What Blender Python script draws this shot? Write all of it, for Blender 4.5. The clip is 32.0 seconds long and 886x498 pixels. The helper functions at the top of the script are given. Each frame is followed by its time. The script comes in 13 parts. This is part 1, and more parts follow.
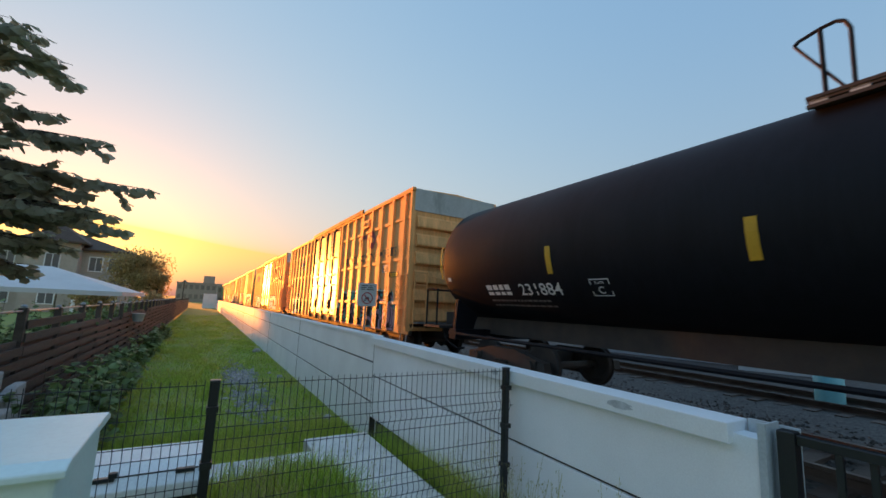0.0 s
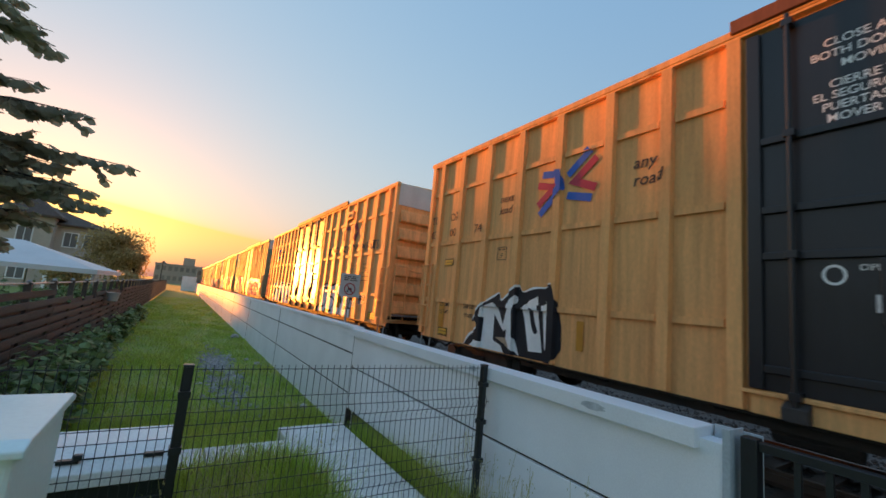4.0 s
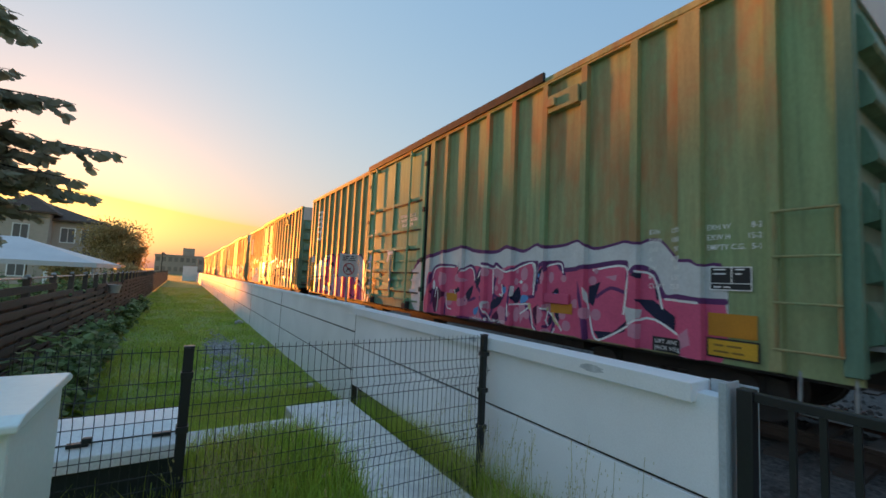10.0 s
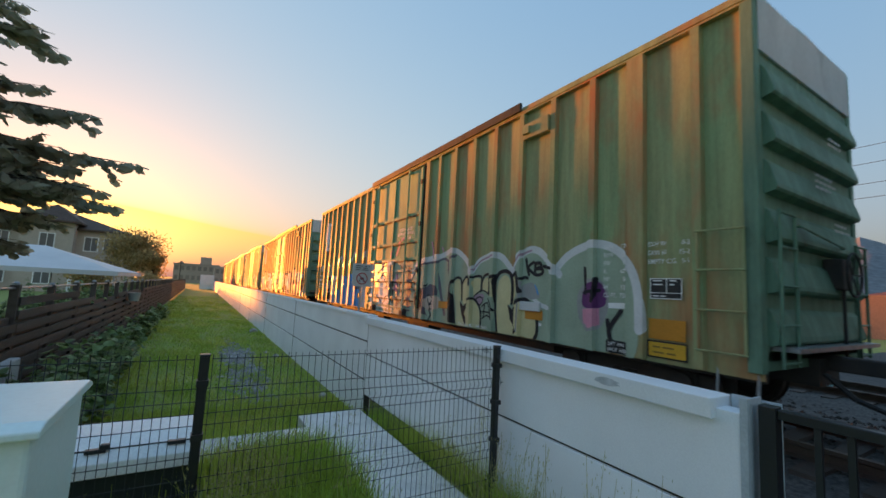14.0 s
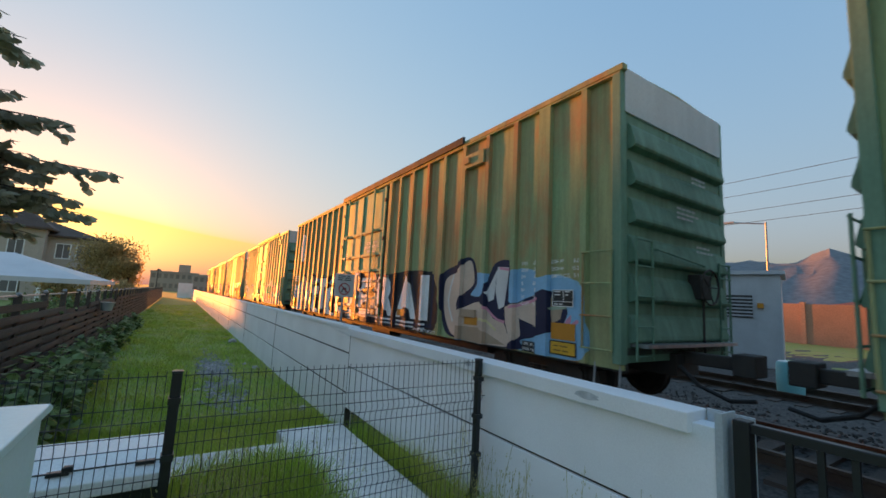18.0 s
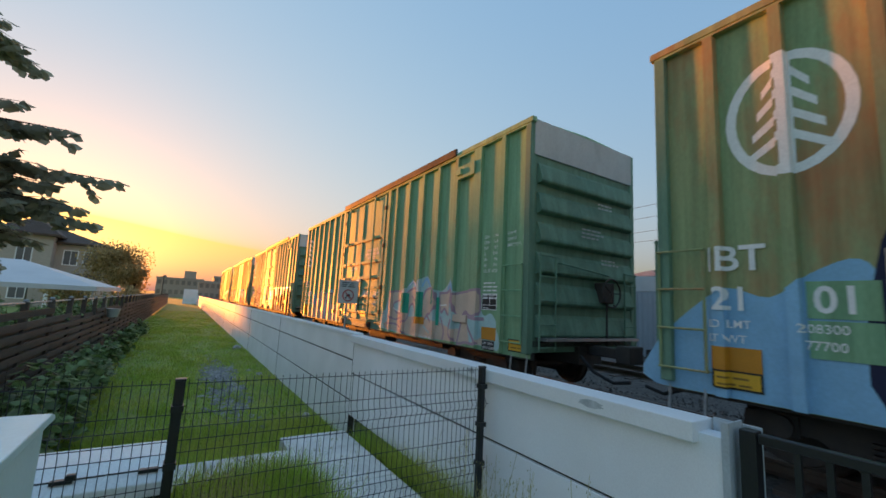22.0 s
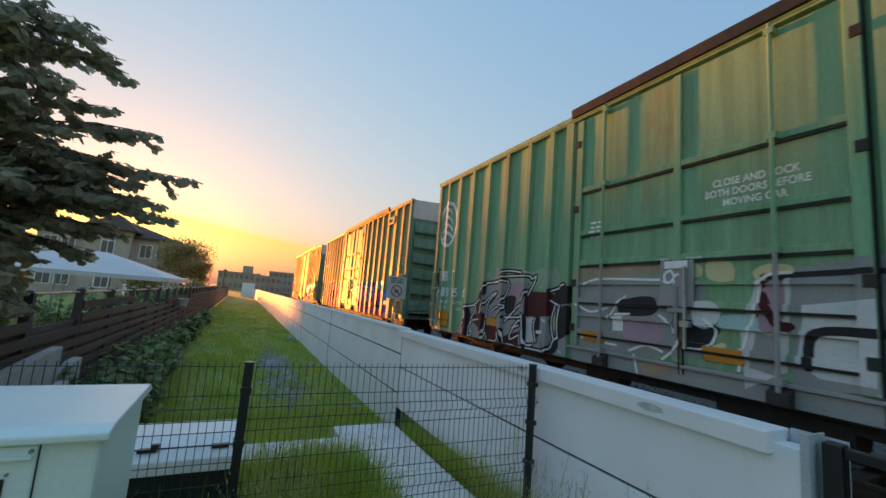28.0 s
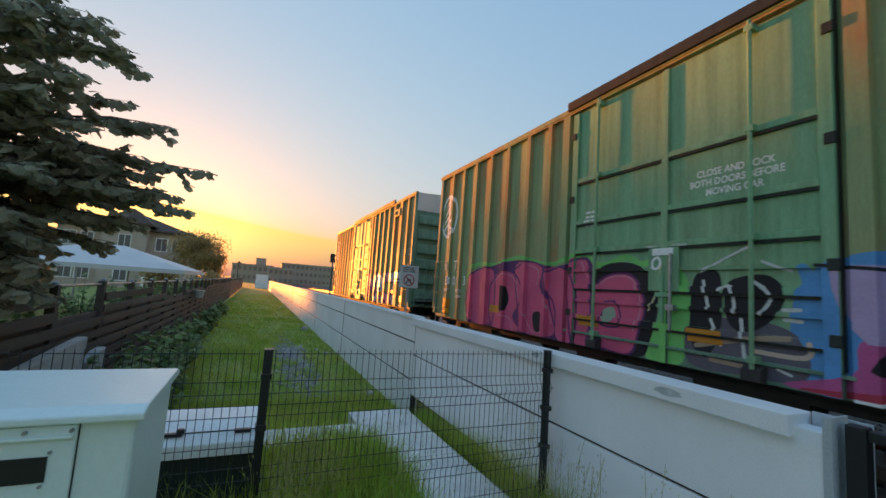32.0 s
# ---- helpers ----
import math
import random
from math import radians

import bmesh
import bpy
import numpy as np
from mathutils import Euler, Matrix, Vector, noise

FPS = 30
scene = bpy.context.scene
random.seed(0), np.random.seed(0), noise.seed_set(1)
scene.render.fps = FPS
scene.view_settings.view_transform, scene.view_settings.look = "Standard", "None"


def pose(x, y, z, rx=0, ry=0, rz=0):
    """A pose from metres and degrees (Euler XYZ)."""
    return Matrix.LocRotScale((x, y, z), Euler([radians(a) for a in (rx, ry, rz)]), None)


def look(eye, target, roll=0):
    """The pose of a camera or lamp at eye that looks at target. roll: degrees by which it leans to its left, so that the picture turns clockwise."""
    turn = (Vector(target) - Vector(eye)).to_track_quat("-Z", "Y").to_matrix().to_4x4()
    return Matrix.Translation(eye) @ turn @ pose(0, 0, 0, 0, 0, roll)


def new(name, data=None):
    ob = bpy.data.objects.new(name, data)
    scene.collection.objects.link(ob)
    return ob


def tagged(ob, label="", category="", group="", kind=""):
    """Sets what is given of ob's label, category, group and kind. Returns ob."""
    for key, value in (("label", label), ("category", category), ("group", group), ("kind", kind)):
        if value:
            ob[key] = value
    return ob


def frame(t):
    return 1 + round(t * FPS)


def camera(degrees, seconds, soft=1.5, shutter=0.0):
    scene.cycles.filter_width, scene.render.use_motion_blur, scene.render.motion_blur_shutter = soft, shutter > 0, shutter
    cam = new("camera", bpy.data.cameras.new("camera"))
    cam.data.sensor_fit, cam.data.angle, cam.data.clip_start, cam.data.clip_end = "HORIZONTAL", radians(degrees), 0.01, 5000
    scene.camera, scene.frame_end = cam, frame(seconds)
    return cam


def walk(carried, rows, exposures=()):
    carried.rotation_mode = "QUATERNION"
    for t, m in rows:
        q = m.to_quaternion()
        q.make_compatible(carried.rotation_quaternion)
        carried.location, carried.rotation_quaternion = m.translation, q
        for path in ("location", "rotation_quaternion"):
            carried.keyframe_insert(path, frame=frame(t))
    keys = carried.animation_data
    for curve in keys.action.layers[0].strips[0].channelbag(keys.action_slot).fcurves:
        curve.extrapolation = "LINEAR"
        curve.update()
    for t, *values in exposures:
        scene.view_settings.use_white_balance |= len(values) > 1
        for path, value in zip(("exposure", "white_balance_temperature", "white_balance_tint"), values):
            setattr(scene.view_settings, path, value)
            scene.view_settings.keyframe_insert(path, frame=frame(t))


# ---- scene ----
# Camera: handheld, standing at the fence. Rows: seconds, eye, yaw, pitch, roll.
PATH = [
    (0, -0.032, 0.003, 1.643, -30.35, 8.24, 2.57),
    (0.5, -0.044, 0.013, 1.633, -31.01, 8.42, 2.60),
    (1, -0.022, -0.002, 1.638, -31.86, 8.44, 2.52),
    (1.5, -0.014, 0.008, 1.641, -32.85, 8.40, 2.50),
    (2, -0.007, 0.020, 1.643, -33.21, 8.11, 2.56),
    (2.5, -0.017, 0.013, 1.644, -33.00, 8.06, 2.83),
    (4.5, -0.027, -0.001, 1.646, -31.90, 7.10, 6.30),
    (5, -0.033, 0.007, 1.640, -30.57, 6.05, 6.45),
    (5.5, -0.022, 0.018, 1.599, -29.03, 5.03, 6.02),
    (6, -0.029, 0.004, 1.602, -27.91, 4.84, 5.42),
    (6.5, -0.038, -0.003, 1.609, -27.62, 4.84, 4.84),
    (7, -0.034, -0.002, 1.611, -28.02, 4.84, 4.51),
    (7.5, -0.018, 0.012, 1.602, -28.79, 4.74, 4.34),
    (8, -0.017, 0.030, 1.590, -29.92, 4.42, 4.14),
    (8.5, -0.026, 0.028, 1.595, -30.85, 4.27, 3.76),
    (9, -0.001, 0.022, 1.595, -31.68, 4.30, 3.24),
    (9.5, 0.018, 0.007, 1.593, -32.31, 4.59, 2.83),
    (10, 0.025, -0.004, 1.598, -32.71, 4.57, 2.63),
    (10.5, 0.019, -0.005, 1.598, -32.75, 4.52, 2.78),
    (11, 0.023, -0.005, 1.600, -32.46, 4.23, 3.16),
    (11.5, 0.026, 0.003, 1.587, -31.87, 4.06, 3.45),
    (12, 0.020, 0.015, 1.583, -31.28, 3.83, 3.47),
    (12.5, 0.021, 0.011, 1.583, -30.92, 3.95, 3.34),
    (13, 0.025, 0.001, 1.594, -30.70, 4.38, 3.13),
    (13.5, 0.031, -0.012, 1.598, -30.70, 5.20, 3.03),
    (14, 0.024, -0.006, 1.602, -30.82, 5.88, 2.98),
    (14.5, 0.029, -0.024, 1.627, -30.78, 6.73, 2.97),
    (15, 0.026, -0.030, 1.639, -30.95, 7.20, 2.90),
    (15.5, 0.022, -0.025, 1.639, -31.03, 7.46, 2.84),
    (17.5, 0.043, -0.015, 1.639, -32.76, 7.25, 3.11),
    (18, 0.042, -0.017, 1.641, -32.94, 7.23, 3.08),
    (18.5, 0.039, -0.018, 1.642, -32.99, 7.21, 2.96),
    (19, 0.037, -0.018, 1.644, -32.90, 7.23, 2.67),
    (19.5, 0.051, -0.026, 1.646, -32.74, 7.25, 2.32),
    (20, 0.047, -0.029, 1.648, -32.80, 7.21, 2.08),
    (20.5, 0.047, -0.021, 1.644, -32.77, 7.20, 1.98),
    (21, 0.055, -0.021, 1.642, -32.75, 7.37, 2.12),
    (21.5, 0.069, -0.030, 1.647, -32.61, 7.64, 2.45),
    (22, 0.051, -0.023, 1.654, -32.31, 8.01, 3.03),
    (22.5, 0.036, 0.000, 1.640, -31.88, 8.15, 3.58),
    (23, 0.030, 0.009, 1.633, -31.32, 7.98, 3.82),
    (23.5, 0.022, 0.004, 1.631, -30.28, 7.73, 3.59),
    (24, 0.025, 0.001, 1.632, -28.93, 7.31, 2.94),
    (24.5, -0.003, 0.017, 1.619, -27.61, 7.28, 2.52),
    (25, -0.009, 0.010, 1.617, -26.36, 7.00, 2.39),
    (25.5, -0.012, 0.003, 1.617, -25.74, 6.94, 2.67),
    (27.5, -0.021, 0.007, 1.616, -26.06, 7.23, 4.08),
    (28, -0.014, -0.001, 1.618, -26.00, 7.43, 4.60),
    (28.5, -0.013, 0.004, 1.620, -25.82, 7.48, 5.09),
    (29, -0.030, 0.012, 1.617, -25.17, 7.32, 5.16),
    (29.5, -0.052, 0.016, 1.598, -24.46, 7.00, 4.82),
    (30, -0.064, 0.006, 1.598, -24.04, 6.75, 4.23),
    (30.5, -0.071, -0.005, 1.608, -23.98, 6.67, 3.76),
    (31, -0.043, -0.013, 1.606, -24.13, 6.42, 3.54),
    (31.5, -0.030, -0.003, 1.600, -24.41, 6.12, 3.64),
    (32, -0.040, 0.011, 1.595, -24.64, 5.87, 4.02),
]
# Travel of the train along its track: seconds, metres.
TRAVEL = [
    (0, 0.00), (1, -5.33), (2, -10.66), (2.5, -13.32), (4.5, -23.97), (5, -26.63),
    (6, -31.86), (7, -37.39), (8, -42.76), (9, -47.96), (10, -53.15), (11, -58.20),
    (12, -63.41), (13, -68.21), (14, -73.24), (15, -78.35), (15.5, -80.84), (17.5, -90.74),
    (18, -93.21), (19, -98.16), (20, -103.23), (21, -107.86), (22, -112.68), (23, -117.47),
    (24, -122.43), (25, -126.92), (25.5, -129.15), (27.5, -138.33), (28, -140.69), (29, -145.05),
    (30, -149.50), (31, -153.99), (32, -158.47)
]


def aim(x, y, z, yaw, pitch, roll):
    yaw, pitch = radians(yaw), radians(pitch)
    way = Vector((-math.sin(yaw) * math.cos(pitch), math.cos(yaw) * math.cos(pitch), math.sin(pitch)))
    eye = Vector((x, y, z))
    return look(eye, eye + 2 * way, roll)


cam = camera(95.38, 32.0, soft=1.6, shutter=0.15)
walk(cam, [(t, aim(*p)) for t, *p in PATH], [(0.0, 2.74, 6500, 10), (32.0, 2.74, 6500, 10)])

# ---- world and sun ----
SUN_AZ, SUN_EL = -12.4, 2.2  # degrees from the track's direction to the left, and above the horizon
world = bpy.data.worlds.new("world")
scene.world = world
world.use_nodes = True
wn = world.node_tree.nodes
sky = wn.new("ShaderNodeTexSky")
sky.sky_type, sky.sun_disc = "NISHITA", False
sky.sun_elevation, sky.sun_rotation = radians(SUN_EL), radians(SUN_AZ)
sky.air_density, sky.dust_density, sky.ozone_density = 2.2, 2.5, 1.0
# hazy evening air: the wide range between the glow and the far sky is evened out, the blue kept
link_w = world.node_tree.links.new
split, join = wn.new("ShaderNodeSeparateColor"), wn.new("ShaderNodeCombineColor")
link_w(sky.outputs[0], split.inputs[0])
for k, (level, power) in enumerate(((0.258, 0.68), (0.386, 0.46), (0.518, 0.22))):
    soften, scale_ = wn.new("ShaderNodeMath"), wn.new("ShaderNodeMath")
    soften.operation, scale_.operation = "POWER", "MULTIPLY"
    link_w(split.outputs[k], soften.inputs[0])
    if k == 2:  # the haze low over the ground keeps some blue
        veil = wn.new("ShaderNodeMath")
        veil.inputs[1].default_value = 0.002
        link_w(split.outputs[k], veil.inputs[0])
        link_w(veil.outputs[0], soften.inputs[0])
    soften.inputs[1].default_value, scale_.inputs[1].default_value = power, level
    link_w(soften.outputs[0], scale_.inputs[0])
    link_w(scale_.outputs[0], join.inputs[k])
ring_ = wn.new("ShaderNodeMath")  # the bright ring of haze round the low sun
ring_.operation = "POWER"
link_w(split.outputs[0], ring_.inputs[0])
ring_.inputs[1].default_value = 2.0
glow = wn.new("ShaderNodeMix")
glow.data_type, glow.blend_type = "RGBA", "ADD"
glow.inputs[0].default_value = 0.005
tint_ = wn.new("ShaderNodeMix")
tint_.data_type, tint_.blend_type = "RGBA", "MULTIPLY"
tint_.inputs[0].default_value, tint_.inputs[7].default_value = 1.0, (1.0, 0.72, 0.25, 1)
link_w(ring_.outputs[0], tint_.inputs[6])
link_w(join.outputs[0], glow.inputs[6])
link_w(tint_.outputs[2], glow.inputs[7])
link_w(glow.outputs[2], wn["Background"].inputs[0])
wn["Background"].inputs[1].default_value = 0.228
sun = new("sun", bpy.data.lights.new("sun", "SUN"))
sun.data.energy, sun.data.angle, sun.data.color = 2.0, radians(2.5), (1.0, 0.28, 0.035)
sa, se = radians(SUN_AZ), radians(SUN_EL)
sun_way = Vector((math.sin(sa) * math.cos(se), math.cos(sa) * math.cos(se), math.sin(se)))
sun.matrix_world = look((0, 0, 60), Vector((0, 0, 60)) - sun_way)

# ---- helpers for meshes ----


class Shape:
    """Collects faces for one mesh."""

    def __init__(self):
        self.v, self.f = [], []

    def add(self, verts, faces):
        n = len(self.v)
        self.v += [tuple(p) for p in verts]
        self.f += [tuple(i + n for i in q) for q in faces]
        return self

    def box(self, x0, x1, y0, y1, z0, z1):
        v = [(x, y, z) for x in (x0, x1) for y in (y0, y1) for z in (z0, z1)]
        return self.add(v, [(0, 1, 3, 2), (4, 6, 7, 5), (0, 4, 5, 1), (2, 3, 7, 6), (0, 2, 6, 4), (1, 5, 7, 3)])

    def prism(self, outline, axis, a, b):
        """An outline in the two other axes, drawn out along axis from a to b."""
        def put(p, s):
            q = list(p)
            q.insert("xyz".index(axis), s)
            return tuple(q)
        n = len(outline)
        v = [put(p, a) for p in outline] + [put(p, b) for p in outline]
        faces = [(i, (i + 1) % n, n + (i + 1) % n, n + i) for i in range(n)]
        return self.add(v, faces + [tuple(range(n))[::-1], tuple(range(n, 2 * n))])

    def tube(self, p, q, r, r2=None, seg=8, caps=True):
        p, q = Vector(p), Vector(q)
        way = (q - p).normalized()
        side = way.orthogonal().normalized()
        up = way.cross(side)
        r2 = r if r2 is None else r2
        v = []
        for c, k in ((p, r), (q, r2)):
            v += [c + k * (math.cos(2 * math.pi * i / seg) * side + math.sin(2 * math.pi * i / seg) * up) for i in range(seg)]
        faces = [(i, (i + 1) % seg, seg + (i + 1) % seg, seg + i) for i in range(seg)]
        if caps:
            faces += [tuple(range(seg))[::-1], tuple(range(seg, 2 * seg))]
        return self.add(v, faces)

    def bar(self, pts, r, seg=6):
        for p, q in zip(pts, pts[1:]):
            self.tube(p, q, r, seg=seg)
        return self

    def lathe(self, rings, seg=24, axis="y"):
        """Rings of (place along axis, radius) round the axis through the origin."""
        n = len(self.v)
        for s, r in rings:
            for i in range(seg):
                a = 2 * math.pi * i / seg
                c, d = r * math.cos(a), r * math.sin(a)
                self.v.append({"y": (c, s, d), "x": (s, c, d), "z": (c, d, s)}[axis])
        for k in range(len(rings) - 1):
            for i in range(seg):
                a, b = n + k * seg + i, n + k * seg + (i + 1) % seg
                self.f.append((a, b, b + seg, a + seg))
        self.f.append(tuple(n + i for i in range(seg))[::-1])
        self.f.append(tuple(n + (len(rings) - 1) * seg + i for i in range(seg)))
        return self

    def shift(self, x=0, y=0, z=0):
        self.v = [(p[0] + x, p[1] + y, p[2] + z) for p in self.v]
        return self

    def mesh(self, name, material, smooth=False):
        me = bpy.data.meshes.new(name)
        me.from_pydata(self.v, [], self.f)
        me.materials.append(material)
        bm = bmesh.new()
        bm.from_mesh(me)
        bmesh.ops.recalc_face_normals(bm, faces=bm.faces)
        bm.to_mesh(me)
        bm.free()
        if smooth:
            me.shade_smooth()
            me.set_sharp_from_angle(angle=radians(35))
        return me


def part(name, shape, material, parent=None, label="", bevel=0.0, smooth=False):
    """One mesh object from a Shape, under a thing or a part."""
    me = shape if isinstance(shape, bpy.types.Mesh) else shape.mesh(name, material, smooth)
    ob = new(name, me)
    if parent is not None:
        ob.parent = parent
    if label:
        ob["label"] = label
    if bevel:
        mod = ob.modifiers.new("bevel", "BEVEL")
        mod.width, mod.segments, mod.limit_method = bevel, 2, "ANGLE"
    return ob


def thing(name, label, category, group="", at=(0, 0, 0), kind=""):
    ob = new(name)
    ob.location = at
    ob.empty_display_size = 0.1
    return tagged(ob, label, category, group, kind)


# ---- materials ----
def material(name, color, rough=0.6, metal=0.0, vary=0.15, scale=2.0, grain=0.06, grain_scale=60.0, bump=0.1, second=None, amount=0.5,
             stretch=(1, 1, 1), spots=None, spot_level=0.62, spot_soft=0.1, spot_scale=1.2, island=0.0, spread=0.12, transmission=0.0):
    """A surface: base colour, broad mottling towards second, fine grain, worn or rusty spots, and relief."""
    m = bpy.data.materials.new(name)
    m.use_nodes = True
    nt = m.node_tree
    n, link = nt.nodes, nt.links.new
    b = n["Principled BSDF"]
    tc = n.new("ShaderNodeTexCoord")
    mp = n.new("ShaderNodeMapping")
    mp.inputs["Scale"].default_value = stretch
    link(tc.outputs["Object"], mp.inputs[0])
    info = n.new("ShaderNodeObjectInfo")
    off = n.new("ShaderNodeVectorMath")
    off.operation = "MULTIPLY_ADD"
    link(info.outputs["Random"], off.inputs[0])
    off.inputs[1].default_value = (37.0, 19.0, 53.0)
    link(mp.outputs[0], off.inputs[2])

    def nz(s, detail, rough_=0.55):
        t = n.new("ShaderNodeTexNoise")
        t.inputs["Scale"].default_value, t.inputs["Detail"].default_value, t.inputs["Roughness"].default_value = s, detail, rough_
        link(off.outputs[0], t.inputs["Vector"])
        return t.outputs[0]

    def mix(f, a, c, kind="MIX"):
        x = n.new("ShaderNodeMix")
        x.data_type, x.blend_type = "RGBA", kind
        for s, v in ((0, f), (6, a), (7, c)):
            if isinstance(v, bpy.types.NodeSocket):
                link(v, x.inputs[s])
            else:
                x.inputs[s].default_value = (*v, 1) if isinstance(v, tuple) else v
        return x.outputs[2]

    def ramp(v, lo, hi):
        r = n.new("ShaderNodeMapRange")
        link(v, r.inputs[0])
        r.inputs[1].default_value, r.inputs[2].default_value = lo, hi
        return r.outputs[0]

    broad = nz(scale, 4)
    fine = nz(grain_scale, 3)
    col = mix(ramp(broad, 0.35, 0.7), color, second or tuple(c * (1 - vary) for c in color))
    g = mix(ramp(fine, 0.3, 0.7), tuple([1 - grain * 2] * 3), tuple([1 + grain] * 3))
    col = mix(1.0, col, g, "MULTIPLY")
    if spots:
        col = mix(ramp(nz(spot_scale, 6, 0.65), spot_level, spot_level + spot_soft), col, spots)
    if spread:
        x = n.new("ShaderNodeMapRange")
        link(info.outputs["Random"], x.inputs[0])
        x.inputs[3].default_value, x.inputs[4].default_value = 1 - spread, 1 + spread
        col = mix(1.0, col, x.outputs[0], "MULTIPLY")
    if island:
        geo = n.new("ShaderNodeNewGeometry")
        x = n.new("ShaderNodeMapRange")
        link(geo.outputs["Random Per Island"], x.inputs[0])
        x.inputs[3].default_value, x.inputs[4].default_value = 1 - island, 1 + island
        col = mix(1.0, col, x.outputs[0], "MULTIPLY")
    link(col, b.inputs["Base Color"])
    rr = n.new("ShaderNodeMapRange")
    link(broad, rr.inputs[0])
    rr.inputs[3].default_value, rr.inputs[4].default_value = max(rough - 0.1, 0.02), min(rough + 0.12, 1)
    link(rr.outputs[0], b.inputs["Roughness"])
    b.inputs["Metallic"].default_value = metal
    if transmission:
        b.inputs["Subsurface Weight"].default_value = 0
        tr = n.new("ShaderNodeBsdfTranslucent")
        link(col, tr.inputs[0])
        ms = n.new("ShaderNodeMixShader")
        ms.inputs[0].default_value = transmission
        link(b.outputs[0], ms.inputs[1])
        link(tr.outputs[0], ms.inputs[2])
        link(ms.outputs[0], n["Material Output"].inputs[0])
    if bump:
        bp = n.new("ShaderNodeBump")
        bp.inputs["Strength"].default_value, bp.inputs["Distance"].default_value = bump, 0.01
        link(fine, bp.inputs["Height"])
        link(bp.outputs[0], b.inputs["Normal"])
    return m


def car_paint(name, color, rust=(0.16, 0.06, 0.025), rust_level=0.6, rough=0.6, wave=0.5, fade=None):
    """Old paint on sheet steel: streaks that run down, rust, road dirt, and the buckle of thin sheets."""
    m = material(name, color, rough, vary=0.12, scale=0.7, grain=0.05, grain_scale=40, bump=0.05, second=fade, spots=rust,
                 spot_level=rust_level, spot_soft=0.22, spot_scale=0.9, stretch=(1, 1, 0.4), spread=0.05)
    nt = m.node_tree
    n, link = nt.nodes, nt.links.new
    tc = n.new("ShaderNodeTexCoord")
    big = n.new("ShaderNodeTexNoise")
    big.inputs["Scale"].default_value, big.inputs["Detail"].default_value = 1.1, 1.0
    link(tc.outputs["Object"], big.inputs["Vector"])
    # rain streaks that run down the sheets
    mp = n.new("ShaderNodeMapping")
    mp.inputs["Scale"].default_value = (4.5, 4.5, 0.28)
    link(tc.outputs["Object"], mp.inputs[0])
    streak = n.new("ShaderNodeTexNoise")
    streak.inputs["Scale"].default_value, streak.inputs["Detail"].default_value, streak.inputs["Roughness"].default_value = 1.6, 6.0, 0.65
    link(mp.outputs[0], streak.inputs["Vector"])
    level = n.new("ShaderNodeMapRange")
    link(streak.outputs[0], level.inputs[0])
    level.inputs[1].default_value, level.inputs[2].default_value, level.inputs[3].default_value, level.inputs[4].default_value = 0.32, 0.66, 0.76, 1.12
    over = n.new("ShaderNodeMix")
    over.data_type, over.blend_type = "RGBA", "MULTIPLY"
    over.inputs[0].default_value = 1.0
    base = n["Principled BSDF"].inputs["Base Color"]
    link(base.links[0].from_socket, over.inputs[6])
    link(level.outputs[0], over.inputs[7])
    link(over.outputs[2], base)
    n["Principled BSDF"].inputs["Specular IOR Level"].default_value = 0.16
    old = [x for x in n if x.type == "BUMP"][0]
    bp = n.new("ShaderNodeBump")
    bp.inputs["Strength"].default_value, bp.inputs["Distance"].default_value = wave, 0.07
    link(big.outputs[0], bp.inputs["Height"])
    link(old.outputs[0], bp.inputs["Normal"])
    link(bp.outputs[0], n["Principled BSDF"].inputs["Normal"])
    return m


GREEN = car_paint("green paint", (0.23, 0.46, 0.27), rust=(0.28, 0.17, 0.085), rust_level=0.60, fade=(0.28, 0.43, 0.25))
GREEN_OLD = car_paint("weathered green paint", (0.27, 0.39, 0.20), rust=(0.44, 0.20, 0.09), rust_level=0.47, fade=(0.37, 0.34, 0.17))
# the ends take a darker green than the sides
GREEN_END = car_paint("darker green end paint", (0.18, 0.31, 0.22), rust=(0.08, 0.09, 0.07), rust_level=0.6)
YELLOW = car_paint("yellow ochre paint", (0.90, 0.47, 0.18), rust=(0.58, 0.27, 0.10), rust_level=0.62, fade=(0.84, 0.42, 0.165))
BLACK = car_paint("black paint", (0.010, 0.011, 0.016), rust=(0.025, 0.024, 0.026), rust_level=0.72, rough=0.6, wave=0.15)
BLACK.node_tree.nodes["Principled BSDF"].inputs["Specular IOR Level"].default_value = 0.2
DOOR_BLACK = car_paint("glossy black door paint", (0.012, 0.0135, 0.018), rust=(0.03, 0.03, 0.032), rust_level=0.70, rough=0.36, wave=0.25)
DOOR_BLACK.node_tree.nodes["Principled BSDF"].inputs["Specular IOR Level"].default_value = 0.6
DARK = material("grimy dark steel", (0.036, 0.033, 0.033), 0.75, second=(0.065, 0.054, 0.046), scale=3, bump=0.3)
RAIL_STEEL = material("worn rail steel", (0.12, 0.09, 0.07), 0.5, 0.6, second=(0.08, 0.05, 0.04))
GALV = material("galvanised steel", (0.42, 0.44, 0.46), 0.45, 0.7, scale=9, vary=0.3)
POST_BLUE = material("grey painted channel steel", (0.50, 0.55, 0.58), 0.5, vary=0.1, scale=4, bump=0.05)
CONCRETE = material("painted concrete", (0.88, 0.89, 0.90), 0.75, vary=0.10, scale=1.1, grain=0.025, grain_scale=90, bump=0.12, spots=(0.66, 0.66, 0.64), spot_level=0.66, spread=0.04)
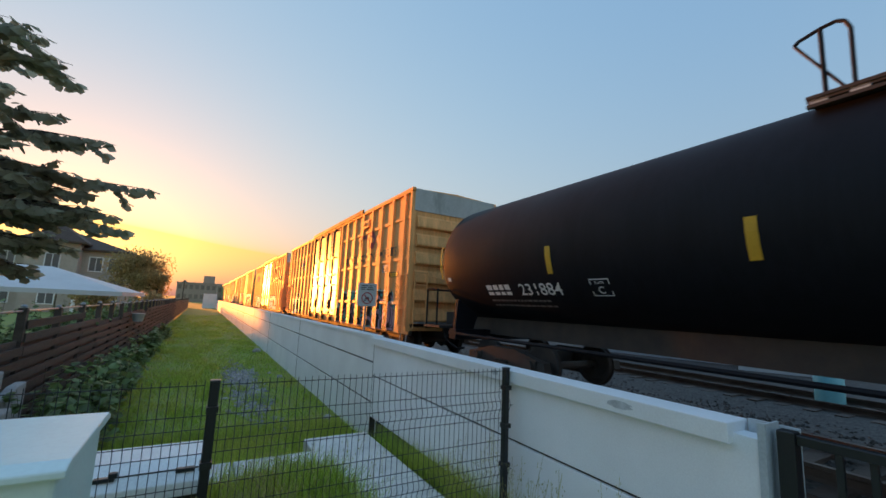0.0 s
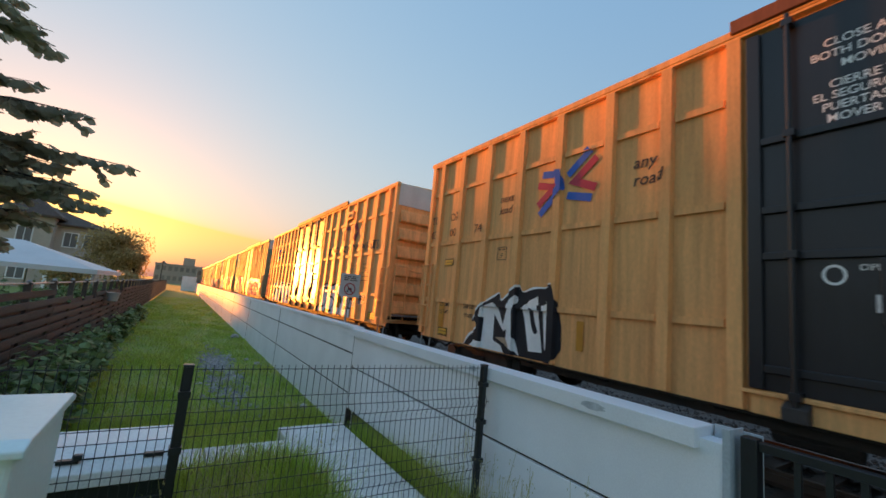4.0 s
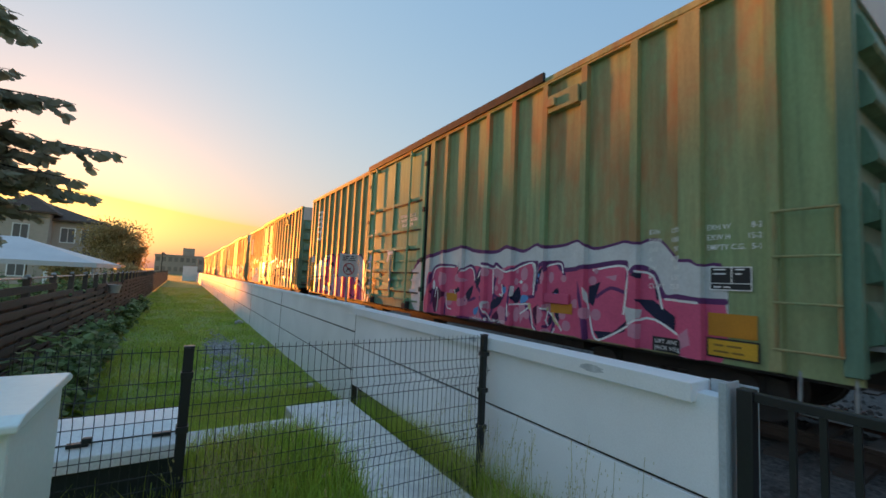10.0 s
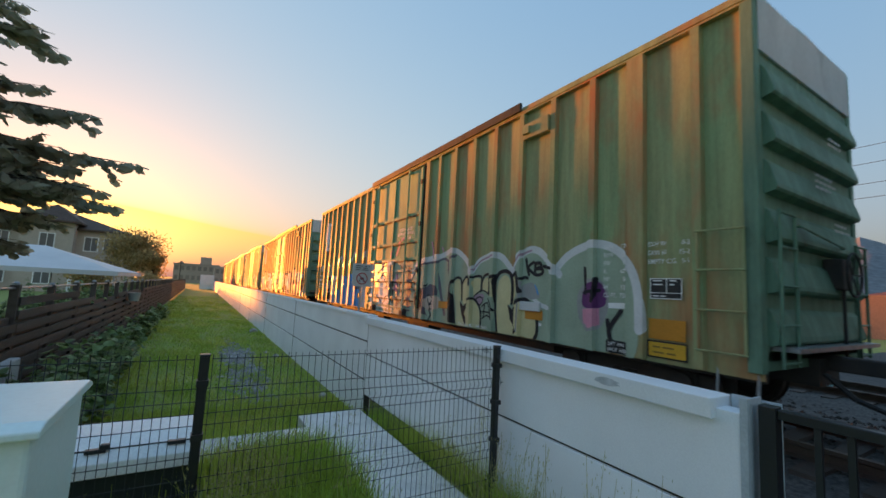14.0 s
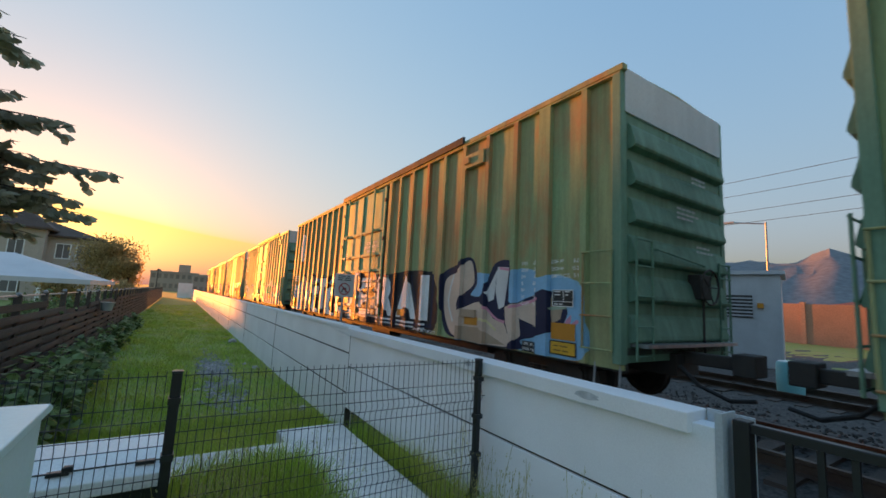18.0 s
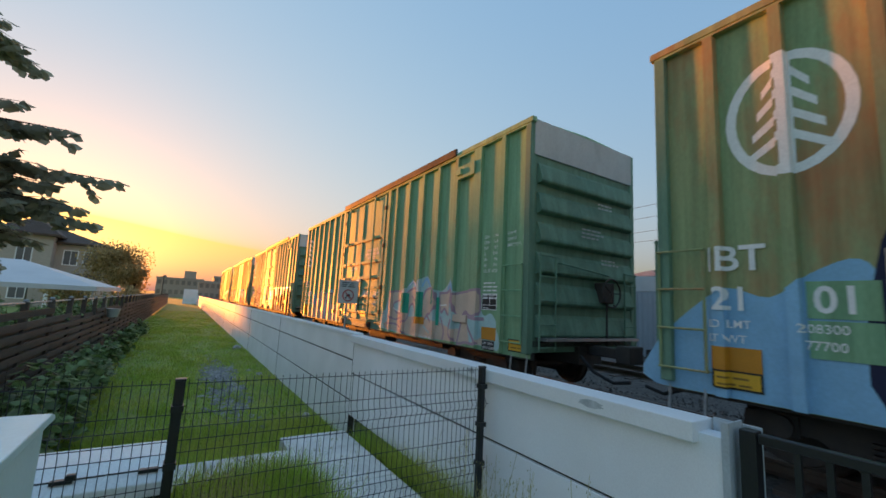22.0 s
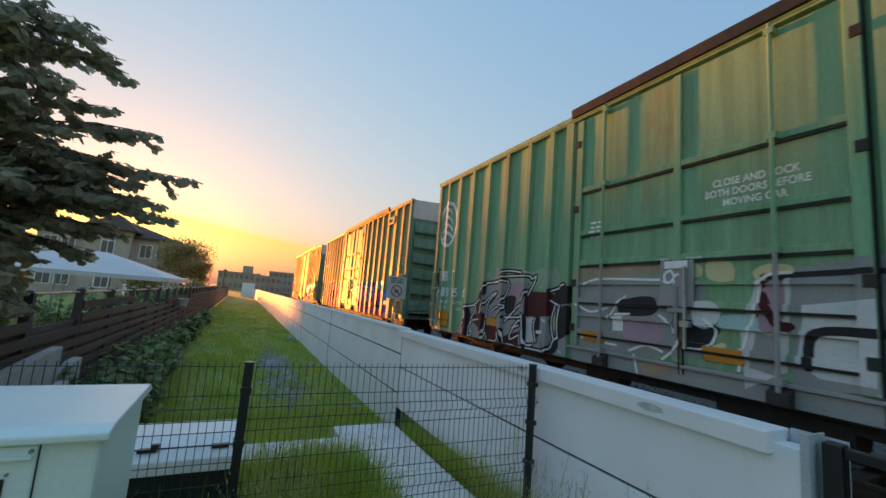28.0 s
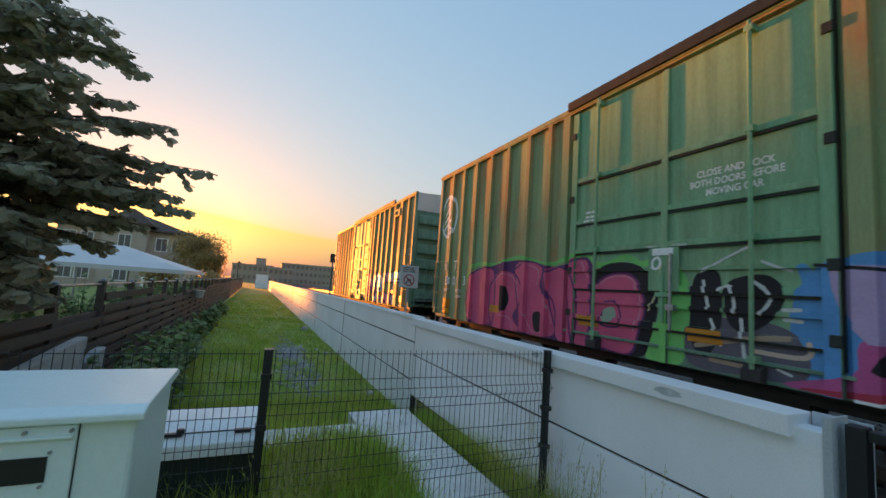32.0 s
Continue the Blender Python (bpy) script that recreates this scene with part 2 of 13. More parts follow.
SLAB = material("weathered concrete slab", (0.80, 0.78, 0.73), 0.85, vary=0.22, scale=2.5, grain=0.10, bump=0.4, spots=(0.40, 0.37, 0.32), spot_level=0.64)
BLACK_WIRE = material("black coated steel", (0.02, 0.021, 0.024), 0.35, bump=0.02)
CABINET = material("pale sage powder coat", (0.78, 0.90, 0.87), 0.38, vary=0.05, scale=3, grain=0.02, bump=0.04, spread=0.0)
WHITE = material("white paint", (0.86, 0.86, 0.84), 0.5, vary=0.08, bump=0.05)
TURF = material("turf soil", (0.23, 0.31, 0.06), 0.95, second=(0.30, 0.29, 0.10), scale=1.3, grain=0.12, grain_scale=25, bump=0.6)
BLADE = material("grass blade", (0.31, 0.48, 0.055), 0.55, second=(0.55, 0.56, 0.11), scale=0.6, grain=0.05, bump=0, island=0.35, spread=0, transmission=0.4)
GRAVEL = material("grey ballast", (0.055, 0.053, 0.052), 0.95, second=(0.10, 0.094, 0.09), scale=6, grain=0.35, grain_scale=18, bump=1.0, island=0.3)
BOARD = material("dark stained board", (0.075, 0.055, 0.044), 0.75, second=(0.12, 0.09, 0.075), scale=4, stretch=(1, 0.15, 3), grain=0.2, bump=0.3, spread=0.3)
# leaf colour lightened towards grey, with the haze before the sun painted in
LEAF = material("leaf", (0.40, 0.37, 0.27), 0.6, second=(0.46, 0.44, 0.30), scale=1, bump=0, island=0.3, spread=0, transmission=0.6)
SHRUB = material("shrub leaf", (0.17, 0.26, 0.09), 0.5, second=(0.24, 0.32, 0.12), scale=1, bump=0, island=0.45, spread=0.1, transmission=0.4)
BLOCK_GREY = material("grey weathered concrete", (0.46, 0.45, 0.44), 0.85, vary=0.3, scale=3, grain=0.12, bump=0.4, spots=(0.26, 0.25, 0.23), spot_level=0.6)
BARK = material("bark", (0.06, 0.045, 0.035), 0.9, scale=5, stretch=(3, 3, 0.6), grain=0.3, bump=0.8)

# ---- ground ----
WALL_X = 2.70


def ground_height(x, y):
    """Level ground by the fence that falls to the lower lawn strip behind it."""
    k = min(max((y - 3.3) / 4.5, 0), 1)
    k = k * k * (3 - 2 * k)
    z = -0.10 - 0.62 * k
    if x > 1.2 and y < 7:
        z -= 0.30 * min(1, (x - 1.2) / 0.4) * (1 - k)
    if x > WALL_X + 0.3:
        z = -0.35 + 0.0 * y
    return z + 0.03 * noise.noise((x * 0.7, y * 0.7, 3.0)) if abs(x) < 60 and abs(y) < 200 else z


def build_ground():
    xs = sorted({-3000, -1500, -800, -400, -200, -100, -50, -25, -15, -10, 60, 100, 200, 400, 800, 1500, 3000, *[round(-8 + 0.4 * i, 2) for i in range(29)],
                 *[round(3.4 + 1.2 * i, 2) for i in range(30)]})
    ys = sorted({-3000, -1000, -400, -150, -60, -25, -12, -6, *[round(-4 + 0.4 * i, 2) for i in range(60)], *[20 + 2 * i for i in range(90)], 250, 350, 500, 800, 1500, 3000})
    s = Shape()
    s.v = [(x, y, ground_height(x, y)) for y in ys for x in xs]
    w = len(xs)
    s.f = [(j * w + i, j * w + i + 1, (j + 1) * w + i + 1, (j + 1) * w + i) for j in range(len(ys) - 1) for i in range(w - 1)]
    tagged(part("ground", s, TURF, smooth=True), "green grassy ground, sloping down behind the fence", "ground", kind="structure")


build_ground()


WALL = tagged(thing("wall_track", "pale grey precast concrete wall along the railway", "wall", kind="structure"), kind="structure")
POST_Y = [1.08, 6.95] + [6.95 + 6.42 * i for i in range(1, 15)]
for k in range(len(POST_Y) - 1):
    y0, y1 = POST_Y[k], POST_Y[k + 1]
    x0, x1 = WALL_X, WALL_X + 0.14
    if k == 0:
        levels = [(-0.28, 0.388), (0.412, 1.0)]
    else:
        levels = [(-0.95, -0.07), (-0.04, 0.605), (0.635, 1.05)]
    for a, b in levels:
        part("wall_panel", Shape().box(x0 + 0.012 * (k > 0), x1, y0 + (0.02 if k else 0.045), y1 - 0.02, a, b), CONCRETE, WALL, bevel=0.006 if k < 5 else 0)
    part("wall_core", Shape().box(x0 + 0.03, x1 - 0.03, y0 + (0 if k else 0.1), y1, -0.95 if k else -0.28, 0.99), DARK, WALL)
    part("wall_joint", Shape().box(x0 + 0.009, x0 + 0.03, y1 - 0.016, y1 + 0.016, -0.95, 1.035), DARK, WALL, "dark joint between panels")
    if k == 0:
        part("wall_cap", Shape().box(x0 - 0.06, x1 + 0.05, 1.25, y1 + 0.02, 0.94, 1.06), CONCRETE, WALL, "proud concrete cap", bevel=0.008)
    else:
        part("wall_cap", Shape().box(x0 - 0.015, x1 + 0.04, y0 + 0.02, y1 + 0.02, 1.03, 1.09), CONCRETE, WALL, bevel=0.006)

# ---- train ----
TRACK_X, RAIL_Z = 6.74, 0.12
SIDE, RIB = 1.52, 1.60  # half widths to the side sheets and to the faces of the side posts
CAR_WHITE = material("chalky white stencil paint", (0.92, 0.92, 0.90), 0.7, vary=0.08, scale=6, spots=(0.42, 0.48, 0.40), spot_level=0.72, spot_scale=5, bump=0, spread=0)
CAR_BLACK = material("black stencil paint", (0.02, 0.02, 0.022), 0.6, vary=0.2, scale=5, bump=0, spread=0)
# dark paint for tracks and door edges; below rails it carries painted shade
DARK_EDGE = car_paint("dark roof edge paint, also rail grime and shade", (0.045, 0.05, 0.045), rust=(0.10, 0.06, 0.04), rust_level=0.55)
RUST = car_paint("rusty roof edge paint", (0.22, 0.09, 0.05), rust=(0.12, 0.05, 0.03), rust_level=0.55)
TEAL_PATCH = car_paint("fresh teal touch-up paint", (0.05, 0.28, 0.20), rust=(0.10, 0.20, 0.13), rust_level=0.66)
FADED = material("faded grey lettering", (0.15, 0.125, 0.105), 0.45, vary=0.3, scale=2, bump=0, spread=0)
CAR_BROWN = material("faded brown lettering", (0.28, 0.16, 0.03), 0.6, bump=0, spread=0)
CAR_YELLOW = material("yellow reflective strip", (0.75, 0.42, 0.03), 0.45, vary=0.15, scale=3, spots=(0.4, 0.25, 0.06), spot_level=0.68, spot_scale=4, bump=0, spread=0.05)
CAR_ORANGE = material("orange reflective strip", (0.62, 0.26, 0.02), 0.45, vary=0.15, scale=3, spots=(0.3, 0.15, 0.05), spot_level=0.66, spot_scale=4, bump=0, spread=0.05)
END_WHITE = material("dusty white end paint", (0.55, 0.58, 0.56), 0.6, vary=0.15, scale=2, stretch=(1, 1, 0.3), spots=(0.35, 0.37, 0.35), spot_level=0.6, bump=0.05)


def spray(name, color, rough=0.55):
    m = material("spray " + name, color, rough, vary=0.18, scale=1.6, grain=0.04, grain_scale=30, spots=tuple(c * 0.6 + 0.03 for c in color), spot_level=0.67, spot_scale=2.2, bump=0.03, spread=0)
    m.node_tree.nodes["Principled BSDF"].inputs["Specular IOR Level"].default_value = 0.2
    return m


SPRAY = {
    "white": spray("white", (0.94, 0.94, 0.92)), "black": spray("black", (0.03, 0.029, 0.034)), "silver": spray("silver", (0.72, 0.74, 0.74), 0.35),
    "pink": spray("pink", (0.74, 0.13, 0.25)), "rose": spray("rose", (0.715, 0.325, 0.429)), "plum": spray("plum", (0.156, 0.052, 0.169)),
    "teal": spray("teal", (0.065, 0.442, 0.416)), "blue": spray("blue", (0.13, 0.364, 0.715)), "sky": spray("sky blue", (0.286, 0.546, 0.78)),
    "mauve": spray("mauve", (0.468, 0.325, 0.39)), "mint": spray("mint", (0.38, 0.48, 0.36)), "cream": spray("cream", (0.715, 0.65, 0.364)),
    "lilac": spray("lilac", (0.52, 0.40, 0.62)), "magenta": spray("magenta", (0.60, 0.13, 0.33)),
    "slate": spray("slate", (0.15, 0.14, 0.17)), "lime": spray("lime", (0.234, 0.65, 0.182)), "beige": spray("beige", (0.70, 0.555, 0.44)), "aqua": spray("aqua", (0.468, 0.676, 0.676)),
    "maroon": spray("maroon", (0.09, 0.02, 0.025)), "tan": spray("tan", (0.468, 0.351, 0.247)), "navy": spray("navy", (0.025, 0.03, 0.07)), "grey": spray("grey", (0.36, 0.37, 0.36)),
    "jade": spray("jade", (0.039, 0.39, 0.26)), "purple": spray("purple", (0.1, 0.02, 0.07)), "logo_blue": spray("logo blue", (0.052, 0.156, 0.585)), "red": spray("red", (0.546, 0.065, 0.104)), "sign": spray("sign maroon", (0.40, 0.12, 0.13)),
}


# Flat marks: lists of convex pieces in (u, z), u to the right as one reads, so along -y of the car.
def cut(poly, axis, at, keep_above):
    out = []
    for i, p in enumerate(poly):
        q = poly[(i + 1) % len(poly)]
        a, b = (p[axis] - at, q[axis] - at) if keep_above else (at - p[axis], at - q[axis])
        if a >= 0:
            out.append(p)
        if (a > 0 > b) or (a < 0 < b):
            k = a / (a - b)
            out.append((p[0] + k * (q[0] - p[0]), p[1] + k * (q[1] - p[1])))
    return out


def triangles(outline):
    from mathutils.geometry import tessellate_polygon
    pts = [Vector((u, z, 0)) for u, z in outline]
    return [[outline[i] for i in tri] for tri in tessellate_polygon([pts])]


def smooth_loop(pts, steps=5):
    """A closed rounded outline through the points."""
    out, n = [], len(pts)
    for i in range(n):
        a, b, c, d = (Vector(pts[(i + k) % n]) for k in (-1, 0, 1, 2))
        for s in range(steps):
            t = s / steps
            p = 0.5 * (2 * b + (c - a) * t + (2 * a - 5 * b + 4 * c - d) * t * t + (3 * b - a - 3 * c + d) * t ** 3)
            out.append((p.x, p.y))
    return out


def stroke(pts, width, ends=True):
    """Convex pieces for a line with mitred joints and round ends."""
    line = [Vector(pts[0])]
    for p in pts[1:]:
        if (Vector(p) - line[-1]).length > 1e-4:
            line.append(Vector(p))
    if len(line) < 2:
        return []
    h = width / 2
    ways = [(q - p).normalized() for p, q in zip(line, line[1:])]
    out, sides = [], []
    for i, p in enumerate(line):
        a, b = ways[max(i - 1, 0)], ways[min(i, len(ways) - 1)]
        m = a + b
        if m.length < 0.8:
            sides.append(None)
            continue
        m.normalize()
        k = h / max(m.dot(a), 0.5)
        sides.append((p + Vector((-m.y, m.x)) * k, p - Vector((-m.y, m.x)) * k))
    for i, w in enumerate(ways):
        n = Vector((-w.y, w.x)) * h
        l0 = sides[i] or (line[i] + n, line[i] - n)
        l1 = sides[i + 1] or (line[i + 1] + n, line[i + 1] - n)
        out.append([tuple(l0[0]), tuple(l0[1]), tuple(l1[1]), tuple(l1[0])])
    caps = [p for p, q in zip(line, sides) if q is None]
    if ends:
        for p, w in ((line[0], -ways[0]), (line[-1], ways[-1])):
            a = math.atan2(w.y, w.x) - math.pi / 2
            out.append([(p.x + h * math.cos(a + k * math.pi / 5), p.y + h * math.sin(a + k * math.pi / 5)) for k in range(6)])
    for p in caps:
        out.append([(p.x + h * math.cos(k * math.pi / 4), p.y + h * math.sin(k * math.pi / 4)) for k in range(8)])
    return out


def curve(pts, steps=6):
    out, n = [], len(pts)
    for i in range(n - 1):
        a, b, c, d = (Vector(pts[min(max(i + k, 0), n - 1)]) for k in (-1, 0, 1, 2))
        for s in range(steps + (i == n - 2)):
            t = s / steps
            p = 0.5 * (2 * b + (c - a) * t + (2 * a - 5 * b + 4 * c - d) * t * t + (3 * b - a - 3 * c + d) * t ** 3)
            out.append((p.x, p.y))
    return out


def rect(u0, u1, z0, z1):
    return [[(u0, z0), (u1, z0), (u1, z1), (u0, z1)]]


def frame_of(u0, u1, z0, z1, w):
    return rect(u0, u1, z0, z0 + w) + rect(u0, u1, z1 - w, z1) + rect(u0, u0 + w, z0 + w, z1 - w) + rect(u1 - w, u1, z0 + w, z1 - w)


def ring(u, z, ru, rz, w, n=28):
    pts = [(math.cos(2 * math.pi * k / n), math.sin(2 * math.pi * k / n)) for k in range(n)]
    return [[(u + a[0] * ru, z + a[1] * rz), (u + b[0] * ru, z + b[1] * rz), (u + b[0] * (ru - w), z + b[1] * (rz - w)), (u + a[0] * (ru - w), z + a[1] * (rz - w))]
            for a, b in zip(pts, pts[1:] + pts[:1])]


LETTERS = {}


def words(text, u, z, size, align="LEFT", swell=0.006, shear=0.0, wide=1.0):
    """The built-in font's letters as triangles; z is the baseline and size the capital's height."""
    key = (text, align, swell, shear)
    if key not in LETTERS:
        cu = bpy.data.curves.new("letters", "FONT")
        cu.body, cu.align_x, cu.offset, cu.shear, cu.resolution_u = text, align, swell, shear, 3
        ob = new("letters", cu)
        me = ob.to_mesh()
        me.calc_loop_triangles()
        co = [tuple(v.co[:2]) for v in me.vertices]
        LETTERS[key] = [[co[i] for i in t.vertices] for t in me.loop_triangles]
        ob.to_mesh_clear()
        bpy.data.objects.remove(ob)
        bpy.data.curves.remove(cu)
    k = size / 0.69
    return [[(u + p[0] * k * wide, z + p[1] * k) for p in t] for t in LETTERS[key]]


def bars(u, z, width, rows, step, height, seed):
    """Lines of writing too small to read, as bars."""
    r = random.Random(seed)
    out = []
    for i in range(rows):
        x = u
        while x < u + width * r.uniform(0.7, 1.0):
            w = r.uniform(0.06, 0.16)
            out += rect(x, min(x + w, u + width), z - i * step, z - i * step + height)
            x += w + 0.03
    return out


class Side:
    """The lettered side of a car: strips of its length with the depth at which paint lies."""

    def __init__(self, car, length, ribs, half, doors=(), door_x=0.0, rails=(), door_rails=()):
        self.car, self.rails, self.door_x, self.door_rails = car, rails, door_x, door_rails
        edges = []
        for y, w in ribs:
            edges.append((y - w - 0.014, y - w, -SIDE, -RIB))
            edges.append((y - w, y + w, -RIB, -RIB))
            edges.append((y + w, y + w + 0.014, -RIB, -SIDE))
        if doors:
            lo, hi = doors[0][0], doors[-1][1]
            edges = [e for e in edges if e[1] < lo or e[0] > hi]
            for a, b in doors:
                m = (a + b) / 2
                d, f = -door_x, -door_x - 0.05
                edges += [(a, a + 0.13, f, f), (a + 0.13, m - 0.05, d, d), (m - 0.05, m + 0.05, f, f), (m + 0.05, b - 0.13, d, d), (b - 0.13, b, f, f)]
        edges.sort()
        self.strips, y = [], -0.5
        for a, b, x, x2 in edges:
            if a > y:
                self.strips.append((y, a, -SIDE, -SIDE))
            self.strips.append((max(a, y), b, x, x2))
            y = max(b, y)
        self.strips.append((y, length + 0.5, -SIDE, -SIDE))

    def mark(self, name, pieces, mat, layer=1, label="", lift=0.0):
        s = Shape()
        step = min(0.0001, 0.0011 / max(len(pieces), 1))
        for k, tri in enumerate(pieces):
            poly = cut([(-u, z) for u, z in tri], 1, 0.705, True)
            if len(poly) < 3:
                continue
            lo, hi = min(p[0] for p in poly), max(p[0] for p in poly)
            for a, b, x, x2 in self.strips:
                if b <= lo or a >= hi:
                    continue
                piece = cut(cut(poly, 0, a, True), 0, b, False)
                if len(piece) < 3:
                    continue
                bands = [(-9, 99, x)]
                if self.rails and x == x2 == -SIDE:
                    bands, z0 = [], -9
                    for z in self.rails:
                        bands += [(z0, z - 0.045, x), (z - 0.045, z + 0.045, x - 0.045)]
                        z0 = z + 0.045
                    bands.append((z0, 99, x))
                if self.door_rails and x == -self.door_x:
                    bands, z0 = [], -9
                    for i, z in enumerate(self.door_rails):
                        bands += [(z0, z - 0.04, x), (z - 0.04, z + 0.04, x - 0.046)]
                        z0 = z + 0.04
                        if i < 2 and len(self.door_rails) == 5:
                            bands += [(z0, z + 0.25, x), (z + 0.25, z + 0.30, x - 0.039)]
                            z0 = z + 0.30
                    bands.append((z0, 99, x))
                for z0, z1, xx in bands:
                    bit = cut(cut(piece, 1, z0, True), 1, z1, False) if len(bands) > 1 else piece
                    if len(bit) >= 3:
                        n = len(s.v)
                        s.v += [(xx + (x2 - x) * (y - a) / (b - a) - 0.0025 * layer - lift - step * k, y, z) for y, z in bit]
                        s.f.append(tuple(range(n, n + len(bit))))
        if s.f:
            return part(name, s, mat, self.car, label)


# Letter-like strokes in a unit box, for spray-painted pieces that spell nothing.
GLYPHS = [
    [[(0, 0), (0.1, 1)], [(0.1, 1), (0.9, 0.8), (0.7, 0.5), (0.15, 0.5)], [(0.5, 0.5), (1, 0)]],
    [[(0, 0), (0.4, 1), (0.6, 1), (1, 0)], [(0.2, 0.35), (0.8, 0.35)]],
    [[(1, 0.85), (0.3, 1), (0, 0.5), (0.3, 0), (1, 0.15)]],
    [[(0.95, 1), (0.15, 0.85), (0.2, 0.55), (0.85, 0.45), (0.8, 0.1), (0, 0)]],
    [[(0, 0), (0.1, 1), (0.85, 0), (1, 1)]],
    [[(1, 1), (0.1, 0.95), (0.05, 0.05), (1, 0)], [(0.1, 0.5), (0.7, 0.55)]],
    [[(0, 1), (1, 0.95)], [(0.5, 1), (0.45, 0)]],
    [[(0.5, 1), (0.05, 0.75), (0.05, 0.25), (0.5, 0), (0.95, 0.25), (0.95, 0.75), (0.5, 1)]],
    [[(0, 0), (0.05, 1), (0.5, 0.45), (0.95, 1), (1, 0)]],
    [[(0, 1), (0.1, 0), (0.9, 0.1)]],
]


def wildstyle(side, u0, u1, z0, z1, count, seed, fills, outline, halo="", shine="white", weight=0.22, bend=0.16, label="", arrows=0):
    """A spray-painted piece: a halo, dark outlines, filled strokes, inner stripes and shine."""
    r = random.Random(seed)
    w = (u1 - u0) / count
    thick = weight * (z1 - z0)
    if halo:
        top = [(u1 + 0.1 - (u1 - u0 + 0.2) * k / 14, z1 + r.uniform(0.02, 0.28)) for k in range(15)]
        low = [(u0 - 0.1 + (u1 - u0 + 0.2) * k / 8, z0 - 0.02) for k in range(9)]
        side.mark("graffiti_cloud", triangles(smooth_loop(low + top, 3)), SPRAY[halo], 1)
    order = list(range(len(GLYPHS)))
    r.shuffle(order)
    for i in range(count):
        c = fills[i % len(fills)]
        edge, fill, inner, light, extra = [], [], [], [], []
        for path in GLYPHS[order[i % len(order)]]:
            pts = [(u0 + w * (i + 0.02 + 0.96 * x) + r.uniform(-bend, bend) * w, min(max(z0 + (z1 - z0) * (y + r.uniform(-bend, bend) * 0.6), z0 + thick * 0.5), z1)) for x, y in path]
            pts = curve(pts, 4)
            edge += stroke(pts, thick + 0.08)
            fill += stroke(pts, thick)
            off = [(p[0] + thick * 0.18, p[1] + thick * 0.2) for p in pts[len(pts) // 5:len(pts) * 3 // 4]]
            light += stroke(off, thick * 0.10)
            inner += stroke([(p[0] - thick * 0.2, p[1] - thick * 0.25) for p in pts[len(pts) // 3:]], thick * 0.16)
        for _ in range(arrows):
            p = (u0 + w * (i + r.random()), z0 + (z1 - z0) * r.random())
            q = (p[0] + r.uniform(-0.6, 0.6), p[1] + r.uniform(-0.35, 0.35))
            pts = curve([p, ((p[0] + q[0]) / 2 + r.uniform(-0.2, 0.2), (p[1] + q[1]) / 2 + 0.15), q], 4)
            extra += stroke(pts, 0.10)
            edge += stroke(pts, 0.16)
        k = i % 2
        side.mark("graffiti_outline", edge, SPRAY[outline], 2 + k * 0.5, label)
        side.mark("graffiti_fill", fill, SPRAY[c], 3 + k * 0.5)
        side.mark("graffiti_stripe", inner, SPRAY[outline], 5 + k * 0.5)
        side.mark("graffiti_shine", light, SPRAY[shine], 6 + k * 0.5)
        if extra:
            side.mark("graffiti_arrow", extra, SPRAY[fills[(i + 1) % len(fills)]], 4 + k * 0.5)


def raw_letter(ch, swell, shear):
    return words(ch, 0, 0, 0.69, "LEFT", swell, shear)


def letter(side, ch, u0, u1, z0, z1, fill, outline, swell=0.05, line=0.05, shear=0.0, layer=3.0, shadow="", shine="", label=""):
    """One sprayed letter made to fill a box, with its outline, dropped shadow and shine."""
    base = raw_letter(ch, swell, shear)
    lo = (min(p[0] for t in base for p in t), min(p[1] for t in base for p in t))
    hi = (max(p[0] for t in base for p in t), max(p[1] for t in base for p in t))
    ku, kz = (u1 - u0) / (hi[0] - lo[0]), (z1 - z0) / (hi[1] - lo[1])

    def put(tris, du=0.0, dz=0.0):
        return [[(u0 + (p[0] - lo[0]) * ku + du, z0 + (p[1] - lo[1]) * kz + dz) for p in t] for t in tris]
    if shadow:
        side.mark("graffiti_shadow", put(raw_letter(ch, swell + line, shear), 0.08, -0.07), SPRAY[shadow], layer - 1.2)
    side.mark("graffiti_outline", put(raw_letter(ch, swell + line, shear)), SPRAY[outline], layer - 0.6, label)
    side.mark("graffiti_letter", put(base), SPRAY[fill], layer)
    if shine:
        side.mark("graffiti_shine", put(raw_letter(ch, swell - 0.045, shear), -0.01, 0.05), SPRAY[shine], layer + 0.6)


def ribbon(side, pts, width, fill, outline, stripe="", layer=3.0, edge=0.05, gap=0.10):
    """A sprayed curved band with an outline and stripes across it."""
    line = curve(pts, 7)
    side.mark("graffiti_outline", stroke(line, width + 2 * edge), SPRAY[outline], layer - 0.6)
    side.mark("graffiti_band", stroke(line, width), SPRAY[fill], layer)
    if stripe:
        out, run = [], 0.0
        for p, q in zip(line, line[1:]):
            d = Vector(q) - Vector(p)
            run += d.length
            if run > gap and d.length > 1e-6:
                run = 0.0
                n = Vector((-d.y, d.x)).normalized() * width
                out += stroke([tuple(Vector(p) + n * 0.42), tuple(Vector(p) - n * 0.12)], 0.032, False)
        side.mark("graffiti_stripe", out, SPRAY[stripe], layer + 0.6)


def flat(side, pts, color, layer):
    """A sharp-cornered painted field."""
    side.mark("graffiti_fill", triangles(pts), SPRAY[color], layer)


def sweep(side, pts, width, color, layer):
    """One sprayed line."""
    side.mark("graffiti_line", stroke(curve(pts, 4), width), SPRAY[color], layer)


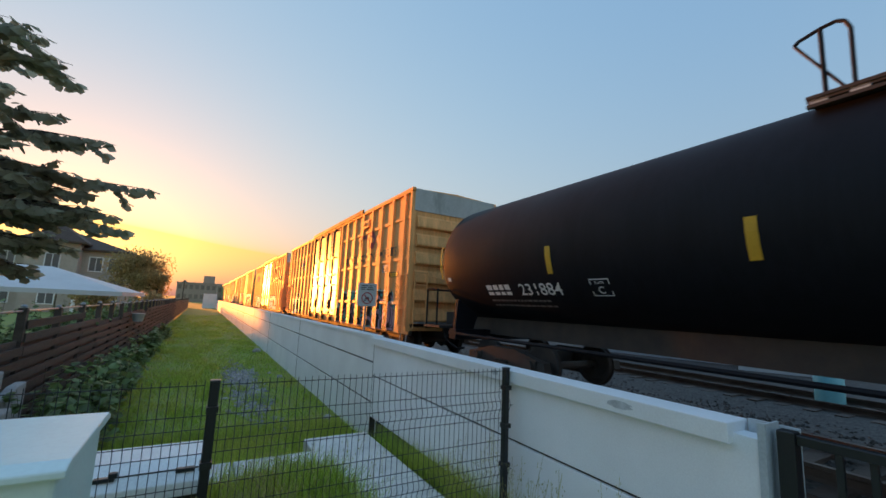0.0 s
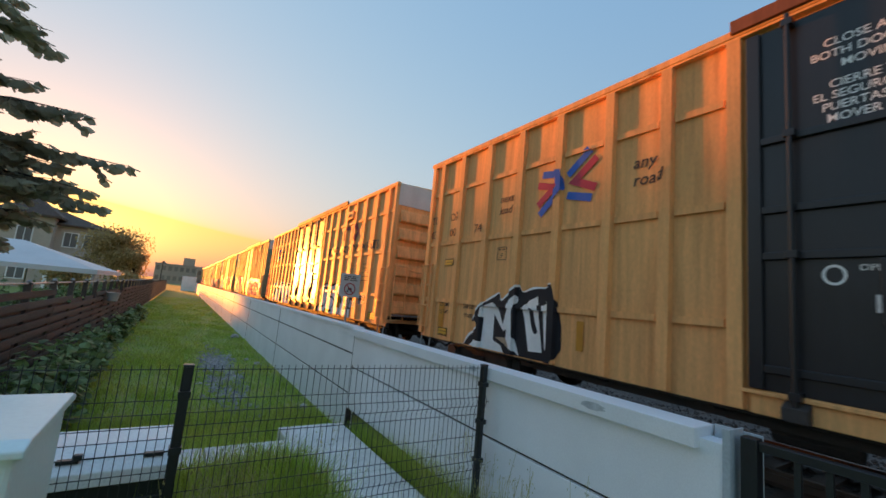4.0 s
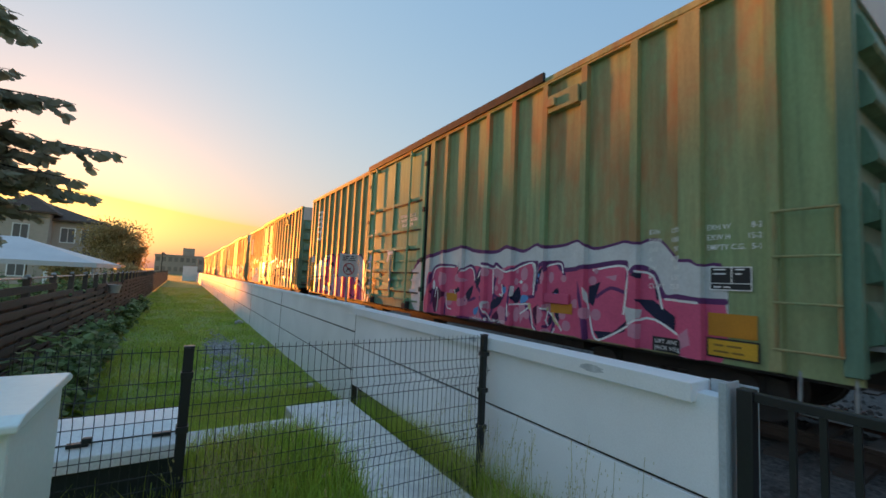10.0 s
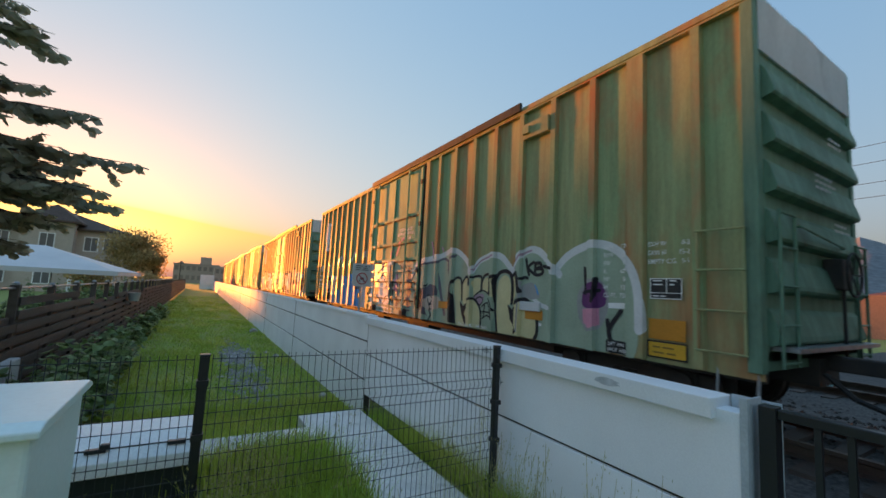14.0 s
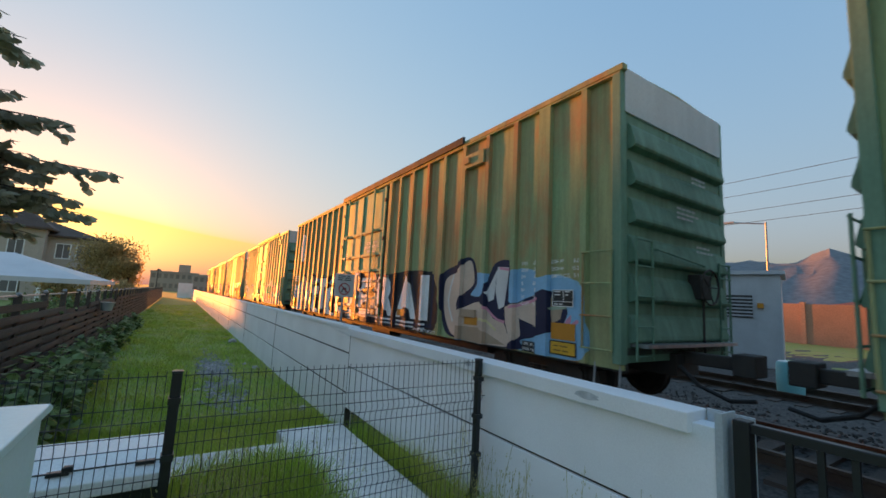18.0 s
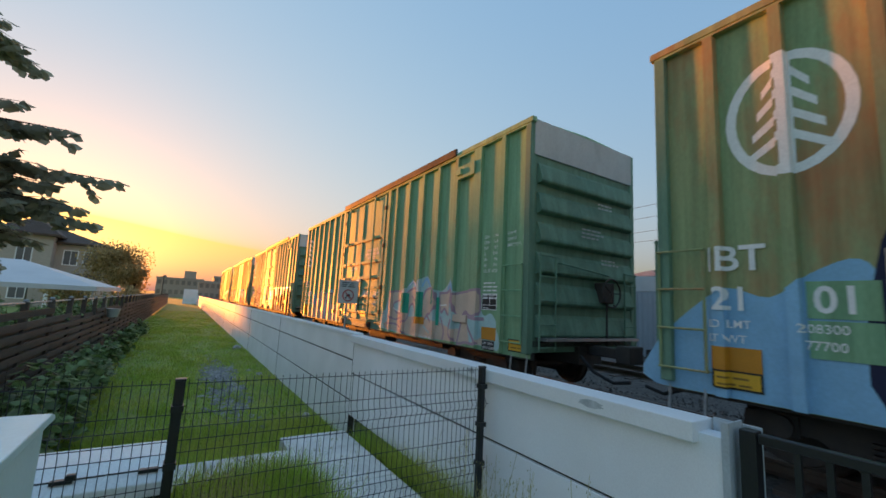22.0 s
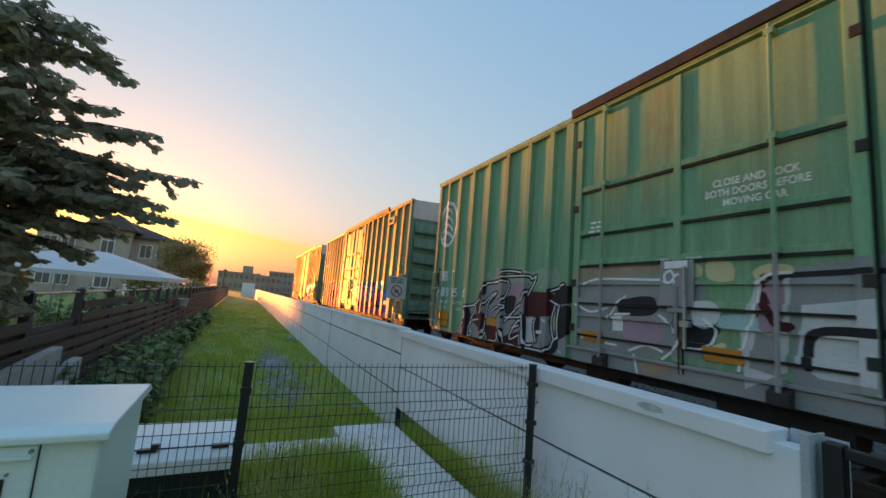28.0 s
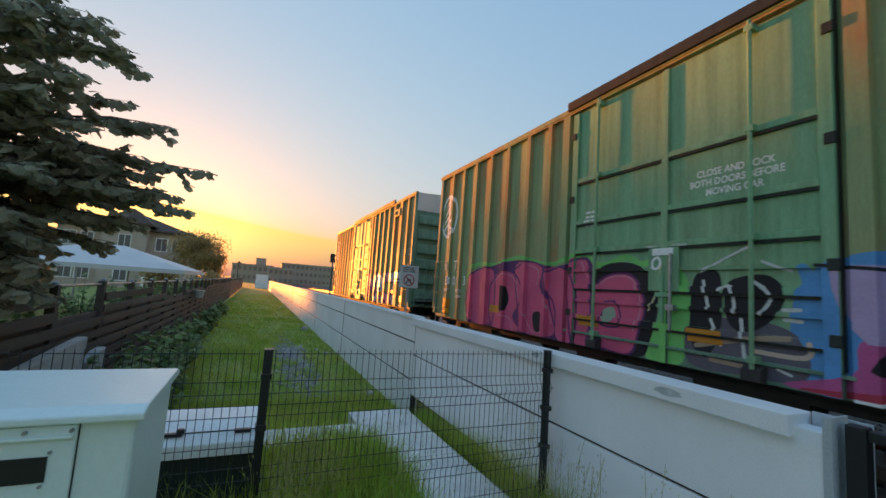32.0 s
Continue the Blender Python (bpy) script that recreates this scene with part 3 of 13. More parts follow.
def blob(side, pts, color, layer, label="", name="graffiti_cloud"):
    side.mark(name, triangles(smooth_loop(pts, 4)), SPRAY[color], layer, label)


# ---- running gear, shared by all the cars ----
def wheel_shape():
    s = Shape().lathe([(-0.06, 0.10), (-0.06, 0.32), (-0.075, 0.345), (-0.075, 0.44), (-0.045, 0.455), (-0.03, 0.425), (0.06, 0.415), (0.07, 0.40), (0.07, 0.34), (0.03, 0.31), (0.05, 0.12), (0.09, 0.10)], 28, "x")
    return s.mesh("wheel", DARK, True)


WHEEL = wheel_shape()
AXLE = Shape().tube((-0.95, 0, 0), (0.95, 0, 0), 0.075, seg=10).mesh("axle", DARK, True)


def frame_shape():
    s = Shape()
    out = [(-1.25, 0.38), (-1.05, 0.36), (-0.6, 0.40), (-0.3, 0.18), (0.3, 0.18), (0.6, 0.40), (1.05, 0.36), (1.25, 0.38), (1.22, 0.56), (0.95, 0.60), (0.35, 0.74), (-0.35, 0.74), (-0.95, 0.60), (-1.22, 0.56)]
    s.prism(out, "x", -0.09, 0.09)
    for y in (-0.88, 0.88):
        s.box(-0.13, 0.13, y - 0.15, y + 0.15, 0.36, 0.58)
        s.tube((-0.19, y, 0.455), (-0.13, y, 0.455), 0.12, seg=12)
    for y in (-0.14, 0, 0.14):
        for z in (0.25, 0.30, 0.35, 0.40, 0.45):
            s.tube((-0.12, y, z), (-0.12, y, z + 0.03), 0.062, seg=8)
    return s.mesh("side_frame", DARK)


SIDE_FRAME = frame_shape()


AXLES = []


def truck(car, y):
    base = part("truck_bolster", Shape().box(-1.0, 1.0, y - 0.16, y + 0.16, 0.42, 0.66), DARK, car)
    for x in (-1.02, 1.02):
        f = part("side_frame", SIDE_FRAME, None, base)
        f.matrix_local = pose(x, y, 0) if x < 0 else pose(x, y, 0, 0, 0, 180)
    for dy in (-0.88, 0.88):
        axle = part("axle", AXLE, None, car)
        axle.matrix_local = pose(0, y + dy, 0.455)
        for x in (-0.75, 0.75):
            wh = part("wheel", WHEEL, None, axle)
            wh.matrix_local = pose(x, 0, 0) if x < 0 else pose(x, 0, 0, 0, 0, 180)
        AXLES.append((axle, y + dy))


def coupler(car, y, way):
    s = Shape().box(-0.09, 0.09, min(y, y + way * 0.75), max(y, y + way * 0.75), 0.76, 0.94)
    s.box(-0.2, 0.2, *sorted((y + way * 0.72, y + way * 1.0)), 0.70, 1.0)
    part("coupler", s, DARK, car, bevel=0.02)
    h = Shape().bar([(-0.35, y + way * 0.1, 0.75), (-0.3, y + way * 0.35, 0.5), (-0.22, y + way * 0.7, 0.36), (-0.2, y + way * 1.0, 0.42)], 0.03)
    part("brake_hose", h, CAR_BLACK, car)


def side_ladder(car, y0, y1, z0, z1, paint, rungs=4, x=-1.62):
    lad = part("ladder", Shape().bar([(x + 0.06, y0, z1), (x, y0, z1), (x, y0, z0), (x + 0.06, y0, z0)], 0.018).bar([(x + 0.06, y1, z1), (x, y1, z1), (x, y1, z0), (x + 0.06, y1, z0)], 0.018), paint, car)
    for i in range(rungs):
        z = z0 + (z1 - z0) * i / (rungs - 1)
        part("rung", Shape().tube((x - 0.02, y0 - 0.02, z), (x - 0.02, y1 + 0.02, z), 0.014, seg=6), paint, lad)


def end_wall(car, y, way, paint, rib_paint, ribs, white_top=True):
    """The corrugated end: tapered ribs with deep shadow below each, a white top panel, brake gear and ladders."""
    a, b = sorted((y, y - way * 0.10))
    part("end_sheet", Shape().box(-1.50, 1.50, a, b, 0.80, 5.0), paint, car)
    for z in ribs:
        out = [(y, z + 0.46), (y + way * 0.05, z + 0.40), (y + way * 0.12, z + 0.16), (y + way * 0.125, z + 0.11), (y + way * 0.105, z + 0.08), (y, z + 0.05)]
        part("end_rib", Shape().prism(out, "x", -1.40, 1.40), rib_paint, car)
    if white_top:
        part("end_top_panel", Shape().box(-1.5, 1.5, *sorted((y + way * 0.004, y + way * 0.03)), 4.42, 5.11), END_WHITE, car, "dusty white top panel of the end")
    for x, z, w, n in ((0.2, 3.72, 0.5, 2), (-0.3, 3.14, 0.7, 3), (0.3, 2.58, 0.55, 2)):
        marks = Shape()
        for p in bars(x, z, w, n, 0.075, 0.035, 40 + n):
            marks.add([(u, y + way * 0.132, q) for u, q in p], [(0, 1, 2, 3)])
        part("end_lettering", marks, END_WHITE, car)
    for x in (-1.53, 1.53):
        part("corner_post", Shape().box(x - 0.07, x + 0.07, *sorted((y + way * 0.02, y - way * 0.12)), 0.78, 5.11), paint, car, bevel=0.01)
    part("crossover_step", Shape().box(-1.35, 1.35, *sorted((y, y + way * 0.26)), 1.02, 1.07), GALV, car, "galvanised grating step")
    lad = part("end_ladder", Shape().bar([(-1.42, y + way * 0.14, 2.55), (-1.42, y + way * 0.14, 0.85)], 0.018).bar([(-1.02, y + way * 0.14, 2.55), (-1.02, y + way * 0.14, 0.85)], 0.018), paint, car)
    for z in (0.9, 1.3, 1.72, 2.14, 2.52):
        part("rung", Shape().tube((-1.44, y + way * 0.15, z), (-1.0, y + way * 0.15, z), 0.014, seg=6), paint, lad)
    part("grab_iron", Shape().bar([(-0.9, y + way * 0.02, 2.42), (-0.9, y + way * 0.16, 2.42), (0.5, y + way * 0.16, 2.30), (0.5, y + way * 0.02, 2.30)], 0.014), paint, car)
    lad = part("end_ladder", Shape().bar([(1.42, y + way * 0.14, 2.4), (1.42, y + way * 0.14, 0.85)], 0.018).bar([(1.05, y + way * 0.14, 2.4), (1.05, y + way * 0.14, 0.85)], 0.018), paint, car)
    for z in (0.9, 1.3, 1.72, 2.14, 2.38):
        part("rung", Shape().tube((1.03, y + way * 0.15, z), (1.44, y + way * 0.15, z), 0.014, seg=6), paint, lad)
    if way < 0:
        box = part("brake_gear", Shape().box(0.25, 0.62, *sorted((y, y + way * 0.2)), 1.75, 2.15), DARK, car, bevel=0.02)
        s = Shape()
        n = 20
        pts = [(0.44 + 0.28 * math.cos(2 * math.pi * k / n), y + way * 0.26, 1.95 + 0.28 * math.sin(2 * math.pi * k / n)) for k in range(n + 1)]
        s.bar(pts, 0.016)
        for k in range(0, n, 4):
            s.tube((0.44, y + way * 0.24, 1.95), pts[k], 0.01, seg=5)
        part("brake_wheel", s, DARK, box)
        part("brake_rod", Shape().tube((0.44, y + way * 0.15, 0.9), (0.44, y + way * 0.15, 1.8), 0.02), DARK, car)


def boxcar_shell(car, length, paint, ribs, end_paint, rib_paint, hook, door, end_ribs, truck_in=2.0, sill=None, edge=None):
    y0, y1 = 0.10, length - 0.10
    part("far_side_sheet", Shape().box(SIDE - 0.04, SIDE, y0, y1, 0.75, 5.0), paint, car)
    part("side_sheet", Shape().box(-SIDE, -SIDE + 0.04, y0, y1, 0.70, 5.0), paint, car)
    part("floor", Shape().box(-SIDE + 0.04, SIDE - 0.04, y0, y1, 0.90, 1.0), DARK, car)
    posts = {}
    for y, w in ribs:
        if door and door[0] - 0.05 < y < door[1] + 0.05:
            continue
        if w not in posts:
            posts[w] = Shape().prism([(-RIB, -w), (-RIB, w), (-SIDE, w + 0.014), (-SIDE, -w - 0.014)], "z", 0.72, 5.01).mesh("side_post", paint)
        part("side_post", posts[w], None, car).location = (0, y, 0)
    part("roof", Shape().prism([(-1.60, 5.10), (0, 5.17), (1.60, 5.10), (1.60, 5.0), (-1.60, 5.0)], "y", 0.09, length - 0.09), paint, car)
    part("eave", Shape().box(-1.615, -1.5, 0.03, length - 0.03, 5.03, 5.13), paint, car, bevel=0.012)
    part("side_sill", Shape().box(-1.475, -1.36, 0.12, length - 0.12, 0.66, 0.88), DARK, car, bevel=0.01)
    part("underframe", Shape().box(-1.20, 1.20, truck_in + 1.35, length - truck_in - 1.35, 0.52, 0.90), DARK, car)
    # underframe: cross bearers, brake cylinder, reservoir and pipes in the dark below the floor
    for k in range(9):
        y = 3.6 + (length - 7.2) * k / 8
        part("cross_bearer", Shape().prism([(-1.46, 0.90), (-1.46, 0.70), (-0.9, 0.46), (0.9, 0.46), (1.46, 0.70), (1.46, 0.90)], "y", y - 0.05, y + 0.05), DARK, car)
    part("brake_reservoir", Shape().tube((-0.95, length * 0.42, 0.50), (-0.95, length * 0.42 + 1.3, 0.50), 0.22, seg=14), DARK, car)
    part("brake_cylinder", Shape().tube((-0.9, length * 0.60, 0.50), (-0.9, length * 0.60 + 0.7, 0.50), 0.16, seg=14), DARK, car)
    part("brake_rod", Shape().bar([(-0.9, 3.2, 0.46), (-0.9, length * 0.42, 0.48)], 0.025), DARK, car)
    part("centre_sill", Shape().box(-0.33, 0.33, 0.0, length, 0.58, 0.90), DARK, car)
    if hook:
        part("door_track", Shape().box(-1.66, -1.60, hook, door[1] + 0.15, 5.06, 5.23), edge or paint, car, "upper door track", bevel=0.01)
        part("door_sill", Shape().box(-1.57, -SIDE, door[0], door[1], 0.70, 0.95), sill or paint, car, "painted ledge below the door", bevel=0.008)
        part("lower_track", Shape().box(-1.61, -1.57, door[0] - 0.1, door[1] + 0.1, 0.90, 0.94), sill or paint, car, bevel=0.006)
    end_wall(car, 0.1, -1, end_paint, rib_paint, end_ribs)
    end_wall(car, length - 0.1, 1, end_paint, rib_paint, end_ribs)
    for y in (truck_in, length - truck_in):
        truck(car, y)
    coupler(car, 0.05, -1)
    coupler(car, length - 0.05, 1)
    for y in (0.15, length - 0.55):
        part("stirrup", Shape().bar([(-1.5, y, 0.8), (-1.55, y, 0.36), (-1.55, y + 0.4, 0.36), (-1.5, y + 0.4, 0.8)], 0.018), GALV, car)


def plug_door(car, y0, y1, paint, rods, name="door", rails=(1.20, 1.72, 2.34, 2.86, 3.63), x=1.60, label="", low=None):
    """A sliding plug door: sheet, stiles, horizontal rails, upright lock rods with brackets, a lock handle."""
    door = part(name, Shape().box(-x + 0.03, -SIDE + 0.01, y0, y1, 0.95, 4.95), paint, car, label, bevel=0.01)
    for a, b in ((y0, y0 + 0.13), (y1 - 0.13, y1), ((y0 + y1) / 2 - 0.05, (y0 + y1) / 2 + 0.05)):
        part("stile", Shape().box(-x - 0.02, -x + 0.03, a, b, 0.96, 4.94), paint, door, bevel=0.008)
    for k, z in enumerate(rails):
        part("rail", Shape().box(-x - 0.015, -x + 0.03, y0 + 0.13, y1 - 0.13, z - 0.04, z + 0.04), paint, door, bevel=0.008)
        if k < 2 and len(rails) == 5:
            part("rail", Shape().box(-x - 0.008, -x + 0.03, y0 + 0.13, y1 - 0.13, z + 0.25, z + 0.30), paint, door)
    low = low or paint
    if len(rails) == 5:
        # dark strips: grime plus the shade of each rail, put into the colour
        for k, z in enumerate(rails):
            part("rail_grime", Shape().box(-x - 0.004, -x + 0.03, y0 + 0.13, y1 - 0.13, z - 0.075, z - 0.04), DARK_EDGE, door, "dark strip below a rail, grime and painted shade")
        for a in (y0 - 0.016, y1):
            part("door_gasket", Shape().box(-x + 0.02, -SIDE + 0.01, a, a + 0.016, 0.96, 4.98), DARK_EDGE, door, "dark weathered door edge")
        for z in (1.25, 2.0, 3.3, 4.5):
            part("hinge_plate", Shape().box(-x - 0.04, -x, y0 - 0.02, y0 + 0.08, z - 0.06, z + 0.06), DARK_EDGE, door, bevel=0.006)
            part("hinge_plate", Shape().box(-x - 0.04, -x, y1 - 0.08, y1 + 0.02, z - 0.06, z + 0.06), DARK_EDGE, door, bevel=0.006)
    for y in rods:
        rod = part("lock_rod", Shape().tube((-x - 0.075, y, 2.36), (-x - 0.075, y, 5.0), 0.026, seg=8), paint, door)
        foot = part("lock_rod", Shape().tube((-x - 0.075, y, 0.80), (-x - 0.075, y, 2.36), 0.026, seg=8), low, door)
        for z in (0.95, 2.34, 3.63, 4.9):
            part("bracket", Shape().box(-x - 0.10, -x + 0.02, y - 0.05, y + 0.05, z - 0.04, z + 0.04), paint if z > 2 else low, rod if z > 2 else foot, bevel=0.006)
        part("rod_foot", Shape().prism([(-x - 0.11, 0.84), (-x - 0.11, 0.72), (-x + 0.02, 0.70), (-x + 0.02, 0.90)], "y", y - 0.10, y + 0.10), DARK, foot)
    m = (y0 + y1) / 2
    part("lock_box", Shape().box(-x - 0.03, -x, m - 0.23, m + 0.23, 1.68, 2.29), low, door, bevel=0.01)
    if len(rails) == 5:
        part("lock_cap", Shape().box(-x - 0.045, -x - 0.03, m - 0.16, m + 0.16, 2.18, 2.28), CAR_WHITE, door, "pale lock cap", bevel=0.004)
        part("lock_lever", Shape().tube((-x - 0.07, m - 0.14, 1.15), (-x - 0.07, m - 0.14, 2.20), 0.022, seg=8), GALV, door, "steel lock lever")
        part("lever_guide", Shape().box(-x - 0.09, -x, m - 0.20, m - 0.08, 1.42, 1.50), GALV, door, bevel=0.005)
    part("handle", Shape().box(-x - 0.05, -x, m - 0.022, m + 0.022, 1.25, 1.95).box(-x - 0.06, -x, m - 0.13, m + 0.10, 1.60, 1.66), low, door, bevel=0.006)
    return door


def tree_mark(side, u, z, k=1.0):
    """A white tree in an oval ring."""
    p = ring(u, z, 0.66 * k, 0.80 * k, 0.12 * k)
    p += stroke([(u, z - 0.75 * k), (u, z + 0.70 * k)], 0.14 * k, False)
    for i in range(4):
        b = z - 0.58 * k + 0.28 * k * i
        w = (0.42 - 0.06 * i) * k
        for s in (-1, 1):
            p += [[(u + s * 0.05 * k, b + 0.24 * k), (u + s * w, b), (u + s * w, b + 0.11 * k), (u + s * 0.05 * k, b + 0.36 * k)][::s]]
    side.mark("emblem", p, CAR_WHITE, 1, "white painted tree emblem in an oval ring")


def capacity_block(side, u, z, mat, values, right=0.42, h=0.062):
    left = ["EXH", "EXW", "EW", "IL", "IW", "IH", "CU.FT."]
    p = []
    for i, (a, b) in enumerate(zip(left, values)):
        p += words(a, u, z - 0.118 * i, h, wide=0.85) + words(b, u + right, z - 0.118 * i, h, "RIGHT", wide=0.85)
    side.mark("capacity_lettering", p, mat, 7)


def stencil_panel(side, u, z, w=0.42, h=0.27):
    side.mark("stencil_panel", rect(u, u + w, z, z + h), CAR_BLACK, 7, "black stencil panel with white border")
    side.mark("stencil_border", frame_of(u, u + w, z, z + h, 0.012) + rect(u + w * 0.52, u + w * 0.55, z + h * 0.3, z + h) + rect(u, u + w, z + h * 0.28, z + h * 0.31)
              + bars(u + 0.04, z + h * 0.85, w * 0.30, 2, 0.05, 0.016, 5) + bars(u + w * 0.62, z + h * 0.85, w * 0.22, 2, 0.05, 0.016, 6) + bars(u + 0.04, z + 0.03, w * 0.5, 1, 0.1, 0.016, 7), CAR_WHITE, 8)


def yellow_plate(side, u, z, w=0.52, h=0.24):
    side.mark("warning_plate", rect(u, u + w, z, z + h), CAR_BLACK, 7)
    side.mark("warning_plate_face", rect(u + 0.02, u + w - 0.02, z + 0.02, z + h - 0.02), CAR_YELLOW, 8, "yellow warning plate with black border")
    side.mark("warning_lettering", bars(u + 0.08, z + h - 0.09, w - 0.16, 2, 0.07, 0.022, 9), CAR_BROWN, 9)


def green_boxcar(y0, length, paint, mark, label, long=True, weight="208300", bracket="", low=""):
    car = thing("boxcar", label, "boxcar", "boxcars of the freight train", (TRACK_X, y0, RAIL_Z))
    if long:
        door = (7.98, 11.70)
        front = [0.72, 1.55, 2.28, 3.12, 3.94, 4.74, 5.52, 6.32, 7.08, 7.72]
        rear = [11.86, 12.45, 13.2, 13.95, 14.72, 15.5, 16.25, 17.0, 17.75, 18.42]
        hook, wide = 3.94, (1.55,)
    else:
        door = (6.38, 10.13)
        front = [0.85, 1.70, 2.50, 3.30, 4.09, 4.89, 5.69, 6.21]
        rear = [10.36, 10.85, 11.55, 12.35, 13.12, 13.88, 14.6, 15.3]
        hook, wide = 2.50, (1.70,)
    ribs = [(y, 0.13 if y in wide else 0.09 if y in (front[-1], rear[0]) else 0.055) for y in front + rear]
    boxcar_shell(car, length, paint, ribs, GREEN_END, GREEN_END, hook, door, (1.01, 1.58, 2.14, 2.70, 3.26, 3.82), sill=SPRAY[low] if low else GREEN_END, edge=DARK_EDGE)
    rods = (door[0] + 0.74, door[1] - 0.66)
    plug_door(car, *door, GREEN, rods, label="green plug door with lock rods", low=SPRAY[low] if low else None)
    side = Side(car, length, ribs, RIB, (door,), 1.57, (), (1.20, 1.72, 2.34, 2.86, 3.63))
    side.ribs = ribs
    # bracket boxes near the eave and on the lower side
    part("placard_bracket", Shape().box(-1.64, -SIDE, hook - 0.74, hook - 0.10, 4.44, 4.74), paint, car, bevel=0.01)
    part("placard_latch", Shape().box(-1.70, -1.63, hook - 0.30, hook - 0.12, 4.52, 4.66), paint, car, bevel=0.01)
    part("lower_bracket", Shape().box(-1.575, -SIDE, hook - 0.57, hook + 0.05, 1.20, 1.36), SPRAY[bracket] if bracket else paint, car, bevel=0.01)
    side_ladder(car, 0.22, 0.70, 0.95, 2.35, paint)
    side_ladder(car, length - 0.62, length - 0.10, 0.95, 2.35, paint)
    u = -(length - 0.62)
    # number block at the rear
    a, b, c = mark
    n = [words("IBT" if long else "IB", u - 0.0 + (0.0 if long else -0.02), 2.10, 0.27, wide=1.05, swell=0.02)]
    if not long:
        n.append(words("T", u + 0.60, 2.10, 0.27))
    n += [words(a, u + 0.06, 1.66, 0.25, swell=0.02), words(b, u + (0.94 if long else 0.58), 1.66, 0.25, swell=0.02), words(c, u + (1.75 if long else 1.22), 1.66, 0.25, swell=0.02)]
    for word in n:
        side.mark("number_lettering", word, CAR_WHITE, 7, "white stencilled number")
    side.mark("weight_lettering", words("LD LMT", u, 1.46, 0.085) + words("LT WT", u, 1.30, 0.085) + words(weight, u + 0.82, 1.46, 0.085) + words("77700" if long else "71500", u + 0.86, 1.30, 0.085), CAR_WHITE, 7)
    side.mark("orange_strip", rect(u + 0.02, u + 0.50, 1.0, 1.25), CAR_ORANGE, 7)
    yellow_plate(side, u + 0.02, 0.80, 0.48, 0.20)
    tree_mark(side, u + (0.83 if long else 0.06), 3.76, 0.86)
    # data at the front
    vals = ("17-0", "10-8", "9-7", "60-9" if long else "50-6", "9-6", "13-1", "7550" if long else "6235")
    cu, cz, lu = (-2.08, 2.22, -1.38) if long else (-1.42, 2.96, -0.72)
    capacity_block(side, cu, cz, CAR_WHITE, vals)
    for i, (a, b) in enumerate((("EXH W", "8-2"), ("EXW H", "15-2"), ("EMPTY C.G.", "5-1"))):
        side.mark("limit_lettering", words(a, lu, cz - 0.118 * i, 0.062, wide=0.85) + words(b, lu + 0.55, cz - 0.118 * i, 0.062, "RIGHT", wide=0.85), CAR_WHITE, 7)
    if long:
        stencil_panel(side, -1.35, 1.52)
        side.mark("orange_strip", rect(-1.37, -0.89, 1.0, 1.26), CAR_ORANGE, 7)
        yellow_plate(side, -1.39, 0.76, 0.52, 0.22)
        ju = -2.03
    else:
        stencil_panel(side, -1.44, 1.50, 0.46, 0.32)
        side.mark("orange_strip", rect(-1.43, -0.95, 0.92, 1.16), CAR_ORANGE, 7)
        yellow_plate(side, -0.62, 0.78, 0.42, 0.22)
        side.mark("small_lettering", bars(-1.41, 2.02, 0.45, 5, 0.075, 0.03, 3), CAR_WHITE, 7)
        ju = -1.40
    side.mark("jacking_plate", rect(ju, ju + 0.38, 0.72, 0.90), CAR_BLACK, 6)
    side.mark("jacking_lettering", words("LIFT AND", ju + 0.03, 0.825, 0.05) + words("JACK HERE", ju + 0.03, 0.745, 0.05), CAR_WHITE, 7)
    for v in (-6.9, -3.76, -12.98, -16.0) if long else (-12.92, -9.88, -7.92, -4.2):
        side.mark("orange_strip", rect(v, v + 0.44, 1.05, 1.22), CAR_ORANGE, 7)
    side.mark("shoe_lettering", words("2 INCH TREAD COMP SHOES", -door[0] + 2.0, 0.73, 0.06), CAR_WHITE, 7)
    m = -(door[0] + door[1]) / 2
    p = []
    for z, text in ((3.20, "CLOSE AND LOCK"), (3.07, "BOTH DOORS BEFORE"), (2.94, "MOVING CAR")):
        p += words(text, m + 0.89, z, 0.088, "CENTER", swell=0.018, wide=0.84)
    side.mark("door_lettering", p, CAR_WHITE, 1, "white stencilled warning on the door")
    side.mark("small_lettering", bars(m - 1.55, 3.0, 0.28, 4, 0.08, 0.035, 11) + words("OPEN", m - 0.3, 2.28, 0.05) + words("CLOSE", m + 0.12, 2.28, 0.05), CAR_WHITE, 1)
    side.mark("lock_disc", ring(m - 0.08, 2.07, 0.10, 0.10, 0.035), CAR_WHITE, 1, lift=0.062)
    return car, side


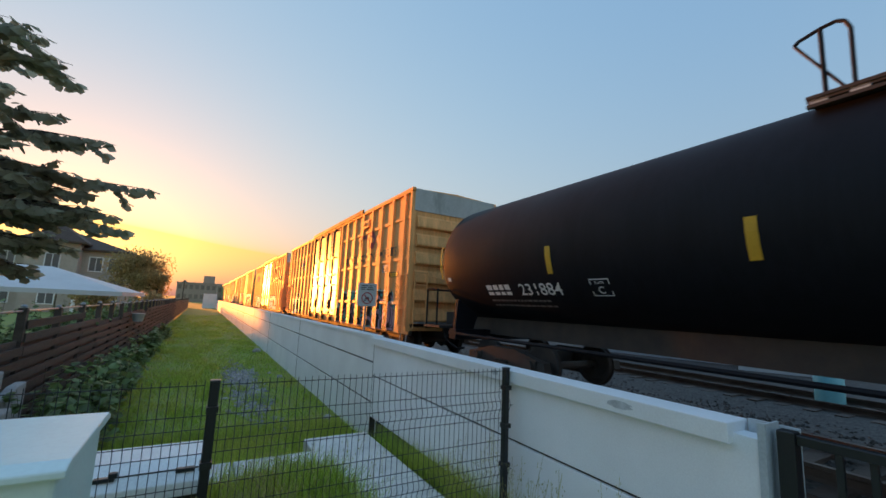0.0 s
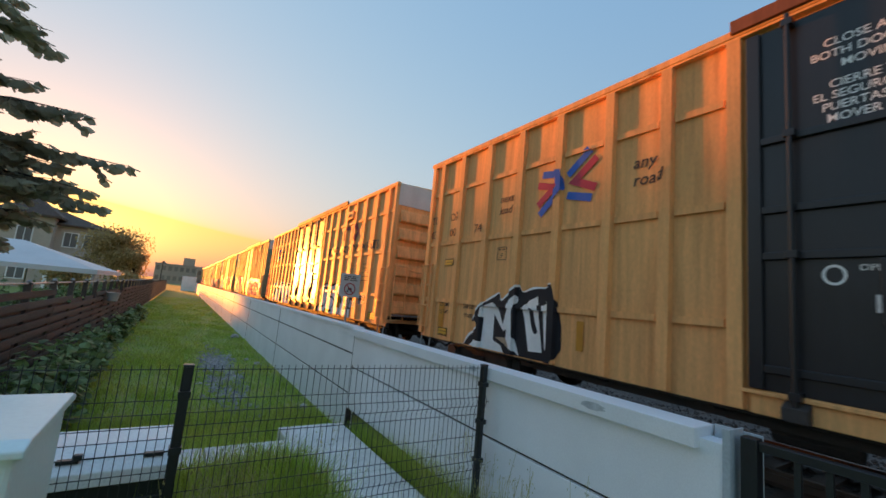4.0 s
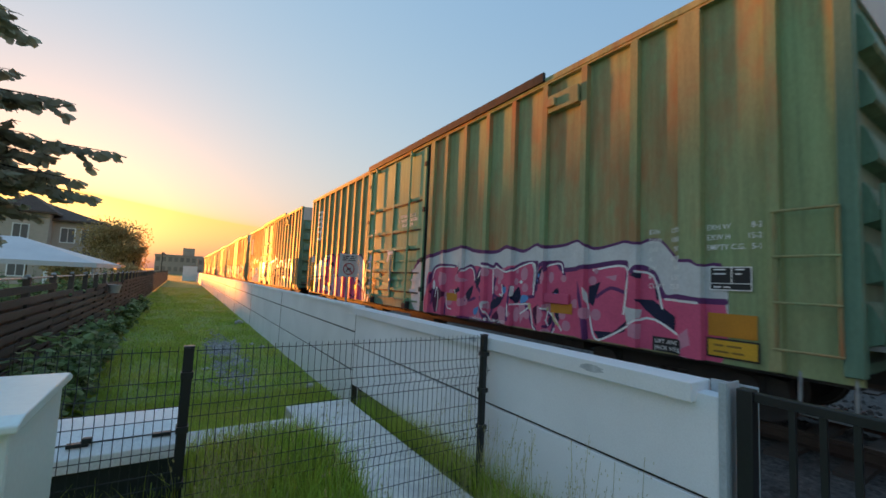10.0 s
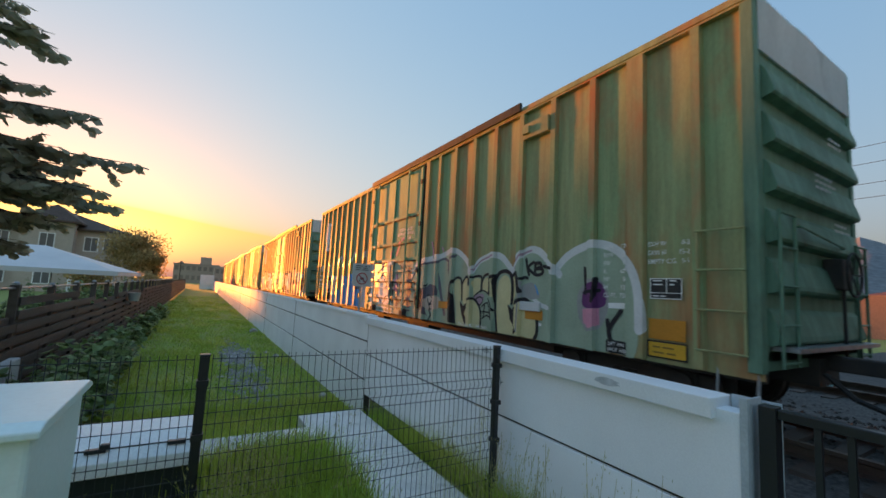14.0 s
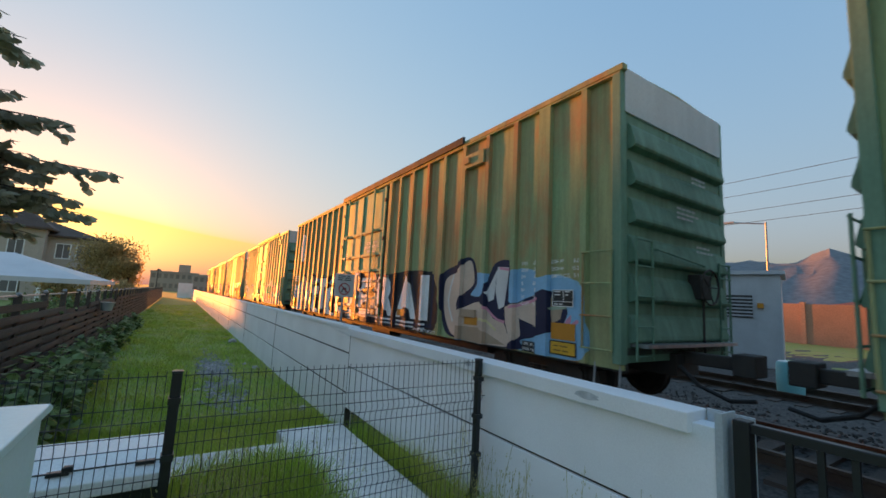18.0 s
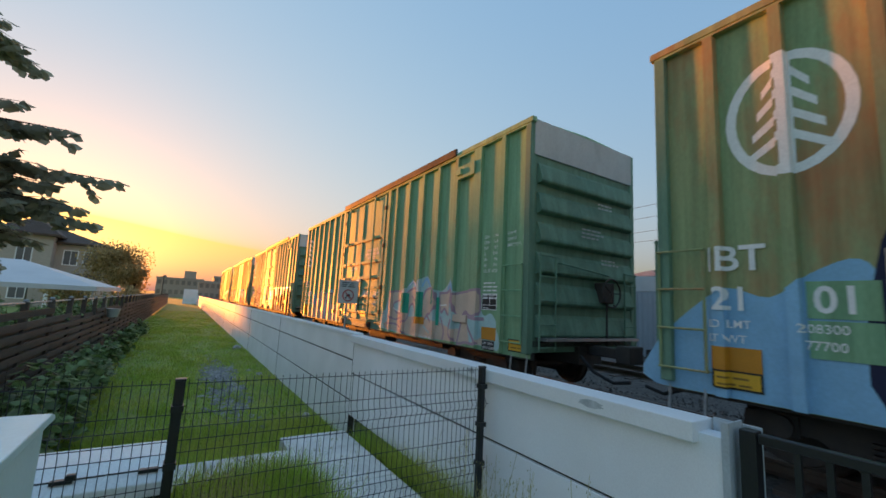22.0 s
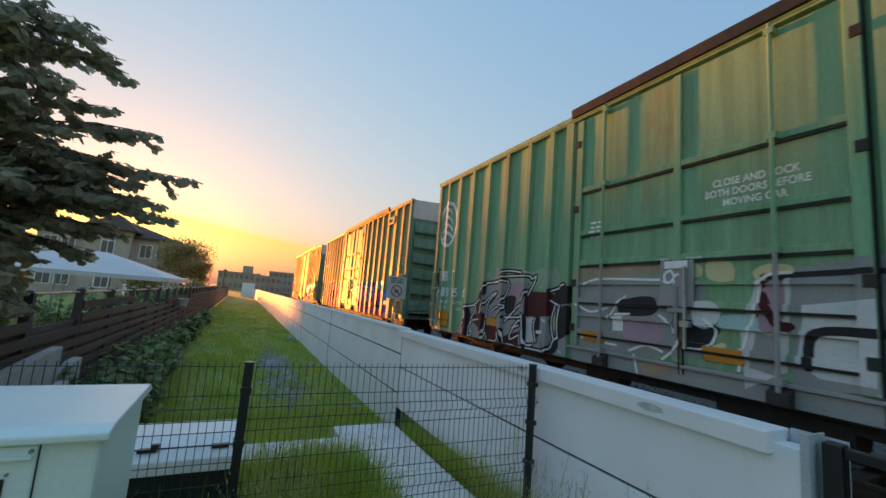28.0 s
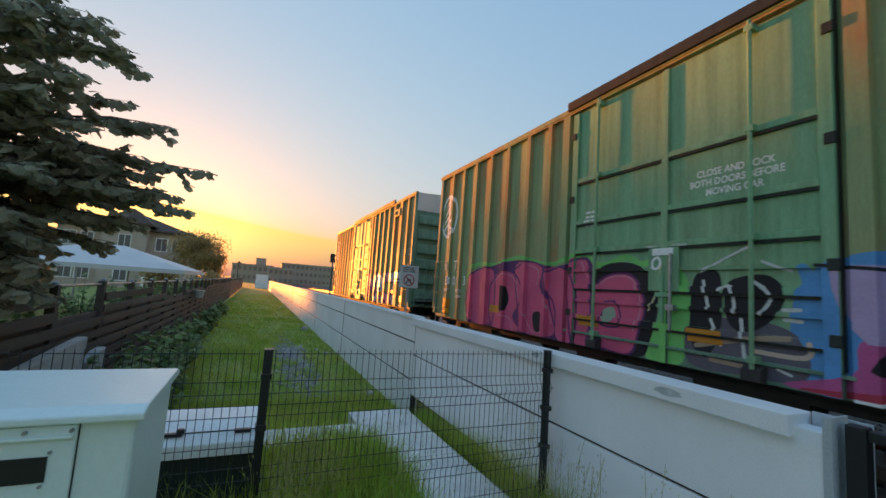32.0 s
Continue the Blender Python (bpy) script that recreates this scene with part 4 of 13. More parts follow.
def yellow_boxcar(y0, length, number, label):
    car = thing("boxcar", label, "boxcar", "boxcars of the freight train", (TRACK_X, y0, RAIL_Z))
    door = (7.43, 12.46)
    ys = [0.62, 1.55, 2.50, 3.45, 4.43, 5.40, 6.40, 7.27, 12.60, 13.4, 14.27, 15.25, 16.2, 17.18, 18.15, 19.02]
    ribs = [(y, 0.075) for y in ys]
    boxcar_shell(car, length, YELLOW, ribs, YELLOW, YELLOW, 4.43, door, (1.01, 1.58, 2.14, 2.70, 3.26, 3.82), edge=RUST)
    for z in (1.60, 2.97, 4.25):
        for a, b in zip([0.12] + ys, ys + [length - 0.12]):
            if not (a >= door[0] - 0.2 and b <= door[1] + 0.2):
                part("side_rail", Shape().box(-SIDE - 0.042, -SIDE, a + 0.11, b - 0.11, z - 0.045, z + 0.045), YELLOW, car)
    m = (door[0] + door[1]) / 2
    for a, b in ((door[0], m - 0.06), (m + 0.06, door[1])):
        plug_door(car, a, b, DOOR_BLACK, (a + 0.67, b - 0.40), rails=(1.17, 2.34, 2.84, 3.62), label="black plug door with lock rods")
    part("door_gap", Shape().box(-1.575, -SIDE, m - 0.055, m + 0.055, 0.95, 4.94), DARK, car)
    side = Side(car, length, ribs, RIB, ((door[0], m - 0.06), (m + 0.06, door[1])), 1.57, (1.60, 2.97, 4.25), (1.17, 2.34, 2.84, 3.62))
    part("placard_bracket", Shape().box(-1.63, -SIDE, 3.72, 4.30, 4.42, 4.72), YELLOW, car, bevel=0.01)
    part("placard_latch", Shape().box(-1.69, -1.62, 4.02, 4.18, 4.50, 4.62), YELLOW, car, bevel=0.01)
    side_ladder(car, 0.10, 0.56, 0.95, 2.45, YELLOW)
    side_ladder(car, length - 0.52, length - 0.06, 0.95, 2.45, YELLOW)
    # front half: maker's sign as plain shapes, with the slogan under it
    bars_ = [rect(-5.02, -3.50, 4.02, 4.16) + rect(-4.72, -4.50, 3.60, 4.02) + rect(-4.00, -3.78, 3.60, 4.02)]
    for p in bars_:
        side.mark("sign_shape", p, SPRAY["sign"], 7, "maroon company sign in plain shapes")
    for d in (-1, 1):
        side.mark("sign_shape", stroke([(-3.06 + d * 0.36, 4.16), (-3.06 + d * 0.11, 3.88), (-3.06 + d * 0.36, 3.60)], 0.17, False), SPRAY["sign"], 7)
    side.mark("slogan_lettering", words("RAILCAR POOLING EXPERTS", -6.35, 3.12, 0.29, wide=0.96), FADED, 7, "faded grey painted slogan")
    if number[0] != "63":
        capacity_block(side, -3.36, 2.55, CAR_BLACK, ("17-0", "10-8", "9-6", "60-9", "9-6", "13-1", "7550"))
        side.mark("limit_lettering", words("EXH W", -2.30, 2.58, 0.075) + words("8-2", -1.72, 2.58, 0.075, "RIGHT") + words("EXW H", -2.30, 2.44, 0.075) + words("8-3", -1.72, 2.44, 0.075, "RIGHT") + bars(-2.30, 2.30, 0.55, 3, 0.13, 0.035, 12), CAR_BLACK, 7)
    side.mark("orange_strip", rect(-0.98, -0.70, 0.98, 1.48), CAR_ORANGE, 7)
    side.mark("orange_strip", rect(-4.4, -4.26, 1.0, 1.45), CAR_ORANGE, 7)
    side.mark("orange_strip", rect(-7.0, -6.86, 1.0, 1.4), CAR_ORANGE, 7)
    # rear half
    u = -length + 0.88
    old = number[0] == "63"
    nu, nz, h = (-19.43 - u, 3.50, 0.18) if old else (0.0, 2.52, 0.20)
    rows_ = (("TB", 0.0, 0), ("OX", 0.84, 0), (number[0], 0.02, 1), (number[1], 0.86, 1), (number[2], 1.82, 1))
    for text, du, low in rows_:
        side.mark("number_lettering", words(text, u + nu + du, nz - low * (0.37 if old else 0.49), h, swell=0.0 if old else 0.014, shear=0.0 if old else 0.2, wide=1.05), CAR_BLACK, 7, "black painted number")
    nx, nz = (-16.79, 3.66) if old else (u, 3.72)
    for text, dz in (("next", 0), ("load", -0.24)):
        side.mark("slogan_lettering", words(text, nx, nz + dz, 0.15, shear=0.2), CAR_BLACK, 7)
    ax = nx + (2.72 if not old else 2.9)
    for text, dz in (("any", 0.04), ("road", -0.22)):
        side.mark("slogan_lettering", words(text, ax, nz + dz, 0.17, shear=0.2), CAR_BLACK, 7)
    w, z = nx + 1.66, 3.72
    for col, pts in (("logo_blue", [(-0.52, 0.28), (-0.12, 0.22), (-0.07, -0.04), (-0.55, -0.46)]), ("red", [(-0.62, 0.10), (-0.24, 0.0), (-0.60, -0.28)]),
                     ("logo_blue", [(0.50, 0.50), (0.06, 0.15)]), ("logo_blue", [(0.06, -0.20), (0.55, -0.32)]), ("red", [(0.62, 0.34), (0.20, 0.02), (0.62, -0.16)])):
        side.mark("sign_shape", stroke([(w + a, z + b) for a, b in pts], 0.13, False), SPRAY[col], 7, "stroke of a crossed-arrow sign")
    side.mark("plate_lettering", frame_of(u + 1.96, u + 2.23, 2.48, 2.74, 0.012) + words("F", u + 2.095, 2.52, 0.10, "CENTER") + bars(u + 2.0, 2.68, 0.18, 1, 0.1, 0.025, 4), CAR_BLACK, 7)
    side.mark("weight_lettering", words("LD LMT", u, 1.47, 0.085) + words("LT WT", u + 0.02, 1.30, 0.085) + words("200080" if number[0] == "64" else "208300", u + 0.95, 1.47, 0.085) + words("91000", u + 1.0, 1.28, 0.085), CAR_BLACK, 7)
    side.mark("orange_strip", (rect(u - 0.02, u + 0.20, 0.98, 1.55) if old else rect(u - 0.04, u + 0.42, 1.02, 1.50)), CAR_ORANGE, 7)
    yellow_plate(side, u + 0.02, 0.80, 0.50, 0.18)
    # door writing
    for a, b in ((door[0], m), (m, door[1])):
        c = -(a + b) / 2
        p = []
        for z, text in ((4.50, "CLOSE AND LOCK"), (4.37, "BOTH DOORS BEFORE"), (4.24, "MOVING CAR"), (4.04, "CIERRE Y PONGA"), (3.92, "EL SEGURO EN AMBAS"), (3.80, "PUERTAS ANTES DE"), (3.68, "MOVER EL CARRO")):
            p += words(text, c - 0.1, z, 0.085, "CENTER", swell=0.008, wide=0.95)
        side.mark("door_lettering", p, CAR_WHITE, 1, "white stencilled warning on the black door")
        side.mark("lock_disc", ring(c - 0.57, 2.14, 0.09, 0.10, 0.025), CAR_WHITE, 1)
        side.mark("latch_lettering", words("OPEN", c - 0.40, 2.18, 0.06) + words("CLOSE", c - 0.14, 2.20, 0.06) + words("UNLATCH", c + 0.70, 1.58, 0.065) + words("TO CLOSE", c + 0.70, 1.48, 0.065) + words("DOOR", c + 0.70, 1.38, 0.065), CAR_WHITE, 1)
        side.mark("small_lettering", bars(c + 0.14, 2.74, 0.52, 2, 0.12, 0.05, 8), CAR_WHITE, 1)
        side.mark("small_lettering", bars(c + 0.32, 1.90, 0.52, 3, 0.06, 0.03, 18), CAR_WHITE, 1)
        side.mark("small_lettering", words("DO NOT", c + 0.30, 2.03, 0.075) + bars(c + 0.66, 2.03, 0.12, 1, 0.1, 0.06, 9) + words("DOORS", c + 0.82, 2.03, 0.075), CAR_WHITE, 1)
        side.mark("door_label", rect(c - 0.30, c - 0.14, 1.80, 1.96), CAR_WHITE, 2, "white paper label with a red corner")
        side.mark("label_corner", rect(c - 0.24, c - 0.15, 1.81, 1.88), SPRAY["red"], 3)
    return car, side


CARS = []


def add_car(made, y0):
    CARS.append((made[0], y0))
    return made[1]


LONG = "long rusty green boxcar with {}, on rails"
SHORT = "short green boxcar with {}, on rails"

A = add_car(yellow_boxcar(10.73, 19.60, ("63", "00", "74"), "ochre yellow boxcar with black double doors and teal graffiti"), 10.73)
blob(A, [(-1.46, 1.98), (-1.41, 1.99), (-1.26, 1.89), (-1.23, 1.7), (-1.17, 1.62), (-1.07, 1.55), (-1.06, 1.19), (-1.11, 0.72), (-1.54, 0.72)], "aqua", 0.9)
blob(A, [(-1.47, 1.92), (-1.3, 1.85), (-1.27, 1.67), (-1.21, 1.58), (-1.1, 1.5), (-1.09, 1.18), (-1.13, 0.72), (-1.54, 0.72)], "black", 1.5)
sweep(A, [(-1.49, 1.58), (-1.46, 1.23), (-1.53, 0.85)], 0.08, "mauve", 3.0)
sweep(A, [(-1.36, 1.46), (-1.29, 1.25), (-1.35, 0.93)], 0.09, "mauve", 3.0)
sweep(A, [(-1.49, 0.77), (-1.2, 0.77)], 0.06, "mauve", 3.0)
sweep(A, [(-1.43, 1.81), (-1.32, 1.72), (-1.35, 1.59)], 0.06, "mauve", 3.0)
sweep(A, [(-1.22, 1.43), (-1.17, 1.23), (-1.22, 0.91)], 0.05, "mauve", 3.0)
sweep(A, [(-1.32, 0.84), (-1.16, 0.92), (-1.13, 1.18)], 0.05, "mauve", 3.0)
flat(A, [(-1.26, 1.59), (-1.13, 1.52), (-1.12, 1.37), (-1.23, 1.46)], "teal", 3.4)
flat(A, [(-1.43, 1.69), (-1.36, 1.72), (-1.39, 1.53), (-1.45, 1.55)], "teal", 3.4)
sweep(A, [(-1.41, 1.36), (-1.35, 1.15), (-1.41, 0.93)], 0.03, "black", 4.2)
sweep(A, [(-1.16, 2.22), (-1.03, 2.17), (-0.9, 2.06), (-1.0, 2.06), (-1.15, 2.13), (-1.16, 2.22)], 0.03, "black", 2)
sweep(A, [(-1.13, 2.03), (-1.13, 1.81), (-1.02, 1.71), (-0.92, 1.76), (-0.85, 2.01)], 0.03, "black", 2)
sweep(A, [(-1.12, 1.91), (-1.0, 1.97), (-0.86, 1.98)], 0.03, "black", 2)
sweep(A, [(-1.11, 1.83), (-0.97, 1.91), (-0.88, 1.88)], 0.03, "black", 2)
sweep(A, [(-0.84, 2.16), (-0.86, 1.81), (-0.93, 1.73)], 0.03, "black", 2)
blob(A, [(-7.36, 0.92), (-7.27, 1.37), (-6.93, 2.14), (-6.6, 2.11), (-6.16, 1.98), (-5.9, 2.07), (-5.47, 2.05), (-5.13, 2.02), (-4.82, 2.05), (-4.54, 2.04), (-4.45, 1.96), (-4.11, 2.01), (-3.96, 1.95), (-3.74, 2.02), (-3.49, 2.04), (-3.37, 1.95), (-3.2, 2.03), (-2.98, 2.05), (-2.92, 2.08), (-2.77, 2.04), (-2.55, 2.05), (-2.35, 2.03), (-2.27, 2.01), (-2.07, 2.02), (-1.92, 2.01), (-1.85, 1.97), (-1.83, 1.95), (-1.6, 1.85), (-1.44, 1.76), (-1.53, 0.72), (-2.16, 0.72), (-3.05, 0.72), (-4.39, 0.72), (-5.94, 0.72), (-7.35, 0.73)], "aqua", 1, "pale aqua halo of a sprayed piece")
blob(A, [(-7.25, 0.93), (-7.17, 1.38), (-6.93, 2.06), (-6.6, 2.03), (-6.16, 1.9), (-5.9, 1.99), (-5.47, 1.98), (-5.13, 1.95), (-4.82, 1.98), (-4.54, 1.98), (-4.45, 1.89), (-4.11, 1.95), (-3.96, 1.89), (-3.74, 1.96), (-3.5, 1.99), (-3.37, 1.89), (-3.2, 1.98), (-2.98, 2.0), (-2.92, 2.03), (-2.77, 2.0), (-2.55, 2.0), (-2.35, 1.98), (-2.27, 1.97), (-2.07, 1.98), (-1.92, 1.97), (-1.86, 1.93), (-1.83, 1.91), (-1.61, 1.81), (-1.44, 1.72), (-1.53, 0.72), (-2.16, 0.72), (-3.05, 0.72), (-4.39, 0.72), (-5.94, 0.72), (-7.24, 0.74)], "black", 1.6, "teal, lilac and black sprayed piece")
flat(A, [(-6.83, 1.94), (-6.64, 1.97), (-6.54, 1.66), (-6.79, 1.65)], "teal", 3.4)
flat(A, [(-6.12, 1.93), (-5.52, 1.95), (-5.47, 1.87), (-6.06, 1.82)], "teal", 3.4)
flat(A, [(-5.37, 1.95), (-5.15, 1.92), (-5.13, 1.68), (-5.35, 1.65)], "teal", 3.4)
flat(A, [(-5.03, 1.88), (-4.56, 1.94), (-4.56, 1.81), (-4.99, 1.71)], "teal", 3.4)
flat(A, [(-4.95, 1.7), (-4.54, 1.75), (-4.54, 1.67), (-4.93, 1.63)], "teal", 3.4)
flat(A, [(-4.42, 1.85), (-4.2, 1.91), (-4.22, 1.78), (-4.37, 1.74)], "teal", 3.4)
flat(A, [(-4.12, 1.91), (-4.0, 1.86), (-4.12, 1.74), (-4.22, 1.75)], "teal", 3.4)
flat(A, [(-3.88, 1.92), (-3.7, 1.94), (-3.76, 1.78), (-3.89, 1.76)], "teal", 3.4)
flat(A, [(-3.6, 1.94), (-3.4, 1.88), (-3.44, 1.8), (-3.57, 1.84)], "teal", 3.4)
flat(A, [(-3.34, 1.91), (-3.2, 1.93), (-3.05, 1.89), (-3.09, 1.71), (-3.29, 1.71)], "teal", 3.4)
flat(A, [(-2.94, 1.99), (-2.78, 1.96), (-2.85, 1.86), (-2.94, 1.89)], "teal", 3.4)
flat(A, [(-2.92, 1.66), (-2.69, 1.77), (-2.63, 1.74), (-2.67, 1.6), (-3.0, 1.59)], "teal", 3.4)
flat(A, [(-2.32, 1.89), (-2.12, 1.88), (-2.13, 1.8), (-2.3, 1.8)], "teal", 3.4)
flat(A, [(-2.0, 1.91), (-1.83, 1.93), (-1.82, 1.81), (-2.0, 1.82)], "teal", 3.4)
flat(A, [(-3.35, 1.68), (-3.0, 1.68), (-3.0, 1.64), (-3.35, 1.63)], "teal", 3.4)
flat(A, [(-7.14, 1.38), (-6.97, 1.47), (-6.93, 1.3), (-7.1, 1.27)], "teal", 3.4)
flat(A, [(-5.13, 1.36), (-4.87, 1.33), (-4.89, 1.18), (-5.05, 1.1)], "teal", 3.4)
flat(A, [(-6.21, 0.85), (-5.84, 0.95), (-5.79, 0.85), (-6.12, 0.79)], "teal", 3.4)
flat(A, [(-4.23, 1.12), (-3.91, 1.15), (-3.94, 1.08), (-4.22, 1.03)], "teal", 3.4)
flat(A, [(-4.29, 1.54), (-4.01, 1.62), (-4.05, 1.52), (-4.27, 1.49)], "teal", 3.4)
flat(A, [(-2.98, 1.42), (-2.66, 1.46), (-2.67, 1.42), (-2.96, 1.37)], "teal", 3.4)
flat(A, [(-2.34, 1.51), (-2.22, 1.54), (-2.26, 1.44), (-2.35, 1.31)], "teal", 3.4)
flat(A, [(-3.51, 0.72), (-3.21, 0.78), (-3.18, 0.73), (-3.39, 0.72)], "teal", 3.4)
flat(A, [(-1.97, 1.02), (-1.9, 1.03), (-1.89, 0.89), (-1.96, 0.93)], "teal", 3.4)
flat(A, [(-1.87, 1.81), (-1.74, 1.77), (-1.75, 1.62), (-1.86, 1.69)], "teal", 3.4)
flat(A, [(-2.85, 1.54), (-2.66, 1.58), (-2.66, 1.46), (-2.81, 1.44)], "mauve", 3.6)
flat(A, [(-3.55, 1.4), (-3.43, 1.44), (-3.45, 1.28), (-3.54, 1.26)], "teal", 3.4)
flat(A, [(-3.15, 1.31), (-3.07, 1.37), (-3.1, 1.06), (-3.17, 1.18)], "teal", 3.4)
flat(A, [(-6.3, 1.12), (-6.13, 1.17), (-6.15, 0.92), (-6.32, 0.88)], "teal", 3.4)
flat(A, [(-4.54, 1.81), (-4.47, 1.85), (-4.48, 1.18), (-4.55, 1.18)], "teal", 3.4)
sweep(A, [(-6.09, 1.82), (-5.7, 1.85), (-5.46, 1.76), (-5.83, 1.66), (-6.14, 1.68)], 0.07, "mauve", 3.0)
sweep(A, [(-3.35, 1.68), (-3.61, 1.7), (-4.04, 1.72), (-4.37, 1.53), (-4.46, 1.26)], 0.09, "mauve", 3.0)
sweep(A, [(-6.97, 1.47), (-6.22, 1.56), (-5.35, 1.53), (-4.73, 1.45)], 0.06, "mauve", 3.0)
sweep(A, [(-7.03, 0.95), (-6.8, 1.23), (-6.58, 1.4), (-6.61, 0.99)], 0.05, "mauve", 3.0)
sweep(A, [(-6.79, 0.87), (-6.47, 1.15), (-6.08, 1.33), (-5.58, 1.43), (-5.35, 1.28), (-5.58, 1.04), (-5.88, 1.06), (-5.82, 1.25)], 0.05, "mauve", 3.0)
sweep(A, [(-6.35, 1.02), (-5.95, 1.43), (-5.46, 1.49)], 0.05, "mauve", 3.0)
sweep(A, [(-5.35, 1.11), (-5.13, 1.47), (-4.73, 1.39), (-4.64, 1.17)], 0.05, "mauve", 3.0)
sweep(A, [(-5.24, 1.03), (-4.83, 0.91), (-4.6, 0.74)], 0.06, "mauve", 3.0)
sweep(A, [(-4.93, 1.48), (-4.7, 1.25), (-4.38, 1.1)], 0.05, "mauve", 3.0)
sweep(A, [(-4.73, 1.4), (-4.38, 1.23), (-4.21, 1.13)], 0.05, "mauve", 3.0)
sweep(A, [(-4.37, 1.5), (-3.97, 1.38), (-3.61, 1.54), (-3.68, 1.64)], 0.08, "mauve", 3.0)
sweep(A, [(-4.21, 1.28), (-3.9, 1.24), (-3.62, 1.28)], 0.06, "mauve", 3.0)
sweep(A, [(-4.3, 1.05), (-4.14, 0.85), (-3.92, 0.72), (-3.65, 0.72)], 0.1, "mauve", 3.0)
sweep(A, [(-3.99, 0.94), (-3.77, 1.04), (-3.57, 0.93), (-3.64, 0.72)], 0.05, "mauve", 3.0)
sweep(A, [(-4.06, 0.79), (-3.84, 0.91), (-3.71, 0.79)], 0.05, "mauve", 3.0)
sweep(A, [(-3.92, 0.72), (-3.64, 0.72), (-3.45, 0.72)], 0.06, "mauve", 3.0)
sweep(A, [(-3.84, 1.02), (-3.38, 1.03), (-3.04, 0.9), (-2.79, 0.76), (-2.7, 0.72)], 0.14, "mauve", 3.0)
sweep(A, [(-3.0, 1.69), (-2.83, 1.81), (-2.68, 1.88), (-2.49, 1.86), (-2.46, 1.7)], 0.08, "mauve", 3.0)
sweep(A, [(-2.45, 1.81), (-2.33, 1.7), (-2.17, 1.67), (-1.85, 1.69)], 0.07, "mauve", 3.0)
sweep(A, [(-2.17, 1.62), (-1.95, 1.65), (-1.75, 1.62)], 0.12, "mauve", 3.0)
sweep(A, [(-2.4, 1.32), (-2.32, 1.17), (-2.21, 1.06), (-2.05, 1.16), (-1.88, 1.23)], 0.12, "mauve", 3.0)
sweep(A, [(-2.32, 0.96), (-2.32, 0.83), (-2.35, 0.72)], 0.15, "mauve", 3.0)
sweep(A, [(-2.98, 0.96), (-2.81, 1.22), (-2.62, 1.33), (-2.54, 1.14), (-2.63, 1.02)], 0.09, "mauve", 3.0)
sweep(A, [(-2.57, 1.36), (-2.45, 1.15), (-2.51, 0.87)], 0.06, "mauve", 3.0)
sweep(A, [(-3.4, 0.72), (-3.22, 0.72), (-3.05, 0.72), (-2.95, 0.72)], 0.07, "mauve", 3.0)
sweep(A, [(-3.42, 1.75), (-3.31, 1.85), (-3.21, 1.75), (-3.29, 1.65)], 0.05, "mauve", 3.0)
sweep(A, [(-2.65, 0.72), (-2.48, 0.72), (-2.23, 0.72)], 0.08, "mauve", 3.0)
sweep(A, [(-3.56, 1.2), (-3.49, 1.41), (-3.38, 1.55)], 0.05, "mauve", 3.0)
sweep(A, [(-7.19, 0.72), (-6.2, 0.72), (-5.35, 0.72), (-4.56, 0.72)], 0.05, "mauve", 3.0)
sweep(A, [(-4.73, 1.94), (-4.75, 1.61)], 0.05, "mauve", 3.0)
sweep(A, [(-4.28, 1.85), (-3.96, 1.83), (-4.12, 1.74)], 0.04, "mauve", 3.0)
sweep(A, [(-3.07, 1.31), (-2.97, 1.2), (-3.03, 1.01)], 0.06, "mauve", 3.0)
sweep(A, [(-2.04, 1.41), (-1.99, 1.12), (-2.05, 0.77)], 0.06, "mauve", 3.0)
sweep(A, [(-1.89, 1.47), (-1.77, 1.34), (-1.73, 1.07)], 0.06, "mauve", 3.0)
sweep(A, [(-1.8, 0.87), (-1.62, 0.87)], 0.08, "mauve", 3.0)
sweep(A, [(-4.39, 0.72), (-3.78, 0.72), (-3.58, 0.72)], 0.06, "mauve", 3.0)
sweep(A, [(-4.51, 1.1), (-4.45, 0.81), (-4.51, 0.72)], 0.05, "mauve", 3.0)
sweep(A, [(-5.95, 1.35), (-5.64, 1.31), (-5.7, 1.15), (-5.95, 1.15)], 0.03, "black", 4.2)
sweep(A, [(-4.29, 1.43), (-3.98, 1.3), (-3.69, 1.39)], 0.03, "black", 4.2)
sweep(A, [(-4.22, 0.91), (-3.99, 0.75), (-3.71, 0.72)], 0.03, "black", 4.2)
sweep(A, [(-3.7, 0.98), (-3.26, 0.95), (-2.94, 0.79), (-2.82, 0.72)], 0.03, "black", 4.2)
sweep(A, [(-2.78, 1.85), (-2.54, 1.84), (-2.49, 1.7)], 0.03, "black", 4.2)
sweep(A, [(-2.36, 1.27), (-2.24, 1.13), (-2.05, 1.21)], 0.03, "black", 4.2)
sweep(A, [(-2.17, 1.65), (-1.88, 1.67)], 0.03, "black", 4.2)
sweep(A, [(-2.87, 1.04), (-2.67, 1.26), (-2.58, 1.13)], 0.03, "black", 4.2)
sweep(A, [(-4.12, 1.66), (-3.75, 1.66), (-3.48, 1.62)], 0.03, "black", 4.2)
sweep(A, [(-5.13, 0.96), (-4.83, 0.83)], 0.03, "black", 4.2)
sweep(A, [(-6.98, 1.55), (-5.35, 1.56), (-4.37, 1.53)], 0.035, "black", 4)
sweep(A, [(-4.46, 1.48), (-3.48, 1.5)], 0.035, "black", 4)
sweep(A, [(-3.01, 1.56), (-2.51, 1.55)], 0.035, "black", 4)
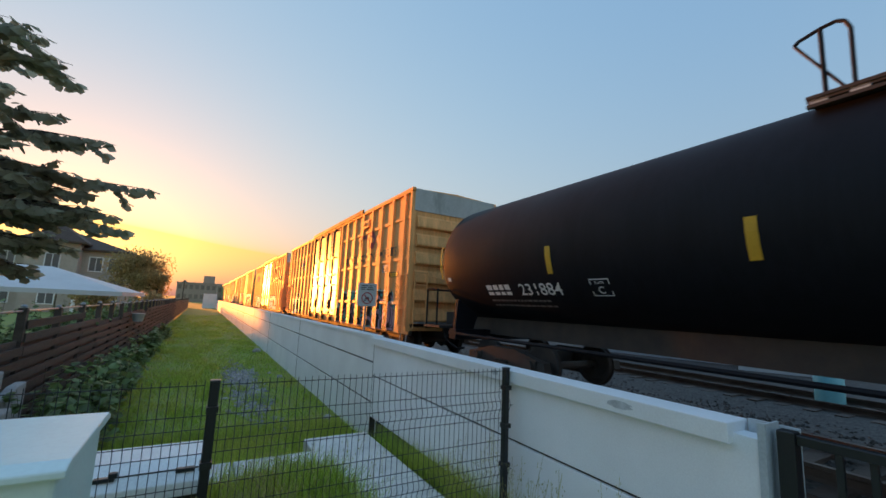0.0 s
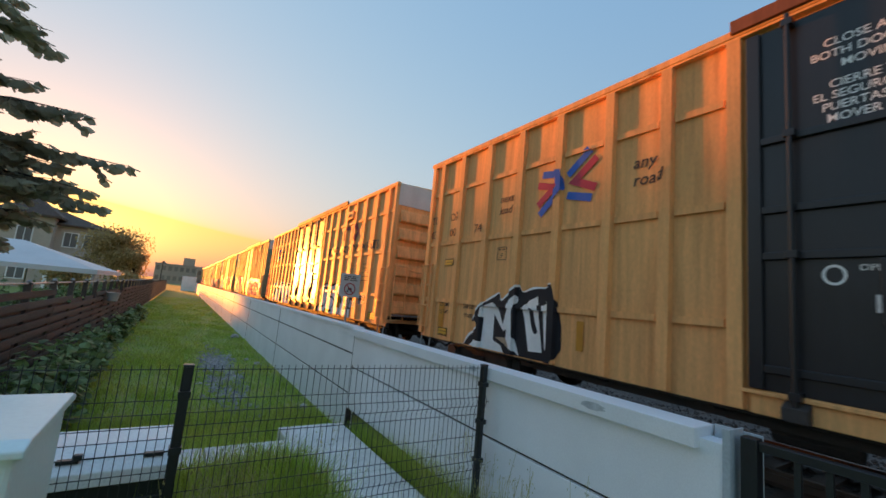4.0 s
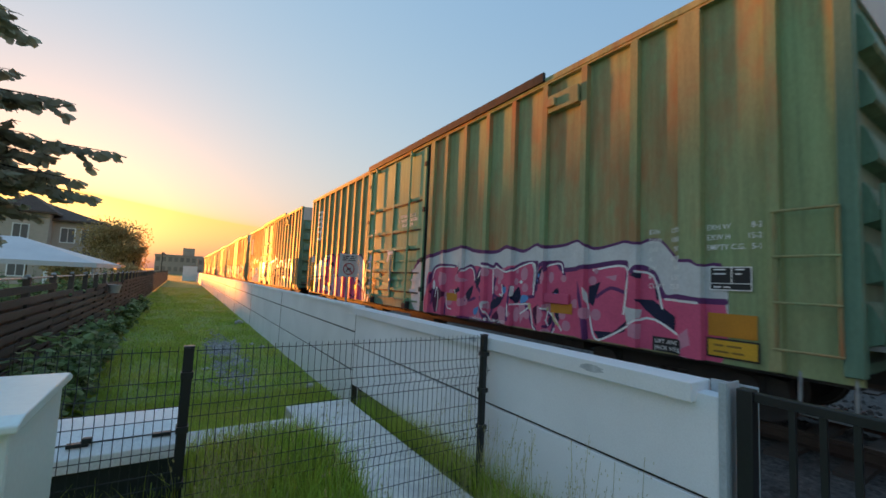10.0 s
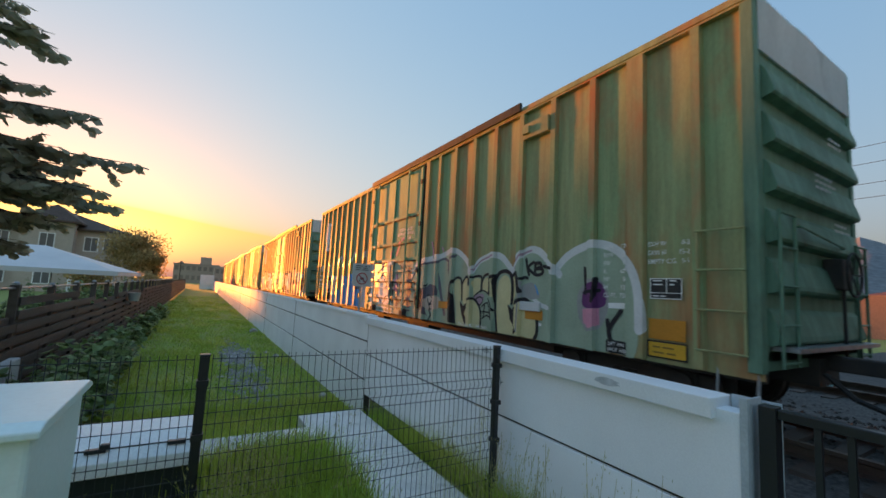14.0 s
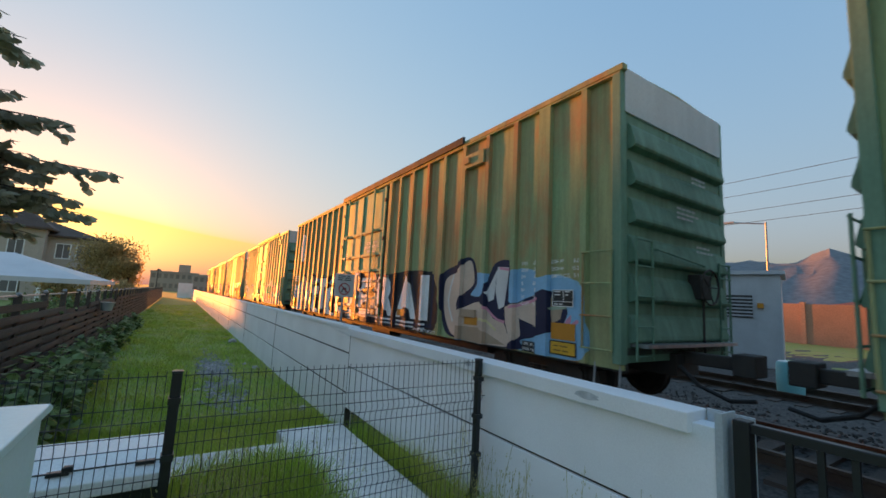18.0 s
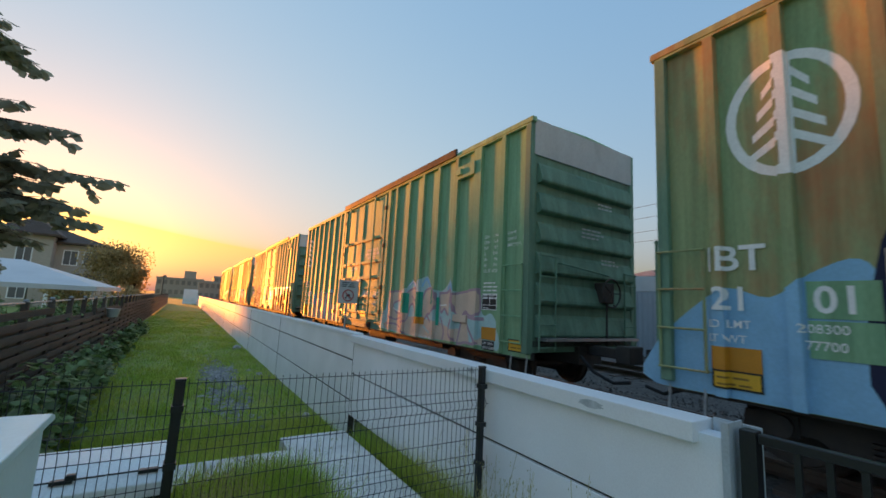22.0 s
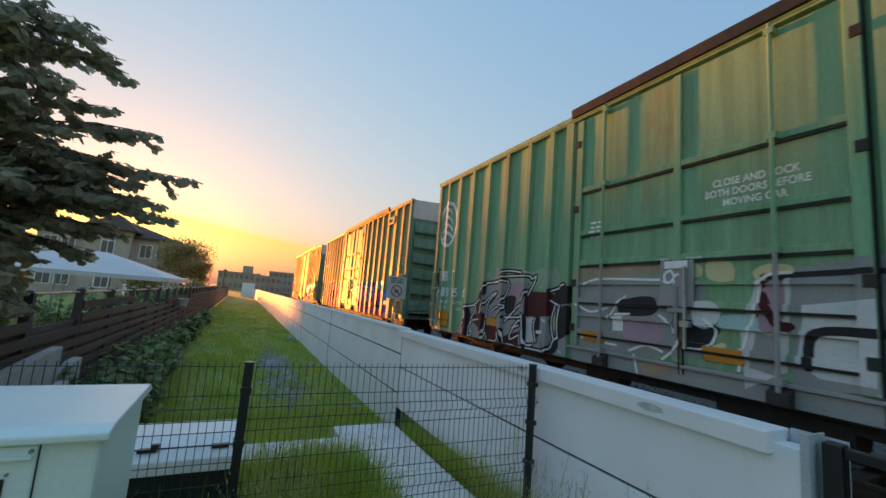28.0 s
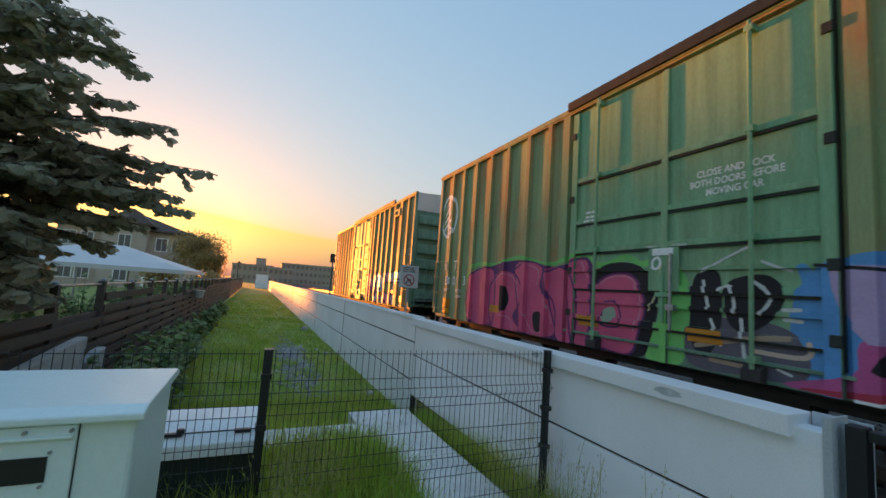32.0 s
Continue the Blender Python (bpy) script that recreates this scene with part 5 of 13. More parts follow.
sweep(A, [(-1.89, 1.42), (-2.11, 1.45), (-2.19, 1.34)], 0.1, "purple", 2.4)
sweep(A, [(-2.71, 1.29), (-2.7, 1.06)], 0.05, "teal", 3.6)
sweep(A, [(-2.23, 1.39), (-2.22, 1.18)], 0.05, "teal", 3.6)
blob(A, [(-2.63, 1.04), (-2.65, 1.0), (-2.68, 0.98), (-2.72, 0.99), (-2.73, 1.03), (-2.71, 1.07), (-2.68, 1.09), (-2.64, 1.08)], "beige", 3.4)
sweep(A, [(-2.73, 1.87), (-2.51, 1.89)], 0.03, "beige", 3.4)
sweep(A, [(-3.55, 1.92), (-3.55, 2.15)], 0.06, "black", 1.4)
sweep(A, [(-3.01, 1.97), (-3.01, 2.13)], 0.06, "black", 1.4)
sweep(A, [(-2.37, 1.94), (-2.36, 2.05)], 0.06, "black", 1.4)
sweep(A, [(-1.9, 1.91), (-1.89, 2.13)], 0.08, "black", 1.4)
sweep(A, [(-5.15, 1.95), (-5.12, 2.1)], 0.03, "black", 1.4)
sweep(A, [(-6.15, 1.91), (-6.12, 2.07)], 0.03, "black", 1.4)
stencil_panel(A, -2.28, 2.60, 0.46, 0.27)
yellow_plate(A, -18.66, 2.42, 0.47, 0.16)
A.mark("graffiti_tag", stroke(curve([(-1.12, 2.1), (-0.95, 2.15), (-0.86, 2.0), (-1.0, 1.95), (-1.1, 1.85), (-0.9, 1.82)]), 0.025), SPRAY["black"], 2)
yellow_plate(A, -1.49, 2.42, 0.50, 0.16)
blob(A, [(-17.68, 0.72), (-17.52, 0.96), (-17.2, 1.12), (-17.24, 1.28), (-17.44, 1.26), (-17.3, 1.44), (-17.02, 1.68), (-16.76, 1.8), (-16.62, 1.84), (-16.56, 1.72), (-16.38, 1.84), (-16.18, 1.96), (-16.08, 2), (-15.98, 1.88), (-15.74, 1.96), (-15.44, 1.96), (-15.24, 1.94), (-15.24, 0.72), (-17.68, 0.72)], "white", 1)
blob(A, [(-17.66, 0.72), (-17.48, 0.92), (-17.2, 1.08), (-17.24, 1.24), (-17.44, 1.22), (-17.28, 1.4), (-17, 1.64), (-16.74, 1.76), (-16.62, 1.82), (-16.56, 1.68), (-16.36, 1.8), (-16.16, 1.92), (-16.08, 1.96), (-15.96, 1.86), (-15.72, 1.92), (-15.44, 1.94), (-15.22, 1.92), (-15.22, 0.72), (-17.66, 0.72)], "black", 1.6)
flat(A, [(-17.48, 0.72), (-17.28, 0.86), (-17.08, 0.84), (-17.04, 1.32), (-17.14, 1.34), (-17.1, 1.54), (-16.76, 1.64), (-16.68, 1.6), (-16.56, 1.44), (-16.46, 1.24), (-16.4, 1.48), (-16.36, 1.64), (-16.12, 1.8), (-16.08, 1.72), (-16.18, 1.52), (-16.14, 1.06), (-15.98, 0.72), (-16.28, 0.88), (-16.36, 1.16), (-16.44, 1.12), (-16.6, 1.28), (-16.72, 1.42), (-16.72, 0.92), (-16.48, 0.84), (-16.4, 0.72), (-16.32, 0.72), (-16.76, 0.72)], "white", 2.4)
flat(A, [(-16.66, 0.98), (-16.44, 1), (-16.26, 0.98), (-16.18, 0.84), (-16.44, 0.9)], "tan", 3)
flat(A, [(-15.96, 1.56), (-15.8, 1.72), (-15.6, 1.8), (-15.56, 1.44), (-15.44, 0.86), (-15.76, 0.84), (-15.88, 1.32)], "white", 2.4)
flat(A, [(-15.48, 1.64), (-15.32, 1.72), (-15.3, 0.92), (-15.4, 0.96)], "white", 2.4)
sweep(A, [(-15.74, 1.54), (-15.68, 1.32), (-15.62, 1.2)], 0.1, "black", 3)
A.mark("orange_strip", rect(-14.75, -14.62, 1.0, 1.45), CAR_ORANGE, 7)

B = add_car(yellow_boxcar(32.30, 19.75, ("64", "19", "12"), "ochre yellow boxcar with black double doors and white graffiti"), 32.30)
blob(B, [(-7.28, 0.72), (-6.94, 1.11), (-6.51, 1.29), (-6.68, 1.65), (-6.47, 1.89), (-5.89, 1.96), (-5.64, 1.84), (-5.0, 1.97), (-4.69, 1.96), (-4.5, 1.9), (-4.06, 1.95), (-3.79, 1.74), (-3.32, 1.74), (-3.27, 1.24), (-3.14, 1.16), (-3.13, 0.72), (-3.36, 0.72), (-3.75, 0.72), (-3.85, 0.72), (-4.41, 0.72), (-4.8, 0.72), (-5.53, 0.72), (-6.23, 0.72)], "black", 1.4)
blob(B, [(-7.11, 0.74), (-6.81, 1.07), (-6.39, 1.25), (-6.52, 1.62), (-6.38, 1.81), (-5.93, 1.88), (-5.66, 1.75), (-4.99, 1.89), (-4.73, 1.88), (-4.52, 1.82), (-4.08, 1.87), (-3.85, 1.67), (-3.38, 1.69), (-3.33, 1.2), (-3.21, 1.12), (-3.18, 0.72), (-3.39, 0.72), (-3.76, 0.72), (-3.87, 0.72), (-4.41, 0.72), (-4.8, 0.72), (-5.54, 0.72), (-6.15, 0.75)], "white", 2.2, "white sprayed block letters with black outline")
flat(B, [(-6.34, 1.75), (-5.84, 1.82), (-5.73, 1.7), (-6.25, 1.61)], "black", 3.0)
sweep(B, [(-6.21, 1.59), (-6.07, 1.1), (-6.55, 0.87)], 0.06, "black", 3.0)
sweep(B, [(-5.72, 1.68), (-5.5, 1.03), (-5.28, 0.79)], 0.05, "black", 3.0)
sweep(B, [(-5.21, 1.63), (-5.47, 1.45), (-4.97, 1.21), (-5.26, 0.93)], 0.07, "black", 3.0)
flat(B, [(-5.08, 1.79), (-4.72, 1.83), (-4.66, 1.68), (-5.01, 1.63)], "black", 3.0)
sweep(B, [(-4.74, 1.68), (-4.54, 0.86)], 0.06, "black", 3.0)
flat(B, [(-4.53, 1.63), (-4.07, 1.33), (-4.11, 1.13), (-4.5, 1.33)], "black", 3.0)
flat(B, [(-4.03, 1.6), (-3.49, 1.33), (-3.48, 1.14), (-3.94, 1.21)], "black", 3.0)
flat(B, [(-3.91, 1.11), (-3.24, 1.1), (-3.24, 1.02), (-3.86, 0.94)], "black", 3.0)
sweep(B, [(-4.34, 1.16), (-4.24, 0.72)], 0.05, "black", 3.0)
sweep(B, [(-3.82, 0.88), (-3.37, 0.72)], 0.05, "black", 3.0)
flat(B, [(-6.17, 0.86), (-5.25, 0.87), (-5.27, 0.76), (-6.16, 0.77)], "black", 3.0)
flat(B, [(-4.88, 0.75), (-3.97, 0.75), (-3.99, 0.72), (-4.87, 0.72)], "black", 3.0)
sweep(B, [(-4.11, 1.82), (-4.01, 1.57)], 0.04, "black", 3.0)
sweep(B, [(-5.88, 1.43), (-5.78, 0.99)], 0.04, "black", 3.0)
sweep(B, [(-6.34, 1.49), (-6.26, 1.11)], 0.05, "silver", 3.4)
sweep(B, [(-3.43, 1.63), (-3.39, 1.27)], 0.05, "silver", 3.4)
blob(B, [(-3.32, 1.34), (-3.12, 1.44), (-2.92, 1.4), (-2.74, 1.44), (-2.72, 1.08), (-3, 1.04), (-3.28, 1.04)], "black", 2.6)
letter(B, "B", -3.22, -3.08, 1.07, 1.34, "white", "black", 0.03, 0.02, 0.1, 4)
letter(B, "U", -3.03, -2.93, 1.1, 1.31, "white", "black", 0.03, 0.02, 0.1, 4)
letter(B, "G", -2.89, -2.77, 1.11, 1.34, "white", "black", 0.03, 0.02, 0.1, 4)
stencil_panel(B, -2.40, 1.24, 0.66, 0.32)
yellow_plate(B, -1.42, 0.80, 0.66, 0.24)
blob(B, [(-17.25, 0.72), (-17.04, 0.99), (-17.28, 1.14), (-17.24, 1.46), (-17.3, 1.67), (-16.78, 2.04), (-16.4, 1.86), (-16.1, 1.69), (-15.85, 1.84), (-15.36, 1.86), (-15.12, 1.93), (-14.61, 1.9), (-14.4, 1.8), (-14.26, 1.75), (-14.01, 1.8), (-13.76, 1.77), (-13.72, 1.87), (-12.93, 1.87), (-12.67, 1.87), (-12.6, 1.79), (-12.53, 1.76), (-12.44, 1.64), (-12.49, 1.49), (-12.59, 1.36), (-12.75, 1.28), (-12.75, 1.13), (-12.65, 0.94), (-12.55, 0.78), (-12.71, 0.72), (-12.78, 0.72), (-13.09, 0.72), (-13.57, 0.72), (-14.13, 0.72), (-14.71, 0.72), (-15.8, 0.72), (-16.39, 0.72)], "white", 1)
blob(B, [(-17.1, 0.72), (-16.91, 1.01), (-17.15, 1.16), (-17.1, 1.45), (-17.16, 1.65), (-16.77, 1.95), (-16.42, 1.79), (-16.1, 1.6), (-15.82, 1.77), (-15.36, 1.79), (-15.12, 1.85), (-14.62, 1.83), (-14.42, 1.74), (-14.26, 1.68), (-14.01, 1.75), (-13.76, 1.72), (-13.68, 1.81), (-12.93, 1.81), (-12.69, 1.82), (-12.64, 1.74), (-12.56, 1.72), (-12.49, 1.63), (-12.52, 1.52), (-12.62, 1.4), (-12.8, 1.3), (-12.79, 1.11), (-12.69, 0.91), (-12.61, 0.78), (-12.74, 0.72), (-12.81, 0.72), (-13.09, 0.72), (-13.57, 0.72), (-14.13, 0.72), (-14.71, 0.72), (-15.8, 0.72), (-16.4, 0.72)], "black", 1.6)
blob(B, [(-16.96, 0.77), (-16.79, 1.02), (-17.0, 1.18), (-16.97, 1.45), (-17.03, 1.61), (-16.74, 1.84), (-16.46, 1.7), (-16.11, 1.52), (-15.79, 1.69), (-15.35, 1.72), (-15.1, 1.78), (-14.64, 1.76), (-14.43, 1.67), (-14.25, 1.62), (-14.01, 1.69), (-13.74, 1.66), (-13.65, 1.75), (-12.93, 1.76), (-12.71, 1.77), (-12.67, 1.69), (-12.58, 1.67), (-12.53, 1.62), (-12.56, 1.53), (-12.64, 1.44), (-12.84, 1.33), (-12.84, 1.09), (-12.74, 0.89), (-12.68, 0.79), (-12.78, 0.72), (-12.84, 0.72), (-13.09, 0.72), (-13.57, 0.72), (-14.14, 0.72), (-14.72, 0.72), (-15.81, 0.72), (-16.41, 0.72)], "white", 2.2, "white sprayed bubble letters with black outline")
flat(B, [(-16.82, 0.74), (-16.68, 1.09), (-16.54, 1.03), (-16.57, 0.72)], "black", 3.0)
flat(B, [(-16.4, 1.3), (-16.21, 1.34), (-16.16, 1.05), (-16.4, 1.0)], "black", 3.0)
flat(B, [(-16.4, 0.72), (-16.25, 0.89), (-16.08, 0.72)], "black", 3.0)
sweep(B, [(-16.75, 1.53), (-16.33, 1.58), (-16.04, 1.4), (-16.05, 0.94)], 0.06, "black", 3.0)
flat(B, [(-15.93, 1.56), (-15.73, 1.51), (-15.84, 1.14)], "black", 3.0)
sweep(B, [(-15.48, 1.64), (-15.51, 1.14), (-15.29, 0.74)], 0.06, "black", 3.0)
flat(B, [(-15.51, 1.14), (-15.29, 1.16), (-14.84, 0.92), (-14.46, 0.8), (-14.55, 0.72), (-15.05, 0.72), (-15.49, 0.92)], "black", 3.0)
sweep(B, [(-15.25, 1.59), (-15.17, 1.17), (-14.96, 1.1)], 0.06, "black", 3.0)
flat(B, [(-14.58, 1.67), (-14.44, 1.47), (-14.48, 1.18)], "black", 3.0)
flat(B, [(-14.4, 1.12), (-14.25, 1.25), (-14.28, 0.89), (-14.42, 0.77)], "black", 3.0)
sweep(B, [(-13.68, 1.67), (-13.72, 1.16), (-13.85, 0.85)], 0.07, "black", 3.0)
sweep(B, [(-14.2, 1.59), (-14.08, 1.32), (-14.08, 0.92)], 0.05, "black", 3.0)
sweep(B, [(-13.72, 1.73), (-13.18, 1.77), (-12.66, 1.74)], 0.08, "black", 3.0)
flat(B, [(-13.29, 1.25), (-13.06, 0.94), (-13.45, 0.89)], "black", 3.0)
flat(B, [(-13.28, 1.13), (-13.13, 0.98), (-13.37, 0.94)], "beige", 3.6)
sweep(B, [(-12.93, 1.68), (-12.95, 1.3), (-12.81, 0.93), (-12.61, 0.78)], 0.09, "black", 3.0)
flat(B, [(-15.17, 0.72), (-14.5, 0.72), (-14.45, 0.72), (-15.04, 0.72)], "black", 3.0)
flat(B, [(-13.99, 0.73), (-13.86, 0.72), (-14.24, 0.72)], "black", 3.0)
flat(B, [(-13.88, 0.72), (-12.8, 0.72), (-12.81, 0.72), (-13.42, 0.72)], "black", 3.0)
sweep(B, [(-12.6, 1.69), (-12.69, 1.53), (-12.59, 1.51)], 0.05, "black", 3.0)
sweep(B, [(-13.58, 0.92), (-13.51, 1.22), (-13.34, 1.38)], 0.04, "silver", 3.4)
sweep(B, [(-14.36, 1.58), (-14.3, 1.3)], 0.04, "silver", 3.4)
B.mark("small_lettering", bars(-18.0, 1.1, 0.5, 3, 0.08, 0.05, 31), SPRAY["silver"], 7)

sweep(B, [(-7.93, 4.28), (-7.87, 4.36), (-7.57, 4.24)], 0.07, "white", 3)
sweep(B, [(-7.77, 4.3), (-7.84, 4.1), (-7.57, 4.1)], 0.07, "white", 3)
sweep(B, [(-7.88, 3.85), (-7.76, 4.04), (-7.52, 3.97)], 0.07, "white", 3)
sweep(B, [(-7.84, 3.83), (-7.49, 3.84)], 0.07, "white", 3)
sweep(B, [(-7.71, 3.88), (-7.78, 3.7), (-7.55, 3.57)], 0.07, "white", 3)
sweep(B, [(-7.81, 3.48), (-7.68, 3.53), (-7.5, 3.54)], 0.07, "white", 3)
sweep(B, [(-7.63, 3.79), (-7.53, 3.42)], 0.07, "white", 3)
B.mark("door_label", rect(-11.91, -11.70, 1.67, 1.90), SPRAY["red"], 3, "red paper label")

C = add_car(green_boxcar(54.07, 19.03, GREEN_OLD, ("21", "06", "7"), LONG.format("pink graffiti with white cloud"), bracket="pink"), 54.07)
blob(C, [(-8.45, 1.83), (-7.59, 2.15), (-7.02, 2.22), (-6.34, 2.29), (-5.88, 2.19), (-5.22, 2.14), (-4.88, 2.23), (-4.45, 2.12), (-4.12, 2.22), (-3.9, 2.17), (-3.5, 2.18), (-3.22, 2.23), (-2.95, 2.1), (-2.6, 2.14), (-2.44, 2.17), (-2.24, 2.13), (-2.1, 2.17), (-1.93, 2.15), (-1.79, 1.99), (-1.69, 1.89), (-1.54, 1.88), (-1.45, 1.82), (-1.19, 1.74), (-1.23, 0.72), (-1.72, 0.72), (-2.61, 0.72), (-3.97, 0.72), (-6.25, 0.72), (-8.34, 0.72)], "plum", 0.6)
blob(C, [(-8.44, 1.74), (-7.58, 2.06), (-7.01, 2.14), (-6.34, 2.22), (-5.88, 2.11), (-5.22, 2.07), (-4.87, 2.16), (-4.45, 2.06), (-4.12, 2.17), (-3.9, 2.11), (-3.5, 2.13), (-3.22, 2.19), (-2.95, 2.05), (-2.6, 2.1), (-2.44, 2.13), (-2.24, 2.09), (-2.1, 2.13), (-1.93, 2.11), (-1.79, 1.95), (-1.69, 1.85), (-1.55, 1.84), (-1.45, 1.79), (-1.19, 1.7), (-1.23, 0.72), (-1.72, 0.72), (-2.61, 0.72), (-3.97, 0.72), (-6.25, 0.72), (-8.34, 0.72)], "silver", 1, "pale grey sprayed cloud")
blob(C, [(-7.66, 1.67), (-7.18, 1.81), (-6.56, 1.82), (-6.31, 1.7), (-5.94, 1.83), (-5.66, 1.81), (-5.27, 1.76), (-4.86, 1.8), (-4.22, 1.85), (-4.19, 1.41), (-3.98, 1.8), (-3.65, 1.84), (-3.5, 1.73), (-2.95, 1.79), (-2.43, 1.83), (-2.4, 1.73), (-2.2, 1.76), (-2.02, 1.68), (-1.9, 1.42), (-1.7, 1.4), (-1.46, 1.38), (-1.2, 1.37), (-1.23, 0.72), (-1.72, 0.72), (-2.61, 0.72), (-3.97, 0.72), (-6.25, 0.72), (-7.79, 0.72), (-7.73, 1.23)], "pink", 2.2, "pink sprayed letters with plum outlines")
sweep(C, [(-7.68, 1.32), (-7.56, 1.72), (-7.35, 1.85), (-7.01, 1.86), (-6.58, 1.83)], 0.06, "plum", 3.0)
sweep(C, [(-6.33, 1.73), (-6.02, 1.84), (-5.86, 1.73), (-5.78, 1.43), (-5.66, 1.29)], 0.06, "plum", 3.0)
sweep(C, [(-5.84, 1.5), (-5.72, 1.75), (-5.53, 1.87), (-5.27, 1.81), (-5.18, 1.87), (-4.92, 1.72), (-4.72, 1.74), (-4.47, 1.86), (-4.13, 1.88), (-4.11, 1.81), (-4.16, 1.29)], 0.06, "plum", 3.0)
sweep(C, [(-3.97, 1.53), (-3.9, 1.75), (-3.85, 1.85), (-3.57, 1.87), (-3.51, 1.71), (-3.48, 1.61)], 0.06, "plum", 3.0)
sweep(C, [(-7.59, 0.94), (-7.5, 1.24), (-7.17, 1.32)], 0.06, "plum", 3.0)
sweep(C, [(-6.97, 0.72), (-6.92, 1.01), (-6.56, 1.22)], 0.06, "plum", 3.0)
sweep(C, [(-6.18, 1.09), (-6.0, 1.11), (-5.84, 1.16)], 0.06, "plum", 3.0)
sweep(C, [(-5.68, 1.18), (-5.52, 0.87), (-5.27, 0.72)], 0.06, "plum", 3.0)
sweep(C, [(-5.24, 1.32), (-5.27, 0.97), (-5.41, 0.74)], 0.06, "plum", 3.0)
sweep(C, [(-5.15, 1.74), (-5.24, 1.29), (-4.98, 1.21), (-4.95, 1.44)], 0.06, "plum", 3.0)
sweep(C, [(-4.69, 1.43), (-4.75, 1.11), (-4.77, 0.82)], 0.06, "plum", 3.0)
sweep(C, [(-4.58, 1.25), (-4.38, 1.18), (-4.31, 1.05), (-4.17, 0.79), (-4.1, 0.72)], 0.06, "plum", 3.0)
sweep(C, [(-4.19, 1.28), (-4.48, 1.26)], 0.06, "plum", 3.0)
sweep(C, [(-3.89, 1.11), (-3.74, 0.93), (-3.86, 0.8)], 0.06, "plum", 3.0)
sweep(C, [(-3.68, 0.94), (-3.73, 0.72)], 0.06, "plum", 3.0)
sweep(C, [(-6.35, 0.72), (-5.99, 0.72), (-5.24, 0.72)], 0.06, "plum", 3.0)
sweep(C, [(-7.55, 1.53), (-7.43, 1.77), (-7.01, 1.82), (-6.62, 1.81)], 0.03, "white", 3.8)
sweep(C, [(-7.42, 1.1), (-7.35, 1.34), (-7.28, 1.07), (-7.33, 0.78)], 0.03, "white", 3.8)
sweep(C, [(-6.92, 1.12), (-6.87, 0.89), (-6.71, 0.86)], 0.03, "white", 3.8)
sweep(C, [(-6.61, 1.3), (-6.48, 1.1), (-6.47, 0.77)], 0.03, "white", 3.8)
sweep(C, [(-6.27, 1.73), (-6.05, 1.8), (-5.91, 1.73), (-5.86, 1.54)], 0.03, "white", 3.8)
sweep(C, [(-5.76, 1.58), (-5.61, 1.81), (-5.41, 1.81)], 0.03, "white", 3.8)
sweep(C, [(-5.27, 1.74), (-5.26, 1.29)], 0.03, "white", 3.8)
sweep(C, [(-5.18, 1.82), (-4.95, 1.72), (-4.73, 1.72), (-4.47, 1.82), (-4.14, 1.84), (-4.17, 1.32)], 0.03, "white", 3.8)
sweep(C, [(-5.0, 1.46), (-4.98, 1.26), (-5.06, 1.28)], 0.03, "white", 3.8)
sweep(C, [(-4.67, 1.44), (-4.69, 1.27)], 0.03, "white", 3.8)
sweep(C, [(-5.66, 1.21), (-5.52, 0.97), (-5.31, 0.76)], 0.03, "white", 3.8)
sweep(C, [(-4.76, 1.11), (-4.75, 0.89)], 0.03, "white", 3.8)
sweep(C, [(-4.69, 1.11), (-4.48, 1.13), (-4.25, 1.12), (-4.17, 0.79), (-4.11, 0.72)], 0.03, "white", 3.8)
sweep(C, [(-4.48, 0.96), (-4.25, 1.1)], 0.03, "white", 3.8)
sweep(C, [(-3.85, 1.81), (-3.8, 1.83), (-3.57, 1.85), (-3.52, 1.71)], 0.03, "white", 3.8)
sweep(C, [(-3.93, 1.1), (-3.83, 1.07), (-3.86, 0.9), (-3.82, 0.83)], 0.03, "white", 3.8)
sweep(C, [(-3.68, 0.79), (-3.72, 0.72)], 0.03, "white", 3.8)
sweep(C, [(-3.83, 1.07), (-3.66, 0.94), (-3.53, 0.78)], 0.03, "white", 3.8)
blob(C, [(-7.61, 1.28), (-7.17, 1.33), (-6.99, 1.18), (-7.16, 0.99), (-7.38, 0.72), (-7.53, 0.95)], "purple", 2.8)
blob(C, [(-6.46, 1.81), (-6.36, 1.88), (-6.4, 1.65), (-6.55, 1.56)], "navy", 3.2)
blob(C, [(-5.83, 1.53), (-5.68, 1.75), (-5.61, 1.68), (-5.72, 1.43), (-5.79, 1.37)], "navy", 3.2)
blob(C, [(-6.61, 1.3), (-6.35, 1.37), (-6.29, 1.28), (-6.56, 1.22)], "navy", 3.2)
blob(C, [(-6.15, 1.25), (-5.91, 1.42), (-5.97, 1.19), (-6.09, 1.1)], "navy", 3.2)
blob(C, [(-5.27, 1.15), (-4.98, 1.24), (-5.06, 1.07), (-5.31, 0.97)], "navy", 3.2)
blob(C, [(-4.68, 1.3), (-4.53, 1.44), (-4.48, 1.26), (-4.58, 1.13), (-4.67, 1.18)], "navy", 3.2)
blob(C, [(-4.45, 1.29), (-4.31, 1.29), (-4.3, 1.21), (-4.48, 1.15)], "blue", 3.4)
blob(C, [(-4.12, 1.52), (-4.01, 1.7), (-3.9, 1.78), (-3.96, 1.61), (-4.05, 1.52)], "navy", 3.2)
blob(C, [(-4.09, 1.57), (-3.98, 1.68), (-3.96, 1.65), (-4.05, 1.55)], "blue", 3.4)
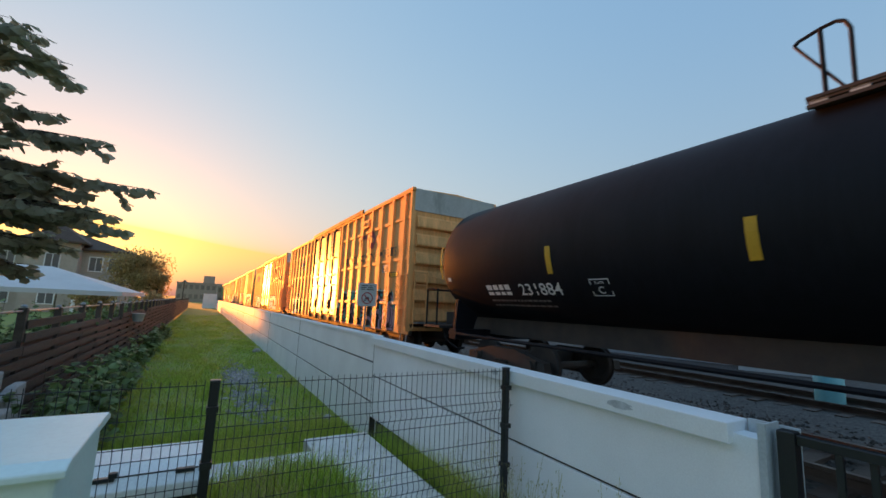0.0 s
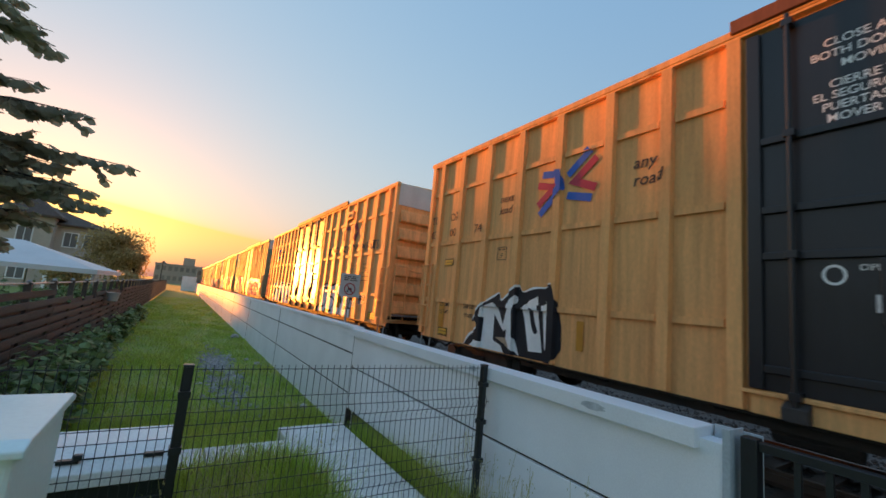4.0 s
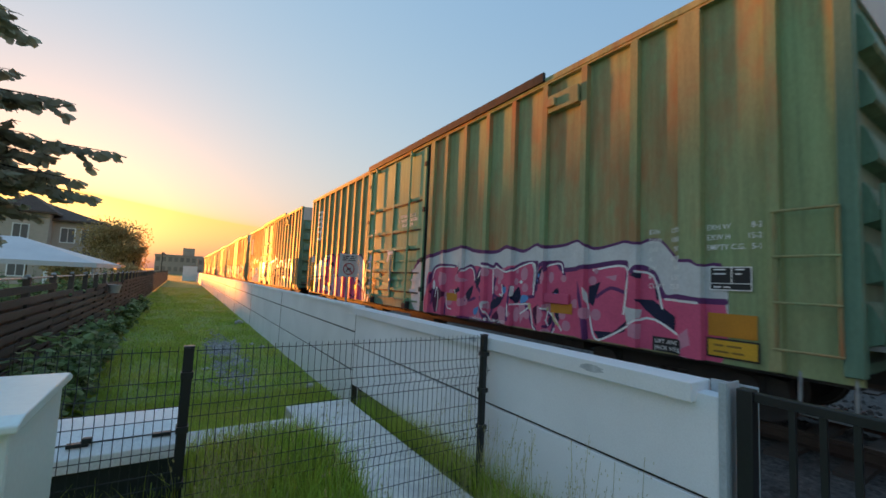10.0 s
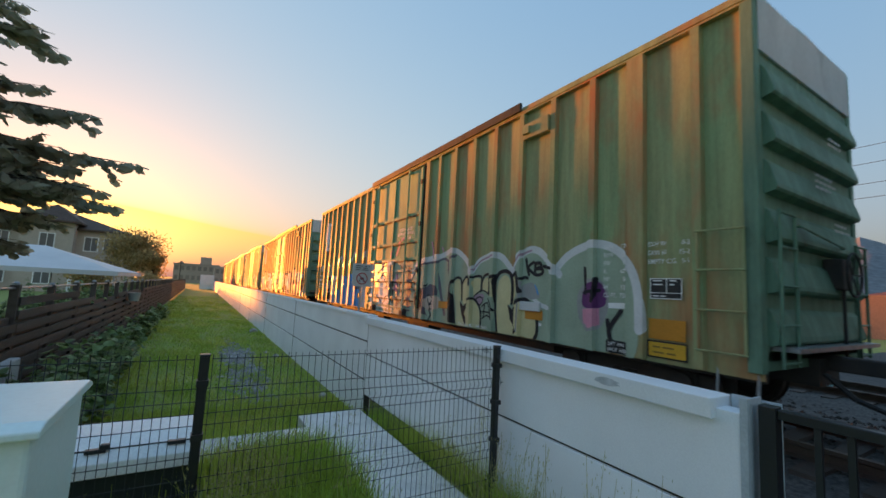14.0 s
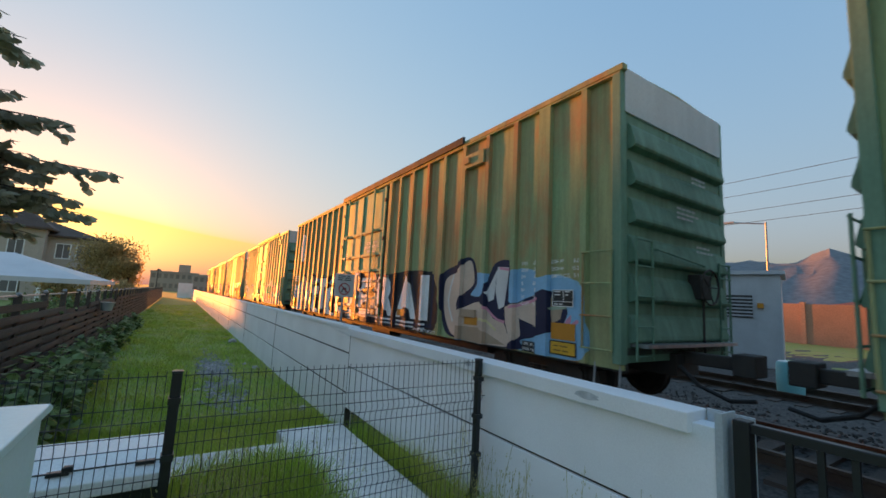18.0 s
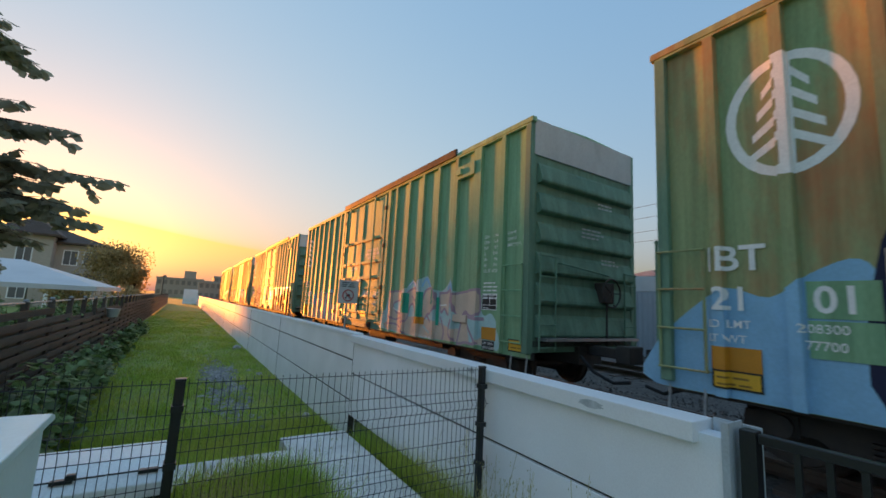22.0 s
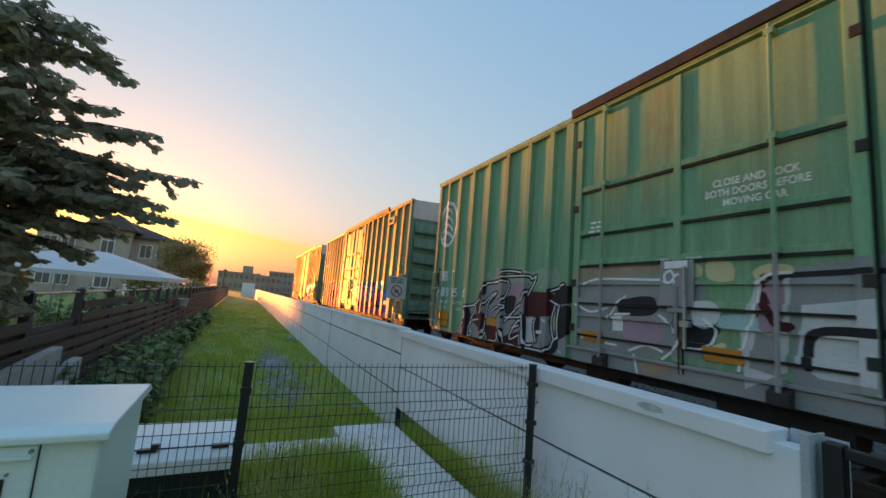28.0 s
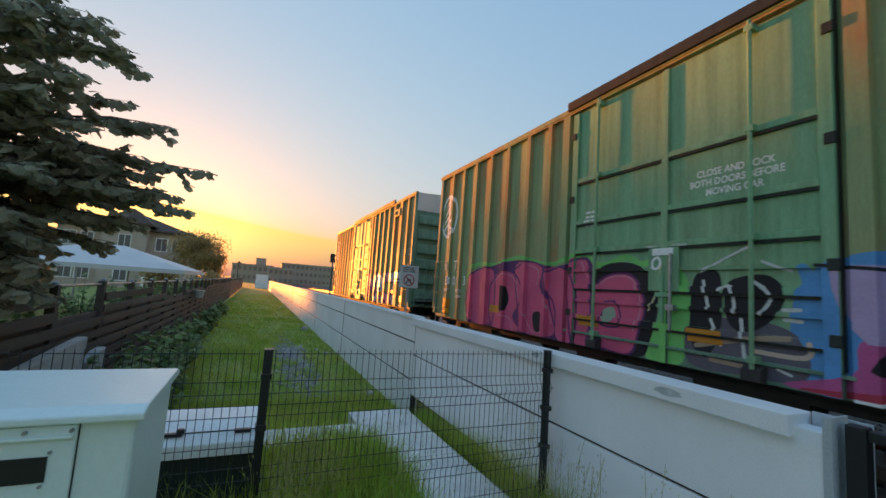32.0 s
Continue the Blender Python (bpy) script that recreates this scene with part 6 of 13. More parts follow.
blob(C, [(-3.77, 1.33), (-3.62, 1.45), (-3.61, 1.25), (-3.73, 1.13)], "navy", 3.2)
blob(C, [(-3.75, 1.31), (-3.66, 1.37), (-3.67, 1.24)], "blue", 3.4)
blob(C, [(-4.98, 1.41), (-4.85, 1.42), (-4.89, 1.32), (-4.98, 1.29)], "blue", 3.4)
blob(C, [(-5.86, 0.93), (-5.71, 0.99), (-5.73, 0.85), (-5.85, 0.82)], "blue", 3.4)
blob(C, [(-3.68, 1.04), (-3.57, 1.11), (-3.59, 0.91)], "navy", 3.2)
blob(C, [(-3.81, 0.94), (-3.74, 0.97), (-3.74, 0.88), (-3.79, 0.84)], "navy", 3.2)
blob(C, [(-4.17, 1.07), (-3.97, 1.15), (-3.98, 0.88), (-4.1, 0.8)], "purple", 2.8)
blob(C, [(-5.27, 0.84), (-4.98, 1.01), (-4.92, 0.72), (-5.17, 0.72)], "purple", 2.8)
blob(C, [(-4.31, 1.68), (-4.34, 1.59), (-4.4, 1.56), (-4.46, 1.59), (-4.49, 1.67), (-4.46, 1.76), (-4.4, 1.8), (-4.33, 1.76)], "rose", 3.0)
blob(C, [(-4.54, 1.73), (-4.55, 1.69), (-4.58, 1.68), (-4.61, 1.69), (-4.62, 1.73), (-4.61, 1.76), (-4.58, 1.78), (-4.55, 1.76)], "rose", 3.0)
blob(C, [(-4.96, 1.64), (-4.98, 1.58), (-5.03, 1.55), (-5.09, 1.57), (-5.11, 1.64), (-5.09, 1.71), (-5.04, 1.74), (-4.98, 1.71)], "rose", 3.0)
blob(C, [(-5.02, 1.53), (-5.04, 1.49), (-5.07, 1.47), (-5.11, 1.48), (-5.12, 1.52), (-5.11, 1.56), (-5.07, 1.58), (-5.04, 1.56)], "rose", 3.0)
blob(C, [(-4.83, 0.89), (-4.86, 0.78), (-4.95, 0.72), (-5.03, 0.75), (-5.07, 0.85), (-5.03, 0.97), (-4.95, 1.03), (-4.86, 1.0)], "rose", 3.0)
blob(C, [(-6.94, 1.55), (-6.98, 1.43), (-7.11, 1.37), (-7.25, 1.42), (-7.31, 1.53), (-7.26, 1.65), (-7.12, 1.7), (-6.99, 1.66)], "rose", 3.0)
blob(C, [(-5.39, 1.7), (-5.42, 1.64), (-5.49, 1.61), (-5.57, 1.64), (-5.6, 1.7), (-5.57, 1.76), (-5.49, 1.79), (-5.42, 1.76)], "rose", 3.0)
blob(C, [(-3.76, 0.72), (-3.79, 0.72), (-3.86, 0.72), (-3.93, 0.72), (-3.96, 0.72), (-3.93, 0.72), (-3.86, 0.77), (-3.79, 0.75)], "rose", 3.0)
blob(C, [(-3.88, 1.0), (-3.91, 0.89), (-3.98, 0.84), (-4.04, 0.87), (-4.07, 0.97), (-4.04, 1.09), (-3.97, 1.14), (-3.91, 1.1)], "rose", 3.0)
blob(C, [(-6.09, 1.1), (-6.11, 1.02), (-6.18, 0.98), (-6.24, 1.0), (-6.27, 1.08), (-6.24, 1.16), (-6.18, 1.2), (-6.12, 1.17)], "rose", 3.0)
blob(C, [(-3.71, 1.62), (-3.73, 1.56), (-3.77, 1.53), (-3.8, 1.55), (-3.82, 1.62), (-3.8, 1.69), (-3.76, 1.72), (-3.72, 1.69)], "rose", 3.0)
blob(C, [(-4.51, 0.94), (-4.53, 0.85), (-4.58, 0.8), (-4.64, 0.83), (-4.66, 0.92), (-4.64, 1.02), (-4.58, 1.07), (-4.53, 1.04)], "rose", 3.0)
blob(C, [(-3.88, 1.64), (-3.89, 1.54), (-3.92, 1.5), (-3.94, 1.54), (-3.95, 1.64), (-3.94, 1.74), (-3.91, 1.78), (-3.89, 1.74)], "rose", 3.0)
flat(C, [(-4.53, 1.13), (-4.27, 1.1), (-4.48, 0.78)], "rose", 3.0)
flat(C, [(-6.58, 1.64), (-6.34, 1.58), (-6.08, 1.53), (-6.34, 1.47)], "rose", 3.0)
blob(C, [(-5.37, 1.07), (-5.39, 1.01), (-5.46, 0.98), (-5.54, 0.99), (-5.57, 1.04), (-5.54, 1.1), (-5.47, 1.12), (-5.39, 1.11)], "silver", 3.0)
blob(C, [(-3.8, 1.1), (-3.81, 1.07), (-3.83, 1.05), (-3.85, 1.06), (-3.86, 1.09), (-3.85, 1.12), (-3.83, 1.13), (-3.8, 1.12)], "cream", 4.0)
blob(C, [(-4.22, 1.12), (-4.23, 1.07), (-4.25, 1.05), (-4.28, 1.07), (-4.29, 1.11), (-4.28, 1.15), (-4.25, 1.17), (-4.23, 1.16)], "cream", 4.0)
sweep(C, [(-3.73, 1.13), (-3.69, 0.94), (-3.6, 0.86)], 0.04, "cream", 4.0)
blob(C, [(-4.43, 1.54), (-4.45, 1.51), (-4.48, 1.5), (-4.51, 1.51), (-4.52, 1.53), (-4.5, 1.55), (-4.48, 1.56), (-4.45, 1.56)], "white", 3.4)
blob(C, [(-5.83, 0.72), (-5.85, 0.72), (-5.89, 0.72), (-5.94, 0.72), (-5.96, 0.72), (-5.94, 0.72), (-5.89, 0.72), (-5.85, 0.72)], "white", 3.4)
blob(C, [(-7.42, 1.39), (-7.43, 1.31), (-7.48, 1.27), (-7.52, 1.3), (-7.55, 1.38), (-7.53, 1.46), (-7.49, 1.5), (-7.44, 1.47)], "white", 3.4)
blob(C, [(-6.67, 1.04), (-6.71, 0.97), (-6.82, 0.94), (-6.93, 0.95), (-6.97, 1.01), (-6.93, 1.07), (-6.82, 1.11), (-6.72, 1.09)], "rose", 3.0)
flat(C, [(-4.64, 0.72), (-4.33, 0.73), (-4.15, 0.72), (-4.59, 0.72)], "red", 1.8)
sweep(C, [(-3.57, 1.98), (-3.47, 1.98), (-3.4, 1.95)], 0.025, "silver", 4)
sweep(C, [(-4.11, 1.41), (-3.98, 1.82), (-3.65, 1.86), (-3.5, 1.75), (-2.95, 1.81), (-2.42, 1.85), (-2.39, 1.62)], 0.07, "plum", 3.0)
sweep(C, [(-2.29, 1.73), (-2.2, 1.79), (-2.02, 1.7), (-1.89, 1.42), (-1.7, 1.42), (-1.46, 1.39), (-1.2, 1.39)], 0.07, "plum", 3.0)
sweep(C, [(-3.08, 1.47), (-3.01, 1.12), (-2.9, 0.74), (-2.61, 0.84), (-2.11, 1.12), (-1.71, 0.95)], 0.03, "white", 3.4)
sweep(C, [(-2.94, 1.75), (-2.43, 1.8), (-2.41, 1.5), (-2.45, 1.14)], 0.03, "white", 3.4)
sweep(C, [(-2.24, 1.73), (-2.02, 1.66), (-1.91, 1.26)], 0.03, "white", 3.4)
sweep(C, [(-1.87, 1.38), (-1.46, 1.36)], 0.03, "white", 3.4)
flat(C, [(-3.02, 1.5), (-2.82, 1.58), (-2.94, 1.21), (-3.03, 1.27)], "navy", 3.2)
flat(C, [(-2.93, 0.85), (-2.61, 0.87), (-2.4, 1.05), (-2.43, 0.9), (-2.84, 0.74)], "navy", 3.2)
flat(C, [(-2.25, 1.36), (-2.03, 1.36), (-1.75, 1.17), (-1.75, 0.99), (-1.95, 1.09), (-2.14, 1.23)], "navy", 3.2)
flat(C, [(-2.32, 1.68), (-2.18, 1.75), (-2.2, 1.63)], "navy", 3.2)
flat(C, [(-2.02, 1.58), (-1.92, 1.39), (-1.98, 1.36)], "navy", 3.2)
flat(C, [(-2.45, 1.25), (-2.18, 1.22), (-2.21, 1.11), (-2.4, 1.0)], "silver", 3.0)
sweep(C, [(-2.89, 1.35), (-2.66, 1.49), (-2.45, 1.44)], 0.05, "plum", 3.0)
sweep(C, [(-3.21, 1.6), (-3.11, 1.19), (-3.05, 0.72)], 0.06, "plum", 3.0)
flat(C, [(-2.35, 1.03), (-2.19, 1.03), (-2.21, 0.83), (-2.35, 0.86)], "rose", 3.0)
flat(C, [(-2.75, 1.65), (-2.55, 1.68), (-2.58, 1.59)], "rose", 3.0)
flat(C, [(-1.71, 0.92), (-1.57, 1.05), (-1.54, 0.86), (-1.68, 0.78)], "rose", 3.0)
flat(C, [(-3.25, 0.72), (-3.02, 0.72), (-3.15, 0.72)], "rose", 3.0)
r_ = random.Random(6)
for _ in range(26):
    cu, cz, k = r_.uniform(-7.0, -1.9), r_.uniform(0.85, 1.75), r_.uniform(0.04, 0.10)
    C.mark("graffiti_dot", [[(cu + k * math.cos(a * math.pi / 5), cz + k * math.sin(a * math.pi / 5)) for a in range(10)]], SPRAY["rose"], 3.8)
C.mark("graffiti_patch", rect(-8.6, -7.8, 1.10, 1.68), SPRAY["jade"], 1)
C.mark("graffiti_patch", rect(-10.6, -9.7, 1.12, 1.36), SPRAY["jade"], 1)
blob(C, [(-18.09, 0.99), (-18.09, 1.72), (-17.56, 2.09), (-17.1, 2.01), (-16.78, 2.32), (-16.53, 2.13), (-16.32, 2.33), (-15.81, 2.38), (-15.4, 2.1), (-15.06, 2.27), (-14.57, 2.29), (-14.18, 2.06), (-14.01, 2.22), (-13.79, 2.27), (-13.44, 2.14), (-13.4, 2.3), (-13.18, 2.34), (-12.91, 2.19), (-12.67, 2.26), (-12.47, 2.3), (-12.33, 2.21), (-12.17, 2.1), (-11.99, 2.12), (-11.85, 2.0), (-11.79, 1.49), (-11.74, 0.92), (-11.61, 1.05), (-11.4, 0.98), (-11.34, 0.72), (-11.47, 0.72), (-12.38, 0.72), (-13.38, 0.72), (-14.76, 0.72), (-16.74, 0.72), (-18.06, 0.77)], "silver", 1, "pale grey sprayed cloud behind pink letters")
sweep(C, [(-18.09, 1.72), (-17.56, 2.09), (-17.1, 2.01), (-16.78, 2.32), (-16.53, 2.13), (-16.32, 2.33), (-15.81, 2.38), (-15.4, 2.1), (-15.06, 2.27), (-14.57, 2.29), (-14.18, 2.06), (-14.01, 2.22), (-13.79, 2.27), (-13.44, 2.14), (-13.4, 2.3), (-13.18, 2.34), (-12.91, 2.19), (-12.67, 2.26), (-12.47, 2.3), (-12.33, 2.21), (-12.17, 2.1), (-11.99, 2.12), (-11.85, 2.0), (-11.79, 1.49), (-11.74, 0.92), (-11.61, 1.05)], 0.05, "plum", 1.4)
blob(C, [(-17.8, 1.08), (-17.88, 1.27), (-17.77, 1.37), (-17.43, 1.39), (-17.41, 1.88), (-17.18, 1.96), (-17.04, 2.14), (-16.89, 2.17), (-16.73, 2.11), (-16.59, 2.07), (-16.48, 2.21), (-16.37, 2.28), (-16.2, 2.24), (-16.04, 2.2), (-15.86, 1.82), (-15.87, 0.85), (-16.15, 0.84), (-16.79, 0.85), (-17.6, 0.81)], "silver", 1.6)
sweep(C, [(-17.44, 1.88), (-17.18, 1.98), (-17.04, 2.16), (-16.89, 2.19), (-16.73, 2.13), (-16.59, 2.09), (-16.48, 2.23), (-16.37, 2.3), (-16.2, 2.26), (-16.04, 2.22)], 0.05, "plum", 3.2)
sweep(C, [(-17.8, 1.08), (-17.9, 1.27), (-17.77, 1.4), (-17.43, 1.42)], 0.05, "plum", 3.2)
flat(C, [(-17.6, 0.72), (-16.79, 0.87), (-16.21, 0.84), (-15.87, 0.85), (-15.45, 1.16), (-15.1, 1.21), (-15.11, 0.72), (-15.87, 0.72), (-16.21, 0.72), (-16.66, 0.72), (-17.6, 0.72)], "pink", 2.2)
flat(C, [(-17.54, 1.11), (-17.43, 1.27), (-16.84, 1.35), (-16.84, 0.83), (-17.55, 0.72)], "pink", 2.4)
flat(C, [(-17.68, 1.09), (-17.51, 1.31), (-17.35, 1.37), (-17.39, 1.12), (-17.55, 0.72), (-17.67, 0.72)], "navy", 2.8)
sweep(C, [(-17.54, 1.2), (-17.4, 1.25)], 0.03, "blue", 3.2)
sweep(C, [(-17.43, 1.39), (-16.82, 1.43), (-16.8, 0.9), (-16.42, 0.85), (-15.96, 0.83)], 0.05, "plum", 3.2)
sweep(C, [(-16.9, 1.37), (-16.91, 1.12), (-16.87, 0.91)], 0.045, "cream", 3.4)
sweep(C, [(-17.42, 0.79), (-17.39, 1.03), (-17.28, 1.18)], 0.03, "rose", 3)
sweep(C, [(-17.33, 0.79), (-17.31, 1.03), (-17.22, 1.19)], 0.03, "rose", 3)
sweep(C, [(-17.25, 0.79), (-17.24, 1.03), (-17.16, 1.19)], 0.03, "rose", 3)
sweep(C, [(-17.17, 0.79), (-17.16, 1.03), (-17.11, 1.2)], 0.03, "rose", 3)
blob(C, [(-16.27, 1.75), (-16.2, 2.0), (-16.05, 2.2), (-15.85, 2.31), (-15.63, 2.35), (-15.41, 2.33), (-15.17, 2.2), (-15.02, 1.91), (-15.03, 1.2), (-15.45, 0.98), (-15.86, 1.05), (-16.15, 1.08), (-16.27, 1.26), (-16.19, 1.51)], "pink", 2.0)
sweep(C, [(-16.32, 1.82), (-16.23, 2.07), (-16.07, 2.21), (-15.85, 2.32), (-15.63, 2.37), (-15.39, 2.35), (-15.16, 2.21)], 0.08, "plum", 3.2)
flat(C, [(-16.3, 1.96), (-16.16, 2.11), (-16.14, 2.0), (-16.22, 1.83)], "blue", 3)
blob(C, [(-15.89, 1.8), (-15.86, 1.93), (-15.72, 2.04), (-15.58, 2.0), (-15.54, 1.92), (-15.71, 1.8), (-15.85, 1.74)], "silver", 3)
sweep(C, [(-15.88, 1.72), (-15.72, 1.77), (-15.56, 1.88), (-15.46, 2.01), (-15.32, 1.91)], 0.1, "navy", 3.2)
sweep(C, [(-15.9, 1.82), (-15.85, 1.97), (-15.71, 2.06), (-15.55, 2.02)], 0.05, "plum", 3.2)
sweep(C, [(-15.93, 2.04), (-15.92, 1.7), (-15.84, 1.64), (-15.79, 1.58)], 0.04, "cream", 3.4)
flat(C, [(-15.68, 1.74), (-15.47, 1.89), (-15.45, 1.14), (-15.68, 0.98)], "rose", 2.8)
sweep(C, [(-15.47, 1.91), (-15.45, 1.66), (-15.45, 1.16)], 0.06, "cream", 3.4)
sweep(C, [(-15.8, 1.63), (-15.8, 1.39), (-15.77, 1.19)], 0.06, "cream", 3.4)
sweep(C, [(-15.66, 1.62), (-15.56, 1.66), (-15.47, 1.65)], 0.035, "pink", 3.2)
sweep(C, [(-15.67, 1.53), (-15.57, 1.58), (-15.47, 1.57)], 0.035, "pink", 3.2)
sweep(C, [(-15.67, 1.45), (-15.57, 1.5), (-15.47, 1.5)], 0.035, "pink", 3.2)
sweep(C, [(-15.67, 1.37), (-15.57, 1.42), (-15.47, 1.42)], 0.035, "pink", 3.2)
sweep(C, [(-15.67, 1.29), (-15.57, 1.34), (-15.47, 1.35)], 0.035, "pink", 3.2)
sweep(C, [(-15.67, 1.21), (-15.57, 1.26), (-15.47, 1.28)], 0.035, "pink", 3.2)
sweep(C, [(-15.67, 1.12), (-15.57, 1.18), (-15.48, 1.2)], 0.035, "pink", 3.2)
blob(C, [(-15.4, 1.87), (-15.34, 1.92), (-15.32, 1.76), (-15.36, 1.63), (-15.41, 1.71)], "silver", 2.9)
blob(C, [(-16.38, 1.37), (-16.27, 1.58), (-16.11, 1.59), (-16.04, 1.4), (-16.09, 1.16), (-16.23, 1.13), (-16.34, 1.2)], "pink", 2.4)
sweep(C, [(-16.37, 1.59), (-16.42, 1.37), (-16.34, 1.17), (-16.13, 1.08), (-15.86, 1.08)], 0.05, "plum", 3.4)
sweep(C, [(-16.27, 1.43), (-16.26, 1.28), (-16.18, 1.22)], 0.035, "cream", 3.6)
sweep(C, [(-16.15, 1.58), (-16.07, 1.47), (-16.12, 1.32)], 0.035, "cream", 3.6)
sweep(C, [(-16.23, 1.33), (-16.17, 1.45), (-16.1, 1.39)], 0.04, "plum", 3.4)
flat(C, [(-15.88, 1.07), (-15.71, 1.1), (-15.72, 0.87), (-15.86, 0.83)], "purple", 3)
blob(C, [(-15.44, 1.42), (-15.37, 1.5), (-15.26, 1.49), (-15.25, 1.4), (-15.37, 1.34)], "rose", 3)
sweep(C, [(-15.85, 2.17), (-15.67, 2.23), (-15.43, 2.24)], 0.03, "rose", 2.4)
blob(C, [(-16.69, 0.72), (-16.54, 0.78), (-16.43, 0.73), (-16.48, 0.72), (-16.65, 0.72)], "rose", 3)
blob(C, [(-15.43, 1.24), (-15.33, 1.23), (-15.34, 1.15), (-15.42, 1.15)], "blue", 3.2)
sweep(C, [(-16.0, 0.72), (-15.65, 0.77), (-15.41, 0.88)], 0.03, "white", 3.4)
sweep(C, [(-15.89, 0.72), (-15.62, 0.73), (-15.41, 0.82)], 0.03, "white", 3.4)
sweep(C, [(-15.78, 0.72), (-15.59, 0.72), (-15.41, 0.76)], 0.03, "white", 3.4)
sweep(C, [(-15.68, 0.72), (-15.55, 0.72), (-15.41, 0.72)], 0.03, "white", 3.4)
sweep(C, [(-15.58, 0.72), (-15.52, 0.72), (-15.41, 0.72)], 0.03, "white", 3.4)
sweep(C, [(-15.49, 0.72), (-15.49, 0.72), (-15.41, 0.72)], 0.03, "white", 3.4)
sweep(C, [(-15.4, 0.91), (-15.38, 0.72)], 0.06, "cream", 3.6)
blob(C, [(-15.48, 1.63), (-15.29, 2.09), (-14.89, 2.29), (-14.47, 2.24), (-14.16, 2.0), (-14.1, 1.66), (-14.29, 1.37), (-14.42, 1.09), (-14.37, 0.72), (-14.24, 0.72), (-14.67, 0.72), (-14.78, 0.82), (-14.97, 0.74), (-15.45, 0.84), (-15.52, 1.28)], "rose", 2.2)
blob(C, [(-15.25, 1.98), (-14.88, 2.22), (-14.69, 2.25), (-14.75, 1.75), (-14.86, 1.51), (-15.15, 1.64), (-15.39, 1.54)], "pink", 2.2)
sweep(C, [(-15.45, 0.88), (-15.51, 1.63), (-15.33, 2.1), (-14.93, 2.33), (-14.47, 2.28), (-14.14, 2.02), (-14.07, 1.64), (-14.26, 1.35), (-14.39, 1.07), (-14.3, 0.72)], 0.06, "plum", 3)
sweep(C, [(-14.81, 0.73), (-14.78, 1.21), (-14.91, 1.66), (-14.76, 1.86), (-14.62, 1.75), (-14.64, 1.52), (-14.78, 1.43)], 0.05, "plum", 3)
sweep(C, [(-15.46, 1.49), (-15.18, 1.53), (-14.9, 1.49)], 0.026, "white", 3.2)
sweep(C, [(-15.46, 1.4), (-15.17, 1.44), (-14.89, 1.4)], 0.026, "white", 3.2)
sweep(C, [(-15.45, 1.31), (-15.16, 1.35), (-14.88, 1.31)], 0.026, "white", 3.2)
sweep(C, [(-15.44, 1.21), (-15.15, 1.26), (-14.88, 1.23)], 0.026, "white", 3.2)
sweep(C, [(-15.43, 1.12), (-15.15, 1.18), (-14.87, 1.14)], 0.026, "white", 3.2)
sweep(C, [(-15.42, 1.03), (-15.14, 1.09), (-14.86, 1.05)], 0.026, "white", 3.2)
sweep(C, [(-15.42, 0.94), (-15.13, 1.0), (-14.86, 0.97)], 0.026, "white", 3.2)
sweep(C, [(-15.41, 0.85), (-15.13, 0.91), (-14.85, 0.88)], 0.026, "white", 3.2)
sweep(C, [(-14.59, 1.9), (-14.48, 2.17)], 0.026, "white", 3.2)
sweep(C, [(-14.56, 1.89), (-14.39, 2.13)], 0.026, "white", 3.2)
sweep(C, [(-14.52, 1.86), (-14.32, 2.07)], 0.026, "white", 3.2)
sweep(C, [(-14.49, 1.82), (-14.26, 1.99)], 0.026, "white", 3.2)
sweep(C, [(-14.48, 1.78), (-14.22, 1.89)], 0.026, "white", 3.2)
sweep(C, [(-14.47, 1.73), (-14.21, 1.78)], 0.026, "white", 3.2)
sweep(C, [(-14.47, 1.69), (-14.21, 1.67)], 0.026, "white", 3.2)
sweep(C, [(-14.48, 1.65), (-14.24, 1.57)], 0.026, "white", 3.2)
sweep(C, [(-14.5, 1.61), (-14.28, 1.49)], 0.026, "white", 3.2)
sweep(C, [(-14.53, 1.58), (-14.35, 1.42)], 0.026, "white", 3.2)
sweep(C, [(-14.57, 1.57), (-14.42, 1.39)], 0.026, "white", 3.2)
blob(C, [(-14.16, 1.68), (-13.92, 1.6), (-13.6, 1.48), (-13.39, 1.22), (-13.18, 0.86), (-13.21, 0.72), (-13.51, 0.72), (-13.67, 0.89), (-13.89, 1.08), (-14.2, 1.21)], "pink", 2.2)
flat(C, [(-14.09, 1.22), (-13.89, 1.15), (-13.62, 0.9), (-13.46, 0.72), (-13.6, 0.72), (-13.77, 0.8), (-13.98, 1.02)], "navy", 3)
flat(C, [(-13.94, 1.13), (-13.75, 1.01), (-13.67, 0.89), (-13.83, 1.01)], "blue", 3.4)
sweep(C, [(-14.26, 1.27), (-13.94, 1.13), (-13.69, 0.85), (-13.5, 0.72)], 0.05, "plum", 3.2)
sweep(C, [(-13.92, 1.62), (-13.55, 1.48), (-13.33, 1.2), (-13.13, 0.83)], 0.05, "plum", 3.2)
sweep(C, [(-13.91, 1.51), (-13.82, 1.24)], 0.025, "rose", 3)
sweep(C, [(-13.8, 1.44), (-13.71, 1.16)], 0.025, "rose", 3)
sweep(C, [(-13.7, 1.38), (-13.61, 1.09)], 0.025, "rose", 3)
sweep(C, [(-13.59, 1.32), (-13.51, 1.01)], 0.025, "rose", 3)
sweep(C, [(-13.49, 1.26), (-13.41, 0.94)], 0.025, "rose", 3)
sweep(C, [(-13.4, 1.2), (-13.31, 0.87)], 0.025, "rose", 3)
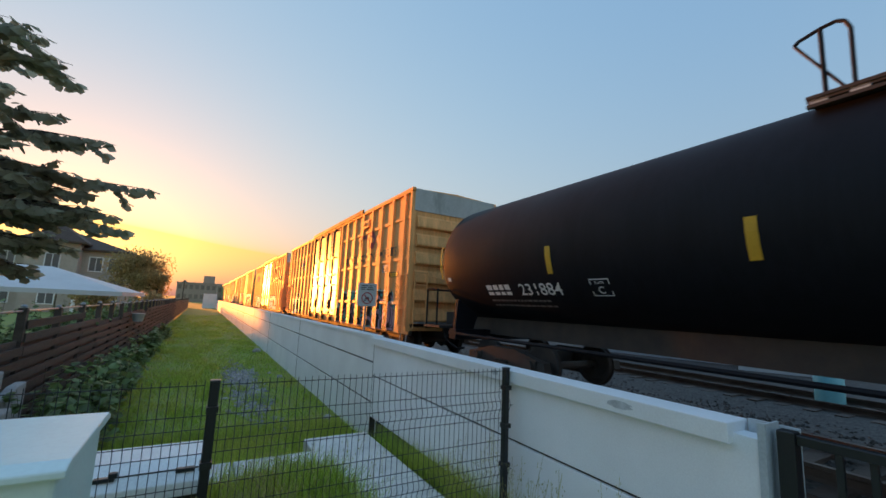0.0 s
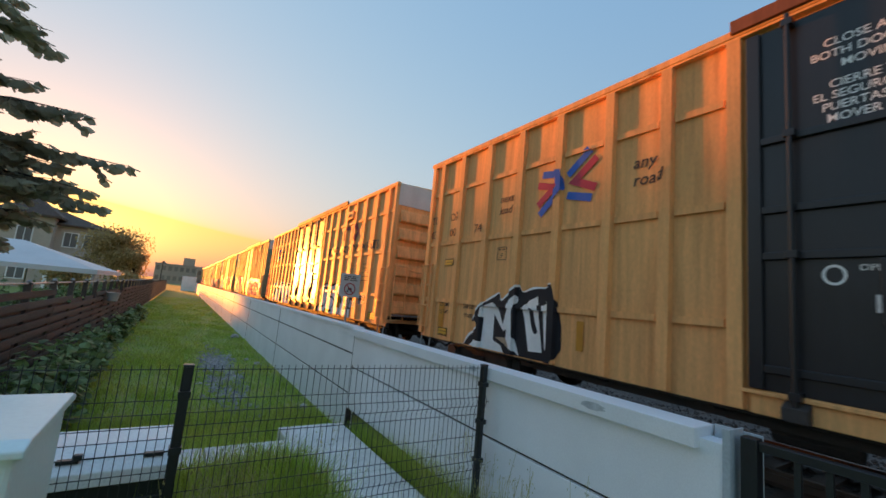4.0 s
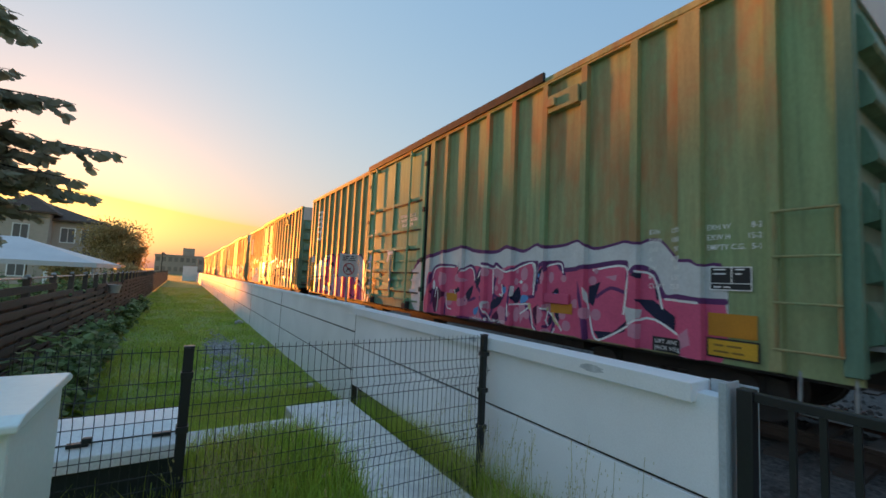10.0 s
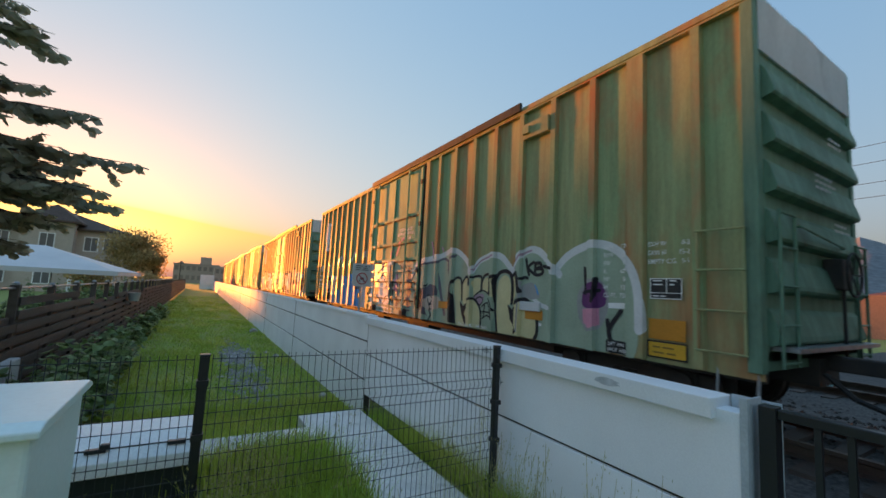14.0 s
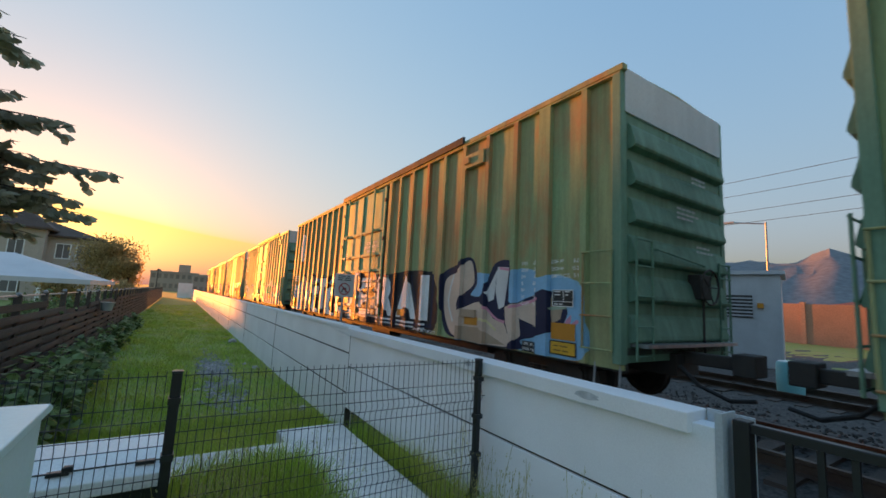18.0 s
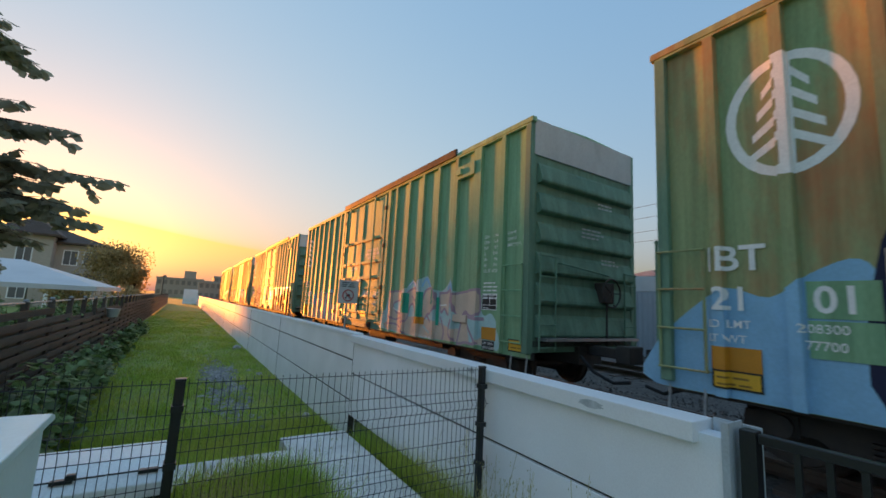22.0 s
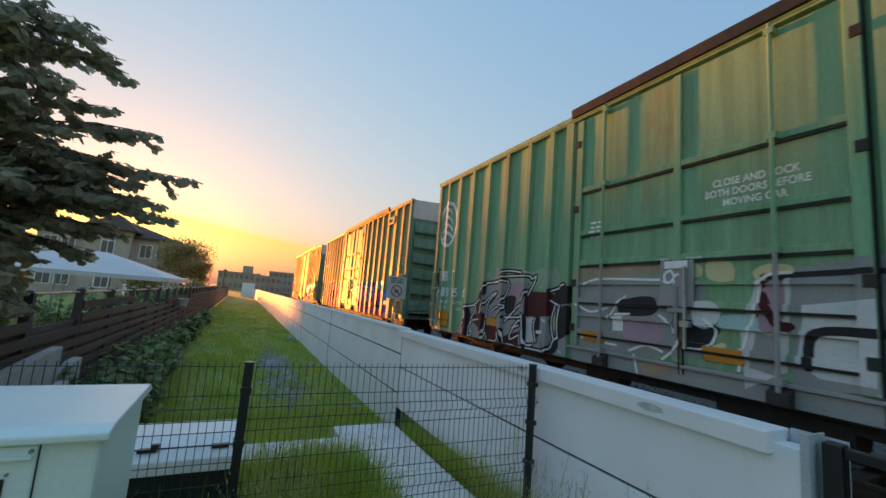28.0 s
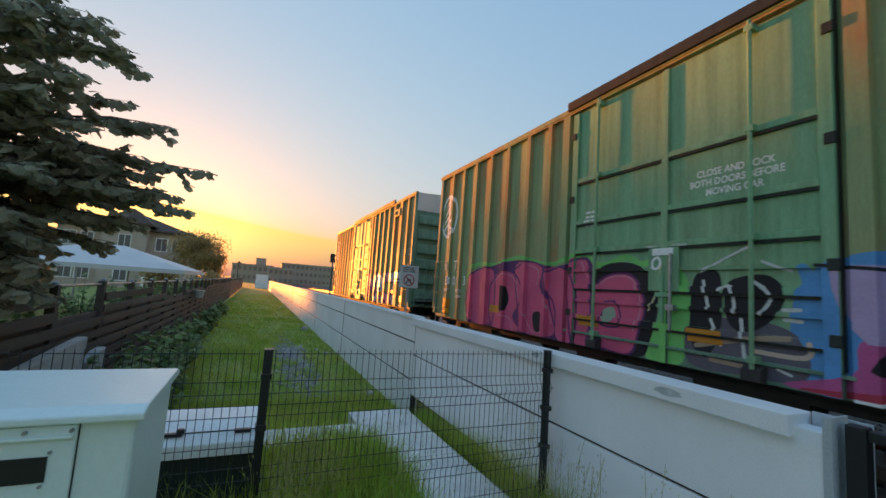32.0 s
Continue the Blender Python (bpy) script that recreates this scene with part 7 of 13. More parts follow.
blob(C, [(-14.1, 1.9), (-13.95, 2.06), (-13.59, 2.1), (-13.41, 1.99), (-13.35, 1.67), (-13.31, 1.31), (-13.43, 1.38), (-13.49, 1.58), (-13.75, 1.59), (-14.0, 1.68)], "rose", 2.2)
sweep(C, [(-14.13, 1.94), (-13.95, 2.1), (-13.56, 2.12), (-13.38, 1.97), (-13.32, 1.58), (-13.28, 1.22)], 0.05, "plum", 3.2)
sweep(C, [(-13.81, 1.98), (-13.56, 1.99), (-13.5, 1.8), (-13.67, 1.72), (-13.75, 1.84)], 0.045, "plum", 3)
sweep(C, [(-14.1, 1.84), (-13.82, 1.66), (-13.47, 1.63), (-13.43, 1.84)], 0.03, "white", 3.4)
blob(C, [(-13.3, 1.55), (-13.26, 1.59), (-12.58, 1.61), (-12.42, 1.31), (-12.23, 1.18), (-11.98, 1.09), (-11.84, 0.94), (-11.79, 0.72), (-12.38, 0.72), (-13.25, 0.72), (-13.25, 0.96)], "pink", 2.2)
flat(C, [(-13.27, 1.95), (-12.61, 1.92), (-12.56, 1.66), (-13.21, 1.62)], "silver", 2.6)
flat(C, [(-13.25, 1.55), (-12.6, 1.57), (-12.55, 1.43), (-13.09, 1.37), (-13.21, 1.14)], "purple", 3)
flat(C, [(-13.18, 1.32), (-13.05, 1.36), (-13.1, 1.15)], "blue", 3.2)
sweep(C, [(-13.3, 1.58), (-12.58, 1.63), (-12.39, 1.34), (-12.19, 1.22), (-11.97, 1.12), (-11.81, 0.95), (-11.76, 0.72)], 0.06, "plum", 3.4)
sweep(C, [(-12.42, 1.26), (-12.24, 1.14), (-12.0, 1.04), (-11.85, 0.89), (-11.82, 0.72)], 0.03, "white", 3.4)
sweep(C, [(-13.25, 1.08), (-13.13, 0.92), (-12.88, 0.83), (-12.64, 0.82)], 0.03, "white", 3.4)
flat(C, [(-13.16, 0.72), (-12.85, 0.72), (-12.71, 0.72), (-13.05, 0.72)], "rose", 3)
sweep(C, [(-12.99, 1.54), (-12.95, 1.39)], 0.03, "white", 3.4)
sweep(C, [(-12.92, 1.54), (-12.89, 1.32)], 0.03, "white", 3.4)
sweep(C, [(-12.85, 1.55), (-12.83, 1.26)], 0.03, "white", 3.4)
sweep(C, [(-12.78, 1.55), (-12.77, 1.33)], 0.03, "white", 3.4)
sweep(C, [(-12.71, 1.55), (-12.71, 1.4)], 0.03, "white", 3.4)
sweep(C, [(-12.34, 1.06), (-12.31, 0.72)], 0.025, "rose", 3)
sweep(C, [(-12.28, 1.05), (-12.25, 0.72)], 0.025, "rose", 3)
sweep(C, [(-12.22, 1.03), (-12.19, 0.72)], 0.025, "rose", 3)
sweep(C, [(-12.16, 1.01), (-12.14, 0.72)], 0.025, "rose", 3)
sweep(C, [(-12.11, 1.0), (-12.08, 0.72)], 0.025, "rose", 3)
sweep(C, [(-12.05, 0.98), (-12.02, 0.72)], 0.025, "rose", 3)
sweep(C, [(-11.99, 0.97), (-11.97, 0.72)], 0.025, "rose", 3)
sweep(C, [(-11.94, 0.95), (-11.92, 0.72)], 0.025, "rose", 3)
sweep(C, [(-12.44, 1.21), (-12.45, 0.73), (-12.47, 0.72)], 0.05, "plum", 3)
sweep(C, [(-14.11, 0.72), (-13.99, 0.72), (-14.02, 0.72), (-14.1, 0.72)], 0.03, "black", 3)
sweep(C, [(-13.94, 0.72), (-13.92, 0.72), (-13.83, 0.72)], 0.03, "black", 3)
sweep(C, [(-13.78, 0.72), (-13.78, 0.72)], 0.03, "black", 3)
sweep(C, [(-13.73, 0.72), (-13.61, 0.72)], 0.03, "black", 3)
sweep(C, [(-15.61, 0.72), (-15.33, 0.78), (-15.03, 0.72), (-14.8, 0.72)], 0.05, "plum", 3)
flat(C, [(-11.78, 1.65), (-11.65, 1.64), (-11.65, 1.49), (-11.78, 1.5)], "silver", 3)
flat(C, [(-11.87, 1.64), (-11.79, 1.65), (-11.79, 1.47), (-11.87, 1.48)], "black", 3.2)
sweep(C, [(-11.78, 0.84), (-11.39, 0.83)], 0.04, "silver", 3)
sweep(C, [(-11.75, 0.72), (-11.36, 0.72)], 0.04, "silver", 3)
sweep(C, [(-11.52, 1.95), (-11.47, 2.13), (-11.37, 2.17), (-11.37, 2.0), (-11.48, 1.93)], 0.1, "sky", 2)
sweep(C, [(-11.53, 1.79), (-11.36, 1.86), (-11.23, 1.82), (-11.25, 1.72)], 0.06, "sky", 2)
sweep(C, [(-11.39, 1.74), (-11.26, 1.58), (-11.18, 1.59), (-11.11, 1.64)], 0.06, "sky", 2)
sweep(C, [(-11.19, 1.78), (-11.22, 1.58), (-11.33, 1.47)], 0.05, "sky", 2)
sweep(C, [(-11.47, 1.3), (-11.23, 1.35), (-11.0, 1.31)], 0.05, "aqua", 2)
blob(C, [(-11.62, 1.46), (-11.51, 1.49), (-11.47, 1.3), (-11.54, 1.18), (-11.62, 1.25)], "black", 2)
blob(C, [(-11.22, 1.44), (-11.05, 1.5), (-10.9, 1.43), (-10.88, 1.23), (-11.0, 1.09), (-11.11, 1.23)], "black", 2)
sweep(C, [(-11.05, 1.12), (-11.03, 0.84)], 0.06, "black", 2)
blob(C, [(-10.91, 2.04), (-10.5, 2.06), (-10.16, 2.0), (-10.01, 1.97), (-10.02, 1.95), (-10.5, 1.94), (-10.59, 1.84), (-10.79, 1.85), (-10.89, 1.94)], "jade", 1.4)
blob(C, [(-10.73, 1.08), (-10.41, 1.15), (-10.08, 1.21), (-9.84, 1.19), (-9.8, 1.1), (-10.16, 1.0), (-10.5, 1.01), (-10.69, 1.02)], "jade", 1.4)
flat(C, [(-10.01, 1.87), (-9.73, 1.85), (-9.73, 1.69), (-10.0, 1.67)], "silver", 2)
blob(C, [(-10.51, 1.62), (-10.32, 1.71), (-10.29, 1.58), (-10.48, 1.54)], "black", 1.4)
ribbon(C, [(-14.84, 1.76), (-14.62, 2.04), (-14.24, 2.16), (-13.86, 2.02), (-13.62, 1.72), (-13.38, 1.44), (-13.16, 1.2), (-12.96, 1.04)], 0.5, "pink", "purple", "", 4.4, 0.05)
ribbon(C, [(-13.76, 1.6), (-13.96, 1.28), (-13.92, 0.88), (-13.84, 0.72)], 0.32, "pink", "purple", "", 5, 0.05)
ribbon(C, [(-13.42, 1.78), (-13.24, 1.94), (-13.12, 1.9), (-13.08, 1.72), (-13.2, 1.64)], 0.24, "pink", "purple", "", 5.6, 0.05)
C.mark("number_patch", rect(-17.50, -17.02, 1.60, 1.95), SPRAY["jade"], 6.8)
C.mark("number_patch", rect(-16.68, -16.32, 1.60, 1.95), SPRAY["jade"], 6.8)

D = add_car(green_boxcar(75.10, 19.10, GREEN_OLD, ("21", "12", "8"), LONG.format("pale green bubble graffiti"), bracket="silver", low="mint"), 75.10)
blob(D, [(-3.09, 1.82), (-2.79, 2.15), (-2.42, 2.29), (-2.14, 2.3), (-1.85, 2.18), (-1.6, 1.92), (-1.49, 1.6), (-1.47, 1.2), (-1.54, 0.72), (-1.91, 0.72), (-3.02, 0.72)], "mint", 1.3)
sweep(D, [(-3.07, 1.91), (-2.79, 2.16), (-2.42, 2.3), (-2.14, 2.31), (-1.85, 2.19), (-1.6, 1.93), (-1.49, 1.58), (-1.47, 1.09)], 0.13, "silver", 1.7)
blob(D, [(-2.57, 1.52), (-2.39, 1.74), (-2.16, 1.77), (-2.01, 1.58), (-2.02, 1.28), (-2.19, 0.97), (-2.4, 0.93), (-2.54, 1.16)], "grey", 2.4)
blob(D, [(-2.47, 1.56), (-2.35, 1.7), (-2.16, 1.73), (-2.05, 1.58), (-2.08, 1.37), (-2.44, 1.34)], "plum", 2.8)
flat(D, [(-2.47, 1.31), (-2.16, 1.34), (-2.15, 1.1), (-2.29, 1.03), (-2.45, 1.09)], "rose", 3.2)
sweep(D, [(-2.54, 1.11), (-2.4, 0.94), (-2.13, 1.01), (-1.96, 1.24)], 0.08, "mint", 3)
sweep(D, [(-2.43, 1.95), (-2.4, 1.55)], 0.05, "black", 5)
sweep(D, [(-2.2, 1.79), (-2.25, 1.44)], 0.05, "black", 5)
sweep(D, [(-2.44, 1.56), (-2.15, 1.61)], 0.05, "black", 5)
sweep(D, [(-2.01, 1.17), (-1.94, 0.74)], 0.07, "black", 5)
sweep(D, [(-1.79, 1.32), (-1.99, 1.01), (-1.85, 0.76)], 0.07, "black", 5)
flat(D, [(-2.0, 1.43), (-1.73, 1.44), (-1.73, 1.36), (-2.0, 1.35)], "white", 5)
blob(D, [(-8.48, 1.67), (-8.1, 2.13), (-7.53, 2.25), (-6.87, 2.31), (-6.31, 2.4), (-5.82, 2.2), (-5.52, 1.9), (-5.28, 2.09), (-5.02, 2.19), (-4.72, 2.23), (-4.45, 2.15), (-4.23, 1.99), (-4.12, 1.85), (-4.05, 2.04), (-3.88, 2.21), (-3.65, 2.27), (-3.43, 2.22), (-3.24, 2.06), (-2.99, 1.85), (-2.85, 1.41), (-2.91, 0.72), (-3.62, 0.72), (-4.73, 0.72), (-6.3, 0.72), (-8.42, 0.72)], "mint", 1.2, "pale green sprayed bubbles with cream letters")
sweep(D, [(-8.21, 2.09), (-7.53, 2.29), (-6.87, 2.35), (-6.31, 2.46), (-5.82, 2.25), (-5.51, 1.92)], 0.13, "silver", 1.6)
sweep(D, [(-5.51, 1.92), (-5.28, 2.14), (-5.02, 2.23), (-4.72, 2.27), (-4.45, 2.19), (-4.12, 1.89)], 0.13, "silver", 1.6)
sweep(D, [(-4.12, 1.89), (-4.04, 2.07), (-3.87, 2.25), (-3.65, 2.32), (-3.42, 2.26), (-3.21, 2.08), (-2.96, 1.85)], 0.13, "silver", 1.6)
sweep(D, [(-4.12, 1.89), (-4.04, 2.07), (-3.87, 2.24), (-3.65, 2.3)], 0.04, "mauve", 1.8)
sweep(D, [(-5.51, 1.92), (-5.28, 2.12), (-5.02, 2.22), (-4.72, 2.26)], 0.04, "mauve", 1.8)
flat(D, [(-11.64, 2.35), (-9.87, 2.34), (-8.56, 2.29), (-7.76, 2.1), (-7.79, 0.83), (-8.83, 0.72), (-11.56, 0.8)], "mint", 1)
flat(D, [(-11.57, 2.3), (-9.75, 2.28), (-9.72, 1.75), (-9.85, 1.38), (-11.53, 1.51)], "silver", 1.1)
flat(D, [(-15.27, 1.93), (-14.4, 1.85), (-14.12, 0.72), (-14.95, 0.72)], "blue", 1.4)
flat(D, [(-14.18, 1.99), (-13.51, 1.92), (-13.28, 0.72), (-13.98, 0.72)], "blue", 1.4)
flat(D, [(-13.28, 1.58), (-13.02, 1.87), (-12.7, 0.72), (-13.15, 0.72)], "blue", 1.4)
flat(D, [(-16.37, 1.01), (-15.36, 1.3), (-15.21, 0.72), (-16.24, 0.72)], "blue", 1.4)
sweep(D, [(-15.7, 1.69), (-15.37, 2.73), (-14.87, 1.93)], 0.08, "silver", 1.6)
sweep(D, [(-14.08, 2.14), (-13.65, 2.82), (-13.34, 2.18)], 0.07, "silver", 1.6)
sweep(D, [(-14.47, 2.0), (-14.2, 1.13), (-14.03, 0.72)], 0.05, "black", 2.2)
sweep(D, [(-13.44, 2.25), (-13.25, 1.19), (-13.21, 0.72)], 0.05, "black", 2.2)
sweep(D, [(-14.93, 1.09), (-14.67, 1.55), (-14.27, 0.72)], 0.05, "silver", 1.8)
flat(D, [(-12.68, 2.23), (-12.22, 2.35), (-12.16, 0.72), (-12.48, 0.72)], "silver", 1.2)
sweep(D, [(-12.78, 1.72), (-12.64, 1.1), (-12.7, 0.72)], 0.08, "tan", 1.6)
flat(D, [(-13.25, 1.71), (-12.68, 1.67), (-12.66, 1.37), (-13.17, 1.37)], "slate", 2.4)
sweep(D, [(-12.43, 2.47), (-12.33, 2.83), (-12.22, 2.33)], 0.05, "silver", 1.6)
blob(D, [(-11.51, 1.02), (-11.48, 1.6), (-11.3, 1.73), (-11.16, 1.52), (-11.14, 0.97)], "white", 1.8)
blob(D, [(-10.8, 1.0), (-10.78, 1.63), (-10.51, 1.83), (-10.26, 1.74), (-10.19, 1.4), (-10.04, 1.56), (-9.88, 1.41), (-9.83, 0.99), (-10.48, 0.95)], "white", 1.8)
sweep(D, [(-11.57, 1.19), (-11.52, 1.66), (-11.29, 1.79), (-11.11, 1.47), (-11.11, 0.99)], 0.035, "black", 3.6)
sweep(D, [(-10.83, 1.17), (-10.81, 1.7), (-10.51, 1.88), (-10.22, 1.74), (-10.16, 1.44)], 0.035, "black", 3.6)
sweep(D, [(-10.16, 1.48), (-10.03, 1.76), (-9.85, 1.73), (-9.76, 1.33)], 0.035, "black", 3.6)
sweep(D, [(-11.15, 0.86), (-10.92, 1.15), (-10.54, 1.03)], 0.035, "black", 3.6)
sweep(D, [(-10.41, 0.92), (-10.16, 1.16), (-9.85, 1.23), (-9.71, 1.03)], 0.035, "black", 3.6)
sweep(D, [(-10.95, 1.93), (-10.54, 2.14), (-9.89, 2.21), (-9.74, 1.93)], 0.06, "slate", 2.4)
sweep(D, [(-9.77, 2.21), (-9.69, 1.66), (-9.6, 1.04)], 0.07, "black", 3)
sweep(D, [(-11.58, 1.06), (-10.63, 1.04), (-9.71, 1.02)], 0.05, "white", 3)
sweep(D, [(-11.48, 0.87), (-10.48, 0.86), (-9.62, 0.83)], 0.05, "white", 3)
sweep(D, [(-11.39, 0.72), (-10.34, 0.72), (-9.62, 0.72)], 0.04, "white", 3)
sweep(D, [(-11.16, 1.04), (-11.09, 0.72)], 0.035, "black", 3.6)
sweep(D, [(-10.54, 1.03), (-10.61, 0.72)], 0.035, "black", 3.6)
sweep(D, [(-10.02, 1.0), (-10.08, 0.72)], 0.035, "black", 3.6)
flat(D, [(-9.47, 1.93), (-9.32, 1.88), (-9.25, 1.23), (-9.41, 1.4), (-9.56, 1.38)], "rose", 2)
sweep(D, [(-9.37, 1.92), (-9.28, 1.36), (-9.16, 1.07)], 0.03, "maroon", 2.4)
sweep(D, [(-9.52, 2.5), (-9.35, 2.77), (-9.1, 2.98)], 0.09, "rose", 1.6)
sweep(D, [(-9.63, 2.51), (-9.44, 2.82), (-9.18, 3.02)], 0.025, "maroon", 2)
sweep(D, [(-9.39, 2.47), (-9.22, 2.74), (-9.02, 2.95)], 0.025, "maroon", 2)
sweep(D, [(-9.87, 2.44), (-9.77, 2.66)], 0.07, "rose", 1.6)
flat(D, [(-9.32, 1.32), (-9.18, 1.09), (-9.24, 0.82), (-9.41, 0.96)], "slate", 2)
sweep(D, [(-9.22, 1.77), (-9.14, 1.54)], 0.035, "black", 3.6)
sweep(D, [(-8.99, 1.66), (-9.16, 1.58), (-9.03, 1.39)], 0.035, "black", 3.6)
sweep(D, [(-9.11, 1.37), (-8.92, 1.43), (-8.83, 1.32), (-8.99, 1.25), (-8.76, 1.21), (-8.92, 1.15)], 0.035, "black", 3.6)
sweep(D, [(-8.76, 1.13), (-8.9, 0.96), (-9.01, 0.79)], 0.035, "black", 3.6)
sweep(D, [(-8.87, 1.03), (-8.78, 0.82)], 0.035, "black", 3.6)
sweep(D, [(-9.2, 2.18), (-9.01, 2.08), (-8.91, 2.18), (-8.77, 2.08)], 0.035, "black", 3.6)
flat(D, [(-8.63, 2.15), (-8.43, 2.05), (-8.41, 0.86), (-8.64, 0.83)], "slate", 2.2)
sweep(D, [(-8.39, 1.76), (-8.38, 1.46)], 0.035, "black", 3.6)
sweep(D, [(-8.24, 1.75), (-8.38, 1.6), (-8.21, 1.44)], 0.035, "black", 3.6)
sweep(D, [(-8.18, 1.69), (-8.16, 1.43), (-8.05, 1.48), (-8.14, 1.56), (-8.06, 1.65), (-8.18, 1.69)], 0.035, "black", 3.6)
sweep(D, [(-8.41, 1.35), (-8.42, 1.68)], 0.035, "black", 3.6)
sweep(D, [(-8.4, 1.82), (-8.09, 2.12), (-7.82, 2.23), (-7.44, 2.3), (-7.07, 2.28)], 0.14, "silver", 1.7)
sweep(D, [(-8.39, 1.73), (-8.11, 2.02), (-7.82, 2.14), (-7.45, 2.2), (-7.07, 2.19), (-6.94, 2.24), (-6.7, 2.27), (-6.53, 2.21), (-6.37, 2.27), (-6.2, 2.33)], 0.06, "slate", 2)
sweep(D, [(-6.53, 2.21), (-6.52, 1.98), (-6.47, 1.82)], 0.05, "slate", 2)
blob(D, [(-8.09, 1.26), (-7.94, 1.49), (-7.74, 1.51), (-7.71, 1.21), (-7.78, 0.89), (-7.96, 0.93)], "black", 2.8)
flat(D, [(-7.77, 1.48), (-7.41, 1.64), (-7.02, 1.6), (-7.0, 1.36), (-7.21, 1.31), (-7.42, 1.33), (-7.65, 1.17), (-7.6, 0.92), (-7.49, 0.81), (-7.66, 0.84), (-7.75, 1.09)], "slate", 2.2)
blob(D, [(-7.67, 1.16), (-7.57, 1.28), (-7.32, 1.33), (-6.92, 1.31), (-6.83, 1.15), (-6.94, 1.03), (-7.33, 0.94), (-7.58, 0.99)], "beige", 2.4)
sweep(D, [(-7.5, 1.33), (-7.36, 1.34), (-7.26, 1.23), (-7.41, 1.11), (-7.48, 1.25)], 0.035, "black", 4)
sweep(D, [(-7.39, 1.1), (-7.19, 1.13), (-7.16, 1.03), (-7.34, 0.99), (-7.4, 1.09)], 0.035, "black", 4)
sweep(D, [(-7.39, 0.97), (-7.22, 0.77), (-7.13, 0.72)], 0.055, "black", 3.6)
sweep(D, [(-7.26, 0.86), (-7.41, 0.72)], 0.055, "black", 3.6)
flat(D, [(-7.01, 1.95), (-6.89, 1.76), (-6.74, 1.33), (-6.56, 0.9), (-6.65, 0.87), (-6.8, 1.21), (-6.96, 1.53)], "slate", 2.2)
flat(D, [(-6.76, 1.12), (-6.51, 1.13), (-6.51, 1.08), (-6.75, 1.04)], "white", 4)
flat(D, [(-6.9, 2.17), (-6.58, 2.18), (-6.56, 1.88), (-6.73, 1.55), (-6.88, 1.89)], "mint", 2.4)
sweep(D, [(-7.54, 1.64), (-7.63, 1.58)], 0.035, "black", 3.6)
sweep(D, [(-7.42, 2.74), (-7.33, 2.53), (-7.33, 2.33), (-7.49, 2.29)], 0.06, "rose", 1.4)
sweep(D, [(-7.35, 2.73), (-7.28, 2.51), (-7.29, 2.3)], 0.025, "maroon", 1.8)
sweep(D, [(-6.88, 2.57), (-6.81, 2.46), (-6.84, 2.29)], 0.05, "rose", 1.4)
sweep(D, [(-6.75, 2.29), (-6.61, 2.08), (-6.68, 1.88)], 0.03, "grey", 1.8)
blob(D, [(-6.23, 1.61), (-6.11, 1.76), (-5.97, 1.71), (-5.9, 1.39), (-5.93, 1.2), (-5.81, 0.91), (-5.66, 0.72), (-6.05, 0.72), (-6.1, 1.05)], "cream", 3.6)
blob(D, [(-5.83, 1.67), (-5.72, 1.79), (-5.6, 1.73), (-5.55, 1.35), (-5.76, 1.2), (-5.84, 1.27)], "cream", 3.6)
blob(D, [(-5.76, 1.01), (-5.61, 1.24), (-5.47, 1.32), (-5.29, 1.23), (-5.19, 1.07), (-5.16, 0.78), (-5.41, 0.72), (-5.67, 0.8)], "cream", 3.6)
flat(D, [(-5.59, 1.66), (-5.49, 1.64), (-5.48, 0.79), (-5.57, 0.8)], "cream", 4)
blob(D, [(-5.44, 1.77), (-5.17, 1.77), (-5.16, 1.58), (-5.39, 1.38), (-5.44, 1.51)], "cream", 3.6)
blob(D, [(-5.09, 1.71), (-4.96, 1.81), (-4.84, 1.73), (-4.82, 1.51), (-5.07, 1.53)], "cream", 3.6)
blob(D, [(-4.79, 1.76), (-4.66, 1.77), (-4.63, 1.47), (-4.74, 1.41), (-4.82, 1.59)], "cream", 3.6)
blob(D, [(-4.58, 1.67), (-4.49, 1.79), (-4.37, 1.85), (-4.24, 1.79), (-4.18, 1.62), (-4.18, 1.32), (-4.25, 1.24), (-4.16, 0.97), (-4.01, 0.72), (-4.55, 0.72), (-4.6, 1.22)], "cream", 3.6)
blob(D, [(-4.16, 1.73), (-4.06, 1.84), (-3.98, 1.8), (-3.95, 1.51), (-4.03, 1.34), (-4.14, 1.3), (-4.15, 1.56)], "cream", 3.6)
blob(D, [(-4.14, 0.98), (-4.05, 1.22), (-3.93, 1.34), (-3.78, 1.37), (-3.62, 1.27), (-3.51, 1.08), (-3.48, 0.84), (-3.53, 0.72), (-3.86, 0.72), (-4.02, 0.76)], "cream", 3.6)
sweep(D, [(-6.34, 1.36), (-6.3, 1.64), (-6.18, 1.78), (-6.01, 1.8), (-5.91, 1.71), (-5.86, 1.3)], 0.055, "black", 5)
sweep(D, [(-5.86, 1.68), (-5.73, 1.82), (-5.55, 1.8), (-5.52, 1.64)], 0.055, "black", 5)
flat(D, [(-6.37, 1.32), (-6.28, 1.49), (-6.2, 1.25), (-6.1, 0.73), (-6.32, 0.75)], "black", 5)
flat(D, [(-5.96, 1.26), (-5.79, 1.16), (-5.63, 1.3), (-5.76, 1.0), (-5.6, 0.76), (-5.72, 0.75), (-5.88, 1.01)], "black", 5)
sweep(D, [(-5.76, 1.04), (-5.62, 1.27), (-5.45, 1.34), (-5.26, 1.26), (-5.14, 1.07), (-5.13, 0.77)], 0.055, "black", 5)
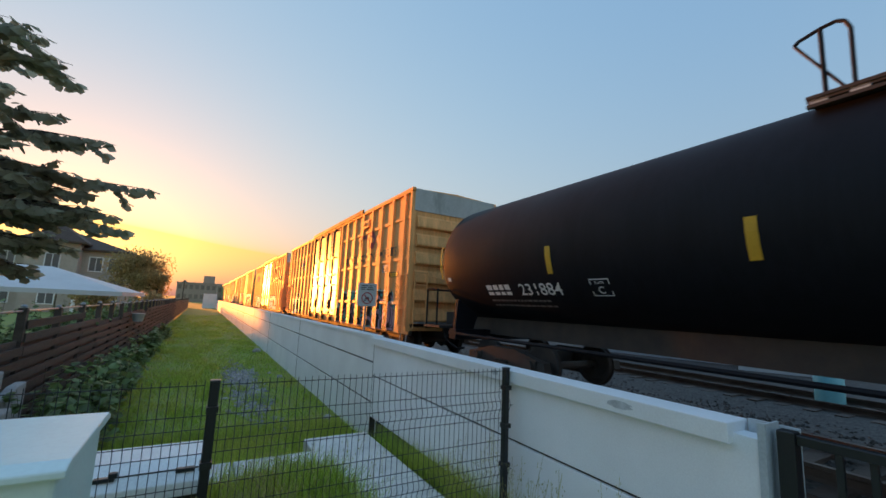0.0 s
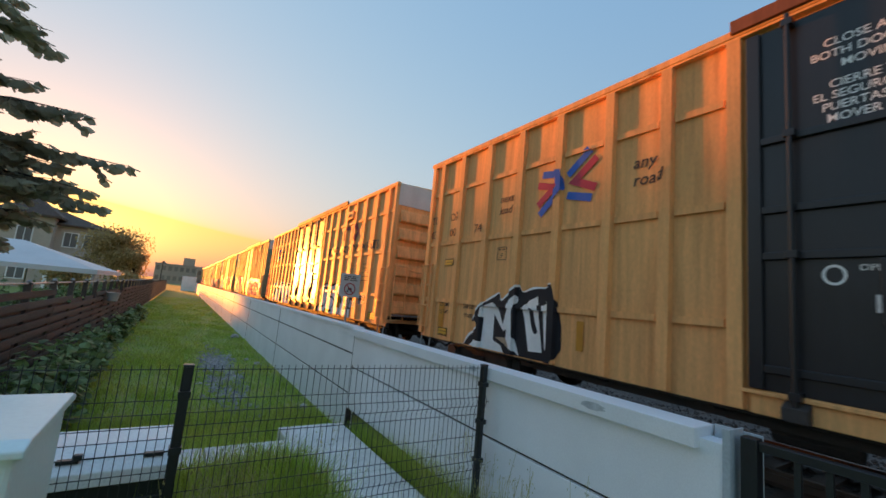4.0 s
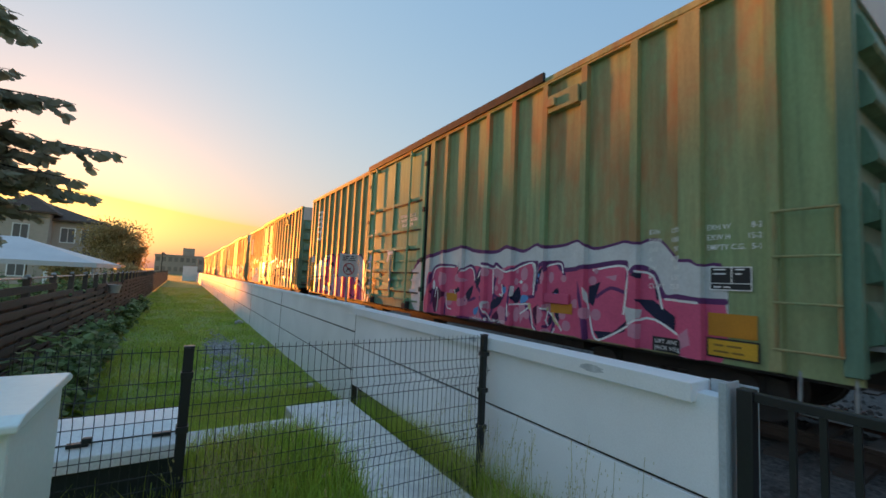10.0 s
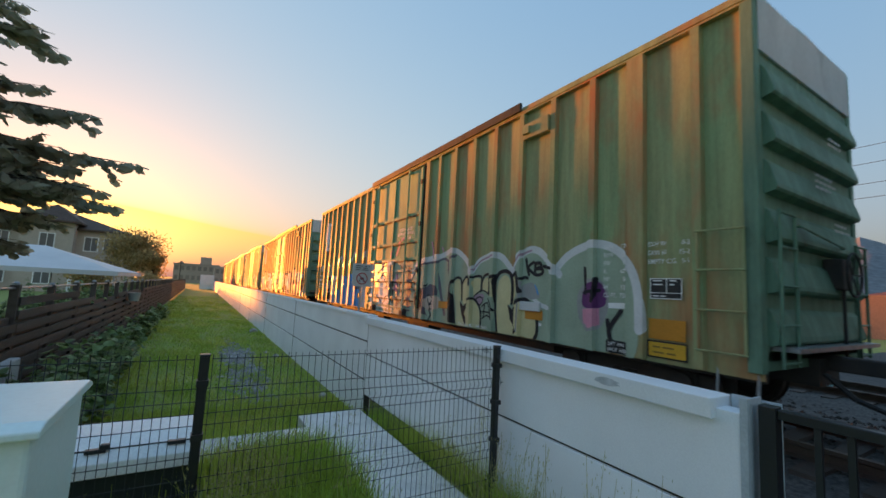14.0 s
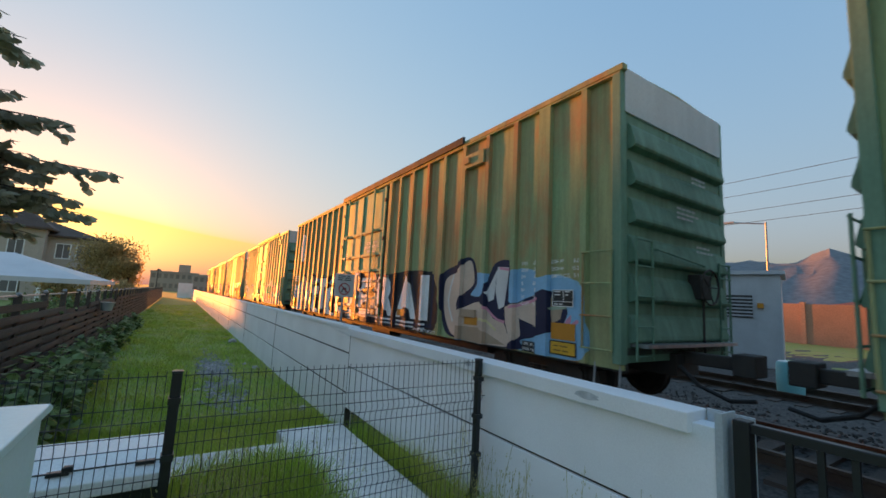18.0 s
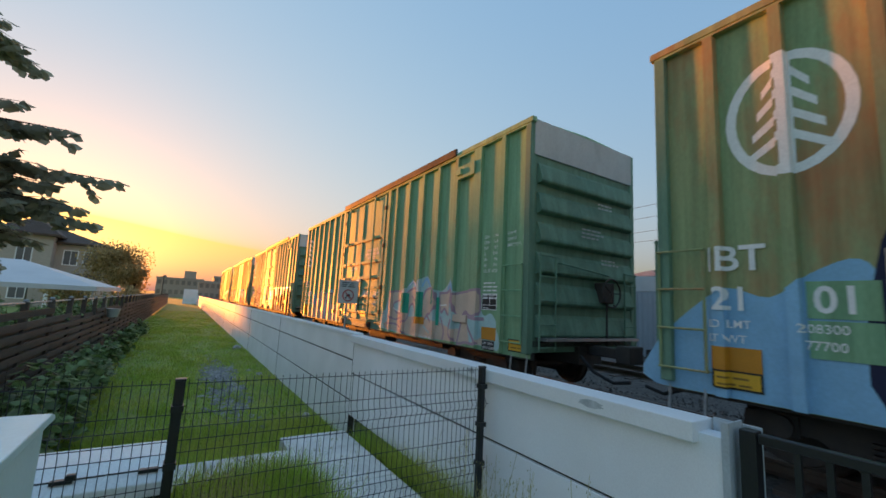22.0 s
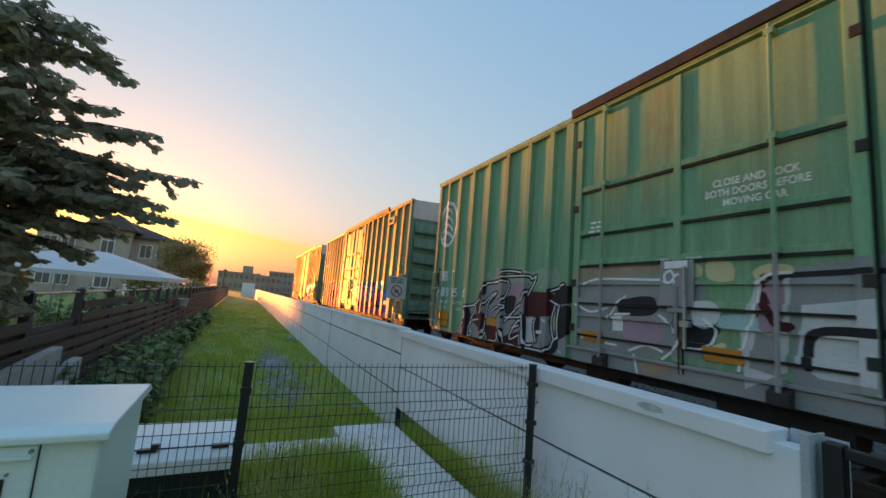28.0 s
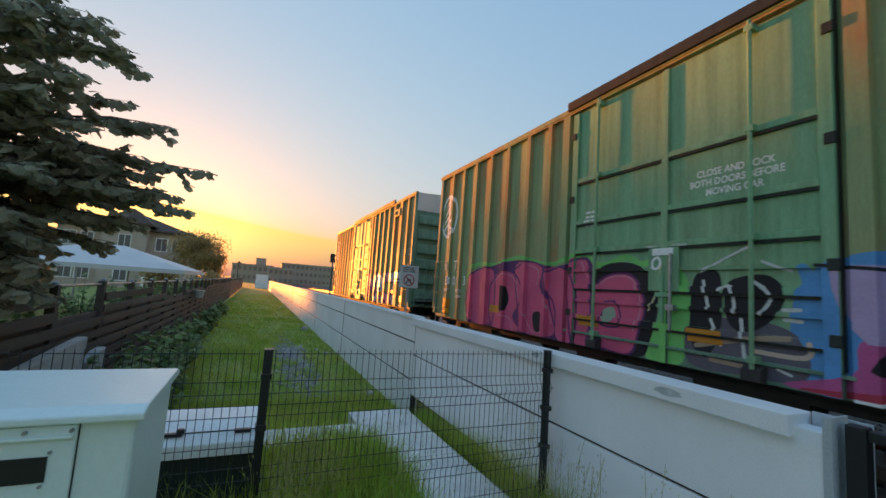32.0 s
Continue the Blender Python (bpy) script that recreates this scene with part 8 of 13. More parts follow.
sweep(D, [(-5.47, 1.81), (-5.17, 1.83), (-5.14, 1.65), (-5.15, 1.51)], 0.055, "black", 5)
sweep(D, [(-5.13, 1.52), (-5.1, 1.77), (-4.96, 1.87), (-4.81, 1.81), (-4.77, 1.46)], 0.055, "black", 5)
flat(D, [(-4.83, 1.83), (-4.62, 1.88), (-4.58, 1.81), (-4.76, 1.77)], "black", 5)
sweep(D, [(-4.68, 1.71), (-4.56, 1.88), (-4.4, 1.93), (-4.24, 1.9), (-4.16, 1.79), (-4.13, 1.59), (-4.14, 1.31)], 0.08, "black", 5)
sweep(D, [(-4.16, 1.82), (-4.05, 1.9), (-3.96, 1.86), (-3.92, 1.63), (-3.9, 1.54)], 0.07, "black", 5)
sweep(D, [(-4.66, 1.73), (-4.64, 1.21), (-4.57, 0.74)], 0.055, "black", 5)
flat(D, [(-4.27, 1.29), (-4.11, 1.18), (-3.97, 1.24), (-4.08, 1.03), (-3.93, 0.79), (-4.0, 0.72), (-4.06, 0.72), (-3.99, 0.77), (-4.17, 0.98)], "black", 5)
sweep(D, [(-4.16, 1.02), (-4.06, 1.24), (-3.93, 1.36), (-3.77, 1.4), (-3.59, 1.29), (-3.47, 1.09), (-3.45, 0.84), (-3.51, 0.72)], 0.07, "black", 5)
sweep(D, [(-5.41, 1.38), (-5.29, 1.46), (-5.1, 1.53), (-4.93, 1.48), (-4.77, 1.33), (-4.68, 1.13)], 0.03, "black", 4.6)
sweep(D, [(-5.36, 1.32), (-5.18, 1.39), (-5.07, 1.33), (-5.18, 1.21), (-5.33, 1.28)], 0.03, "black", 4.6)
sweep(D, [(-5.11, 1.19), (-4.96, 1.27), (-4.78, 1.25), (-4.7, 0.95)], 0.03, "black", 4.6)
sweep(D, [(-5.1, 1.08), (-4.72, 1.09)], 0.03, "black", 4.6)
sweep(D, [(-5.0, 1.25), (-5.03, 0.96)], 0.03, "black", 4.6)
sweep(D, [(-4.85, 1.26), (-4.87, 0.97)], 0.03, "black", 4.6)
sweep(D, [(-5.07, 0.94), (-4.91, 1.02), (-4.72, 1.0)], 0.03, "black", 4.6)
blob(D, [(-5.41, 1.35), (-5.25, 1.45), (-5.04, 1.43), (-5.11, 1.26), (-5.29, 1.18)], "mauve", 3)
sweep(D, [(-3.77, 2.14), (-3.73, 1.97), (-3.69, 1.85)], 0.06, "black", 5)
sweep(D, [(-3.58, 2.08), (-3.71, 1.98), (-3.54, 1.86)], 0.06, "black", 5)
sweep(D, [(-3.53, 2.06), (-3.52, 1.86), (-3.36, 1.87), (-3.36, 1.95), (-3.51, 1.96), (-3.39, 1.99), (-3.41, 2.06), (-3.54, 2.06)], 0.06, "black", 5)
sweep(D, [(-3.32, 2.0), (-3.11, 1.96)], 0.06, "black", 5)
blob(D, [(-3.88, 1.63), (-3.72, 1.7), (-3.58, 1.7), (-3.49, 1.57), (-3.4, 1.46), (-3.57, 1.41), (-3.87, 1.43)], "grey", 3)
blob(D, [(-3.54, 1.68), (-3.5, 1.65), (-3.43, 1.51), (-3.47, 1.51)], "blue", 3.2)
flat(D, [(-3.91, 1.73), (-3.87, 1.73), (-3.91, 0.78), (-3.95, 0.79)], "grey", 4.4)
sweep(D, [(-3.88, 1.78), (-3.79, 1.81), (-3.72, 1.79)], 0.055, "black", 5)
sweep(D, [(-3.57, 1.43), (-3.39, 1.32), (-3.15, 1.28)], 0.08, "silver", 2)
flat(D, [(-3.48, 1.0), (-3.34, 1.0), (-3.34, 0.95), (-3.48, 0.94)], "white", 5)
blob(D, [(-17.32, 1.72), (-17.3, 2.24), (-17.08, 2.54), (-16.8, 2.24), (-16.46, 2.02), (-16.24, 1.88), (-15.92, 1.88), (-15.6, 1.8), (-15.6, 0.72), (-17.32, 0.72)], "silver", 0.6)
flat(D, [(-17.26, 1.76), (-17.24, 2.2), (-17.08, 2.44), (-16.78, 2.16), (-16.46, 1.96), (-16.24, 1.8), (-16.28, 1.24), (-17.28, 1.08)], "mint", 1.2)
blob(D, [(-17.96, 0.86), (-17.92, 1.32), (-17.68, 1.52), (-17.3, 1.72), (-17.12, 1.86), (-16.86, 1.82), (-16.6, 1.68), (-16.26, 1.6), (-16.28, 1.12), (-16.94, 1), (-17.48, 0.94)], "grey", 1.8)
blob(D, [(-17.92, 0.92), (-17.88, 1.24), (-17.64, 1.48), (-17.3, 1.64), (-17.2, 1.56), (-17.24, 1.2), (-17.48, 1.06)], "mint", 2.2)
sweep(D, [(-17.2, 1.32), (-17.24, 1.54), (-17.12, 1.76), (-16.98, 1.72), (-17.04, 1.44)], 0.09, "black", 2.8)
sweep(D, [(-16.98, 1.68), (-16.92, 1.78), (-16.76, 1.68), (-16.76, 1.36), (-16.92, 1.24)], 0.09, "black", 2.8)
sweep(D, [(-17.24, 1.26), (-17.06, 1.08), (-16.76, 1.1)], 0.09, "black", 2.8)
sweep(D, [(-16.72, 1.56), (-16.52, 1.54), (-16.4, 1.4)], 0.09, "black", 2.8)
flat(D, [(-17.14, 1.08), (-16.76, 1.06), (-16.26, 1.12), (-16.28, 0.72), (-17, 0.72)], "black", 3.2)
sweep(D, [(-16.98, 0.8), (-16.76, 0.76), (-16.44, 0.76)], 0.05, "white", 3.8)
flat(D, [(-18.82, 1.32), (-18.64, 1.46), (-18.4, 1.12), (-18.36, 0.86), (-18.68, 1.14)], "rose", 1)
blob(D, [(-16.08, 1.6), (-15.88, 1.72), (-15.68, 1.64), (-15.72, 0.88), (-16.08, 0.76)], "mint", 1.6)
sweep(D, [(-16.12, 1.44), (-16.04, 1.62), (-15.82, 1.68), (-15.7, 1.56)], 0.08, "black", 2.8)

E_SIDE = add_car(green_boxcar(96.43, 19.17, GREEN_OLD, ("21", "01", "6"), LONG.format("white block-letter graffiti on blue"), bracket="tan", low="grey"), 96.43)
blob(E_SIDE, [(-4.06, 2.06), (-3.43, 2.13), (-2.9, 2.09), (-2.24, 2.15), (-2.05, 2.17), (-1.75, 2.11), (-1.65, 1.99), (-1.3, 2.04), (-0.84, 1.91), (-0.7, 1.76), (-0.67, 1.37), (-0.65, 0.9), (-0.87, 0.72), (-1.75, 0.72), (-2.34, 0.72), (-4.04, 0.72)], "sky", 0.6, "sky blue sprayed ground")
blob(E_SIDE, [(-4.67, 2.15), (-4.06, 2.34), (-3.84, 2.46), (-3.58, 2.44), (-3.43, 2.23), (-3.39, 1.89), (-3.58, 1.66), (-3.16, 1.66), (-3.07, 1.89), (-2.82, 2.3), (-2.33, 2.27), (-2.35, 1.57), (-1.94, 1.64), (-1.61, 1.76), (-1.48, 1.79), (-1.27, 1.7), (-1.06, 1.49), (-1.1, 1.3), (-1.25, 1.15), (-1.74, 0.98), (-2.08, 0.89), (-2.15, 0.72), (-4.04, 0.72), (-4.57, 0.94), (-4.72, 1.71)], "navy", 1.6)
blob(E_SIDE, [(-4.53, 2.0), (-4.06, 2.17), (-3.79, 2.37), (-3.58, 2.36), (-3.48, 2.06), (-3.53, 1.85), (-3.89, 1.64), (-3.94, 1.37), (-3.25, 1.53), (-2.83, 1.22), (-2.53, 1.16), (-2.4, 0.79), (-2.69, 0.72), (-4.04, 0.74), (-4.45, 1.05), (-4.59, 1.52)], "beige", 2.2)
flat(E_SIDE, [(-2.74, 2.22), (-2.41, 2.2), (-2.53, 1.46), (-2.68, 1.41), (-2.79, 1.74)], "silver", 2.8)
flat(E_SIDE, [(-3.07, 1.72), (-2.74, 2.19), (-2.83, 1.59), (-2.99, 1.54)], "silver", 2.8)
flat(E_SIDE, [(-2.52, 1.46), (-1.66, 1.65), (-1.65, 1.15), (-2.13, 1.27), (-2.08, 0.97), (-2.34, 0.8), (-2.49, 1.17)], "beige", 2.4)
flat(E_SIDE, [(-1.94, 1.19), (-1.63, 1.15), (-1.74, 0.98), (-2.02, 0.98)], "navy", 3.0)
flat(E_SIDE, [(-1.4, 1.69), (-1.14, 1.49), (-1.19, 1.32), (-1.38, 1.23), (-1.43, 1.41)], "tan", 2.6)
sweep(E_SIDE, [(-1.42, 1.73), (-1.42, 1.41), (-1.38, 1.21)], 0.06, "navy", 3.4)
sweep(E_SIDE, [(-2.67, 2.19), (-2.43, 2.16)], 0.05, "rose", 3.4)
sweep(E_SIDE, [(-2.32, 1.46), (-1.65, 1.63)], 0.05, "rose", 3.4)
sweep(E_SIDE, [(-3.08, 1.43), (-2.76, 1.23), (-2.52, 1.18)], 0.05, "rose", 3.4)
sweep(E_SIDE, [(-3.94, 1.36), (-3.58, 1.56), (-3.12, 1.62)], 0.06, "navy", 3.4)
flat(E_SIDE, [(-4.04, 1.0), (-3.25, 1.01), (-2.47, 0.76), (-3.08, 0.72), (-4.04, 0.72)], "tan", 2.6)
sweep(E_SIDE, [(-3.62, 1.06), (-3.16, 1.19), (-2.76, 1.01)], 0.05, "cream", 3.2)
sweep(E_SIDE, [(-4.23, 2.09), (-4.4, 1.53), (-4.21, 1.09)], 0.06, "silver", 3.2)
sweep(E_SIDE, [(-1.39, 1.48), (-1.1, 1.51)], 0.05, "mint", 3.4)
sweep(E_SIDE, [(-1.11, 1.22), (-1.01, 1.34), (-1.03, 1.2), (-0.87, 1.3)], 0.06, "rose", 1)
blob(E_SIDE, [(-19.2, 1.18), (-18.76, 1.64), (-18.36, 1.9), (-17.96, 1.8), (-17.62, 2.04), (-17.26, 2.16), (-17.12, 1.8), (-17.12, 0.72), (-19.2, 0.72)], "sky", 0.6)
blob(E_SIDE, [(-17.12, 2.3), (-16.84, 2.36), (-16.6, 2.16), (-16.24, 2.06), (-15.92, 2.28), (-15.6, 2.4), (-15.32, 2.36), (-15.14, 2.24), (-15.14, 0.72), (-17.12, 0.72)], "navy", 0.9)
flat(E_SIDE, [(-17.1, 2.24), (-16.88, 2.32), (-16.6, 2.08), (-16.2, 2), (-15.84, 2.26), (-15.46, 2.34), (-15.36, 2.08), (-15.42, 1.56), (-15.56, 1.46), (-15.68, 1.66), (-15.68, 1.9), (-15.88, 1.88), (-16.04, 1.5), (-16.06, 0.84), (-16.52, 0.72), (-17.12, 0.72)], "beige", 2)
flat(E_SIDE, [(-16.78, 1.88), (-16.5, 1.92), (-16.72, 1.36), (-16.9, 1.28)], "navy", 2.6)
flat(E_SIDE, [(-16.02, 1.2), (-15.84, 1.36), (-15.52, 1.36), (-15.48, 1.16), (-15.8, 1.1)], "silver", 2.6)
flat(E_SIDE, [(-16.6, 1.46), (-16.04, 1.7), (-16.08, 1.2), (-16.56, 1.14)], "silver", 2.4)
blob(E_SIDE, [(-17.06, 1.08), (-16.56, 1.22), (-16.52, 0.76), (-17.02, 0.76)], "tan", 2.8)
sweep(E_SIDE, [(-16.8, 2.2), (-16.92, 1.72), (-17.02, 1.36)], 0.05, "rose", 3.2)
sweep(E_SIDE, [(-16.42, 2), (-16.5, 1.8)], 0.05, "rose", 3.2)
blob(E_SIDE, [(-15.29, 1.99), (-15.13, 2.21), (-14.83, 2.26), (-14.56, 2.14), (-14.35, 2.2), (-14.31, 2.04), (-14.72, 1.97)], "sky", 0.9)
blob(E_SIDE, [(-13.12, 1.92), (-12.98, 2.11), (-12.82, 2.05), (-12.69, 2.1), (-12.62, 1.91)], "sky", 0.9)
blob(E_SIDE, [(-15.59, 0.72), (-15.58, 1.8), (-15.38, 1.95), (-14.72, 1.97), (-14.53, 2.14), (-14.46, 2.29), (-14.2, 2.37), (-13.84, 2.28), (-13.43, 2.3), (-13.32, 2.35), (-13.2, 2.24), (-13.18, 2.07), (-13.09, 1.92), (-12.53, 1.89), (-12.22, 1.91), (-12.06, 1.72), (-12.0, 2.0), (-11.88, 2.16), (-11.67, 2.23), (-11.3, 2.29), (-11.07, 2.26), (-11.2, 0.72), (-11.74, 0.72), (-12.55, 0.72), (-13.27, 0.72), (-13.97, 0.72), (-15.31, 0.72)], "black", 1.8, "white sprayed block letters shaded in black")
flat(E_SIDE, [(-15.41, 1.7), (-15.25, 1.84), (-14.57, 1.86), (-14.6, 1.49), (-15.19, 1.44), (-15.14, 1.2), (-14.84, 1.19), (-14.84, 0.91), (-15.14, 0.86), (-14.52, 0.89), (-14.49, 0.72), (-15.28, 0.72), (-15.44, 0.85)], "white", 3.6)
sweep(E_SIDE, [(-14.49, 1.81), (-14.52, 1.43), (-15.05, 1.37)], 0.05, "grey", 3.2)
sweep(E_SIDE, [(-14.77, 1.18), (-14.77, 0.95)], 0.05, "grey", 3.2)
flat(E_SIDE, [(-14.39, 2.16), (-13.38, 2.19), (-13.39, 1.84), (-13.77, 1.82), (-13.77, 0.89), (-14.08, 0.88), (-14.05, 1.82), (-14.38, 1.82)], "white", 3.6)
sweep(E_SIDE, [(-13.26, 2.08), (-13.27, 1.77), (-13.65, 1.74), (-13.65, 0.79), (-13.98, 0.72)], 0.05, "grey", 3.2)
flat(E_SIDE, [(-14.36, 1.72), (-14.11, 1.55), (-14.1, 0.72), (-13.95, 0.72), (-14.14, 0.72), (-14.4, 0.78), (-14.44, 1.1), (-14.58, 1.23), (-14.36, 1.21)], "cream", 3.5)
sweep(E_SIDE, [(-14.22, 1.41), (-14.24, 1.06), (-14.34, 0.8)], 0.03, "tan", 3.8)
flat(E_SIDE, [(-13.46, 1.52), (-13.3, 1.5), (-13.32, 0.87), (-13.19, 0.72), (-13.47, 0.72)], "cream", 3.5)
flat(E_SIDE, [(-13.2, 1.54), (-13.16, 1.74), (-12.99, 1.81), (-12.39, 1.81), (-12.4, 1.47), (-12.85, 1.44), (-12.93, 1.31), (-12.97, 1.1), (-12.96, 0.91), (-12.58, 0.85), (-12.27, 0.81), (-12.28, 0.72), (-12.83, 0.72), (-13.13, 0.72), (-13.25, 0.88)], "white", 3.6)
flat(E_SIDE, [(-13.1, 1.64), (-12.41, 1.62), (-12.41, 1.56), (-13.09, 1.54)], "silver", 3.8)
flat(E_SIDE, [(-12.92, 1.41), (-12.4, 1.41), (-12.37, 1.17), (-12.95, 1.14)], "black", 3.2)
sweep(E_SIDE, [(-12.34, 1.76), (-12.34, 1.43), (-12.25, 1.39)], 0.05, "grey", 3.2)
flat(E_SIDE, [(-13.11, 1.74), (-12.99, 1.74), (-12.99, 1.69), (-13.11, 1.68)], "silver", 4)
flat(E_SIDE, [(-12.36, 1.17), (-12.05, 1.15), (-11.95, 0.79), (-11.72, 0.72), (-11.81, 0.72), (-12.04, 0.72), (-12.3, 0.93)], "cream", 3.5)
sweep(E_SIDE, [(-12.29, 1.01), (-12.08, 1.04)], 0.05, "tan", 3.8)
sweep(E_SIDE, [(-12.31, 1.14), (-12.27, 0.96)], 0.02, "red", 3.8)
sweep(E_SIDE, [(-12.05, 0.83), (-11.85, 0.72)], 0.05, "tan", 3.8)
blob(E_SIDE, [(-12.7, 2.36), (-12.46, 2.32), (-12.19, 2.34), (-12.0, 2.18), (-12.04, 1.99), (-12.22, 1.93), (-12.54, 1.93), (-12.64, 2.17)], "navy", 2.4)
flat(E_SIDE, [(-12.56, 2.28), (-12.23, 2.29), (-12.24, 1.96), (-12.51, 1.96)], "silver", 3.5)
sweep(E_SIDE, [(-12.52, 2.23), (-12.26, 2.24)], 0.05, "red", 3.8)
sweep(E_SIDE, [(-12.45, 2.22), (-12.44, 1.99)], 0.04, "red", 3.8)
sweep(E_SIDE, [(-12.31, 2.22), (-12.35, 1.98)], 0.04, "red", 3.8)
flat(E_SIDE, [(-12.19, 2.19), (-12.05, 1.96), (-12.1, 1.83), (-12.21, 1.98)], "silver", 3.4)
blob(E_SIDE, [(-12.03, 2.18), (-12.04, 2.17), (-12.05, 2.16), (-12.06, 2.17), (-12.07, 2.18), (-12.06, 2.19), (-12.05, 2.2), (-12.04, 2.19)], "white", 3.8)
sweep(E_SIDE, [(-12.02, 1.99), (-12.07, 1.66), (-12.21, 1.88), (-12.53, 1.9), (-13.08, 1.95), (-13.19, 2.09), (-13.27, 2.25), (-13.51, 2.25)], 0.04, "mint", 3.4)
sweep(E_SIDE, [(-13.51, 2.25), (-13.84, 2.24), (-14.19, 2.33), (-14.4, 2.23), (-14.45, 2.05), (-14.84, 1.99), (-15.37, 1.91), (-15.52, 1.7)], 0.04, "mint", 3.4)
sweep(E_SIDE, [(-11.97, 2.05), (-11.84, 2.17), (-11.63, 2.23), (-11.3, 2.29)], 0.04, "mint", 3.4)
flat(E_SIDE, [(-11.97, 1.71), (-11.93, 1.98), (-11.8, 2.12), (-11.41, 2.12), (-11.21, 2.09), (-11.22, 1.82), (-11.58, 1.78), (-11.67, 1.61), (-11.66, 1.31), (-11.58, 1.1), (-11.29, 1.06), (-11.3, 0.86), (-11.6, 0.86), (-11.87, 0.91), (-11.97, 1.16), (-12.0, 1.48)], "white", 3.6)
flat(E_SIDE, [(-11.59, 1.59), (-11.25, 1.58), (-11.26, 1.39), (-11.6, 1.41)], "silver", 3.5)
flat(E_SIDE, [(-11.66, 1.31), (-11.26, 1.39), (-11.28, 1.16), (-11.59, 1.11)], "black", 3.2)
sweep(E_SIDE, [(-11.79, 1.83), (-11.81, 1.29), (-11.81, 0.95)], 0.03, "silver", 3.9)
sweep(E_SIDE, [(-11.8, 1.06), (-11.7, 1.05)], 0.03, "maroon", 3.9)
sweep(E_SIDE, [(-13.75, 2.32), (-13.7, 2.44), (-13.65, 2.31)], 0.04, "silver", 1)
sweep(E_SIDE, [(-15.84, 1.3), (-15.56, 1.4)], 0.05, "rose", 3.2)
sweep(E_SIDE, [(-16.62, 1.38), (-16.68, 0.96)], 0.05, "rose", 3.2)
for a, b, c, d in ((-17.66, -17.14, 1.60, 1.96), (-17.66, -17.14, 1.22, 1.58), (-16.76, -16.46, 1.58, 1.92)):
    E_SIDE.mark("number_patch", rect(a, b, c, d), GREEN, 5, "green touched-up number patch")
E_SIDE.mark("plate_f_sign", rect(-15.98, -15.56, 1.79, 2.17), CAR_BLACK, 7)
E_SIDE.mark("plate_f_ring", ring(-15.77, 1.98, 0.18, 0.17, 0.025) + words("F", -15.77, 1.86, 0.09, "CENTER") + words("PLATE", -15.77, 1.99, 0.045, "CENTER"), CAR_WHITE, 8)
blob(E_SIDE, [(-15.7, 0.74), (-10.0, 0.74), (-5.1, 0.74), (-5.1, 2.05), (-6.2, 2.26), (-8.0, 2.18), (-9.6, 2.34), (-11.0, 2.2), (-12.6, 2.3), (-14.0, 2.15), (-15.4, 2.1)], "black", 0.6)
for k, (ch, a, c) in enumerate((("R", -8.18, -7.15), ("A", -7.0, -5.85), ("I", -5.68, -5.28))):
    letter(E_SIDE, ch, a, c, 1.0, 2.12, "white", "black", 0.05, 0.06, 0.0, 3 + 0.3 * (k % 2), "navy", label="white sprayed block letter with black outline")
    E_SIDE.mark("graffiti_rung", rect(a + 0.05, c - 0.1, 0.88, 0.93), SPRAY["white"], 6)
    E_SIDE.mark("graffiti_rung", rect(a + 0.05, c - 0.1, 0.78, 0.82), SPRAY["silver"], 6)
for u in (-9.9, -8.55):
    ribbon(E_SIDE, [(u - 0.2, 1.95), (u + 0.1, 1.85), (u + 0.15, 1.3), (u - 0.05, 1.0)], 0.12, "mint", "navy", "", 2.2, 0.02)

flat(E_SIDE, [(-11.24, 1.55), (-10.9, 1.5), (-10.58, 1.32), (-10.6, 0.72), (-10.89, 0.72), (-10.93, 0.93), (-11.0, 1.3)], "tan", 2.6)
flat(E_SIDE, [(-10.93, 0.98), (-10.24, 1.01), (-10.24, 0.91), (-10.93, 0.88)], "black", 3.0)
flat(E_SIDE, [(-10.89, 1.92), (-10.02, 1.91), (-10.03, 1.64), (-10.29, 1.62), (-10.3, 0.72), (-10.62, 0.72), (-10.58, 1.55), (-10.91, 1.62)], "white", 3.4)
flat(E_SIDE, [(-10.95, 1.08), (-10.24, 1.08), (-10.24, 1.04), (-10.95, 1.03)], "black", 3.8)
flat(E_SIDE, [(-10.95, 0.92), (-10.24, 0.94), (-10.24, 0.9), (-10.95, 0.88)], "black", 3.8)
flat(E_SIDE, [(-10.95, 0.76), (-10.25, 0.8), (-10.25, 0.76), (-10.95, 0.72)], "black", 3.8)
flat(E_SIDE, [(-10.95, 0.72), (-10.25, 0.72), (-10.25, 0.72), (-10.95, 0.72)], "black", 3.8)
flat(E_SIDE, [(-10.03, 2.09), (-9.61, 2.16), (-9.72, 1.89), (-9.77, 1.67), (-9.94, 1.89)], "mint", 2.8)
sweep(E_SIDE, [(-10.0, 2.02), (-9.86, 2.09), (-9.65, 2.13)], 0.04, "red", 3.4)
flat(E_SIDE, [(-9.48, 2.12), (-8.75, 2.11), (-8.75, 1.82), (-9.24, 1.81), (-9.35, 1.73), (-9.36, 1.58), (-9.0, 1.58), (-9.01, 1.36), (-9.36, 1.31), (-9.3, 1.17), (-8.73, 1.15), (-8.75, 0.85), (-9.61, 0.86), (-9.69, 1.24), (-9.7, 1.64), (-9.49, 1.84)], "white", 3.2)
sweep(E_SIDE, [(-9.49, 1.97), (-8.75, 1.96)], 0.03, "grey", 3.8)
sweep(E_SIDE, [(-9.68, 1.05), (-8.74, 1.05)], 0.03, "grey", 3.8)
